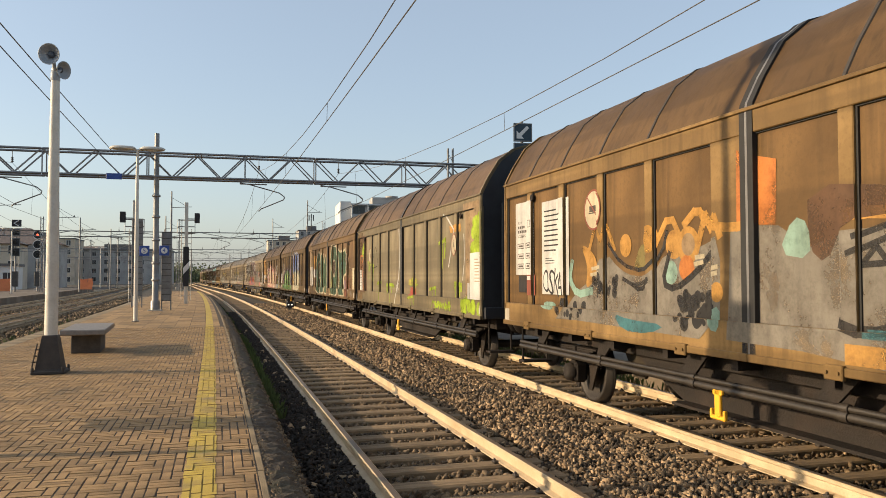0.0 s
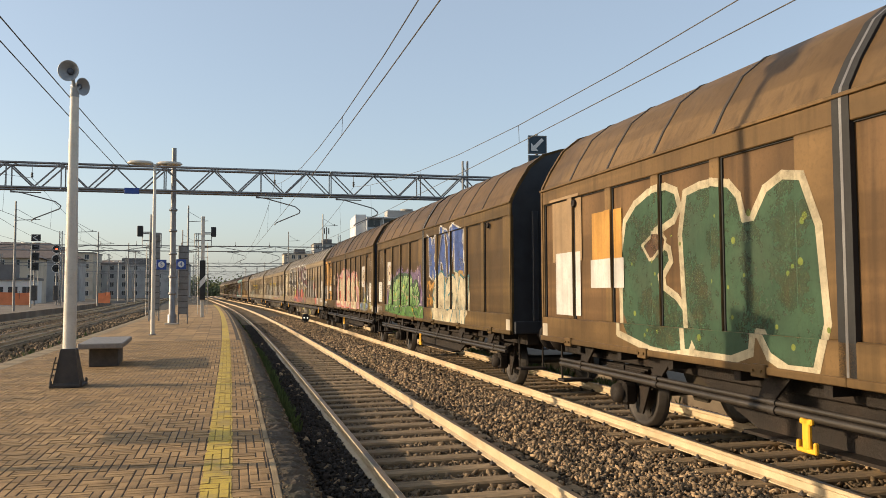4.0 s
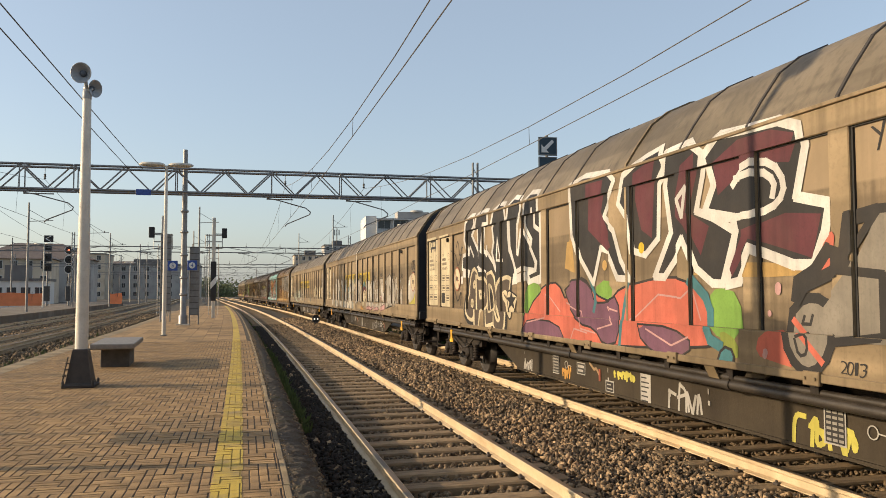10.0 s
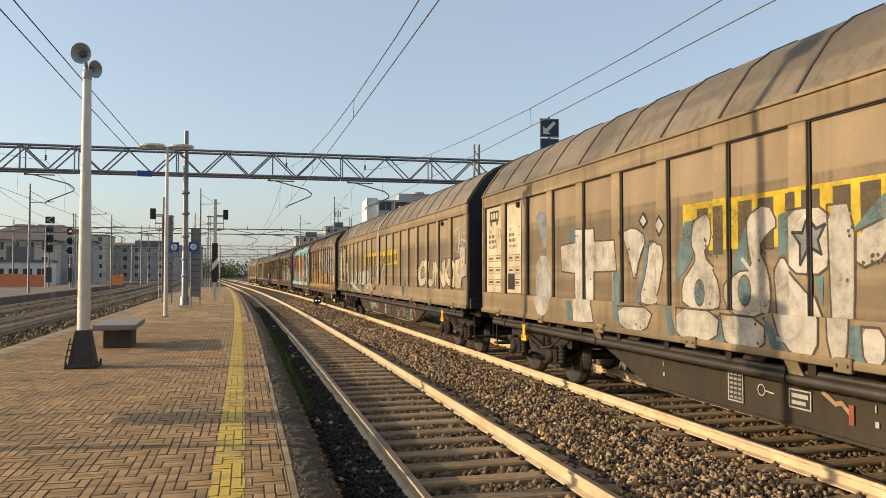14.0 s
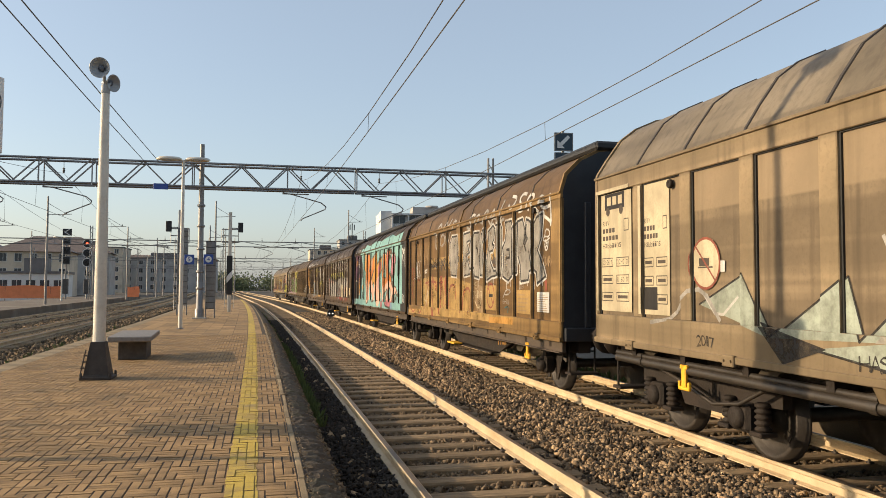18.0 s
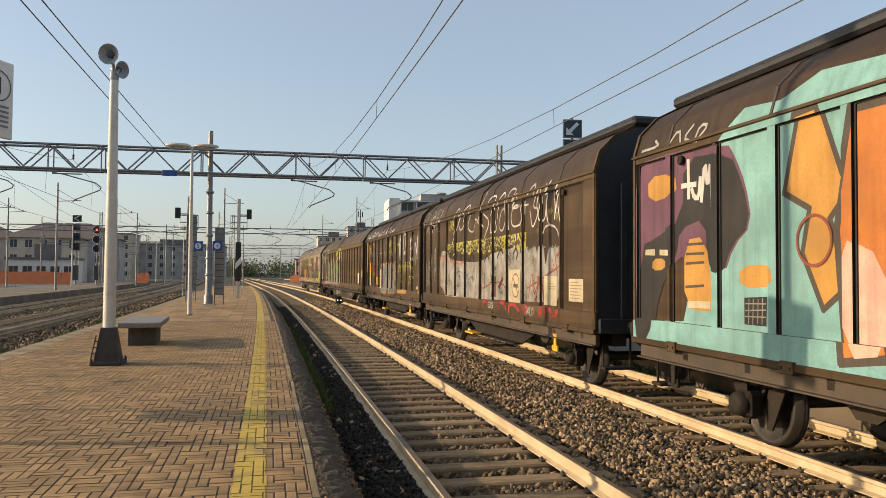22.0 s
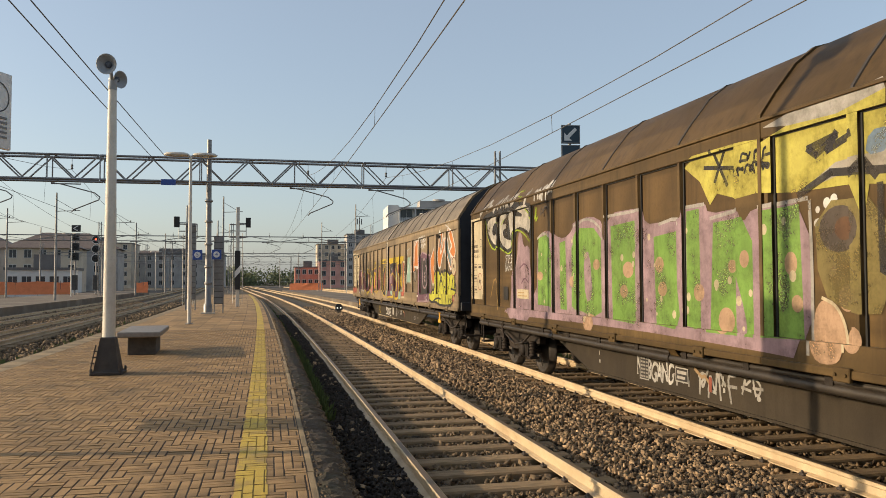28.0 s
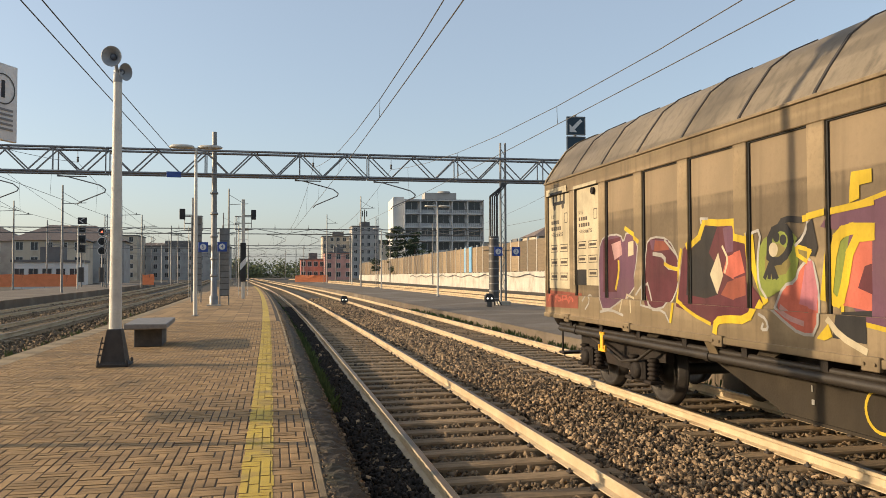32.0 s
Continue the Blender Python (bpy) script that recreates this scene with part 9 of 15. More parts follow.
a.poly([(8.62, 1.95), (8.87, 2.09), (8.78, 1.81)], "coral", 1)
a.disc(7.38, 2.56, 0.12, "pink", 0.08)
a.disc(6.78, 2.62, 0.14, "pink", 0.09)
a.disc(7.55, 2.67, 0.07, "pink", 0.05)
a.disc(3.73, 2.54, 0.16, "pink", 0.08)
a.disc(3.59, 2.33, 0.14, "pink", 0.07)
a.disc(9.38, 1.84, 0.10, "pink", 0.08)
a.disc(9.64, 1.35, 0.08, "pink", 0.07)
a.disc(9.78, 1.20, 0.07, "pink", 0.06)
a.disc(7.14, 2.71, 0.08, "pink", 0.05)
a.poly([(10.06, 1.15), (10.29, 1.38), (10.56, 1.58), (10.52, 2.05), (10.8, 2.19), (11.16, 2.15), (11.31, 1.92), (11.34, 1.55), (11.57, 1.4), (11.66, 1.17), (11.39, 1.07), (10.34, 1.05)], "slate", 1)
a.poly([(10.26, 1.57), (10.57, 1.67), (10.66, 1.4), (10.29, 1.4)], "char", 1)
a.disc(10.93, 1.86, 0.17, "amber", 0.17)
a.disc(10.95, 2.10, 0.19, "brown", 0.14)
a.poly([(10.73, 1.55), (10.93, 1.7), (11.09, 1.59), (11.16, 1.43), (10.92, 1.35), (10.7, 1.39)], "lemon", 1)
a.poly([(10.78, 1.35), (11.05, 1.37), (11.1, 1.15), (10.85, 1.12)], "moss", 1)
a.disc(10.52, 1.49, 0.08, "white", 0.06)
a.stroke([(10.48, 1.53), (10.56, 1.49), (10.52, 1.44)], 0.03, "char", 1)
a.disc(11.44, 1.31, 0.17, "sky", 0.10)
a.disc(10.29, 1.29, 0.18, "sky", 0.09)
a.drops(10.39, 1.14, 11.55, 2.04, 40, 0.012, 0.03, "chalk", 5)
a.drops(11.57, 1.41, 11.97, 1.87, 8, 0.03, 0.07, "moss", 6)
a.drops(11.98, 1.21, 12.55, 1.44, 12, 0.03, 0.06, "lemon", 7)
a.word("IFC", 9.20, 1.97, 9.60, 2.17, "lemon", fat=0.0, seed=2)
a.word("DOW", 9.51, 1.65, 9.97, 1.89, "lemon", fat=0.01, seed=3)
a.scrawl(9.69, 2.00, 10.00, 2.23, 3, 0.03, "white", 4)
a.scrawl(11.68, 1.89, 11.94, 2.15, 6, 0.025, "chalk", 5)
a.scrawl(12.06, 1.30, 12.30, 1.41, 6, 0.03, "chalk", 6)
a.scrawl(12.17, 1.22, 12.56, 1.32, 6, 0.03, "chalk", 7)
a.word("2012", 11.80, 1.74, 11.96, 1.83, "lemon", fat=0.0, seed=4)
a.stroke([(11.66, 2.9), (11.72, 2.97), (11.79, 2.91), (11.74, 2.8), (11.67, 2.72), (11.83, 2.72)], 0.022, "chalk", 1)
a.stroke([(11.94, 2.69), (11.92, 2.89)], 0.022, "chalk", 1)
a.stroke([(11.9, 2.52), (12.17, 2.95)], 0.022, "chalk", 1)
a.stroke([(12.25, 2.85), (12.16, 2.82), (12.17, 2.71), (12.26, 2.75), (12.26, 2.88), (12.23, 2.45)], 0.022, "chalk", 1)
a.scrawl(2.62, 1.74, 3.50, 2.02, 6, 0.05, "mauve", 8)
a.scrawl(2.72, 1.46, 3.47, 1.74, 6, 0.05, "mauve", 9)
a.disc(3.94, 2.46, 0.10, "pink", 0.08)
a.disc(4.02, 2.31, 0.12, "pink", 0.10)
a.disc(3.61, 1.97, 0.06, "pink", 0.05)
a.disc(3.63, 1.85, 0.09, "pink", 0.07)
a.disc(3.46, 1.23, 0.10, "pink", 0.09)
a.done("graffiti", "cream and pink bubble letters beside a grey painted creature")

a = Art(C2, "pair")
a.data_panel(0.02, 1.36, 0.87, 3.25, "amber", False, 4, ())
a.data_panel(1.2, 1.39, 2.08, 3.25, "amber", True, 6, ())
a.rect(0.02, 1.44, 0.44, 2.08, "white")
a.lines(0.03, 1.48, 0.38, 2.02, 10, "tan")
a.rect(1.21, 1.84, 1.83, 2.05, "white")
a.rect(1.15, 1.45, 1.52, 1.73, "char")
a.rect(0.02, 1.23, 0.51, 1.34, "white")
a.no_entry(2.84, 2.33, 0.25, None)
a.no_entry(10.52, 2.34, 0.26, 'white')
a.rect(11.73, 1.44, 12.18, 2.09, "white")
a.lines(11.78, 1.52, 12.11, 2.03, 11, "tan")
a.rect(11.28, 1.5, 11.46, 1.66, "white")
a.done("plate", "orange data panels, paper plates and warning signs")

a = Art(H1, "bogie")
a.poly([(3.27, 2.34), (3.35, 2.6), (3.83, 2.65), (3.57, 2.96), (3.68, 3.32), (4.02, 3.46), (4.3, 3.44), (4.34, 3.23), (4.03, 3.03), (4.5, 2.68), (4.55, 2.34), (4.01, 2.23)], "char", 0)
a.stroke([(3.27, 2.34), (3.35, 2.6), (3.83, 2.65), (3.57, 2.96), (3.68, 3.32), (4.02, 3.46), (4.3, 3.44), (4.34, 3.23), (4.03, 3.03), (4.5, 2.68), (4.55, 2.34), (4.01, 2.23)], 0.085, "white", 0, True)
a.poly([(4.4, 3.22), (4.52, 3.43), (4.97, 3.47), (5.26, 3.44), (5.26, 3.17), (4.94, 3.19), (4.77, 2.66), (5.13, 2.6), (5.5, 2.39), (5.69, 2.16), (4.91, 2.23), (4.6, 2.33)], "char", 0)
a.stroke([(4.4, 3.22), (4.52, 3.43), (4.97, 3.47), (5.26, 3.44), (5.26, 3.17), (4.94, 3.19), (4.77, 2.66), (5.13, 2.6), (5.5, 2.39), (5.69, 2.16), (4.91, 2.23), (4.6, 2.33)], 0.085, "white", 0, True)
a.poly([(5.43, 3.07), (5.64, 3.4), (5.9, 3.5), (6.25, 3.47), (6.35, 3.17), (6.37, 2.84), (6.43, 2.6), (6.73, 2.3), (6.74, 2.12), (5.75, 2.01), (5.67, 2.22), (5.41, 2.6), (5.51, 2.8)], "char", 0)
a.stroke([(5.43, 3.07), (5.64, 3.4), (5.9, 3.5), (6.25, 3.47), (6.35, 3.17), (6.37, 2.84), (6.43, 2.6), (6.73, 2.3), (6.74, 2.12), (5.75, 2.01), (5.67, 2.22), (5.41, 2.6), (5.51, 2.8)], 0.085, "white", 0, True)
a.poly([(6.42, 3.15), (6.49, 3.37), (6.69, 3.54), (7.14, 3.47), (7.17, 3.27), (6.99, 3.01), (6.94, 2.59), (7.01, 2.49), (7.16, 2.9), (7.49, 2.65), (7.76, 2.31), (7.74, 2.18), (7.17, 2.23), (6.8, 2.16), (6.47, 2.64)], "char", 0)
a.stroke([(6.42, 3.15), (6.49, 3.37), (6.69, 3.54), (7.14, 3.47), (7.17, 3.27), (6.99, 3.01), (6.94, 2.59), (7.01, 2.49), (7.16, 2.9), (7.49, 2.65), (7.76, 2.31), (7.74, 2.18), (7.17, 2.23), (6.8, 2.16), (6.47, 2.64)], 0.085, "white", 0, True)
a.poly([(7.26, 3.05), (7.35, 3.36), (7.53, 3.52), (7.96, 3.48), (8.0, 2.07), (7.47, 1.97), (7.34, 2.13), (7.76, 2.2), (7.79, 2.31), (7.52, 2.57), (7.58, 2.71), (7.31, 2.92)], "char", 0)
a.stroke([(7.26, 3.05), (7.35, 3.36), (7.53, 3.52), (7.96, 3.48), (8.0, 2.07), (7.47, 1.97), (7.34, 2.13), (7.76, 2.2), (7.79, 2.31), (7.52, 2.57), (7.58, 2.71), (7.31, 2.92)], 0.085, "white", 0, True)
a.poly([(5.75, 2.41), (5.86, 2.91), (6.07, 2.39)], "white", 0)
a.poly([(5.83, 2.45), (5.89, 2.73), (6.0, 2.44)], "umber", 0)
a.stroke([(7.7, 3.22), (7.72, 2.93), (8.02, 2.81)], 0.08, "white", 0)
a.stroke([(3.76, 2.63), (3.9, 2.79), (4.16, 2.58)], 0.06, "white", 0)
a.stroke([(4.94, 3.08), (4.85, 2.71), (5.05, 2.55), (5.08, 2.74)], 0.06, "white", 0)
a.stroke([(6.91, 2.85), (6.91, 2.53), (7.0, 2.49)], 0.07, "white", 0)
a.stroke([(3.37, 2.22), (4.48, 2.2), (5.66, 2.07), (5.82, 1.99), (6.79, 2.04), (7.34, 2.1), (7.49, 1.97), (8.0, 2.04)], 0.15, "white", 0)
a.word("8PDS", 3.8, 1.15, 6.38, 2.21, 'umber', line='cream', halo='char', fat=0.03, edge=0.055, wob=6, seed=3, over=1.0, jig=0.1)
a.poly([(6.29, 1.73), (6.39, 1.87), (6.65, 1.8), (6.88, 1.74), (6.72, 1.54), (6.64, 1.29), (6.39, 1.46)], "cream", 1)
a.stroke([(6.29, 1.73), (6.39, 1.87), (6.65, 1.8), (6.88, 1.74), (6.72, 1.54), (6.64, 1.29), (6.39, 1.46)], 0.03, "char", 1, True)
a.poly([(6.55, 1.86), (6.61, 1.73), (6.8, 1.73), (6.65, 1.64), (6.7, 1.51), (6.54, 1.58), (6.37, 1.5), (6.43, 1.63), (6.27, 1.72), (6.47, 1.73)], "char", 0)
a.stroke([(2.76, 2.84), (2.92, 3.03), (3.06, 2.55), (3.29, 2.92), (3.38, 2.47)], 0.03, "char", 1)
a.stroke([(2.44, 2.8), (2.76, 2.64), (2.9, 2.36), (3.21, 2.67)], 0.025, "char", 1)
a.stroke([(2.65, 1.83), (2.88, 1.56), (3.19, 1.89), (3.11, 1.53)], 0.04, "char", 1)
a.stroke([(1.85, 1.75), (1.97, 1.58), (2.24, 1.86), (2.16, 1.56)], 0.04, "char", 1)
a.poly([(8.98, 2.18), (9.07, 2.57), (9.34, 2.6), (9.44, 2.1)], "ochre", 0)
a.poly([(12.45, 1.98), (12.53, 2.08), (13.47, 2.12), (14.35, 2.02), (14.19, 1.95)], "ochre", 1)
a.poly([(7.19, 1.41), (7.27, 1.92), (7.82, 2.0), (8.1, 1.79), (7.7, 1.43)], "leaf", 1)
a.poly([(9.94, 1.85), (10.4, 2.02), (10.7, 1.79), (10.27, 1.65)], "leaf", 1)
a.poly([(12.72, 1.75), (12.91, 1.88), (13.27, 1.8), (13.34, 1.3), (12.82, 1.4)], "leaf", 1)
a.poly([(13.0, 1.45), (13.31, 1.34), (13.3, 1.13), (13.03, 1.28)], "moss", 1)
a.poly([(7.18, 1.08), (7.41, 1.56), (8.29, 1.96), (8.72, 1.97), (9.04, 1.66), (9.36, 1.98), (9.66, 2.04), (10.0, 1.79), (10.52, 1.68), (10.88, 1.89), (11.73, 1.99), (12.28, 1.98), (12.66, 1.8), (12.81, 1.53), (12.82, 1.33), (13.0, 1.27), (12.07, 1.19), (10.86, 1.13), (9.11, 1.08)], "coral", 1)
a.stroke([(7.18, 1.08), (7.41, 1.56), (8.29, 1.96), (8.72, 1.97), (9.04, 1.66), (9.36, 1.98), (9.66, 2.04), (10.0, 1.79), (10.52, 1.68), (10.88, 1.89), (11.73, 1.99), (12.28, 1.98), (12.66, 1.8), (12.81, 1.53), (12.82, 1.33), (13.0, 1.27), (12.07, 1.19), (10.86, 1.13), (9.11, 1.08)], 0.03, "char", 1, True)
a.poly([(8.97, 1.85), (9.44, 2.04), (9.87, 1.91), (10.0, 1.67), (10.39, 1.68), (10.79, 1.79), (10.84, 1.19), (10.38, 1.1), (10.12, 1.32), (9.57, 1.37), (9.12, 1.66)], "plum", 1)
a.stroke([(8.97, 1.85), (9.44, 2.04), (9.87, 1.91), (10.0, 1.67), (10.39, 1.68), (10.79, 1.79), (10.84, 1.19), (10.38, 1.1), (10.12, 1.32), (9.57, 1.37), (9.12, 1.66)], 0.03, "char", 1, True)
a.poly([(11.31, 1.43), (12.08, 1.43), (12.58, 1.25), (12.07, 1.02), (11.4, 1.21)], "plum", 1)
a.stroke([(11.31, 1.43), (12.08, 1.43), (12.58, 1.25), (12.07, 1.02), (11.4, 1.21)], 0.025, "char", 1, True)
a.poly([(7.25, 1.19), (7.54, 1.38), (8.79, 1.36), (9.11, 1.07), (7.29, 1.03)], "plum", 1)
a.stroke([(7.25, 1.19), (7.54, 1.38), (8.79, 1.36), (9.11, 1.07), (7.29, 1.03)], 0.025, "char", 1, True)
a.stroke([(12.44, 1.94), (12.77, 1.71), (12.77, 1.35), (13.02, 1.27)], 0.12, "teal", 1)
a.stroke([(10.83, 1.13), (10.89, 1.46), (11.07, 1.95)], 0.07, "teal", 1)
a.stroke([(9.85, 2.03), (10.06, 1.73), (9.97, 1.55)], 0.07, "teal", 1)
a.poly([(12.92, 1.05), (13.05, 1.28), (13.25, 1.24), (13.2, 1.03)], "teal", 1)
a.stroke([(12.92, 1.05), (13.05, 1.28), (13.25, 1.24), (13.2, 1.03)], 0.03, "char", 1, True)
a.stroke([(7.46, 1.31), (8.27, 1.41), (8.28, 1.79), (8.79, 1.52)], 0.022, "pink", 0)
a.stroke([(9.04, 1.66), (9.57, 1.54), (9.64, 1.3), (10.12, 1.26)], 0.022, "pink", 0)
a.stroke([(10.19, 1.32), (10.63, 1.4), (10.39, 1.62), (10.76, 1.57)], 0.022, "pink", 0)
a.stroke([(11.09, 1.47), (11.72, 1.79), (12.27, 1.75), (12.44, 1.84), (12.59, 1.52)], 0.022, "pink", 0)
a.stroke([(11.51, 1.38), (12.08, 1.22), (12.42, 1.33)], 0.022, "pink", 0)
a.stroke([(9.26, 1.09), (9.42, 1.29), (9.85, 1.25)], 0.022, "pink", 0)
a.poly([(9.34, 2.65), (9.28, 3.4), (9.73, 3.48), (10.53, 3.41), (10.72, 3.28), (10.56, 3.1), (10.33, 2.84), (10.67, 2.62), (10.87, 2.23), (11.11, 1.98), (10.77, 2.0), (10.48, 2.36), (10.22, 2.42), (9.98, 1.94), (9.57, 2.29)], "char", 0)
a.stroke([(9.34, 2.65), (9.28, 3.4), (9.73, 3.48), (10.53, 3.41), (10.72, 3.28), (10.56, 3.1), (10.33, 2.84), (10.67, 2.62), (10.87, 2.23), (11.11, 1.98), (10.77, 2.0), (10.48, 2.36), (10.22, 2.42), (9.98, 1.94), (9.57, 2.29)], 0.085, "white", 0, True)
a.poly([(10.82, 2.96), (10.97, 3.3), (11.49, 3.46), (11.81, 3.52), (11.99, 3.27), (11.79, 3.08), (11.75, 2.45), (11.44, 2.27), (11.14, 2.33), (11.03, 2.77)], "char", 0)
a.stroke([(10.82, 2.96), (10.97, 3.3), (11.49, 3.46), (11.81, 3.52), (11.99, 3.27), (11.79, 3.08), (11.75, 2.45), (11.44, 2.27), (11.14, 2.33), (11.03, 2.77)], 0.085, "white", 0, True)
a.poly([(11.65, 2.0), (12.03, 2.5), (11.92, 3.03), (11.99, 3.42), (12.46, 3.46), (12.73, 3.29), (12.68, 3.05), (12.55, 2.69), (12.86, 2.59), (13.23, 2.42), (13.0, 1.9), (12.82, 1.91), (12.53, 2.07), (12.31, 2.41), (12.11, 2.18), (11.87, 1.99)], "char", 0)
a.stroke([(11.65, 2.0), (12.03, 2.5), (11.92, 3.03), (11.99, 3.42), (12.46, 3.46), (12.73, 3.29), (12.68, 3.05), (12.55, 2.69), (12.86, 2.59), (13.23, 2.42), (13.0, 1.9), (12.82, 1.91), (12.53, 2.07), (12.31, 2.41), (12.11, 2.18), (11.87, 1.99)], 0.09, "white", 0, True)
a.poly([(12.7, 2.66), (12.88, 2.93), (12.75, 3.24), (13.03, 3.42), (13.46, 3.39), (13.96, 3.37), (14.22, 3.27), (14.25, 3.09), (14.12, 2.66), (14.52, 2.56), (14.46, 2.33), (14.32, 2.05), (14.06, 2.06), (13.48, 2.24), (13.28, 1.92), (13.07, 1.89), (13.23, 2.42), (13.19, 2.56)], "char", 0)
a.stroke([(12.7, 2.66), (12.88, 2.93), (12.75, 3.24), (13.03, 3.42), (13.46, 3.39), (13.96, 3.37), (14.22, 3.27), (14.25, 3.09), (14.12, 2.66), (14.52, 2.56), (14.46, 2.33), (14.32, 2.05), (14.06, 2.06), (13.48, 2.24), (13.28, 1.92), (13.07, 1.89), (13.23, 2.42), (13.19, 2.56)], 0.1, "white", 0, True)
a.poly([(9.86, 3.34), (10.4, 3.33), (10.24, 2.91), (10.6, 2.41), (10.42, 2.37), (9.82, 2.7)], "maroon", 0)
a.poly([(11.24, 3.29), (11.78, 3.41), (11.67, 3.07), (11.6, 2.46), (11.35, 2.58), (11.2, 2.97)], "maroon", 0)
a.poly([(12.13, 2.71), (12.32, 3.22), (12.59, 3.32), (12.57, 3.09), (12.39, 2.69), (12.78, 2.51), (12.62, 2.21), (12.34, 2.55)], "maroon", 0)
a.poly([(12.88, 3.13), (13.36, 3.31), (13.86, 3.31), (14.17, 3.22), (14.04, 2.98), (13.51, 3.07), (12.95, 2.81)], "maroon", 0)
a.poly([(13.35, 2.42), (13.97, 2.53), (14.42, 2.48), (14.3, 2.11), (13.9, 2.22), (13.48, 2.33), (13.16, 1.97), (13.12, 2.05)], "maroon", 0)
a.stroke([(13.2, 2.88), (13.44, 3.08), (13.81, 3.02), (13.98, 2.8), (13.89, 2.63), (13.61, 2.56), (13.22, 2.56)], 0.075, "white", 1)
a.stroke([(13.24, 2.94), (13.63, 2.97), (13.84, 2.84), (13.8, 2.7)], 0.075, "white", 1)
a.stroke([(12.22, 2.85), (12.4, 2.97), (12.32, 2.65), (12.22, 2.85)], 0.06, "white", 0)
a.disc(10.33, 2.18, 0.07, "ochre")
a.disc(11.34, 2.36, 0.07, "yellow")
a.poly([(13.56, 1.23), (13.63, 1.44), (13.98, 1.49), (14.13, 1.15), (13.86, 1.18)], "coral", 1)
a.poly([(14.32, 2.02), (14.48, 2.3), (14.62, 2.32), (14.59, 2.15), (14.42, 1.94)], "coral", 1)
a.drops(13.68, 1.18, 13.86, 2.0, 6, 0.02, 0.05, "pink", 4)
a.poly([(14.03, 1.65), (14.18, 1.77), (14.41, 1.76), (14.57, 1.59), (14.54, 1.31), (14.33, 1.12), (14.13, 1.16), (13.97, 1.38)], "ash", 1)
a.stroke([(14.03, 1.65), (14.18, 1.77), (14.41, 1.76), (14.57, 1.59), (14.54, 1.31), (14.33, 1.12), (14.13, 1.16), (13.97, 1.38)], 0.09, "char", 1, True)
a.stroke([(14.04, 1.57), (14.44, 1.23)], 0.06, "coral", 0)
a.stroke([(14.18, 1.61), (14.15, 1.54), (14.25, 1.54), (14.28, 1.62)], 0.03, "char", 0)
a.stroke([(14.12, 1.43), (14.25, 1.47), (14.27, 1.29), (14.16, 1.26), (14.11, 1.41)], 0.03, "char", 1)
a.stroke([(14.08, 1.76), (14.11, 1.91), (14.32, 2.0), (14.48, 2.17), (14.61, 2.13), (14.56, 1.99), (14.19, 1.87), (14.1, 1.76)], 0.12, "char", 0)
a.stroke([(14.68, 2.01), (14.76, 2.41), (15.0, 2.44)], 0.12, "char", 0)
a.stroke([(14.68, 2.02), (14.98, 1.98)], 0.12, "char", 0)
a.stroke([(14.52, 1.57), (14.64, 1.71), (14.97, 1.74)], 0.12, "char", 0)
a.stroke([(14.64, 1.56), (14.86, 1.58)], 0.12, "char", 0)
a.word("YO: BRKOR", 14.99, 2.91, 16.26, 3.12, 'char', fat=-0.005, wob=4)
a.word("PENGE", 15.3, 2.56, 16.23, 2.83, 'char', fat=0.005, wob=4)
a.word("2013", 14.65, 1.16, 14.92, 1.27, 'char', fat=-0.01)
a.stroke([(16.14, 2.14), (16.73, 2.44), (17.34, 2.33), (17.67, 2.53), (17.96, 2.02), (17.41, 1.88), (17.87, 1.59)], 0.09, "char", 0)
a.poly([(17.88, 1.88), (18.01, 2.19), (18.38, 2.01), (17.95, 1.8)], "coral", 0)
a.stroke([(18.16, 1.74), (18.44, 1.94), (18.67, 1.74), (18.56, 1.47), (18.29, 1.46), (18.16, 1.7)], 0.07, "char", 1)
a.stroke([(18.82, 1.68), (18.88, 1.81), (19.12, 1.74), (18.94, 1.58)], 0.06, "char", 0)
a.poly([(18.62, 1.28), (18.71, 1.47), (19.16, 1.4), (19.43, 1.12)], "coral", 1)
a.word("HOES", 19.76, 2.58, 20.44, 2.94, 'char', fat=-0.012, wob=5)
a.word("OVER", 19.77, 2.05, 20.5, 2.42, 'char', fat=-0.012, wob=5, seed=3)
a.word("W", 19.86, 1.58, 20.42, 1.93, 'char', fat=-0.01)
a.word("KOZY", 19.36, 1.15, 20.19, 1.44, 'white', fat=0.02, wob=6, seed=5)
a.scrawl(6.57, 0.38, 7.04, 0.63, 6, 0.04, "chalk", 1)
a.scrawl(8.31, 0.45, 8.68, 0.65, 6, 0.04, "amber", 2)
a.scrawl(10.1, 0.64, 10.69, 0.75, 9, 0.05, "lemon", 6)
a.rect(10.84, 0.39, 11.1, 0.78, "chalk")
a.lines(10.86, 0.41, 11.07, 0.76, 6, "char")
a.rect(9.84, 0.43, 10.1, 0.59, "chalk")
a.rect(9.86, 0.44, 10.08, 0.57, "char")
a.lines(9.89, 0.45, 10.06, 0.56, 2, "chalk")
a.scrawl(13.72, 0.39, 14.55, 0.72, 6, 0.05, "lemon", 3)
a.rect(15.38, 0.51, 15.73, 0.65, "chalk")
a.rect(15.42, 0.53, 15.69, 0.64, "char")
a.scrawl(11.53, 0.37, 12.3, 0.76, 6, 0.04, "chalk", 4)
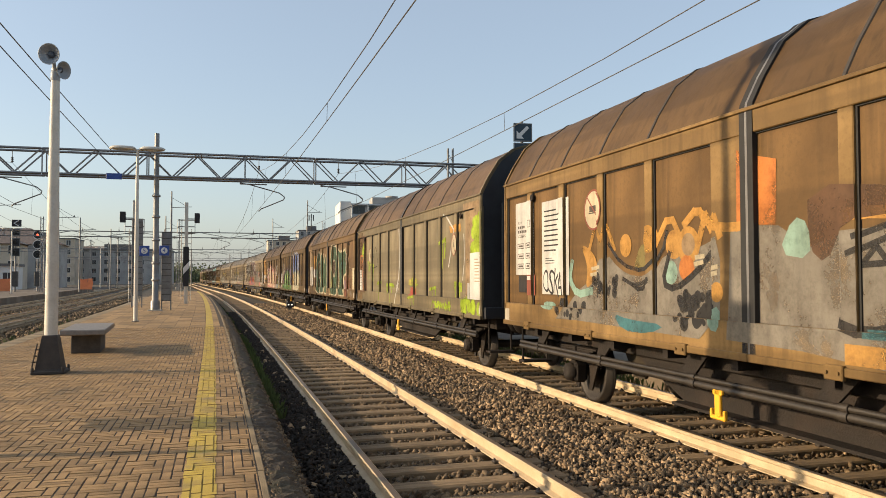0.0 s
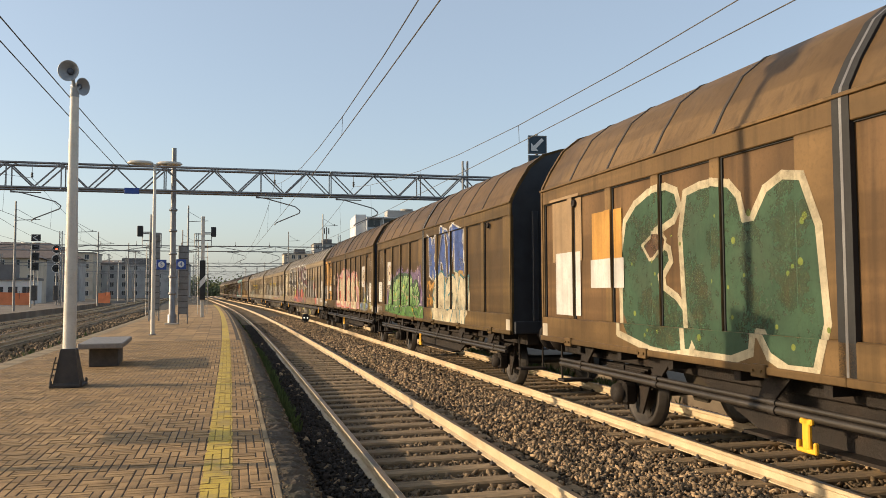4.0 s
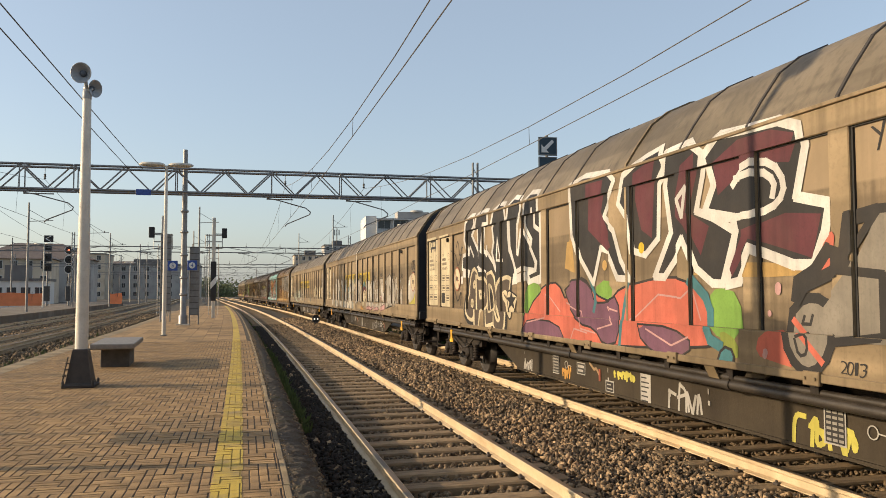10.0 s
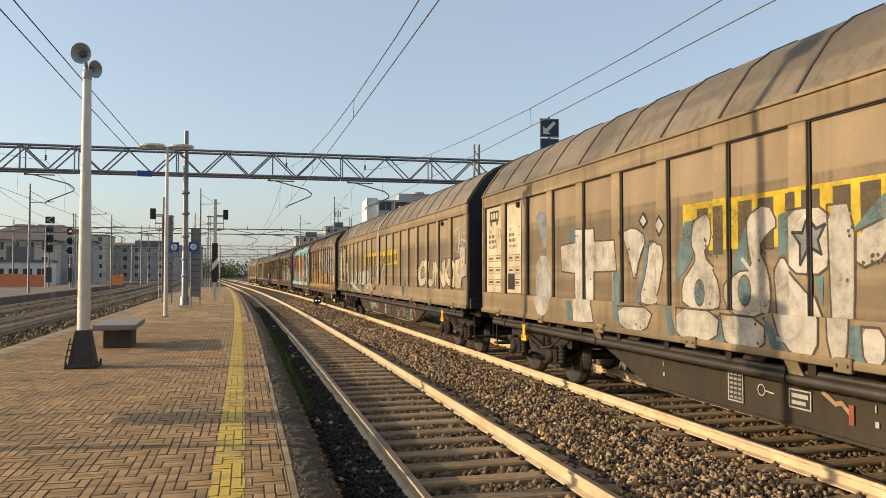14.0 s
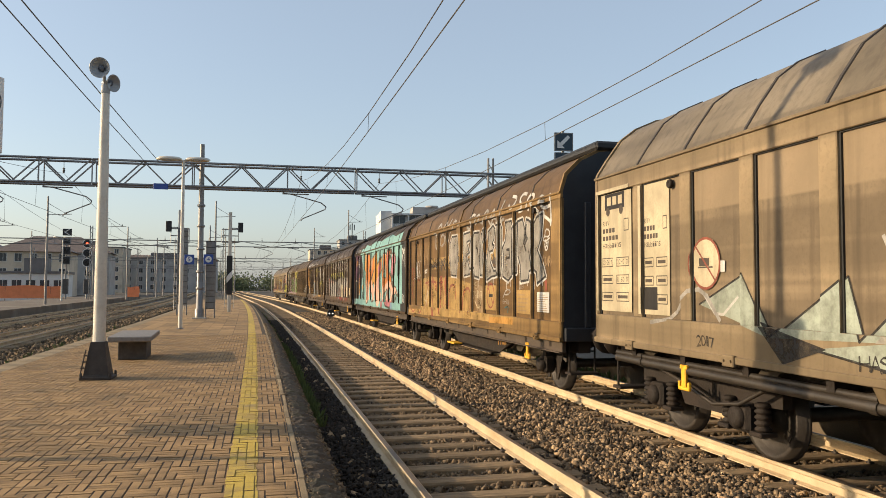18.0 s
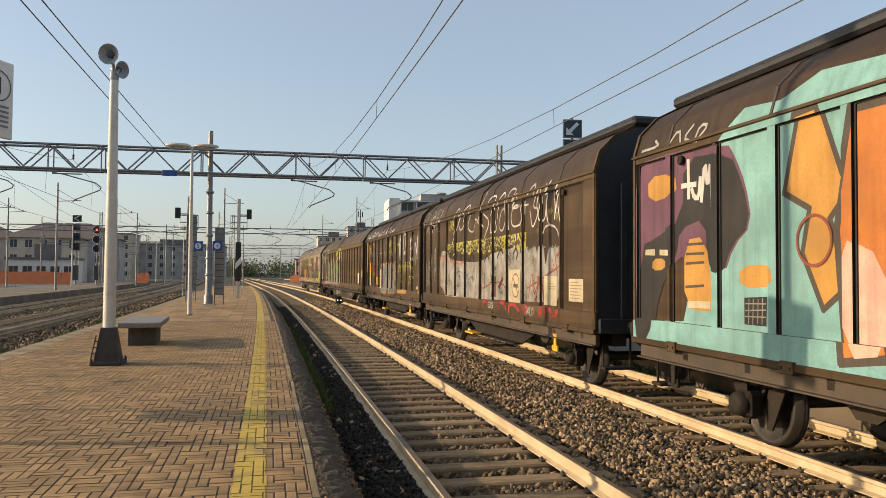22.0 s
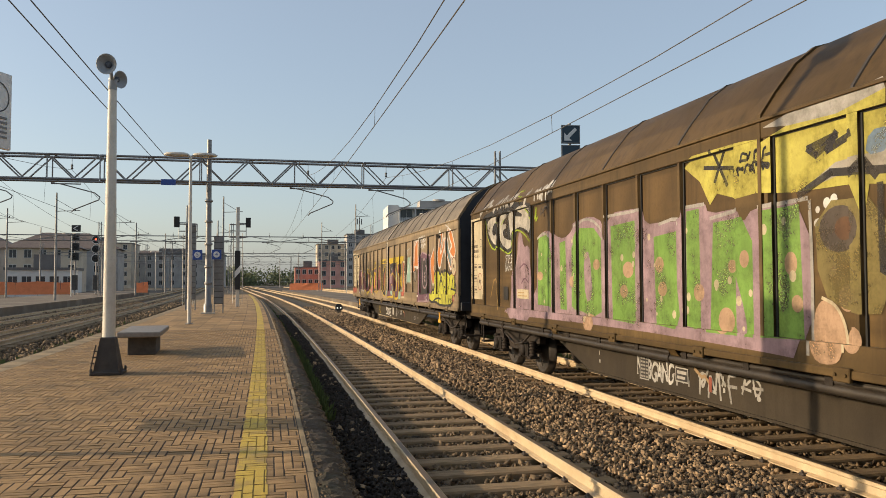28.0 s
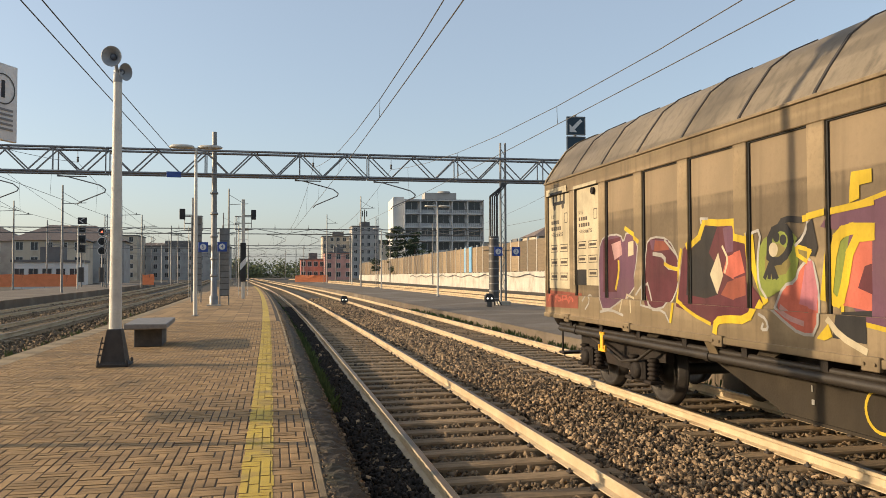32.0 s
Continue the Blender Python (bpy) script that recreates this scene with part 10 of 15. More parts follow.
a.poly([(14.66, 1.41), (14.35, 1.63), (14.74, 2.0), (15.05, 2.46), (16.19, 2.44), (16.38, 2.34), (16.57, 2.54), (17.47, 2.43), (17.83, 2.57), (18.21, 2.15), (17.92, 1.91), (18.2, 1.83), (18.89, 1.92), (18.88, 1.48), (18.1, 1.49), (17.43, 1.46)], "ash", 0)
a.stroke([(14.61, 1.41), (15.05, 1.47), (15.05, 1.95), (14.61, 2.0), (15.03, 2.46), (16.15, 2.44), (16.19, 2.18), (15.6, 2.16), (15.68, 1.48)], 0.075, "char", 0)
a.stroke([(16.37, 1.5), (16.34, 2.34), (16.57, 2.54), (17.47, 2.43), (17.83, 2.57), (18.21, 2.15), (17.89, 1.91), (18.18, 1.83), (18.84, 1.47), (18.99, 1.12)], 0.075, "char", 0)
a.stroke([(16.84, 1.47), (16.89, 1.94), (17.3, 2.08), (17.46, 1.49)], 0.075, "char", 0)
a.stroke([(17.18, 1.42), (17.58, 1.08), (18.63, 1.13)], 0.075, "char", 0)
a.stroke([(18.94, 1.83), (19.2, 1.77), (18.97, 1.68)], 0.075, "char", 0)
a.stroke([(19.37, 1.83), (19.41, 1.68)], 0.075, "char", 0)
a.stroke([(16.38, 2.4), (16.61, 2.59), (17.44, 2.47), (17.83, 2.6), (18.13, 2.26)], 0.03, "yellow", 0)
a.poly([(18.11, 2.26), (18.32, 2.32), (18.34, 2.06), (18.11, 1.89)], "coral", 0)
a.poly([(18.76, 1.67), (19.0, 1.67), (19.17, 1.44), (19.39, 1.45), (19.43, 1.16), (18.99, 1.12)], "coral", 0)
a.poly([(18.38, 1.79), (18.47, 2.0), (18.71, 2.03), (18.92, 1.86), (18.88, 1.58), (18.67, 1.46), (18.44, 1.53)], "silver", 1)
a.stroke([(18.38, 1.79), (18.47, 2.0), (18.71, 2.03), (18.92, 1.86), (18.88, 1.58), (18.67, 1.46), (18.44, 1.53)], 0.06, "char", 1, True)
a.drops(18.17, 1.42, 19.30, 2.30, 8, 0.03, 0.06, "coral", 3)
a.done("graffiti", "black and maroon letters edged in white over a red piece", fresh=True)

Art(H1, "bogie").belly_marks().done("stencil", "pale stencilled marks")

a = Art(H1, "bogie")
a.data_panel(0.07, 1.5, 1.07, 3.21, "cream", True, 2, ('23.26 m', '22.0 m', '', 'R 60 m'))
a.data_panel(1.4, 1.48, 2.24, 3.2, "cream", False, 5, ())
a.rect(1.44, 1.56, 1.76, 1.81, "char")
a.no_entry(2.86, 2.12, 0.27, None)
a.rect(3.2, 2.01, 3.34, 2.17, "white")
a.poly([(20.86, 1.31), (20.93, 2.25), (21.08, 2.37), (21.93, 2.3), (21.89, 1.42)], "silver", 0)
a.no_entry(21.57, 2.11, 0.24, None)
a.rect(21.01, 2.01, 21.16, 2.17, "white")
a.word("3L9", 20.88, 1.5, 21.74, 1.85, 'char', fat=-0.005, slant=0.15)
a.rect(20.93, 1.28, 21.89, 1.37, "white")
a.done("data_panel", "cream data panels and round warning signs")

a = Art(H2, "bogie")
a.rect(7.46, 2.07, 14.13, 2.59, "yellow")
a.rect(7.74, 2.02, 7.95, 2.52, "umber")
a.rect(8.05, 2.02, 8.27, 2.52, "umber")
a.rect(8.46, 2.05, 8.68, 2.54, "umber")
a.rect(8.77, 2.05, 9.00, 2.54, "umber")
a.rect(9.16, 2.08, 9.34, 2.55, "umber")
a.rect(9.42, 2.08, 9.60, 2.55, "umber")
a.rect(9.75, 2.10, 9.95, 2.55, "umber")
a.rect(10.05, 2.10, 10.26, 2.55, "umber")
a.rect(10.39, 2.13, 10.57, 2.57, "umber")
a.rect(10.65, 2.13, 10.84, 2.57, "umber")
a.rect(11.07, 2.06, 11.28, 2.55, "umber")
a.rect(11.38, 2.06, 11.60, 2.55, "umber")
a.rect(11.68, 2.12, 11.90, 2.54, "umber")
a.rect(12.00, 2.12, 12.23, 2.54, "umber")
a.rect(12.27, 2.12, 12.47, 2.50, "umber")
a.rect(12.56, 2.12, 12.77, 2.50, "umber")
a.rect(12.82, 2.16, 13.00, 2.52, "umber")
a.rect(13.09, 2.16, 13.28, 2.52, "umber")
a.rect(13.35, 2.21, 13.51, 2.53, "umber")
a.rect(13.58, 2.21, 13.74, 2.53, "umber")
a.word("EMO", 10.85, 1.4, 12.3, 2.31, 'silver', line='char', fat=0.07, edge=0.03, wob=7, seed=2, over=1.1)
a.disc(12.84, 1.61, 0.34, "cream")
a.poly([(12.42, 1.98), (12.55, 2.21), (12.86, 2.26), (13.15, 2.14), (13.23, 1.94)], "teal", 1)
a.poly([(12.38, 1.83), (12.4, 2.0), (12.84, 2.08), (13.24, 1.96), (13.25, 1.83), (12.84, 1.91)], "maroon", 0)
a.stroke([(12.39, 1.83), (12.41, 1.45), (12.64, 1.23), (12.89, 1.25), (13.15, 1.4), (13.25, 1.79)], 0.03, "char", 1)
a.drops(12.28, 1.14, 12.89, 1.23, 10, 0.04, 0.1, "amber", 3)
a.word("D", 17.46, 1.42, 18.74, 2.38, 'silver', line='char', fat=0.09, edge=0.03, wob=2)
a.word("P", 18.79, 1.67, 19.2, 2.27, 'silver', line='char', fat=0.08, edge=0.03, wob=4)
a.word("M", 19.3, 1.5, 19.86, 1.94, 'silver', line='char', fat=0.07, edge=0.03, wob=2)
a.poly([(19.59, 2.31), (19.63, 2.22), (19.73, 2.2), (19.65, 2.14), (19.67, 2.05), (19.58, 2.1), (19.49, 2.05), (19.52, 2.15), (19.44, 2.22), (19.55, 2.22)], "char", 0)
a.poly([(19.59, 2.28), (19.62, 2.21), (19.71, 2.19), (19.64, 2.15), (19.66, 2.07), (19.58, 2.11), (19.51, 2.07), (19.53, 2.15), (19.46, 2.21), (19.55, 2.21)], "silver", 0)
a.poly([(18.93, 1.66), (18.98, 1.55), (19.12, 1.54), (19.01, 1.46), (19.04, 1.34), (18.92, 1.4), (18.79, 1.33), (18.83, 1.45), (18.71, 1.53), (18.87, 1.54)], "char", 0)
a.poly([(18.93, 1.63), (18.97, 1.54), (19.09, 1.53), (18.99, 1.46), (19.02, 1.37), (18.92, 1.42), (18.81, 1.36), (18.85, 1.46), (18.75, 1.52), (18.88, 1.53)], "silver", 0)
a.poly([(19.91, 2.08), (19.94, 2.01), (20.02, 2.0), (19.96, 1.95), (19.98, 1.87), (19.91, 1.91), (19.83, 1.87), (19.86, 1.95), (19.79, 2.01), (19.88, 2.01)], "char", 0)
a.poly([(19.91, 2.06), (19.94, 2.0), (20.0, 1.99), (19.95, 1.95), (19.96, 1.89), (19.91, 1.92), (19.85, 1.89), (19.87, 1.95), (19.81, 2.0), (19.88, 2.0)], "silver", 0)
a.word("WILD.", 16.2, 2.37, 16.77, 2.49, 'char', fat=-0.01, wob=6)
a.word("TKS", 14.81, 2.29, 15.26, 2.42, 'char', fat=-0.01)
a.word("RANK", 18.39, 2.35, 18.82, 2.45, 'char', fat=-0.01)
a.word("9AZO", 19.66, 2.25, 19.98, 2.38, 'char', fat=-0.005)
a.word("TUSS", 19.16, 1.29, 19.52, 1.39, 'char', fat=-0.01)
a.word("KKS", 13.36, 0.31, 14.12, 0.68, 'chalk', fat=-0.025, wob=6, seed=2)
a.rect(14.5, 0.55, 14.87, 0.69, "chalk")
a.rect(14.53, 0.56, 14.85, 0.68, "char")
a.rect(15.19, 0.43, 15.45, 0.54, "chalk")
a.rect(15.21, 0.43, 15.42, 0.53, "char")
a.rect(15.19, 0.66, 15.61, 0.69, "chalk")
a.word("NOTB", 21.1, 2.46, 21.62, 2.73, 'char', fat=-0.005)
a.stroke([(21.32, 2.39), (21.59, 2.4)], 0.05, "char", 0)
a.poly([(20.86, 1.47), (20.91, 1.77), (21.62, 1.83), (21.65, 1.5)], "lemon", 0)
a.rect(10.76, 0.4, 10.98, 0.79, "chalk")
a.lines(10.78, 0.42, 10.96, 0.77, 7, "char")
a.rect(11.54, 0.48, 11.79, 0.58, "chalk")
a.rect(11.57, 0.49, 11.77, 0.57, "char")
a.poly([(13.54, 1.44), (15.16, 1.45), (15.16, 1.39), (16.22, 1.45), (16.52, 1.46), (17.35, 1.48), (17.35, 1.39), (16.21, 1.22), (15.16, 1.23), (13.59, 1.16)], "silver", 0)
a.poly([(13.43, 2.25), (14.07, 2.29), (14.09, 1.93), (13.93, 1.9), (13.9, 1.48), (13.66, 1.47), (13.63, 1.93), (13.45, 1.96)], "bone", 0)
a.stroke([(13.43, 2.25), (14.07, 2.29), (14.09, 1.93), (13.93, 1.9), (13.9, 1.48), (13.66, 1.47), (13.63, 1.93), (13.45, 1.96)], 0.025, "umber", 0, True)
a.poly([(14.13, 2.13), (14.37, 2.15), (14.61, 1.79), (14.5, 2.23), (15.07, 2.24), (15.07, 1.75), (14.93, 1.74), (15.01, 1.46), (14.7, 1.47), (14.37, 1.84), (14.24, 1.47), (14.01, 1.46), (14.13, 1.88)], "bone", 0)
a.stroke([(14.13, 2.13), (14.37, 2.15), (14.61, 1.79), (14.5, 2.23), (15.07, 2.24), (15.07, 1.75), (14.93, 1.74), (15.01, 1.46), (14.7, 1.47), (14.37, 1.84), (14.24, 1.47), (14.01, 1.46), (14.13, 1.88)], 0.025, "umber", 0, True)
a.poly([(15.22, 1.93), (15.35, 1.94), (15.31, 1.8), (15.28, 1.48), (15.17, 1.48)], "bone", 0)
a.stroke([(15.22, 1.93), (15.35, 1.94), (15.31, 1.8), (15.28, 1.48), (15.17, 1.48)], 0.025, "umber", 0, True)
a.poly([(15.52, 1.95), (15.97, 1.94), (15.99, 1.5), (15.77, 1.48), (15.43, 1.5)], "bone", 0)
a.stroke([(15.52, 1.95), (15.97, 1.94), (15.99, 1.5), (15.77, 1.48), (15.43, 1.5)], 0.025, "umber", 0, True)
a.poly([(16.1, 2.19), (16.17, 2.01), (16.22, 1.71), (16.35, 1.7), (16.35, 1.64), (16.18, 1.62), (16.23, 1.45), (16.11, 1.48)], "bone", 0)
a.stroke([(16.1, 2.19), (16.17, 2.01), (16.22, 1.71), (16.35, 1.7), (16.35, 1.64), (16.18, 1.62), (16.23, 1.45), (16.11, 1.48)], 0.025, "umber", 0, True)
a.poly([(16.19, 2.3), (16.92, 2.31), (16.95, 1.8), (17.14, 1.84), (17.13, 1.49), (16.51, 1.47), (16.49, 1.74), (16.31, 1.73)], "bone", 0)
a.stroke([(16.19, 2.3), (16.92, 2.31), (16.95, 1.8), (17.14, 1.84), (17.13, 1.49), (16.51, 1.47), (16.49, 1.74), (16.31, 1.73)], 0.025, "umber", 0, True)
a.disc(15.72, 2.16, 0.19, "umber", 0.22)
a.disc(15.72, 2.16, 0.17, "bone", 0.20)
a.disc(15.75, 2.14, 0.06, "umber", 0.10)
a.disc(15.73, 2.13, 0.04, "silver", 0.07)
a.stroke([(15.61, 1.73), (15.85, 1.75), (15.8, 1.63), (15.6, 1.66)], 0.05, "umber", 0)
a.stroke([(16.5, 1.75), (16.3, 1.63), (16.48, 1.6), (16.48, 1.46)], 0.05, "umber", 0)
a.poly([(16.3, 1.7), (16.49, 1.73), (16.48, 1.55), (16.33, 1.59)], "pink", 0)
a.stroke([(14.35, 2.06), (14.38, 1.52)], 0.05, "chalk", 0)
a.stroke([(14.69, 2.05), (14.72, 1.54)], 0.05, "chalk", 0)
a.stroke([(16.68, 2.0), (16.69, 1.6)], 0.05, "chalk", 0)
a.stroke([(16.81, 2.0), (16.82, 1.61)], 0.05, "chalk", 0)
a.poly([(13.59, 1.26), (14.19, 1.33), (14.6, 1.25), (15.12, 1.35), (15.16, 1.26), (14.68, 1.17), (14.01, 1.18), (13.59, 1.17)], "pink", 1)
a.stroke([(13.59, 1.26), (14.19, 1.33), (14.6, 1.25), (15.12, 1.35), (15.16, 1.26), (14.68, 1.17), (14.01, 1.18), (13.59, 1.17)], 0.025, "maroon", 1, True)
a.poly([(15.22, 1.23), (15.65, 1.31), (16.11, 1.3), (16.2, 1.2), (15.76, 1.19), (15.26, 1.17)], "pink", 1)
a.stroke([(15.22, 1.23), (15.65, 1.31), (16.11, 1.3), (16.2, 1.2), (15.76, 1.19), (15.26, 1.17)], 0.025, "maroon", 1, True)
a.poly([(16.52, 1.32), (16.89, 1.37), (17.35, 1.44), (17.34, 1.24), (16.88, 1.22), (16.54, 1.16)], "pink", 1)
a.stroke([(16.52, 1.32), (16.89, 1.37), (17.35, 1.44), (17.34, 1.24), (16.88, 1.22), (16.54, 1.16)], 0.025, "maroon", 1, True)
a.stroke([(13.76, 2.65), (13.92, 2.44), (13.83, 2.33)], 0.024, "white", 0)
a.stroke([(15.17, 2.06), (15.22, 2.2), (15.17, 2.16)], 0.024, "white", 0)
a.stroke([(15.42, 2.57), (15.36, 2.39), (15.45, 2.41), (15.28, 2.2), (15.2, 2.28)], 0.024, "white", 0)
a.stroke([(16.63, 1.9), (16.77, 2.0), (16.68, 2.03), (16.93, 2.12)], 0.024, "white", 0)
a.stroke([(16.38, 1.66), (16.51, 1.8), (16.41, 1.82), (16.53, 1.9)], 0.024, "white", 0)
a.stroke([(17.17, 2.1), (17.26, 2.2), (17.27, 2.12), (17.34, 2.22)], 0.024, "white", 0)
a.stroke([(17.22, 2.17), (17.36, 2.07)], 0.024, "white", 0)
a.poly([(16.35, 2.25), (16.38, 2.25), (16.39, 2.04), (16.36, 2.01)], "red", 0)
a.poly([(17.07, 1.74), (17.1, 1.74), (17.09, 1.52), (17.06, 1.54)], "brick", 0)
a.poly([(16.5, 1.53), (16.98, 1.53), (16.97, 1.5), (16.51, 1.48)], "tan", 1)
a.stroke([(12.78, 1.85), (13.15, 1.68)], 0.03, "char", 0)
a.stroke([(13.14, 1.88), (12.82, 1.67)], 0.03, "char", 0)
a.poly([(12.86, 1.55), (13.22, 1.59), (13.15, 1.47), (12.93, 1.47)], "char", 0)
a.stroke([(12.95, 1.55), (12.94, 1.48)], 0.02, "bone", 0)
a.stroke([(13.03, 1.55), (13.03, 1.49)], 0.02, "bone", 0)
a.stroke([(13.12, 1.56), (13.12, 1.49)], 0.02, "bone", 0)
a.poly([(7.49, 2.4), (7.7, 2.41), (7.64, 1.99), (7.48, 1.84), (7.28, 1.73), (7.36, 2.08)], "petrol", 0)
a.poly([(8.43, 2.05), (8.61, 2.34), (8.62, 1.86), (8.34, 1.78)], "petrol", 0)
a.poly([(9.06, 2.36), (9.25, 2.4), (9.23, 2.01), (9.06, 1.99)], "petrol", 0)
a.poly([(9.52, 1.8), (9.63, 1.8), (9.61, 1.53)], "petrol", 0)
a.poly([(9.98, 2.19), (10.19, 2.37), (10.36, 2.48), (10.36, 2.26), (10.0, 2.17)], "petrol", 0)
a.poly([(9.95, 1.41), (10.09, 1.42), (10.12, 1.1), (9.97, 1.09)], "petrol", 0)
a.poly([(4.32, 2.49), (4.56, 2.51), (4.52, 2.26), (4.32, 2.26)], "petrol", 0)
a.poly([(5.82, 1.85), (5.99, 1.87), (6.02, 1.19), (5.86, 1.23)], "petrol", 0)
a.poly([(6.6, 2.23), (6.83, 2.21), (6.69, 1.72), (6.45, 1.46), (6.34, 1.49), (6.55, 1.86)], "petrol", 0)
a.poly([(7.14, 1.46), (7.26, 1.45), (7.36, 1.14), (7.22, 1.11)], "petrol", 0)
a.poly([(8.08, 1.41), (8.22, 1.41), (8.33, 1.12), (8.16, 1.11)], "petrol", 0)
a.poly([(8.9, 1.41), (8.99, 1.38), (9.28, 1.08), (9.04, 1.06)], "petrol", 0)
a.poly([(4.28, 1.42), (4.46, 1.43), (4.54, 1.11), (4.37, 1.1)], "petrol", 0)
a.poly([(2.94, 2.14), (3.64, 2.09), (3.69, 1.31), (3.21, 1.09), (2.88, 1.41)], "chalk", 1)
a.poly([(2.86, 2.88), (3.53, 2.8), (3.43, 2.32), (3.29, 2.2), (3.13, 2.46)], "slate", 1)
a.poly([(3.97, 2.26), (4.53, 2.29), (4.53, 2.48), (5.15, 2.46), (5.18, 2.28), (5.86, 2.27), (5.93, 1.86), (5.15, 1.85), (5.14, 1.45), (5.24, 1.15), (4.54, 1.11), (4.49, 1.83), (4.01, 1.86)], "bone", 0)
a.stroke([(3.97, 2.26), (4.53, 2.29), (4.53, 2.48), (5.15, 2.46), (5.18, 2.28), (5.86, 2.27), (5.93, 1.86), (5.15, 1.85), (5.14, 1.45), (5.24, 1.15), (4.54, 1.11), (4.49, 1.83), (4.01, 1.86)], 0.022, "umber", 0, True)
a.poly([(5.99, 2.36), (6.34, 2.42), (6.65, 2.26), (6.45, 2.01), (6.34, 1.69), (6.2, 2.01)], "bone", 1)
a.stroke([(5.99, 2.36), (6.34, 2.42), (6.65, 2.26), (6.45, 2.01), (6.34, 1.69), (6.2, 2.01)], 0.022, "umber", 1, True)
a.poly([(6.71, 2.23), (7.17, 2.13), (6.93, 1.48), (6.66, 1.44), (6.43, 1.48), (6.63, 1.86)], "bone", 1)
a.stroke([(6.71, 2.23), (7.17, 2.13), (6.93, 1.48), (6.66, 1.44), (6.43, 1.48), (6.63, 1.86)], 0.022, "umber", 1, True)
a.poly([(5.96, 1.41), (6.91, 1.43), (6.68, 1.1), (6.04, 1.11)], "bone", 1)
a.stroke([(5.96, 1.41), (6.91, 1.43), (6.68, 1.1), (6.04, 1.11)], 0.022, "umber", 1, True)
a.poly([(7.67, 2.4), (7.97, 2.48), (8.01, 2.17), (7.83, 2.03), (8.15, 1.82), (8.22, 1.57), (8.17, 1.44), (7.43, 1.44), (7.42, 1.73), (7.6, 1.88), (7.72, 1.99), (7.6, 2.16)], "bone", 1)
a.stroke([(7.67, 2.4), (7.97, 2.48), (8.01, 2.17), (7.83, 2.03), (8.15, 1.82), (8.22, 1.57), (8.17, 1.44), (7.43, 1.44), (7.42, 1.73), (7.6, 1.88), (7.72, 1.99), (7.6, 2.16)], 0.022, "umber", 1, True)
a.poly([(7.38, 1.45), (8.22, 1.44), (8.15, 1.11), (7.39, 1.08)], "bone", 1)
a.stroke([(7.38, 1.45), (8.22, 1.44), (8.15, 1.11), (7.39, 1.08)], 0.022, "umber", 1, True)
a.poly([(8.59, 2.38), (8.91, 2.5), (9.07, 2.27), (8.91, 2.2), (8.77, 2.07), (8.92, 1.85), (8.95, 1.6), (8.9, 1.41), (8.35, 1.42), (8.23, 1.66), (8.42, 1.85), (8.68, 1.86), (8.6, 2.13)], "bone", 1)
a.stroke([(8.59, 2.38), (8.91, 2.5), (9.07, 2.27), (8.91, 2.2), (8.77, 2.07), (8.92, 1.85), (8.95, 1.6), (8.9, 1.41), (8.35, 1.42), (8.23, 1.66), (8.42, 1.85), (8.68, 1.86), (8.6, 2.13)], 0.022, "umber", 1, True)
a.poly([(8.22, 1.42), (8.92, 1.41), (8.92, 1.1), (8.32, 1.07)], "bone", 1)
a.stroke([(8.22, 1.42), (8.92, 1.41), (8.92, 1.1), (8.32, 1.07)], 0.022, "umber", 1, True)
a.poly([(9.24, 2.39), (9.7, 2.4), (9.71, 2.08), (9.67, 1.81), (9.24, 1.83), (9.21, 2.1)], "bone", 1)
a.stroke([(9.24, 2.39), (9.7, 2.4), (9.71, 2.08), (9.67, 1.81), (9.24, 1.83), (9.21, 2.1)], 0.022, "umber", 1, True)
a.poly([(9.68, 2.4), (9.99, 2.4), (9.97, 1.44), (9.93, 1.08), (9.73, 1.09), (9.7, 1.82)], "bone", 1)
a.stroke([(9.68, 2.4), (9.99, 2.4), (9.97, 1.44), (9.93, 1.08), (9.73, 1.09), (9.7, 1.82)], 0.022, "umber", 1, True)
a.poly([(8.99, 1.85), (9.11, 2.01), (9.23, 1.85), (9.62, 1.55), (9.61, 1.12), (9.32, 1.08), (9.04, 1.34)], "bone", 1)
a.stroke([(8.99, 1.85), (9.11, 2.01), (9.23, 1.85), (9.62, 1.55), (9.61, 1.12), (9.32, 1.08), (9.04, 1.34)], 0.022, "umber", 1, True)
a.poly([(10.0, 2.16), (10.36, 2.27), (10.35, 1.97), (9.99, 1.84)], "bone", 1)
a.stroke([(10.0, 2.16), (10.36, 2.27), (10.35, 1.97), (9.99, 1.84)], 0.022, "umber", 1, True)
a.poly([(10.09, 1.41), (10.34, 1.41), (10.33, 1.11), (10.12, 1.1)], "bone", 1)
a.stroke([(10.09, 1.41), (10.34, 1.41), (10.33, 1.11), (10.12, 1.1)], 0.022, "umber", 1, True)
a.disc(7.77, 1.62, 0.10, "umber", 0.15)
a.disc(7.77, 1.62, 0.10, "petrol", 0.12)
a.disc(8.55, 1.66, 0.11, "umber", 0.16)
a.disc(8.55, 1.66, 0.09, "petrol", 0.14)
a.poly([(9.48, 2.28), (9.55, 2.21), (9.66, 2.24), (9.57, 2.11), (9.61, 1.99), (9.5, 2.04), (9.4, 1.9), (9.4, 2.08), (9.3, 2.19), (9.43, 2.18)], "slate", 0)
a.stroke([(9.48, 2.28), (9.55, 2.21), (9.66, 2.24), (9.57, 2.11), (9.61, 1.99), (9.5, 2.04), (9.4, 1.9), (9.4, 2.08), (9.3, 2.19), (9.43, 2.18)], 0.03, "char", 0, True)
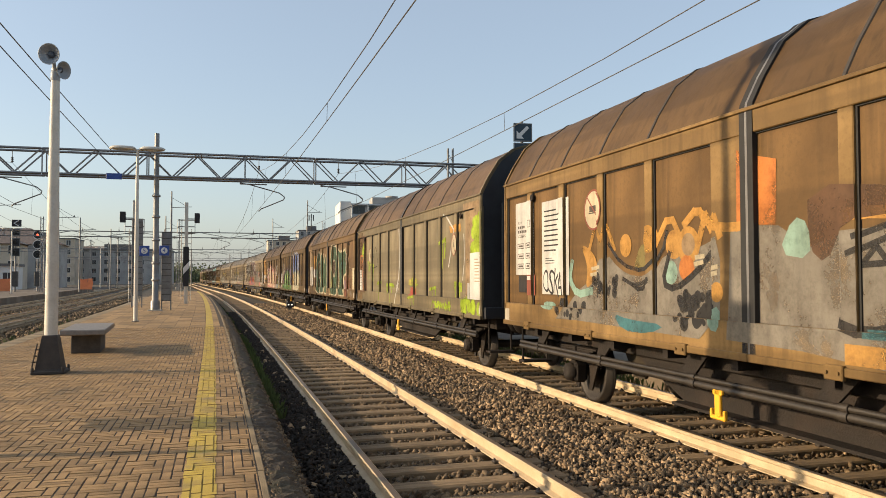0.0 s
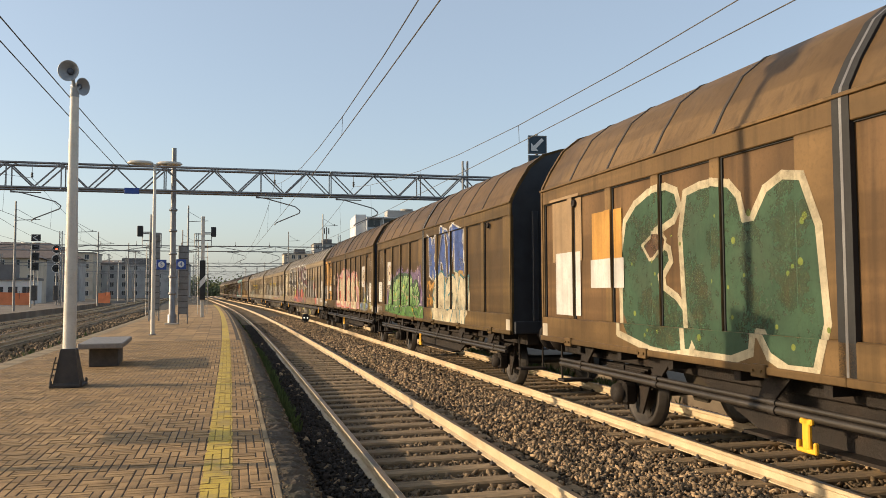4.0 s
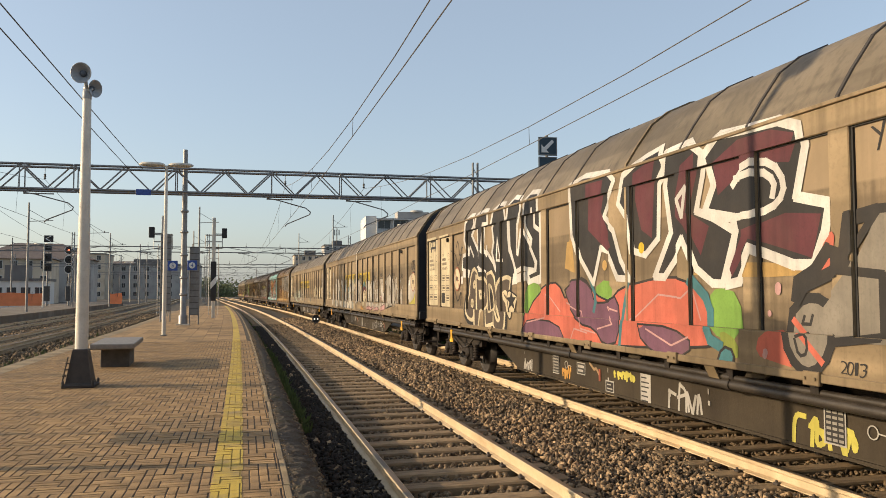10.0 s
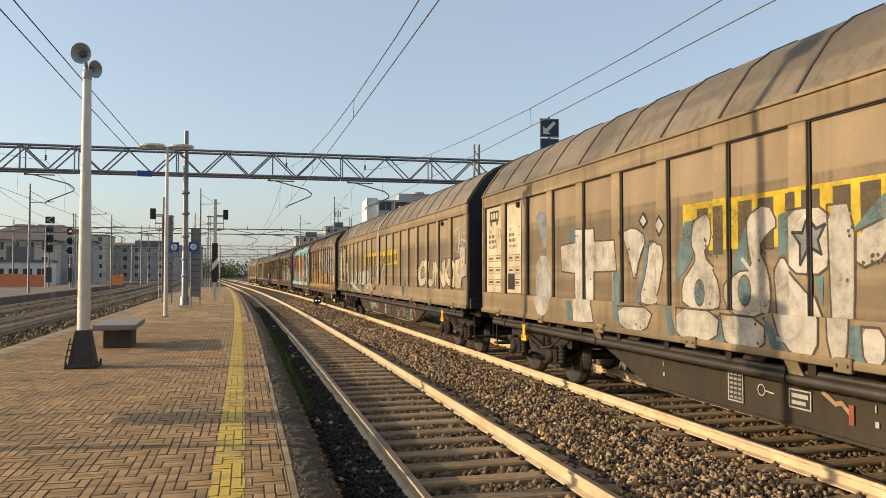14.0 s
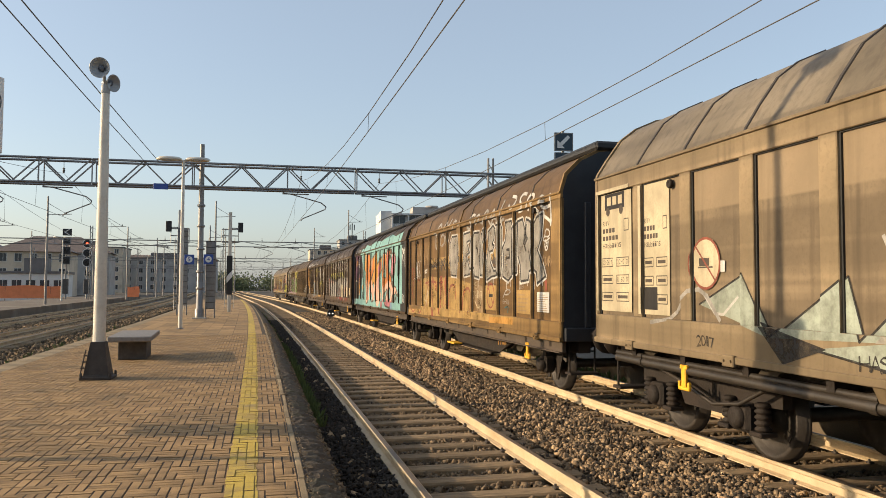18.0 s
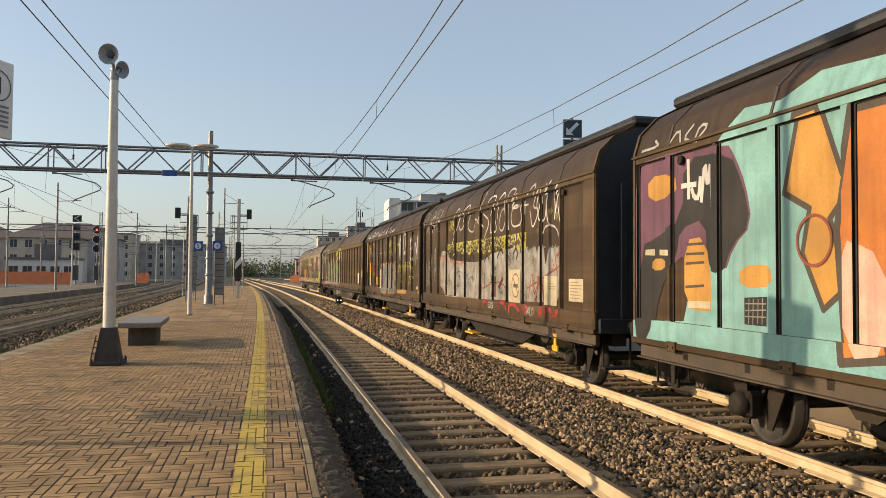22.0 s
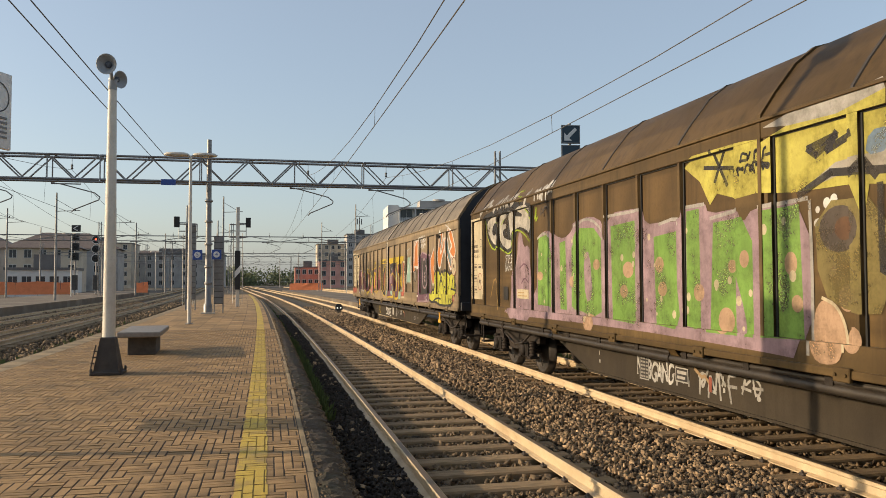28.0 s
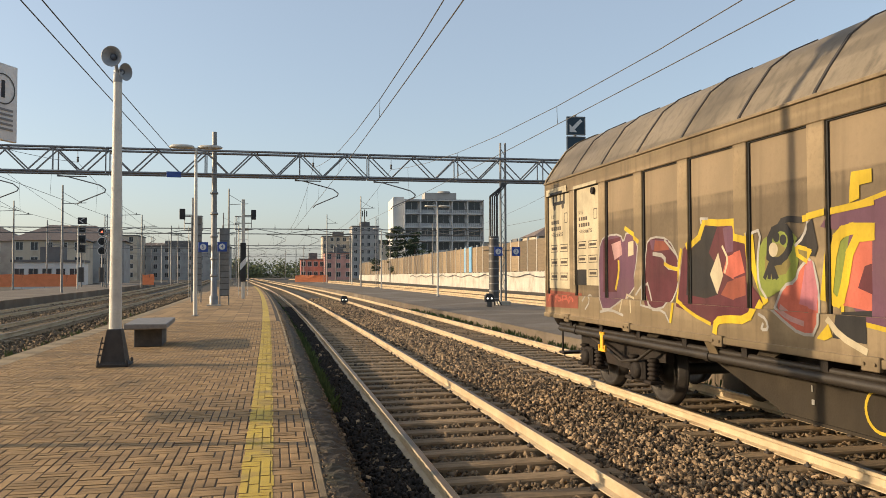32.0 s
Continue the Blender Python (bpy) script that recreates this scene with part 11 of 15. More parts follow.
a.stroke([(9.38, 2.27), (9.47, 2.33), (9.49, 2.28)], 0.015, "white", 0)
a.poly([(6.56, 2.57), (6.66, 2.46), (6.56, 2.39), (6.46, 2.48)], "silver", 0)
a.stroke([(6.56, 2.57), (6.66, 2.46), (6.56, 2.39), (6.46, 2.48)], 0.03, "char", 0, True)
a.poly([(7.01, 2.5), (7.12, 2.39), (7.01, 2.27), (6.9, 2.4)], "silver", 0)
a.stroke([(7.01, 2.5), (7.12, 2.39), (7.01, 2.27), (6.9, 2.4)], 0.03, "char", 0, True)
a.disc(9.92, 2.17, 0.017, "umber")
a.disc(8.07, 2.04, 0.017, "umber")
a.disc(5.05, 1.75, 0.017, "umber")
a.disc(7.99, 2.02, 0.017, "umber")
a.disc(10.16, 1.92, 0.017, "umber")
a.disc(10.17, 1.97, 0.017, "umber")
a.disc(6.1, 1.14, 0.017, "umber")
a.disc(7.96, 1.51, 0.017, "umber")
a.disc(7.88, 2.19, 0.017, "umber")
a.disc(8.86, 2.02, 0.017, "umber")
a.disc(4.64, 2.38, 0.017, "umber")
a.disc(10.31, 1.94, 0.017, "umber")
a.disc(10.29, 1.95, 0.017, "umber")
a.disc(9.96, 2.2, 0.017, "umber")
a.disc(4.69, 2.38, 0.017, "umber")
a.disc(8.03, 2.21, 0.017, "umber")
a.disc(8.93, 1.78, 0.017, "umber")
a.disc(8.91, 1.41, 0.017, "umber")
a.disc(7.9, 2.12, 0.017, "umber")
a.disc(6.16, 2.09, 0.017, "umber")
a.disc(8.16, 2.0, 0.017, "umber")
a.disc(7.08, 1.84, 0.017, "umber")
a.disc(6.46, 1.2, 0.017, "umber")
a.disc(10.26, 1.92, 0.017, "umber")
a.disc(8.83, 2.04, 0.017, "umber")
a.disc(6.58, 1.17, 0.017, "umber")
a.disc(6.2, 2.14, 0.017, "umber")
a.disc(6.19, 1.95, 0.017, "umber")
a.disc(10.16, 1.96, 0.017, "umber")
a.disc(8.03, 1.86, 0.017, "umber")
a.disc(6.59, 1.63, 0.017, "umber")
a.disc(8.79, 1.35, 0.017, "umber")
a.disc(9.93, 2.13, 0.017, "umber")
a.disc(10.3, 1.91, 0.017, "umber")
a.disc(8.17, 2.09, 0.017, "umber")
a.disc(10.22, 1.97, 0.017, "umber")
a.disc(8.82, 1.17, 0.017, "umber")
a.disc(8.08, 1.64, 0.017, "umber")
a.disc(10.22, 1.91, 0.017, "umber")
a.disc(7.9, 2.17, 0.017, "umber")
a.disc(10.07, 1.91, 0.017, "umber")
a.disc(8.11, 2.09, 0.017, "umber")
a.disc(8.92, 1.24, 0.017, "umber")
a.disc(9.9, 1.77, 0.017, "umber")
a.disc(6.35, 1.81, 0.017, "umber")
a.disc(8.78, 1.95, 0.017, "umber")
a.stroke([(4.63, 1.35), (4.77, 1.58), (4.97, 1.47)], 0.04, "chalk", 1)
a.stroke([(7.6, 1.73), (7.68, 1.9), (7.83, 1.86)], 0.04, "chalk", 1)
a.stroke([(8.52, 1.97), (8.65, 1.86)], 0.04, "chalk", 1)
a.stroke([(9.05, 1.67), (9.21, 1.75), (9.37, 1.54)], 0.04, "chalk", 1)
a.stroke([(9.81, 2.24), (9.86, 2.34), (9.93, 2.3)], 0.04, "chalk", 1)
a.stroke([(9.1, 1.24), (9.31, 1.22), (9.41, 1.34)], 0.04, "chalk", 1)
a.stroke([(10.23, 2.19), (10.31, 2.23), (10.32, 2.15), (10.24, 2.11)], 0.04, "chalk", 1)
a.done("graffiti", "silver block letters over a yellow band")

Art(H2, "bogie").belly_marks().done("stencil", "pale stencilled marks")

a = Art(H2, "bogie")
a.data_panel(0.2, 1.47, 1.13, 3.12, "cream", True, 3, ())
a.data_panel(1.45, 1.48, 2.2, 3.09, "cream", False, 4, ())
a.rect(1.49, 1.54, 1.87, 1.83, "char")
a.poly([(20.73, 1.44), (20.79, 2.24), (21.32, 2.37), (21.65, 2.2), (21.66, 1.71)], "silver", 1)
a.no_entry(21.41, 2.12, 0.28, None)
a.rect(20.82, 2.02, 20.99, 2.18, "white")
a.done("data_panel", "cream data panels and a round warning sign")

a = Art(H3, "bogie")
a.rect(7.6, 2.13, 14.28, 2.61, "yellow")
a.rect(7.78, 2.12, 8.11, 2.49, "umber")
a.rect(8.26, 2.12, 8.60, 2.49, "umber")
a.rect(8.71, 2.12, 9.00, 2.48, "umber")
a.rect(9.13, 2.12, 9.43, 2.48, "umber")
a.rect(9.53, 2.13, 9.75, 2.48, "umber")
a.rect(9.85, 2.13, 10.09, 2.48, "umber")
a.rect(10.17, 2.15, 10.36, 2.48, "umber")
a.rect(10.44, 2.15, 10.64, 2.48, "umber")
a.rect(10.72, 2.17, 10.89, 2.49, "umber")
a.rect(10.96, 2.17, 11.14, 2.49, "umber")
a.rect(11.28, 2.12, 11.48, 2.46, "umber")
a.rect(11.58, 2.12, 11.79, 2.46, "umber")
a.rect(11.88, 2.17, 12.07, 2.44, "umber")
a.rect(12.15, 2.17, 12.35, 2.44, "umber")
a.rect(12.42, 2.17, 12.57, 2.44, "umber")
a.rect(12.64, 2.17, 12.80, 2.44, "umber")
a.rect(12.86, 2.20, 13.02, 2.44, "umber")
a.rect(13.09, 2.20, 13.25, 2.44, "umber")
a.rect(13.32, 2.23, 13.46, 2.45, "umber")
a.rect(13.53, 2.23, 13.68, 2.45, "umber")
a.rect(13.74, 2.25, 13.91, 2.46, "umber")
a.rect(13.98, 2.25, 14.16, 2.46, "umber")
a.poly([(15.09, 1.26), (15.3, 1.75), (15.6, 1.35), (15.35, 1.14)], "teal", 1)
a.poly([(2.65, 1.65), (3.49, 1.98), (3.92, 1.36)], "frost", 0)
a.stroke([(2.65, 1.65), (3.49, 1.98), (3.92, 1.36)], 0.022, "char", 0)
a.poly([(3.92, 1.36), (4.91, 1.93), (5.08, 1.4)], "frost", 0)
a.stroke([(3.92, 1.36), (4.91, 1.93), (5.08, 1.4)], 0.022, "char", 0)
a.poly([(5.08, 1.4), (5.91, 2.09), (6.62, 1.45)], "frost", 0)
a.stroke([(5.08, 1.4), (5.91, 2.09), (6.62, 1.45)], 0.022, "char", 0)
a.poly([(6.49, 1.95), (7.59, 1.49), (6.61, 1.39)], "frost", 0)
a.stroke([(6.49, 1.95), (7.59, 1.49), (6.61, 1.39)], 0.022, "char", 0)
a.poly([(4.52, 1.3), (6.04, 1.11), (7.69, 1.11), (5.42, 1.41)], "frost", 0)
a.stroke([(4.52, 1.3), (6.04, 1.11), (7.69, 1.11), (5.42, 1.41)], 0.022, "char", 0)
a.poly([(6.89, 1.92), (8.02, 1.99), (8.1, 1.09), (7.25, 1.42)], "frost", 0)
a.stroke([(6.89, 1.92), (8.02, 1.99), (8.1, 1.09), (7.25, 1.42)], 0.022, "char", 0)
a.poly([(8.02, 2.04), (9.01, 1.9), (8.58, 1.43), (8.11, 1.46)], "frost", 0)
a.stroke([(8.02, 2.04), (9.01, 1.9), (8.58, 1.43), (8.11, 1.46)], 0.022, "char", 0)
a.poly([(3.71, 1.51), (4.71, 1.31), (4.13, 1.13)], "char", 0)
a.poly([(5.83, 1.69), (6.34, 1.44), (6.05, 1.24)], "char", 0)
a.poly([(7.13, 1.41), (8.01, 1.4), (7.69, 1.16)], "char", 0)
a.poly([(5.25, 1.4), (5.75, 1.89), (5.9, 1.43)], "silver", 0)
a.poly([(8.17, 1.88), (8.89, 1.88), (8.54, 1.52)], "silver", 0)
a.poly([(7.13, 1.83), (7.71, 1.88), (7.7, 1.55)], "silver", 0)
a.stroke([(8.44, 1.42), (8.75, 1.24), (9.08, 1.54), (9.23, 1.37), (9.53, 1.7), (10.05, 1.66), (10.31, 1.47)], 0.05, "white", 1)
a.stroke([(9.31, 1.55), (9.66, 1.26), (9.91, 1.22)], 0.045, "white", 1)
a.stroke([(5.3, 2.24), (5.43, 1.96), (5.34, 1.76)], 0.035, "white", 1)
a.stroke([(2.72, 1.78), (3.02, 1.49), (3.37, 1.74)], 0.03, "white", 1)
a.word("RAZY.7", 9.52, 1.65, 10.5, 1.85, 'char', fat=-0.015, wob=5, slant=0.2)
a.word("HAS", 5.08, 1.17, 5.42, 1.3, 'char', fat=-0.01)
a.stroke([(10.21, 1.95), (10.5, 1.6), (10.67, 1.11)], 0.06, "char", 1)
a.scrawl(10.07, 1.23, 10.54, 1.35, 7, 0.04, "char", 6)
a.scrawl(7.8, 0.64, 9.17, 0.72, 10, 0.06, "chalk", 4)
a.word("2017", 2.68, 1.19, 3.02, 1.31, 'char', fat=0.0)
a.stroke([(1.64, 1.41), (2.12, 1.48), (2.37, 1.78), (2.72, 1.83), (3.04, 1.49)], 0.05, "chalk", 1)
a.scrawl(7.89, 0.45, 9.45, 0.68, 9, 0.05, "chalk", 2)
a.ring(13.71, 0.55, 0.2, 0.035, "orange")
a.stroke([(13.19, 0.7), (13.22, 0.46), (13.45, 0.64), (13.34, 0.46)], 0.05, "chalk", 0)
a.word("V.CHR", 14.66, 0.35, 15.49, 0.57, 'chalk', fat=-0.01, seed=2)
a.rect(10.91, 0.39, 11.18, 0.77, "chalk")
a.lines(10.94, 0.41, 11.15, 0.75, 7, "char")
a.rect(11.49, 0.46, 11.75, 0.75, "chalk")
a.rect(11.52, 0.47, 11.72, 0.74, "char")
a.rect(14.21, 0.53, 14.53, 0.69, "chalk")
a.rect(14.23, 0.54, 14.51, 0.68, "char")
a.word("GIZE", 20.93, 2.55, 21.92, 2.91, 'chalk', fat=-0.01)
a.word("LEV", 20.93, 2.3, 21.8, 2.54, 'chalk', fat=-0.01)
a.word("CUNOP", 17.1, 1.5, 22.04, 2.15, 'cream', line='char', fat=0.06, edge=0.03, wob=4)
a.poly([(11.08, 1.08), (11.24, 1.51), (11.44, 1.87), (11.69, 2.07), (11.93, 2.16), (12.27, 2.14), (12.45, 2.07), (12.41, 1.14), (11.89, 1.11)], "olive", 1)
a.poly([(11.14, 1.11), (11.26, 1.48), (11.49, 1.84), (11.69, 2.04), (11.93, 2.13), (12.23, 2.11), (12.45, 2.04), (12.41, 1.15), (11.9, 1.13)], "tan", 1)
a.poly([(11.97, 1.9), (12.14, 1.94), (12.44, 1.86), (12.42, 1.41), (12.12, 1.36), (11.95, 1.51)], "ochre", 1)
a.stroke([(12.25, 1.94), (12.06, 1.99), (11.86, 1.96), (11.71, 1.82), (11.68, 1.63), (11.78, 1.47), (11.97, 1.38)], 0.13, "slate", 1)
a.stroke([(12.31, 1.89), (12.14, 1.93), (11.92, 1.87), (11.78, 1.7), (11.84, 1.5), (11.99, 1.41)], 0.06, "teal", 1)
a.stroke([(11.85, 1.9), (11.92, 1.74), (12.07, 1.64), (12.08, 1.45), (12.15, 1.42)], 0.04, "umber", 1)
a.stroke([(11.85, 1.9), (12.05, 1.83), (12.26, 1.68), (12.43, 1.7)], 0.05, "umber", 1)
a.stroke([(11.38, 1.48), (11.44, 1.73), (11.64, 2.01), (11.88, 2.1), (12.15, 2.11), (12.44, 1.98)], 0.03, "cream", 1)
a.poly([(12.15, 1.69), (12.3, 1.71), (12.43, 1.61), (12.43, 1.53), (12.26, 1.6)], "slate", 1)
a.stroke([(11.16, 1.62), (11.25, 1.84), (11.49, 2.04), (11.7, 2.17), (11.85, 2.33), (12.16, 2.44)], 0.06, "char", 1)
a.stroke([(11.09, 1.43), (11.16, 1.62), (11.27, 1.76)], 0.06, "char", 1)
a.stroke([(10.81, 1.68), (10.96, 1.67), (10.86, 1.61)], 0.06, "char", 1)
a.stroke([(11.38, 1.17), (11.66, 1.22), (11.94, 1.18)], 0.07, "slate", 1)
a.stroke([(11.5, 1.42), (11.54, 1.28), (11.67, 1.26)], 0.07, "slate", 1)
a.stroke([(12.12, 1.23), (12.28, 1.31), (12.42, 1.26)], 0.07, "slate", 1)
a.stroke([(11.25, 1.15), (11.46, 1.14)], 0.07, "slate", 1)
a.stroke([(10.64, 2.11), (10.77, 1.95), (11.1, 1.73), (11.15, 1.47), (10.91, 1.27)], 0.045, "char", 1)
a.poly([(10.81, 1.68), (10.93, 1.72), (11.1, 1.62), (11.03, 1.24), (10.85, 1.12), (10.89, 1.46)], "slate", 1)
a.done("graffiti", "teal and tan wildstyle letters over a yellow band")

Art(H3, "bogie").belly_marks().done("stencil", "pale stencilled marks")

a = Art(H3, "bogie")
a.data_panel(0.04, 1.51, 1.05, 3.2, "cream", True, 2, ('23.26 m', '22.0 m', '', 'R 60 m'))
a.data_panel(1.31, 1.5, 2.03, 3.13, "cream", False, 6, ())
a.rect(1.37, 1.56, 1.73, 1.84, "char")
a.no_entry(2.79, 2.1, 0.29, None)
a.rect(3.08, 2.0, 3.16, 2.12, "white")
a.no_entry(21.65, 2.1, 0.22, 'silver')
a.done("data_panel", "cream data panels and round warning signs")

a = Art(D1, "slat")
a.poly([(1.84, 1.2), (1.94, 2.08), (2.96, 2.13), (4.04, 2.08), (5.9, 2.1), (6.36, 1.99), (7.15, 1.91), (7.17, 1.31), (8.27, 1.28), (10.25, 1.26), (10.25, 1.12), (7.46, 1.12), (0.02, 1.0), (0.02, 1.15)], "ochre", 0)
a.poly([(8.74, 1.22), (10.25, 1.26), (10.25, 1.13), (8.74, 1.1)], "amber", 0)
a.poly([(7.47, 1.33), (7.55, 1.91), (8.15, 1.84), (8.24, 1.27)], "tan", 1)
a.stroke([(2.36, 1.22), (2.66, 1.84), (3.1, 1.93), (3.24, 1.23)], 0.06, "brick", 1)
a.stroke([(3.65, 1.23), (3.78, 1.93), (4.41, 1.97)], 0.06, "brick", 1)
a.stroke([(4.97, 1.24), (5.09, 1.84), (5.64, 1.92), (5.76, 1.54)], 0.06, "brick", 1)
a.stroke([(6.35, 1.24), (6.44, 1.7), (6.86, 1.84), (7.1, 1.71), (7.04, 1.25)], 0.06, "brick", 1)
a.stroke([(2.2, 1.94), (3.24, 2.0), (3.78, 1.93)], 0.06, "brick", 1)
a.stroke([(6.53, 2.15), (6.55, 1.91)], 0.02, "white", 0)
a.stroke([(7.76, 2.05), (7.77, 1.84)], 0.02, "white", 0)
a.stroke([(8.87, 2.0), (8.87, 1.81)], 0.02, "white", 0)
a.stroke([(9.72, 1.99), (9.72, 1.81)], 0.02, "white", 0)
a.stroke([(10.5, 1.95), (10.51, 1.79)], 0.02, "white", 0)
a.stroke([(10.93, 2.01), (10.93, 1.86)], 0.02, "white", 0)
a.stroke([(11.52, 2.04), (11.52, 1.9)], 0.02, "white", 0)
a.stroke([(11.28, 1.94), (11.28, 1.8)], 0.02, "white", 0)
a.word("LICK", 0.76, 2.09, 1.56, 2.61, 'white', fat=-0.02)
a.scrawl(1.86, 2.4, 2.72, 2.93, 7, 0.03, "tan", 2)
a.scrawl(0.91, 2.64, 1.7, 3.09, 7, 0.03, "tan", 5)
a.word("WET", 7.36, 1.79, 7.76, 1.96, 'cream', fat=-0.02, wob=6)
a.word("PAINT", 7.32, 1.59, 8.02, 1.76, 'cream', fat=-0.02, wob=6, seed=3)
a.stroke([(7.47, 1.52), (7.75, 1.34), (7.99, 1.54), (7.96, 1.84)], 0.035, "cream", 1)
a.word("17", 6.42, 1.68, 6.8, 1.79, 'brick', fat=-0.02)
a.stroke([(9.5, 1.63), (9.71, 1.8), (9.98, 1.77), (9.85, 1.69), (9.57, 1.69)], 0.03, "chalk", 1)
a.word("6-21", 9.49, 1.5, 9.86, 1.6, 'chalk', fat=-0.02)
a.stroke([(9.61, 1.43), (9.84, 1.47), (9.79, 1.34)], 0.03, "teal", 1)
a.stroke([(11.71, 2.08), (11.82, 2.0), (11.86, 1.81)], 0.1, "brick", 1)
a.scrawl(8.49, 0.63, 9.07, 0.78, 7, 0.04, "amber", 4)
a.poly([(4.1, 2.12), (4.36, 2.13), (4.19, 1.42), (4.1, 1.36)], "brick", 0)
a.poly([(4.84, 2.13), (4.98, 2.13), (4.79, 1.36), (4.6, 1.35)], "brick", 0)
a.poly([(3.12, 2.21), (3.3, 2.09), (3.37, 1.86), (3.23, 1.92)], "brick", 0)
a.poly([(3.29, 1.31), (3.47, 1.21), (3.55, 1.0), (3.29, 1.03)], "brick", 0)
a.poly([(4.04, 1.36), (4.23, 1.37), (4.19, 1.12), (4.08, 1.11)], "brick", 0)
a.stroke([(2.24, 2.15), (2.15, 1.48), (2.3, 1.43), (2.62, 1.8), (2.58, 2.1)], 0.05, "cream", 0)
a.stroke([(2.36, 1.34), (2.62, 1.71), (2.85, 1.39)], 0.05, "cream", 0)
a.stroke([(2.49, 2.1), (2.62, 1.87), (2.31, 1.49)], 0.035, "brick", 0)
a.stroke([(3.01, 1.4), (3.11, 1.75), (3.02, 1.98)], 0.035, "brick", 0)
a.stroke([(3.48, 1.92), (3.5, 1.78), (3.86, 1.8)], 0.035, "brick", 0)
a.stroke([(3.5, 1.86), (3.86, 1.87)], 0.035, "brick", 0)
a.stroke([(3.57, 1.75), (3.86, 1.75)], 0.035, "brick", 0)
a.stroke([(4.42, 2.06), (4.3, 1.38)], 0.035, "brick", 0)
a.stroke([(4.61, 2.0), (4.48, 1.39)], 0.035, "brick", 0)
a.stroke([(4.86, 1.95), (4.84, 1.68), (4.97, 1.64)], 0.035, "brick", 0)
a.stroke([(4.98, 2.0), (4.79, 1.41), (4.98, 1.37)], 0.035, "brick", 0)
a.stroke([(0.41, 2.1), (0.57, 1.87), (0.26, 1.71), (0.57, 1.49)], 0.05, "brick", 1)
a.stroke([(0.34, 2.41), (0.71, 2.37), (0.61, 2.09), (0.34, 2.11), (0.34, 2.41)], 0.05, "brick", 1)
a.stroke([(1.2, 2.04), (1.52, 2.04), (1.51, 1.46)], 0.05, "brick", 1)
a.stroke([(1.56, 2.0), (1.89, 2.0), (1.78, 1.73), (1.88, 1.47)], 0.05, "brick", 1)
a.stroke([(0.4, 1.18), (0.73, 1.06), (1.04, 1.15)], 0.05, "brick", 1)
a.stroke([(1.48, 1.18), (1.61, 1.06), (1.88, 1.13)], 0.05, "brick", 1)
a.word("DIZE", 1.28, 2.56, 1.84, 2.98, 'tan', fat=-0.03, wob=6, slant=0.3, seed=3)
a.word("SAIO", 2.21, 2.58, 2.84, 2.99, 'tan', fat=-0.03, wob=7, slant=0.35, seed=5)
a.stroke([(2.17, 2.3), (2.49, 2.33)], 0.05, "white", 1)
a.stroke([(2.19, 2.24), (2.47, 2.26)], 0.05, "white", 1)
a.crackle(2.9, 2.36, 9.35, 2.62, 420, "ochre", "umber", 8)
a.stroke([(3.08, 2.38), (3.55, 2.44), (3.87, 2.28)], 0.08, "umber", 1)
a.stroke([(4.19, 2.27), (4.4, 2.47), (4.69, 2.25), (4.89, 2.41)], 0.08, "umber", 1)
a.stroke([(7.76, 2.1), (7.89, 2.3), (8.11, 2.19)], 0.08, "umber", 1)
a.stroke([(8.52, 2.03), (8.63, 2.17), (8.92, 2.25), (9.09, 2.11)], 0.08, "umber", 1)
a.stroke([(7.53, 2.13), (8.05, 2.08)], 0.08, "umber", 1)
a.stroke([(8.48, 2.22), (8.68, 2.36), (9.01, 2.36), (9.19, 2.15)], 0.08, "umber", 1)
a.stroke([(5.18, 2.93), (5.37, 3.09), (6.03, 3.07), (6.12, 2.75), (5.97, 2.1), (5.33, 2.13), (5.17, 2.56)], 0.115, "white", 0, True)
a.stroke([(6.49, 3.08), (7.08, 3.1), (7.07, 2.91), (6.77, 2.88), (7.01, 2.63), (6.73, 2.56), (7.05, 2.23), (7.15, 2.14), (6.53, 2.1), (6.5, 2.49)], 0.115, "white", 0, True)
a.stroke([(7.38, 3.05), (7.8, 3.04), (7.84, 2.41), (7.79, 2.04), (7.43, 2.08), (7.38, 2.27), (7.15, 2.23), (7.09, 2.68)], 0.115, "white", 0, True)
a.stroke([(7.97, 2.99), (8.27, 3.07), (8.31, 2.89), (8.15, 2.75), (8.25, 2.49), (8.13, 2.09), (7.9, 2.09), (7.87, 2.51)], 0.115, "white", 0, True)
a.stroke([(8.48, 3.01), (8.84, 3.11), (8.97, 3.04), (8.89, 2.82), (8.77, 2.73), (8.92, 2.69), (8.8, 2.59), (8.6, 2.58), (8.65, 2.36), (8.88, 2.17), (9.27, 2.18), (9.27, 2.09), (8.72, 2.05), (8.39, 1.98), (8.37, 2.38), (8.55, 2.7)], 0.115, "white", 0, True)
a.stroke([(9.13, 3.09), (9.35, 3.11), (9.44, 2.99), (9.43, 2.32), (9.34, 2.06), (9.15, 2.15), (9.1, 2.66)], 0.115, "white", 0, True)
a.stroke([(9.66, 3.11), (10.03, 3.11), (10.15, 2.61), (10.18, 2.04), (10.0, 2.03), (9.83, 1.96), (9.49, 2.05), (9.55, 2.44), (9.48, 2.62), (9.64, 2.74), (9.72, 2.95)], 0.115, "white", 0, True)
a.stroke([(10.14, 2.94), (10.36, 3.06), (10.34, 2.11), (10.21, 2.09)], 0.115, "white", 0, True)
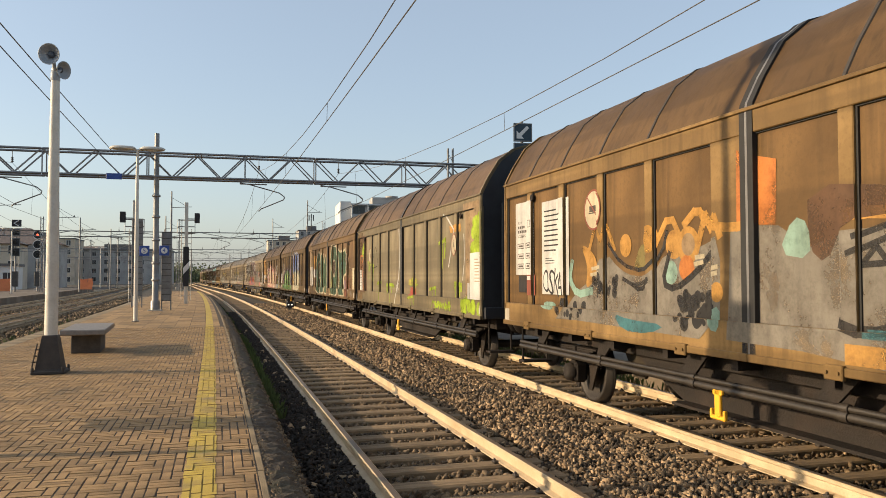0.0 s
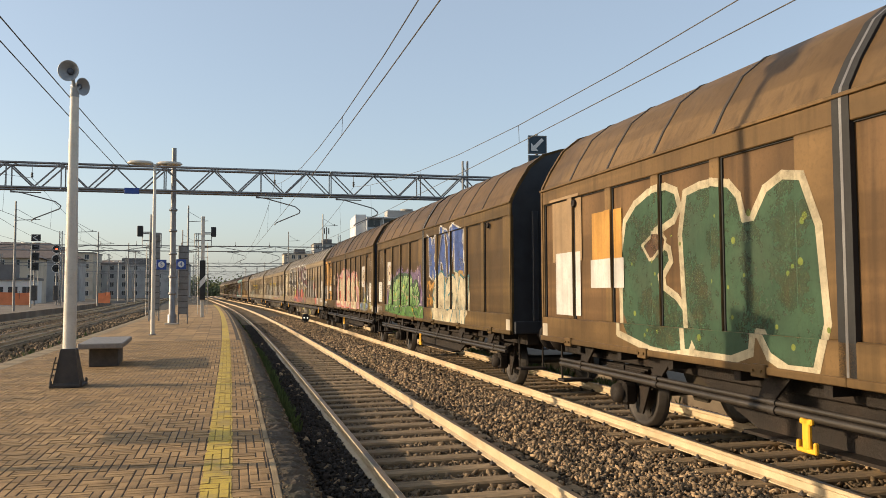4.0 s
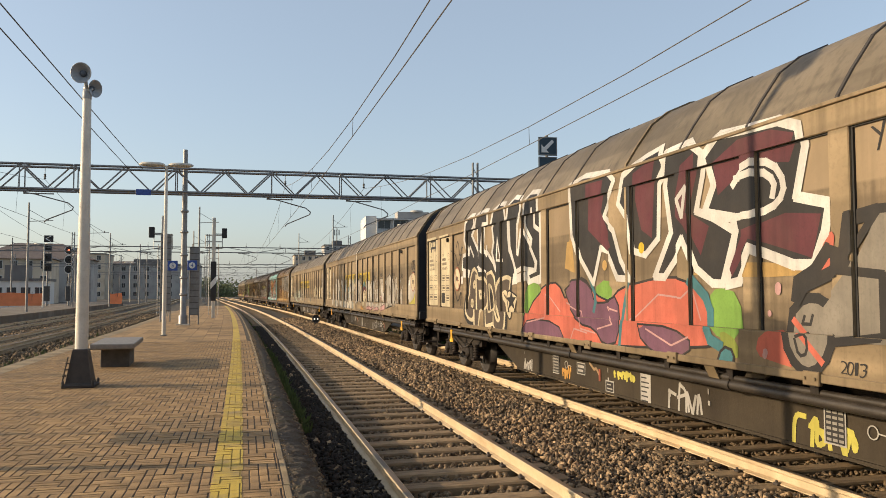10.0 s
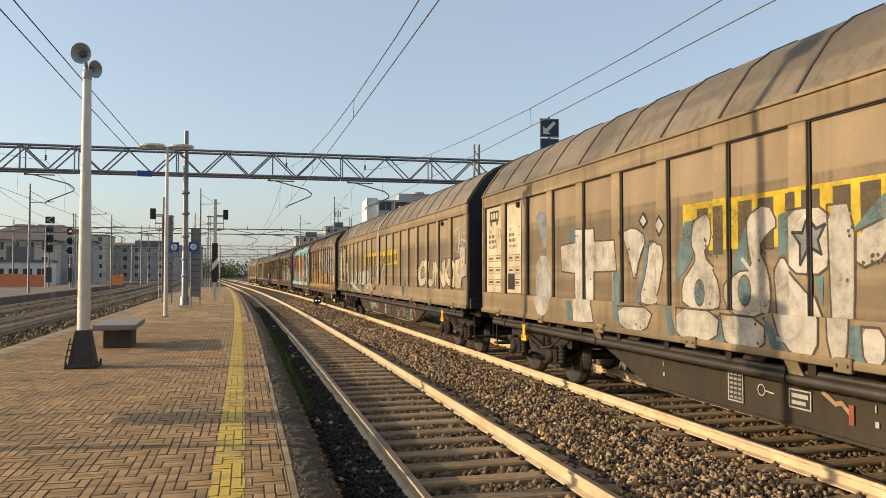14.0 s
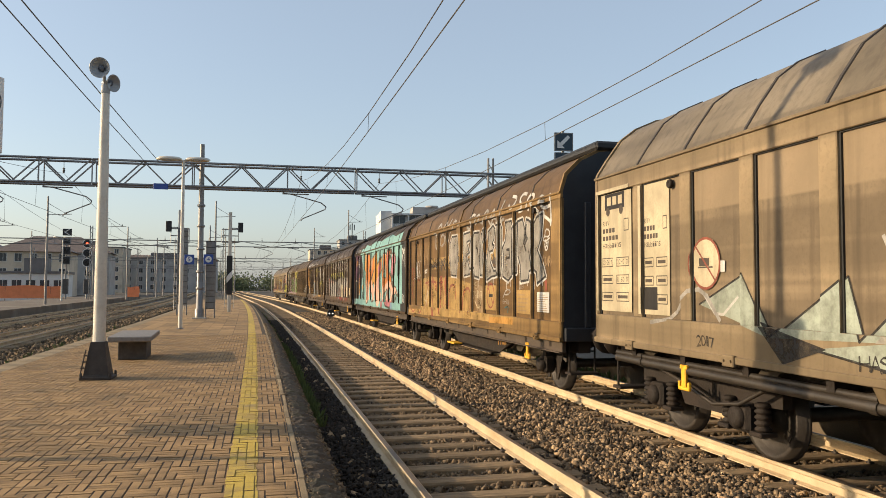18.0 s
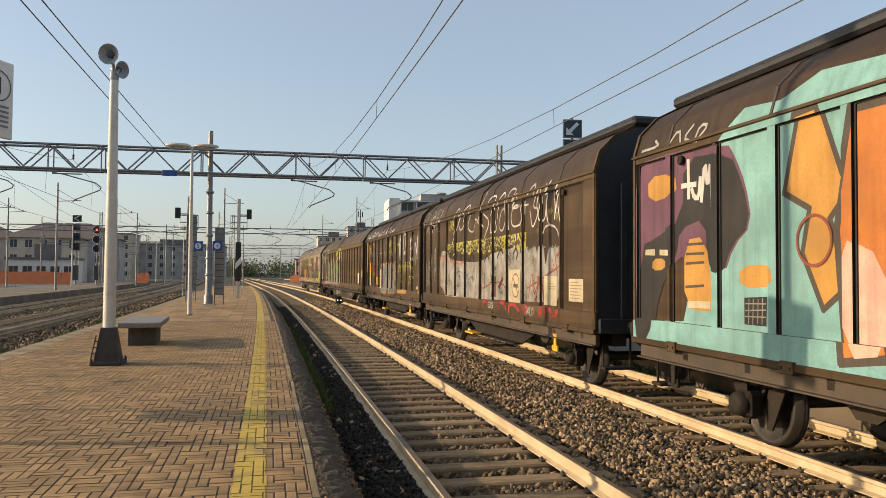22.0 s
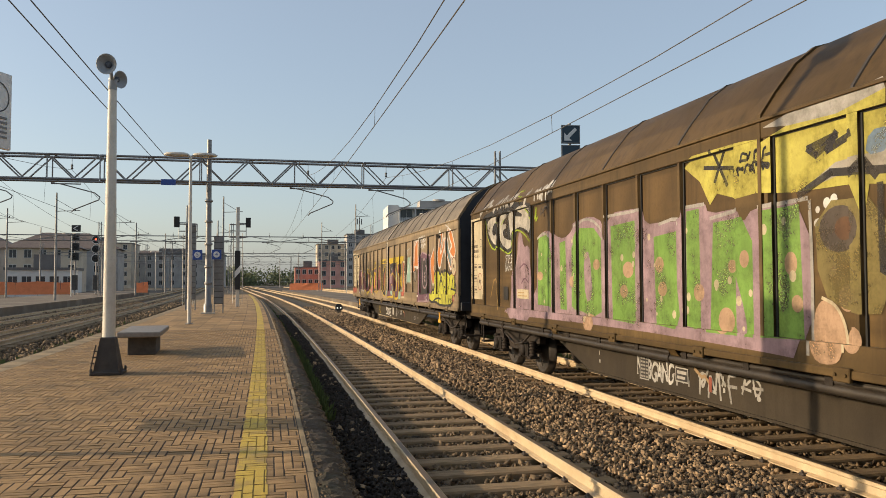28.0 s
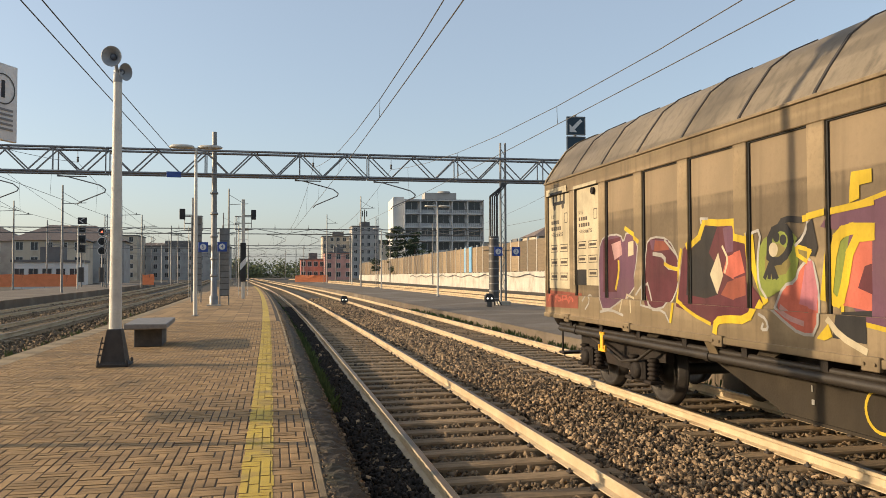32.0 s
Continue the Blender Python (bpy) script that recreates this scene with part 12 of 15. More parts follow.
a.stroke([(10.4, 3.07), (10.67, 3.09), (10.88, 2.77), (10.73, 2.63), (10.88, 3.07), (11.22, 3.0), (11.24, 2.57), (11.17, 2.35), (11.26, 2.14), (11.03, 2.1), (10.98, 1.97), (10.58, 1.94), (10.54, 2.25), (10.42, 2.42)], 0.115, "white", 0, True)
a.stroke([(11.43, 3.07), (11.73, 3.1), (11.66, 2.73), (11.46, 2.48), (11.71, 2.22), (11.84, 2.02), (11.44, 1.9), (11.4, 2.1), (11.28, 2.14), (11.18, 2.35), (11.27, 2.57), (11.26, 2.96)], 0.115, "white", 0, True)
a.poly([(5.18, 2.93), (5.37, 3.09), (6.03, 3.07), (6.12, 2.75), (5.97, 2.1), (5.33, 2.13), (5.17, 2.56)], "fog", 0)
a.stroke([(5.18, 2.93), (5.37, 3.09), (6.03, 3.07), (6.12, 2.75), (5.97, 2.1), (5.33, 2.13), (5.17, 2.56)], 0.045, "char", 0, True)
a.poly([(6.49, 3.08), (7.08, 3.1), (7.07, 2.91), (6.77, 2.88), (7.01, 2.63), (6.73, 2.56), (7.05, 2.23), (7.15, 2.14), (6.53, 2.1), (6.5, 2.49)], "fog", 0)
a.stroke([(6.49, 3.08), (7.08, 3.1), (7.07, 2.91), (6.77, 2.88), (7.01, 2.63), (6.73, 2.56), (7.05, 2.23), (7.15, 2.14), (6.53, 2.1), (6.5, 2.49)], 0.045, "char", 0, True)
a.poly([(7.38, 3.05), (7.8, 3.04), (7.84, 2.41), (7.79, 2.04), (7.43, 2.08), (7.38, 2.27), (7.15, 2.23), (7.09, 2.68)], "fog", 0)
a.stroke([(7.38, 3.05), (7.8, 3.04), (7.84, 2.41), (7.79, 2.04), (7.43, 2.08), (7.38, 2.27), (7.15, 2.23), (7.09, 2.68)], 0.045, "char", 0, True)
a.poly([(7.97, 2.99), (8.27, 3.07), (8.31, 2.89), (8.15, 2.75), (8.25, 2.49), (8.13, 2.09), (7.9, 2.09), (7.87, 2.51)], "fog", 0)
a.stroke([(7.97, 2.99), (8.27, 3.07), (8.31, 2.89), (8.15, 2.75), (8.25, 2.49), (8.13, 2.09), (7.9, 2.09), (7.87, 2.51)], 0.045, "char", 0, True)
a.poly([(8.48, 3.01), (8.84, 3.11), (8.97, 3.04), (8.89, 2.82), (8.77, 2.73), (8.92, 2.69), (8.8, 2.59), (8.6, 2.58), (8.65, 2.36), (8.88, 2.17), (9.27, 2.18), (9.27, 2.09), (8.72, 2.05), (8.39, 1.98), (8.37, 2.38), (8.55, 2.7)], "fog", 0)
a.stroke([(8.48, 3.01), (8.84, 3.11), (8.97, 3.04), (8.89, 2.82), (8.77, 2.73), (8.92, 2.69), (8.8, 2.59), (8.6, 2.58), (8.65, 2.36), (8.88, 2.17), (9.27, 2.18), (9.27, 2.09), (8.72, 2.05), (8.39, 1.98), (8.37, 2.38), (8.55, 2.7)], 0.045, "char", 0, True)
a.poly([(9.13, 3.09), (9.35, 3.11), (9.44, 2.99), (9.43, 2.32), (9.34, 2.06), (9.15, 2.15), (9.1, 2.66)], "fog", 0)
a.stroke([(9.13, 3.09), (9.35, 3.11), (9.44, 2.99), (9.43, 2.32), (9.34, 2.06), (9.15, 2.15), (9.1, 2.66)], 0.045, "char", 0, True)
a.poly([(9.66, 3.11), (10.03, 3.11), (10.15, 2.61), (10.18, 2.04), (10.0, 2.03), (9.83, 1.96), (9.49, 2.05), (9.55, 2.44), (9.48, 2.62), (9.64, 2.74), (9.72, 2.95)], "fog", 0)
a.stroke([(9.66, 3.11), (10.03, 3.11), (10.15, 2.61), (10.18, 2.04), (10.0, 2.03), (9.83, 1.96), (9.49, 2.05), (9.55, 2.44), (9.48, 2.62), (9.64, 2.74), (9.72, 2.95)], 0.045, "char", 0, True)
a.poly([(10.14, 2.94), (10.36, 3.06), (10.34, 2.11), (10.21, 2.09)], "fog", 0)
a.stroke([(10.14, 2.94), (10.36, 3.06), (10.34, 2.11), (10.21, 2.09)], 0.045, "char", 0, True)
a.poly([(10.4, 3.07), (10.67, 3.09), (10.88, 2.77), (10.73, 2.63), (10.88, 3.07), (11.22, 3.0), (11.24, 2.57), (11.17, 2.35), (11.26, 2.14), (11.03, 2.1), (10.98, 1.97), (10.58, 1.94), (10.54, 2.25), (10.42, 2.42)], "fog", 0)
a.stroke([(10.4, 3.07), (10.67, 3.09), (10.88, 2.77), (10.73, 2.63), (10.88, 3.07), (11.22, 3.0), (11.24, 2.57), (11.17, 2.35), (11.26, 2.14), (11.03, 2.1), (10.98, 1.97), (10.58, 1.94), (10.54, 2.25), (10.42, 2.42)], 0.045, "char", 0, True)
a.poly([(11.43, 3.07), (11.73, 3.1), (11.66, 2.73), (11.46, 2.48), (11.71, 2.22), (11.84, 2.02), (11.44, 1.9), (11.4, 2.1), (11.28, 2.14), (11.18, 2.35), (11.27, 2.57), (11.26, 2.96)], "fog", 0)
a.stroke([(11.43, 3.07), (11.73, 3.1), (11.66, 2.73), (11.46, 2.48), (11.71, 2.22), (11.84, 2.02), (11.44, 1.9), (11.4, 2.1), (11.28, 2.14), (11.18, 2.35), (11.27, 2.57), (11.26, 2.96)], 0.045, "char", 0, True)
a.stroke([(5.59, 2.99), (5.64, 2.22)], 0.11, "grey", 0)
a.stroke([(6.73, 2.47), (6.81, 2.15)], 0.11, "grey", 0)
a.stroke([(7.56, 2.97), (7.59, 2.21)], 0.11, "grey", 0)
a.stroke([(8.65, 2.85), (8.7, 2.7)], 0.11, "grey", 0)
a.stroke([(9.26, 3.01), (9.28, 2.24)], 0.11, "grey", 0)
a.stroke([(9.84, 3.07), (9.9, 2.71)], 0.11, "grey", 0)
a.stroke([(9.65, 2.3), (9.67, 2.09)], 0.11, "grey", 0)
a.stroke([(10.08, 2.57), (10.09, 2.11)], 0.11, "grey", 0)
a.stroke([(10.57, 3.0), (10.61, 2.33)], 0.11, "grey", 0)
a.stroke([(10.71, 2.51), (10.75, 2.01)], 0.11, "grey", 0)
a.stroke([(11.08, 2.95), (11.1, 2.22)], 0.11, "grey", 0)
a.stroke([(10.86, 2.5), (10.87, 2.01)], 0.11, "grey", 0)
a.stroke([(11.58, 3.05), (11.56, 2.71)], 0.11, "grey", 0)
a.stroke([(11.33, 2.45), (11.37, 2.17)], 0.11, "grey", 0)
a.stroke([(11.55, 2.26), (11.58, 1.99)], 0.11, "grey", 0)
a.stroke([(10.3, 2.91), (10.27, 2.19)], 0.11, "grey", 0)
a.stroke([(9.74, 2.56), (9.89, 2.57), (9.91, 2.41), (9.71, 2.4)], 0.055, "char", 0)
a.stroke([(10.88, 2.97), (10.8, 2.81), (10.93, 2.72), (10.78, 2.6), (10.86, 2.5)], 0.055, "char", 0)
a.stroke([(7.55, 2.72), (7.69, 2.68), (7.64, 2.55)], 0.055, "char", 0)
a.stroke([(7.4, 2.05), (7.41, 1.9)], 0.02, "white", 0)
a.stroke([(8.77, 2.04), (8.77, 1.91)], 0.02, "white", 0)
a.stroke([(9.98, 1.97), (9.98, 1.85)], 0.02, "white", 0)
a.stroke([(10.59, 1.92), (10.59, 1.81)], 0.02, "white", 0)
a.stroke([(10.7, 1.93), (10.7, 1.82)], 0.02, "white", 0)
a.stroke([(11.7, 1.95), (11.7, 1.86)], 0.02, "white", 0)
a.stroke([(9.76, 2.0), (9.76, 1.88)], 0.02, "white", 0)
a.stroke([(8.42, 1.98), (8.42, 1.84)], 0.02, "white", 0)
a.stroke([(11.09, 3.17), (11.09, 3.07)], 0.02, "white", 0)
a.stroke([(11.56, 3.09), (11.56, 2.99)], 0.02, "white", 0)
a.stroke([(3.46, 3.26), (3.56, 2.84), (3.89, 2.93), (3.61, 3.1), (3.97, 3.24), (3.53, 3.27)], 0.06, "chalk", 2)
a.stroke([(4.11, 2.95), (4.18, 3.19), (4.53, 3.22), (4.58, 2.98), (4.25, 2.91)], 0.06, "chalk", 2)
a.stroke([(4.71, 2.93), (4.82, 3.19), (4.96, 2.94), (5.19, 3.22)], 0.06, "chalk", 2)
a.stroke([(3.91, 3.36), (4.23, 3.54), (4.43, 3.37)], 0.06, "chalk", 2)
a.stroke([(4.63, 3.35), (4.93, 3.55), (5.1, 3.33), (5.38, 3.53)], 0.06, "chalk", 2)
a.stroke([(5.55, 3.28), (5.69, 3.49), (5.88, 3.43)], 0.06, "chalk", 2)
a.stroke([(6.12, 3.31), (6.28, 3.44)], 0.06, "chalk", 2)
a.stroke([(7.58, 3.43), (7.38, 3.47), (7.12, 3.38), (7.35, 3.23), (7.08, 3.15), (6.78, 3.22)], 0.06, "chalk", 2)
a.stroke([(7.52, 3.23), (7.79, 3.44), (8.02, 3.37), (7.79, 3.27), (8.09, 3.22)], 0.06, "chalk", 2)
a.stroke([(8.15, 3.18), (8.41, 3.48), (8.64, 3.41), (8.43, 3.29), (8.68, 3.13)], 0.06, "chalk", 2)
a.stroke([(8.72, 3.15), (8.92, 3.39), (9.08, 3.44), (9.05, 3.16)], 0.06, "chalk", 2)
a.stroke([(8.77, 3.27), (9.05, 3.25)], 0.06, "chalk", 2)
a.stroke([(9.27, 3.14), (9.47, 3.34), (9.6, 3.55)], 0.06, "chalk", 2)
a.stroke([(9.27, 3.14), (9.57, 3.19)], 0.06, "chalk", 2)
a.stroke([(10.05, 3.58), (10.38, 3.53), (10.25, 3.37), (10.05, 3.34), (9.95, 3.42)], 0.06, "white", 2)
a.stroke([(10.9, 3.53), (10.67, 3.57), (10.54, 3.46), (10.75, 3.34), (10.65, 3.25), (10.44, 3.25)], 0.06, "white", 2)
a.stroke([(10.98, 3.23), (11.08, 3.5), (11.35, 3.47), (11.37, 3.37), (11.15, 3.33), (11.5, 3.15)], 0.06, "white", 2)
a.stroke([(11.9, 3.35), (11.7, 3.41), (11.58, 3.25), (11.79, 3.18), (12.08, 3.21)], 0.06, "white", 2)
a.stroke([(11.64, 3.32), (11.87, 3.28)], 0.06, "white", 2)
a.stroke([(12.16, 3.38), (12.23, 2.82), (12.04, 2.96), (11.75, 3.06)], 0.06, "white", 2)
a.stroke([(11.81, 2.71), (11.85, 2.82), (12.02, 2.8), (12.03, 2.68), (11.81, 2.7)], 0.028, "white", 1)
a.stroke([(11.81, 2.7), (11.71, 2.65), (11.84, 2.61), (12.03, 2.66)], 0.028, "white", 1)
a.stroke([(11.85, 2.64), (11.8, 2.54), (11.86, 2.45), (11.95, 2.49), (11.97, 2.61)], 0.028, "white", 1)
a.stroke([(11.87, 2.58), (11.93, 2.59)], 0.028, "white", 1)
a.stroke([(11.84, 2.51), (11.89, 2.55), (11.94, 2.5)], 0.028, "white", 1)
a.stroke([(11.69, 2.25), (11.73, 2.35), (11.78, 2.36)], 0.05, "tan", 1)
a.stroke([(11.83, 2.34), (11.83, 2.21), (11.92, 2.21), (11.92, 2.33)], 0.05, "tan", 1)
a.stroke([(11.98, 2.2), (11.97, 2.33), (12.05, 2.34)], 0.05, "tan", 1)
a.stroke([(11.97, 2.27), (12.04, 2.27)], 0.05, "tan", 1)
a.stroke([(12.11, 2.2), (12.11, 2.33), (12.19, 2.28), (12.17, 2.2), (12.11, 2.19)], 0.05, "tan", 1)
a.done("graffiti", "ochre lower half with silver letters and white roof scrawl")

a = Art(D1, "slat")
a.rect(8.32, 1.36, 9.05, 1.87, "ochre")
a.ring(8.68, 1.66, 0.27, 0.035, "brick")
a.stroke([(8.51, 1.83), (8.85, 1.49)], 0.035, "brick", 0)
a.rect(8.57, 1.63, 8.84, 1.69, "char")
a.rect(10.35, 1.35, 11.08, 1.78, "ochre")
a.lines(10.42, 1.37, 11.01, 1.73, 5, "tan")
a.rect(11.44, 1.41, 12.02, 1.75, "white")
a.lines(11.47, 1.42, 12.0, 1.72, 8, "tan")
a.done("plate", "ochre and white plates")

a = Art(D2, "slat")
a.poly([(0.02, 1.0), (0.02, 1.25), (1.2, 1.3), (1.9, 3.2), (2.4, 3.55), (3.0, 3.5), (3.5, 3.66), (4.6, 3.56), (6.0, 3.7), (7.4, 3.6), (9.0, 3.78), (10.4, 3.62), (11.7, 3.7), (11.75, 1.0)], "aqua", 0)
a.poly([(0.02, 3.2), (0.52, 3.31), (2.09, 3.25), (2.24, 3.08), (2.43, 2.76), (2.53, 2.35), (2.21, 2.14), (2.04, 1.84), (1.48, 2.04), (1.04, 2.05), (0.61, 1.64), (0.45, 1.0), (0.02, 0.96)], "plum", 1)
a.poly([(0.49, 2.28), (1.19, 2.51), (1.21, 3.2), (2.14, 3.14), (2.38, 2.77), (2.51, 2.35), (2.16, 2.14), (2.01, 1.84), (1.71, 1.91), (1.67, 2.47), (1.12, 2.38), (1.04, 2.05), (0.61, 1.61), (0.45, 1.01), (0.02, 0.98), (0.15, 2.22)], "char", 1)
a.poly([(0.33, 3.08), (1.01, 3.06), (1.06, 2.79), (0.35, 2.75)], "amber", 1)
a.poly([(1.22, 2.24), (1.67, 2.27), (1.82, 1.6), (1.83, 1.43), (1.22, 1.45)], "amber", 1)
a.poly([(0.45, 2.04), (0.77, 2.04), (0.76, 1.9), (0.44, 1.89)], "amber", 1)
a.poly([(2.3, 1.93), (2.86, 1.95), (2.91, 1.73), (2.32, 1.7)], "amber", 1)
a.poly([(0.26, 2.16), (0.51, 2.16), (0.51, 2.08), (0.25, 2.09)], "cream", 0)
a.poly([(0.63, 2.15), (0.91, 2.14), (0.91, 2.07), (0.63, 2.08)], "cream", 0)
a.poly([(1.31, 1.54), (1.76, 1.55), (1.76, 1.47), (1.3, 1.46)], "cream", 0)
a.stroke([(1.27, 2.19), (1.64, 2.19)], 0.03, "umber", 0)
a.stroke([(1.26, 2.08), (1.64, 2.08)], 0.03, "umber", 0)
a.stroke([(1.26, 1.97), (1.64, 1.98)], 0.03, "umber", 0)
a.stroke([(1.25, 1.7), (1.63, 1.72)], 0.03, "umber", 0)
a.poly([(2.39, 1.61), (2.76, 1.63), (2.75, 1.34), (2.39, 1.34)], "char", 0)
a.stroke([(2.47, 1.6), (2.46, 1.35)], 0.012, "grey", 0)
a.stroke([(2.54, 1.6), (2.53, 1.35)], 0.012, "grey", 0)
a.stroke([(2.62, 1.6), (2.61, 1.36)], 0.012, "grey", 0)
a.stroke([(2.69, 1.61), (2.68, 1.36)], 0.012, "grey", 0)
a.stroke([(2.41, 1.55), (2.74, 1.56)], 0.012, "grey", 0)
a.stroke([(2.41, 1.48), (2.74, 1.5)], 0.012, "grey", 0)
a.stroke([(2.4, 1.42), (2.74, 1.43)], 0.012, "grey", 0)
a.stroke([(1.31, 3.16), (1.32, 2.73)], 0.06, "white", 1)
a.stroke([(1.17, 2.88), (1.47, 2.87)], 0.06, "white", 1)
a.stroke([(1.39, 2.82), (1.44, 2.72), (1.54, 2.71), (1.57, 2.93)], 0.06, "white", 1)
a.stroke([(1.59, 2.67), (1.67, 3.13), (1.72, 2.78), (1.79, 3.13), (1.81, 2.46)], 0.06, "white", 1)
a.stroke([(0.22, 3.43), (0.67, 3.43), (0.53, 3.52)], 0.035, "chalk", 1)
a.stroke([(0.88, 3.37), (1.09, 3.59), (1.21, 3.37)], 0.035, "chalk", 1)
a.stroke([(1.41, 3.56), (1.25, 3.43), (1.44, 3.36)], 0.035, "chalk", 1)
a.stroke([(1.52, 3.35), (1.57, 3.53), (1.76, 3.5), (1.56, 3.34)], 0.035, "chalk", 1)
a.poly([(3.23, 3.31), (3.53, 3.33), (3.79, 2.71), (4.06, 2.74), (3.64, 2.33), (3.84, 1.74), (3.55, 1.54), (3.28, 2.04), (3.38, 2.44), (3.03, 2.61)], "amber", 0)
a.stroke([(3.23, 3.31), (3.53, 3.33), (3.79, 2.71), (4.06, 2.74), (3.64, 2.33), (3.84, 1.74), (3.55, 1.54), (3.28, 2.04), (3.38, 2.44), (3.03, 2.61)], 0.06, "umber", 0, True)
a.poly([(3.94, 3.23), (4.67, 3.22), (4.73, 3.1), (4.39, 2.49), (4.88, 2.6), (5.35, 3.08), (5.82, 3.09), (5.72, 2.58), (4.99, 2.19), (5.52, 1.75), (5.91, 1.26), (5.4, 1.23), (4.86, 1.83), (4.5, 2.02), (4.24, 1.74), (4.35, 1.19), (3.82, 1.11), (3.72, 2.23)], "orange", 0)
a.stroke([(3.94, 3.23), (4.67, 3.22), (4.73, 3.1), (4.39, 2.49), (4.88, 2.6), (5.35, 3.08), (5.82, 3.09), (5.72, 2.58), (4.99, 2.19), (5.52, 1.75), (5.91, 1.26), (5.4, 1.23), (4.86, 1.83), (4.5, 2.02), (4.24, 1.74), (4.35, 1.19), (3.82, 1.11), (3.72, 2.23)], 0.08, "umber", 0, True)
a.poly([(3.77, 2.18), (4.25, 1.98), (4.35, 1.22), (3.85, 1.14)], "salmon", 1)
a.poly([(4.76, 3.01), (5.35, 3.04), (5.23, 2.62), (4.76, 2.38), (4.52, 2.48)], "peach", 1)
a.poly([(5.98, 3.1), (6.46, 3.24), (6.53, 2.75), (7.21, 2.91), (7.73, 3.02), (7.67, 2.52), (7.05, 2.2), (6.86, 1.26), (6.33, 1.28), (5.98, 1.91), (5.53, 2.0), (4.9, 1.75), (4.62, 1.91), (5.76, 2.58)], "amber", 0)
a.stroke([(5.98, 3.1), (6.46, 3.24), (6.53, 2.75), (7.21, 2.91), (7.73, 3.02), (7.67, 2.52), (7.05, 2.2), (6.86, 1.26), (6.33, 1.28), (5.98, 1.91), (5.53, 2.0), (4.9, 1.75), (4.62, 1.91), (5.76, 2.58)], 0.08, "umber", 0, True)
a.poly([(6.67, 2.64), (7.58, 2.85), (7.5, 2.57), (6.94, 2.2), (6.69, 2.29)], "rose", 1)
a.poly([(6.03, 1.91), (6.41, 1.99), (6.79, 1.3), (6.37, 1.31)], "salmon", 1)
a.poly([(6.66, 1.6), (7.47, 1.75), (7.3, 1.07), (6.56, 1.09)], "salmon", 1)
a.poly([(7.67, 1.06), (7.78, 2.17), (7.64, 2.28), (7.86, 2.58), (8.15, 3.09), (8.64, 3.08), (8.78, 2.99), (8.81, 2.38), (9.2, 1.94), (8.77, 1.76), (8.35, 1.63), (8.02, 1.49), (7.98, 1.07)], "orange", 0)
a.stroke([(7.67, 1.06), (7.78, 2.17), (7.64, 2.28), (7.86, 2.58), (8.15, 3.09), (8.64, 3.08), (8.78, 2.99), (8.81, 2.38), (9.2, 1.94), (8.77, 1.76), (8.35, 1.63), (8.02, 1.49), (7.98, 1.07)], 0.09, "umber", 0, True)
a.poly([(7.77, 1.96), (8.16, 1.76), (8.66, 1.95), (8.71, 1.79), (8.16, 1.56), (7.94, 1.08), (7.71, 1.06)], "salmon", 1)
a.poly([(8.22, 2.22), (8.38, 2.81), (8.51, 2.4), (8.57, 2.16)], "aqua", 0)
a.stroke([(8.22, 2.22), (8.38, 2.81), (8.51, 2.4), (8.57, 2.16)], 0.05, "umber", 0, True)
a.poly([(8.6, 2.8), (8.82, 3.15), (9.3, 3.19), (9.77, 3.15), (9.85, 3.05), (9.52, 3.08), (9.32, 2.93), (9.28, 2.64), (9.42, 2.34), (9.74, 2.15), (9.77, 1.93), (10.05, 1.85), (10.03, 1.53), (9.88, 1.48), (9.73, 1.09), (8.69, 1.15), (8.46, 1.37), (8.82, 1.64), (8.87, 2.19), (8.68, 2.48)], "orange", 0)
a.stroke([(8.6, 2.8), (8.82, 3.15), (9.3, 3.19), (9.77, 3.15), (9.85, 3.05), (9.52, 3.08), (9.32, 2.93), (9.28, 2.64), (9.42, 2.34), (9.74, 2.15), (9.77, 1.93), (10.05, 1.85), (10.03, 1.53), (9.88, 1.48), (9.73, 1.09), (8.69, 1.15), (8.46, 1.37), (8.82, 1.64), (8.87, 2.19), (8.68, 2.48)], 0.1, "umber", 0, True)
a.poly([(8.89, 2.07), (9.55, 2.04), (9.86, 1.86), (10.01, 1.83), (9.98, 1.55), (9.83, 1.5), (9.75, 1.32), (8.64, 1.29), (8.55, 1.41), (8.89, 1.58)], "salmon", 1)
a.poly([(8.59, 1.37), (9.75, 1.35), (9.7, 1.1), (8.7, 1.16)], "rose", 1)
a.disc(9.38, 1.59, 0.23, "umber", 0.24)
a.disc(9.43, 1.58, 0.15, "aqua", 0.18)
a.disc(9.49, 2.62, 0.34, "umber", 0.38)
a.disc(9.46, 2.60, 0.21, "aqua", 0.27)
a.poly([(9.61, 2.39), (9.76, 2.7), (9.83, 2.91), (9.94, 2.72), (10.01, 3.0), (10.33, 3.01), (10.59, 2.84), (10.52, 2.69), (10.38, 2.62), (10.35, 2.3), (9.98, 2.08)], "rose", 0)
a.stroke([(9.61, 2.39), (9.76, 2.7), (9.83, 2.91), (9.94, 2.72), (10.01, 3.0), (10.33, 3.01), (10.59, 2.84), (10.52, 2.69), (10.38, 2.62), (10.35, 2.3), (9.98, 2.08)], 0.1, "umber", 0, True)
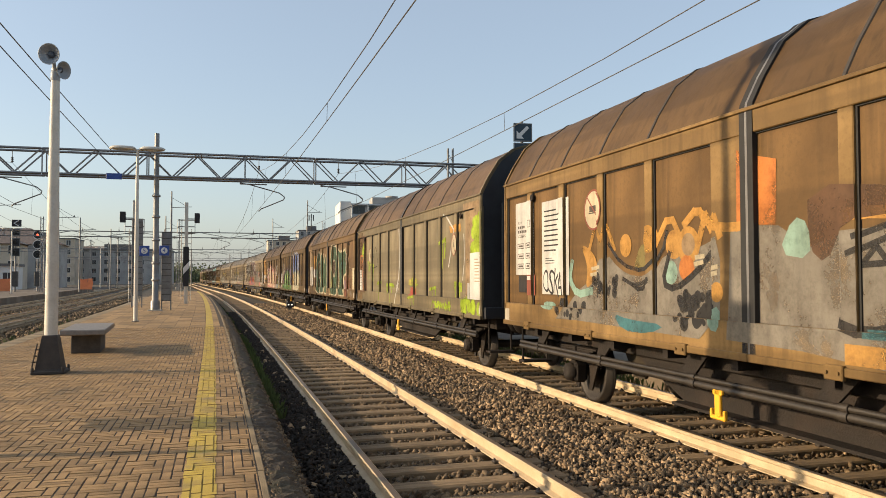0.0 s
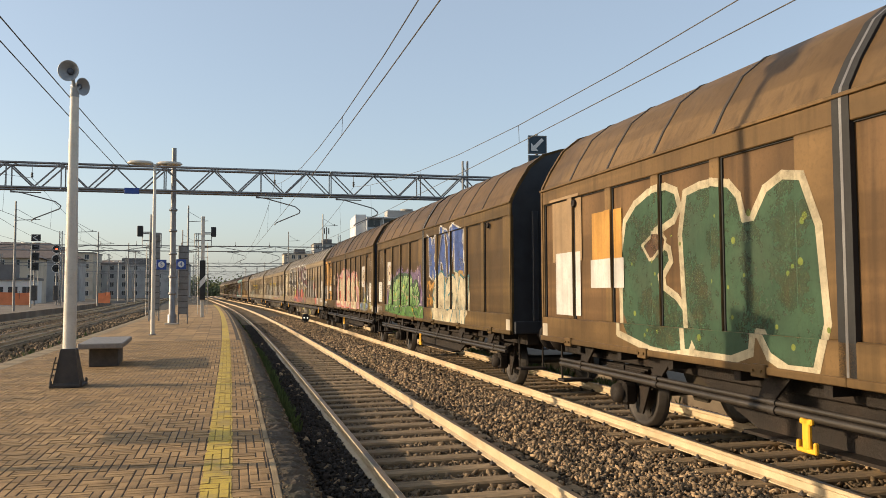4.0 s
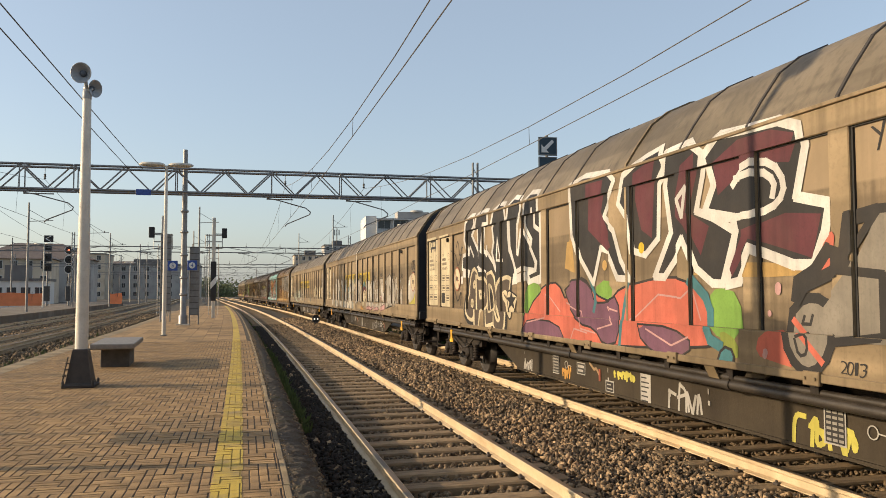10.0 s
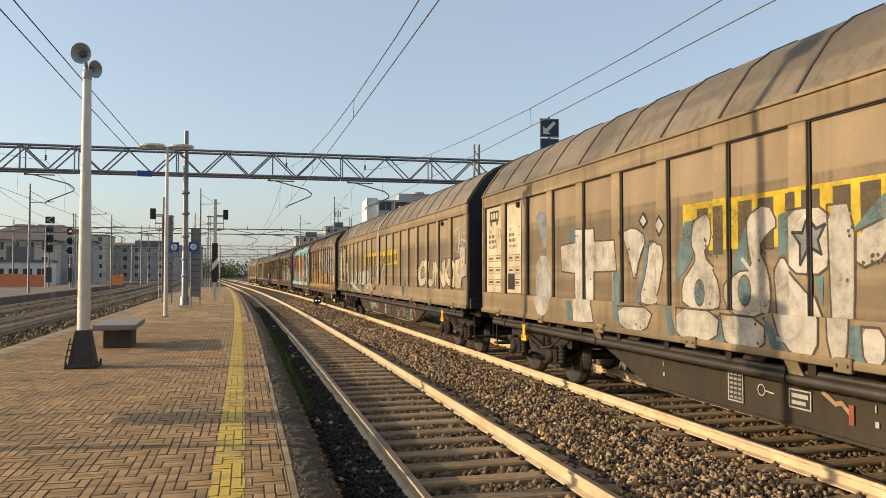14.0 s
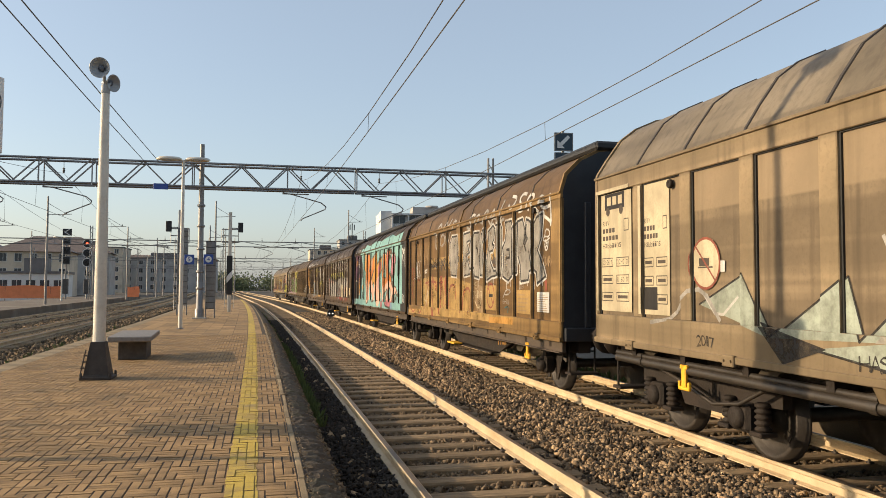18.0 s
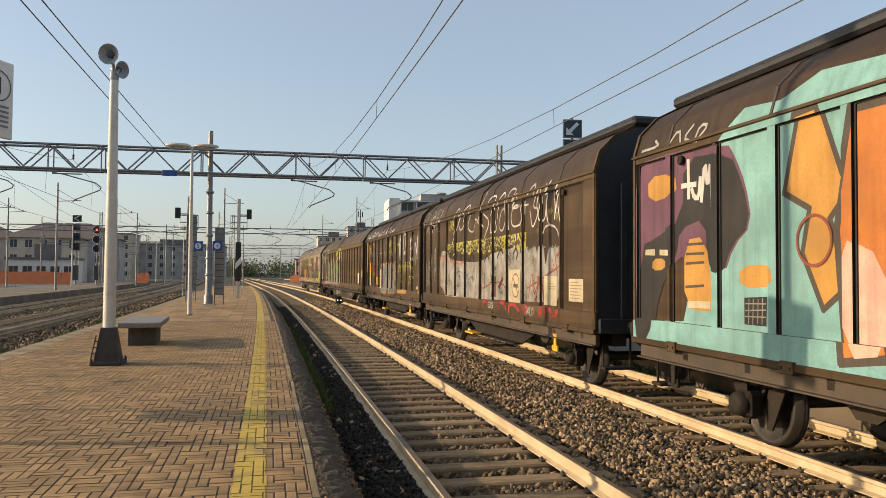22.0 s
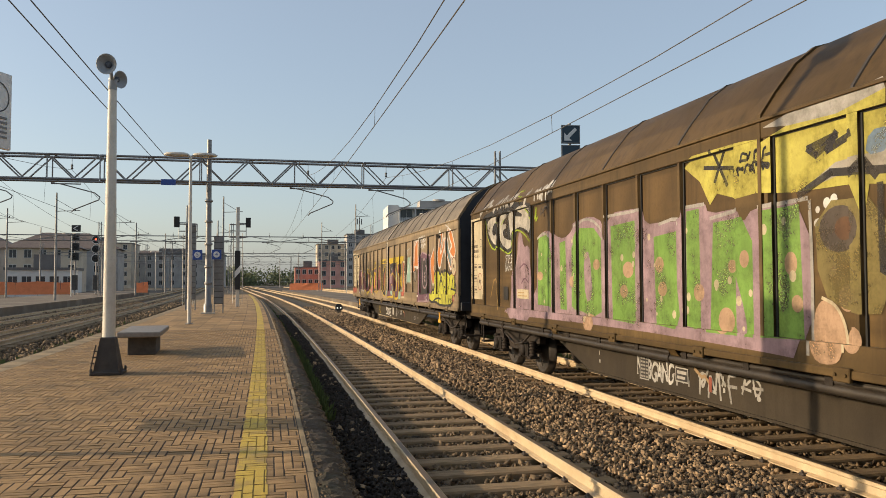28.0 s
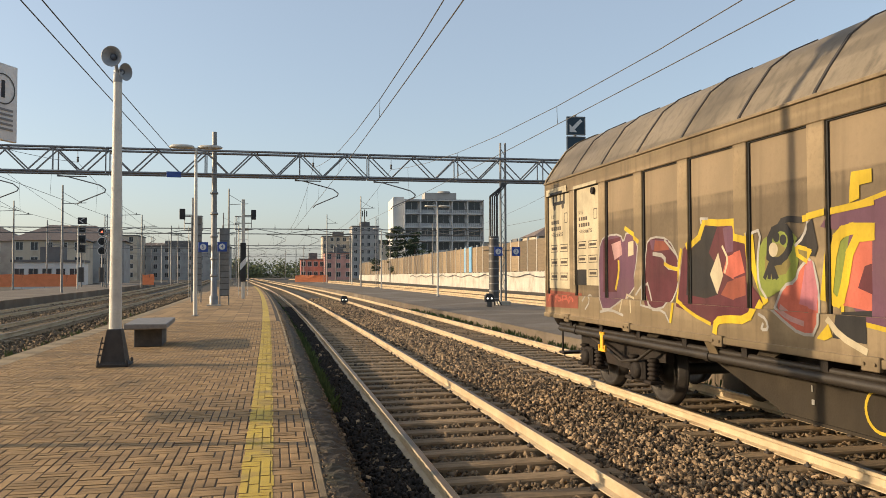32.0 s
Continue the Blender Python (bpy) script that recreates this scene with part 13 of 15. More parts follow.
a.poly([(10.09, 1.79), (10.27, 1.87), (10.42, 1.84), (10.64, 1.82), (10.77, 1.67), (10.97, 1.74), (11.12, 1.59), (11.3, 1.56), (11.29, 1.52), (11.02, 1.53), (10.93, 1.6), (10.76, 1.54), (10.59, 1.66), (10.48, 1.58), (10.11, 1.52)], "salmon", 0)
a.stroke([(10.09, 1.79), (10.27, 1.87), (10.42, 1.84), (10.64, 1.82), (10.77, 1.67), (10.97, 1.74), (11.12, 1.59), (11.3, 1.56), (11.29, 1.52), (11.02, 1.53), (10.93, 1.6), (10.76, 1.54), (10.59, 1.66), (10.48, 1.58), (10.11, 1.52)], 0.06, "umber", 0, True)
a.poly([(10.12, 2.04), (10.29, 2.07), (10.32, 1.87), (10.11, 1.81)], "umber", 1)
a.poly([(10.11, 1.52), (10.37, 1.54), (10.41, 1.26), (10.49, 1.47), (10.78, 1.54), (10.68, 1.23), (10.62, 1.42), (10.48, 1.33), (10.25, 1.29), (10.13, 1.3)], "umber", 1)
a.poly([(10.94, 2.84), (11.35, 2.91), (11.33, 2.21), (10.99, 2.19), (10.96, 2.47), (11.01, 2.6)], "char", 1)
a.poly([(9.89, 1.41), (10.14, 1.45), (10.16, 1.01), (9.7, 1.04)], "sky", 1)
a.rect(11.75, 1.0, 12.58, 3.36, "char")
a.stroke([(11.71, 2.57), (11.73, 3.14), (12.0, 3.02), (11.77, 2.83), (12.09, 2.59)], 0.05, "white", 1)
a.stroke([(12.05, 2.55), (12.14, 3.14), (12.21, 2.88), (12.35, 3.18), (12.45, 2.49)], 0.05, "white", 1)
a.word("2022", 11.78, 1.34, 12.33, 1.59, "white", fat=0.0, seed=3)
a.poly([(4.92, 2.15), (5.63, 1.75), (5.88, 1.29), (5.42, 1.27), (4.86, 1.83)], "salmon", 0)
a.poly([(6.01, 1.87), (6.77, 2.28), (6.99, 2.16), (6.82, 1.3), (6.37, 1.31)], "salmon", 0)
a.poly([(6.69, 2.21), (6.99, 2.2), (6.87, 1.75), (6.64, 1.83)], "rose", 0)
a.poly([(7.69, 1.06), (7.75, 1.89), (8.1, 1.72), (8.66, 2.0), (9.16, 1.94), (8.77, 1.78), (8.35, 1.64), (8.04, 1.49), (7.97, 1.08)], "salmon", 0)
a.poly([(7.69, 1.05), (7.72, 1.34), (8.05, 1.41), (7.97, 1.07)], "rose", 0)
a.poly([(8.81, 3.09), (9.3, 3.15), (9.24, 2.94), (9.17, 2.53), (8.93, 2.49), (8.78, 2.75)], "coral", 0)
a.stroke([(7.9, 2.54), (8.17, 3.05), (8.58, 3.05)], 0.04, "salmon", 0)
a.stroke([(8.64, 2.82), (8.86, 3.11), (9.27, 3.16)], 0.04, "salmon", 0)
a.stroke([(9.81, 2.87), (9.94, 2.68)], 0.04, "salmon", 0)
a.stroke([(10.03, 2.96), (10.32, 2.97)], 0.04, "salmon", 0)
a.stroke([(6.02, 3.05), (6.4, 3.2)], 0.04, "salmon", 0)
a.done("graffiti", "turquoise ground with orange, pink and coral wildstyle letters", fresh=True)

a = Art(D2, "slat")
a.ring(3.44, 2.15, 0.24, 0.03, "brick")
a.done("warning_sign", "round warning sign")

a = Art(E1, "slat")
a.poly([(2.09, 2.46), (3.1, 2.47), (3.18, 2.22), (5.09, 2.13), (6.09, 2.11), (6.47, 2.15), (7.48, 2.32), (8.41, 2.34), (8.96, 2.41), (9.38, 2.4), (9.56, 2.22), (9.71, 2.32), (9.85, 2.32), (10.0, 2.25), (10.07, 2.15), (10.17, 2.31), (10.29, 2.36), (10.38, 2.29), (10.41, 2.05), (10.47, 2.01), (10.55, 2.23), (10.64, 2.33), (10.76, 2.26), (10.89, 2.32), (11.06, 2.27), (11.2, 2.28), (11.17, 1.38), (10.39, 1.35), (9.48, 1.33), (8.38, 1.32), (6.45, 1.28), (6.07, 1.28), (2.07, 1.24)], "fog", 1)
a.disc(9.63, 2.21, 0.11, "chalk", 0.09)
a.disc(9.88, 2.24, 0.10, "chalk", 0.11)
a.disc(10.27, 2.21, 0.09, "chalk", 0.14)
a.disc(10.71, 2.22, 0.12, "chalk", 0.08)
a.disc(11.02, 2.22, 0.10, "chalk", 0.07)
a.disc(8.95, 2.23, 0.22, "chalk", 0.12)
a.disc(7.87, 2.08, 0.23, "chalk", 0.19)
a.disc(7.04, 1.90, 0.28, "chalk", 0.18)
a.disc(5.67, 1.79, 0.32, "chalk", 0.23)
a.disc(4.42, 1.79, 0.26, "chalk", 0.19)
a.disc(3.59, 1.73, 0.29, "chalk", 0.23)
a.drops(9.49, 2.31, 9.71, 2.26, 6, 0.008, 0.022, "fog", 655)
a.drops(9.71, 2.38, 9.92, 2.32, 6, 0.008, 0.022, "fog", 690)
a.drops(9.97, 2.20, 10.17, 2.15, 6, 0.008, 0.022, "fog", 735)
a.drops(10.12, 2.35, 10.31, 2.30, 6, 0.008, 0.022, "fog", 760)
a.drops(10.25, 2.36, 10.44, 2.31, 6, 0.008, 0.022, "fog", 785)
a.drops(10.58, 2.35, 10.75, 2.30, 6, 0.008, 0.022, "fog", 850)
a.drops(10.75, 2.32, 10.90, 2.28, 6, 0.008, 0.022, "fog", 885)
a.drops(10.90, 2.34, 11.05, 2.29, 6, 0.008, 0.022, "fog", 920)
a.drops(11.05, 2.30, 11.20, 2.26, 6, 0.008, 0.022, "fog", 955)
a.drops(9.19, 2.44, 9.43, 2.39, 6, 0.008, 0.022, "fog", 610)
a.drops(9.39, 2.35, 9.62, 2.29, 6, 0.008, 0.022, "fog", 640)
a.crackle(3.0, 2.36, 9.42, 2.63, 520, "lemon", "umber", 5)
a.stroke([(3.89, 1.86), (4.51, 1.92), (4.76, 1.73), (5.24, 1.86)], 0.04, "slate", 1)
a.stroke([(4.24, 1.4), (4.42, 1.73), (4.07, 1.86)], 0.04, "slate", 1)
a.stroke([(4.91, 1.3), (5.08, 1.67), (5.53, 1.8), (5.74, 1.68)], 0.04, "slate", 1)
a.stroke([(5.73, 1.28), (5.97, 1.46), (6.08, 1.8)], 0.04, "slate", 1)
a.stroke([(2.42, 1.35), (2.65, 1.5)], 0.04, "slate", 1)
a.stroke([(5.45, 1.44), (5.15, 1.67)], 0.04, "slate", 1)
a.poly([(5.66, 1.27), (5.97, 1.43), (6.1, 1.41), (6.1, 1.28)], "grey", 1)
a.stroke([(6.59, 2.12), (6.78, 2.27), (6.95, 2.16)], 0.055, "char", 1)
a.stroke([(7.58, 2.19), (7.78, 2.37), (7.97, 2.27)], 0.055, "char", 1)
a.stroke([(8.65, 2.24), (8.81, 2.36), (8.92, 2.24), (8.84, 2.14)], 0.055, "char", 1)
a.stroke([(9.17, 2.37), (9.24, 2.25)], 0.055, "char", 1)
a.stroke([(3.31, 2.21), (3.51, 2.38), (3.8, 2.2)], 0.055, "char", 1)
a.stroke([(4.35, 2.18), (4.52, 2.37), (4.74, 2.17)], 0.055, "char", 1)
a.stroke([(5.32, 2.16), (5.43, 2.36), (5.68, 2.2)], 0.055, "char", 1)
a.stroke([(9.55, 1.4), (9.75, 1.96), (9.82, 1.43), (10.06, 1.66), (10.21, 1.85), (10.37, 1.37)], 0.034, "brick", 1)
a.stroke([(9.93, 1.34), (10.11, 1.59), (10.22, 1.8)], 0.034, "brick", 1)
a.stroke([(9.49, 1.58), (10.2, 1.75), (10.88, 1.92), (11.19, 1.97)], 0.034, "brick", 1)
a.stroke([(11.2, 2.18), (10.92, 2.17), (10.94, 2.03), (11.03, 1.82)], 0.034, "brick", 1)
a.stroke([(6.46, 1.52), (7.45, 1.7), (8.28, 1.58)], 0.034, "brick", 1)
a.stroke([(7.61, 1.55), (7.93, 1.78), (7.89, 2.3)], 0.034, "brick", 1)
a.stroke([(6.32, 2.18), (6.47, 1.8), (6.23, 1.25)], 0.034, "brick", 1)
a.stroke([(9.8, 1.65), (10.02, 1.48)], 0.034, "brick", 1)
a.stroke([(11.0, 2.14), (11.1, 2.17), (11.2, 2.18)], 0.07, "brick", 1)
a.stroke([(10.25, 1.77), (10.37, 1.39)], 0.07, "brick", 1)
a.disc(10.84, 2.00, 0.02, "red", 0.02)
a.disc(10.77, 1.93, 0.02, "red", 0.02)
a.disc(10.93, 1.95, 0.01, "red", 0.02)
a.disc(11.05, 1.99, 0.02, "red", 0.01)
a.disc(11.12, 1.90, 0.02, "red", 0.02)
a.disc(10.79, 2.07, 0.02, "red", 0.02)
a.disc(11.05, 2.09, 0.02, "red", 0.02)
a.poly([(7.18, 1.85), (7.28, 1.8), (7.49, 1.8), (7.46, 1.36), (7.21, 1.36), (7.34, 1.58)], "maroon", 0)
a.poly([(7.61, 1.58), (7.95, 1.79), (8.01, 1.73), (7.72, 1.51)], "maroon", 0)
a.poly([(9.85, 1.36), (10.08, 1.55), (10.23, 1.82), (10.28, 1.73), (10.13, 1.48), (10.05, 1.34)], "brick", 0)
a.stroke([(3.2, 2.14), (3.51, 2.21), (3.8, 2.1), (4.26, 2.12)], 0.045, "coral", 1)
a.stroke([(4.43, 2.08), (4.77, 2.17), (5.01, 2.07)], 0.045, "coral", 1)
a.stroke([(2.09, 2.28), (2.44, 2.35), (2.99, 2.22)], 0.045, "coral", 1)
a.stroke([(2.65, 1.35), (2.2, 1.64), (2.21, 2.24)], 0.045, "coral", 1)
a.stroke([(6.63, 1.12), (6.69, 1.24), (6.98, 1.26)], 0.075, "red", 1)
a.stroke([(7.8, 1.14), (7.83, 1.26), (8.21, 1.27), (8.36, 1.14)], 0.075, "red", 1)
a.stroke([(8.52, 1.1), (8.56, 1.26), (8.93, 1.25), (9.22, 1.12)], 0.075, "red", 1)
a.stroke([(9.38, 1.12), (9.44, 1.26), (9.57, 1.25), (9.57, 1.11)], 0.075, "red", 1)
a.stroke([(10.27, 1.12), (10.3, 1.27), (10.39, 1.27), (10.38, 1.12)], 0.075, "red", 1)
a.stroke([(10.55, 1.11), (10.58, 1.25), (10.84, 1.25), (10.96, 1.13)], 0.075, "red", 1)
a.stroke([(11.07, 1.14), (11.09, 1.22), (11.17, 1.22)], 0.075, "red", 1)
a.stroke([(1.08, 3.05), (1.22, 3.48), (1.61, 3.48), (1.35, 3.19)], 0.036, "white", 2)
a.stroke([(1.74, 3.07), (1.89, 3.49), (2.18, 3.21), (2.42, 3.57)], 0.036, "white", 2)
a.stroke([(0.95, 3.43), (1.16, 3.16)], 0.036, "white", 2)
a.stroke([(3.88, 3.26), (4.29, 3.51), (4.51, 3.4), (4.19, 3.11), (3.56, 2.65)], 0.036, "white", 2)
a.stroke([(4.59, 3.35), (4.15, 3.11), (4.45, 2.86), (5.05, 3.26), (4.66, 3.38)], 0.036, "white", 2)
a.stroke([(4.88, 3.38), (5.48, 3.52), (5.39, 3.26), (5.03, 2.95), (5.64, 2.78), (5.79, 3.06), (6.02, 3.12), (6.32, 2.96), (6.49, 2.9)], 0.036, "white", 2)
a.stroke([(6.14, 3.0), (6.69, 3.67)], 0.036, "white", 2)
a.stroke([(6.5, 3.18), (7.02, 2.99), (6.58, 2.66)], 0.036, "white", 2)
a.stroke([(6.93, 3.33), (7.11, 3.51), (7.7, 3.49), (7.06, 3.02), (7.03, 2.72), (7.56, 2.74), (7.4, 2.98)], 0.036, "white", 2)
a.stroke([(7.56, 3.01), (7.63, 3.27), (8.0, 3.49), (8.15, 3.51), (8.26, 3.27), (8.0, 2.69), (7.62, 2.81), (7.84, 3.15), (7.99, 3.18)], 0.036, "white", 2)
a.stroke([(8.33, 2.74), (8.29, 3.16), (8.44, 3.51), (8.76, 3.53), (8.88, 3.45), (8.58, 3.2)], 0.036, "white", 2)
a.stroke([(9.0, 3.29), (8.96, 3.43), (8.68, 3.24), (8.5, 3.15), (8.88, 3.12), (8.98, 3.18), (8.61, 3.18), (8.47, 2.96), (8.58, 2.77), (8.99, 2.78), (9.33, 2.84), (9.1, 3.25)], 0.036, "white", 2)
a.stroke([(9.23, 3.14), (9.53, 3.14)], 0.036, "white", 2)
a.stroke([(9.34, 3.21), (9.34, 2.98)], 0.036, "white", 2)
a.stroke([(9.6, 3.31), (9.85, 3.46), (10.01, 3.47), (9.98, 3.32), (9.76, 3.05), (10.11, 3.03), (9.96, 2.82), (9.74, 2.66), (9.63, 3.0)], 0.036, "white", 2)
a.stroke([(10.1, 2.85), (9.96, 3.1), (10.15, 3.33), (10.33, 3.39), (10.29, 3.11), (10.13, 2.83), (10.4, 2.76), (10.49, 3.05), (10.59, 3.41)], 0.036, "white", 2)
a.stroke([(10.53, 3.21), (10.45, 3.05), (10.56, 2.69), (10.82, 2.67), (11.0, 2.59), (11.07, 2.48)], 0.036, "white", 2)
a.stroke([(10.31, 2.56), (10.41, 2.67), (10.59, 2.69)], 0.036, "white", 2)
a.stroke([(10.78, 3.43), (10.6, 3.3), (10.45, 3.23)], 0.036, "white", 2)
a.stroke([(10.85, 3.25), (10.92, 2.97), (10.85, 2.71), (10.99, 3.09), (11.06, 3.22), (11.16, 2.9), (11.22, 2.72)], 0.036, "white", 2)
a.stroke([(11.12, 3.34), (10.94, 3.19)], 0.036, "white", 2)
a.scrawl(3.16, 3.28, 3.87, 2.97, 6, 0.035, "lemon", 3)
a.stroke([(10.64, 2.93), (10.78, 2.96), (10.68, 2.88), (10.59, 2.96)], 0.07, "olive", 1)
a.stroke([(10.93, 2.84), (11.01, 2.87), (10.97, 2.77)], 0.07, "olive", 1)
a.stroke([(10.03, 2.67), (10.06, 2.61)], 0.06, "olive", 0)
a.word("BONNE", 0.08, 3.04, 2.19, 3.62, 'chalk', fat=-0.035, wob=7, slant=0.3)
a.scrawl(0.23, 1.41, 1.7, 2.66, 7, 0.03, "chalk", 7)
a.word("6213", 7.06, 1.12, 7.42, 1.25, 'white', fat=-0.01)
a.word("DARLYN", 9.51, 1.1, 10.0, 1.26, 'white', fat=-0.02, wob=6)
a.done("graffiti", "white scrawls, a yellow crackled band and a pale whitewash")

a = Art(E1, "slat")
a.rect(8.39, 1.29, 9.22, 1.93, "cream")
a.ring(8.81, 1.62, 0.24, 0.03, "brick")
a.stroke([(8.66, 1.77), (8.96, 1.47)], 0.03, "brick", 0)
a.rect(8.68, 1.58, 8.95, 1.65, "umber")
a.rect(10.4, 1.31, 11.0, 1.81, "cream")
a.lines(10.6, 1.57, 10.96, 1.7, 3, "tan")
a.rect(11.53, 1.41, 12.15, 1.77, "cream")
a.lines(11.58, 1.44, 12.1, 1.74, 6, "tan")
a.done("plate", "cream plates")

a = Art(E2, "slat")
a.stroke([(7.79, 3.5), (7.2, 3.4)], 0.05, "white", 1)
a.stroke([(7.07, 3.51), (6.9, 3.45), (7.17, 3.37)], 0.05, "white", 1)
a.scrawl(0.55, 3.33, 1.61, 3.61, 5, 0.04, "white", 20)
a.scrawl(1.93, 3.35, 2.42, 3.59, 3, 0.04, "white", 21)
a.scrawl(2.48, 3.39, 3.57, 3.65, 5, 0.04, "white", 22)
a.scrawl(3.81, 3.29, 4.96, 3.62, 6, 0.04, "white", 23)
a.scrawl(5.04, 3.31, 5.60, 3.57, 3, 0.04, "white", 24)
a.scrawl(5.76, 3.27, 6.79, 3.68, 6, 0.04, "white", 25)
a.stroke([(8.92, 3.16), (8.78, 2.87), (8.83, 2.53), (8.99, 2.35), (9.19, 2.54), (9.25, 2.92), (9.13, 3.18), (8.92, 3.16)], 0.13, "silver", 2)
a.stroke([(8.92, 3.16), (8.78, 2.87), (8.83, 2.53), (8.99, 2.35), (9.19, 2.54), (9.25, 2.92), (9.13, 3.18), (8.92, 3.16)], 0.08, "white", 2)
a.stroke([(9.69, 2.25), (9.67, 2.66), (9.59, 3.12), (9.84, 3.28), (10.11, 3.15), (10.17, 2.83), (9.98, 2.57), (9.7, 2.55)], 0.13, "silver", 2)
a.stroke([(9.69, 2.25), (9.67, 2.66), (9.59, 3.12), (9.84, 3.28), (10.11, 3.15), (10.17, 2.83), (9.98, 2.57), (9.7, 2.55)], 0.08, "white", 2)
a.stroke([(2.36, 2.8), (2.48, 2.25), (2.76, 2.21), (2.93, 2.81)], 0.045, "chalk", 1)
a.stroke([(3.46, 2.19), (3.56, 2.72), (3.81, 2.72), (3.66, 2.46)], 0.045, "chalk", 1)
a.stroke([(4.45, 2.91), (4.49, 2.45)], 0.045, "chalk", 1)
a.stroke([(4.27, 2.68), (4.75, 2.7)], 0.045, "chalk", 1)
a.stroke([(5.33, 2.32), (5.34, 2.84), (5.76, 2.33), (5.81, 2.82)], 0.045, "chalk", 1)
a.poly([(4.69, 1.01), (4.61, 1.97), (4.9, 2.24), (5.48, 2.24), (5.74, 2.05), (6.0, 2.26), (6.48, 2.24), (6.5, 1.1)], "slate", 1)
a.stroke([(4.69, 1.01), (4.61, 1.97), (4.9, 2.24), (5.48, 2.24), (5.74, 2.05), (6.0, 2.26), (6.48, 2.24), (6.5, 1.1)], 0.09, "tan", 1, True)
a.poly([(6.61, 1.09), (6.62, 2.02), (6.84, 2.26), (7.37, 2.24), (7.52, 2.01), (7.51, 1.36), (7.39, 1.12)], "slate", 1)
a.stroke([(6.61, 1.09), (6.62, 2.02), (6.84, 2.26), (7.37, 2.24), (7.52, 2.01), (7.51, 1.36), (7.39, 1.12)], 0.09, "tan", 1, True)
a.poly([(7.58, 1.13), (7.59, 2.13), (7.75, 2.28), (8.13, 2.23), (8.3, 1.99), (8.19, 1.78), (8.42, 1.53), (8.33, 1.16)], "slate", 1)
a.stroke([(7.58, 1.13), (7.59, 2.13), (7.75, 2.28), (8.13, 2.23), (8.3, 1.99), (8.19, 1.78), (8.42, 1.53), (8.33, 1.16)], 0.09, "tan", 1, True)
a.stroke([(6.88, 1.81), (7.07, 1.96), (7.25, 1.68), (7.09, 1.39), (6.87, 1.54)], 0.05, "amber", 1, True)
a.stroke([(7.79, 2.0), (8.17, 2.01)], 0.02, "umber", 0)
a.stroke([(7.79, 1.81), (8.17, 1.83)], 0.02, "umber", 0)
a.stroke([(7.78, 1.69), (8.17, 1.71)], 0.02, "umber", 0)
a.stroke([(7.78, 1.53), (8.17, 1.56)], 0.02, "umber", 0)
a.stroke([(7.78, 1.41), (8.16, 1.45)], 0.02, "umber", 0)
a.scrawl(1.20, 2.59, 2.03, 3.12, 4, 0.035, "lemon", 1)
a.scrawl(2.24, 2.94, 2.99, 3.23, 4, 0.035, "lemon", 2)
a.scrawl(6.59, 2.84, 7.26, 3.15, 5, 0.035, "lemon", 3)
a.scrawl(6.63, 2.42, 7.42, 2.83, 6, 0.035, "lemon", 4)
a.scrawl(7.59, 2.87, 8.06, 3.22, 4, 0.035, "lemon", 5)
a.scrawl(7.80, 2.48, 8.30, 2.97, 5, 0.035, "lemon", 6)
a.scrawl(8.64, 1.87, 8.99, 2.31, 4, 0.035, "lemon", 7)
a.scrawl(9.02, 1.87, 9.43, 2.24, 4, 0.035, "lemon", 8)
a.scrawl(9.59, 1.82, 10.03, 2.23, 5, 0.035, "lemon", 9)
a.scrawl(9.95, 1.91, 10.43, 2.28, 6, 0.035, "lemon", 10)
a.stroke([(8.4, 2.91), (8.71, 2.9)], 0.06, "lemon", 0)
a.stroke([(8.62, 2.97), (8.73, 2.9), (8.64, 2.85)], 0.06, "lemon", 0)
a.stroke([(9.31, 1.79), (9.06, 1.58), (9.39, 1.56)], 0.05, "lemon", 1)
a.stroke([(10.15, 1.91), (10.01, 1.54), (10.2, 1.64)], 0.05, "lemon", 1)
a.poly([(8.97, 1.29), (10.4, 1.29), (10.4, 1.17), (8.96, 1.14)], "amber", 0)
a.stroke([(9.13, 1.24), (9.23, 1.24)], 0.03, "umber", 0)
a.stroke([(9.28, 1.24), (9.37, 1.24)], 0.03, "umber", 0)
a.stroke([(9.42, 1.24), (9.51, 1.24)], 0.03, "umber", 0)
a.stroke([(9.55, 1.24), (9.64, 1.24)], 0.03, "umber", 0)
a.stroke([(9.68, 1.24), (9.76, 1.24)], 0.03, "umber", 0)
a.stroke([(9.81, 1.24), (9.89, 1.24)], 0.03, "umber", 0)
a.stroke([(9.93, 1.24), (10.0, 1.24)], 0.03, "umber", 0)
a.stroke([(10.04, 1.24), (10.12, 1.24)], 0.03, "umber", 0)
a.stroke([(10.15, 1.24), (10.23, 1.24)], 0.03, "umber", 0)
a.stroke([(11.29, 2.96), (10.85, 3.04), (10.98, 2.65), (10.75, 2.31), (11.36, 2.33)], 0.09, "white", 1)
a.stroke([(10.85, 2.67), (11.29, 2.69)], 0.09, "white", 1)
a.stroke([(11.69, 2.16), (11.63, 3.03), (12.18, 2.12), (12.24, 3.01)], 0.09, "white", 1)
a.scrawl(10.60, 1.92, 11.13, 2.35, 3, 0.035, "lemon", 11)
a.scrawl(11.01, 1.80, 11.40, 2.21, 3, 0.035, "lemon", 12)
a.scrawl(10.59, 1.37, 11.40, 1.79, 4, 0.035, "lemon", 13)
a.poly([(12.42, 1.31), (12.59, 1.32), (12.59, 1.21), (12.41, 1.2)], "amber", 0)
a.done("graffiti", "white capitals, yellow tags and grey bubble letters")

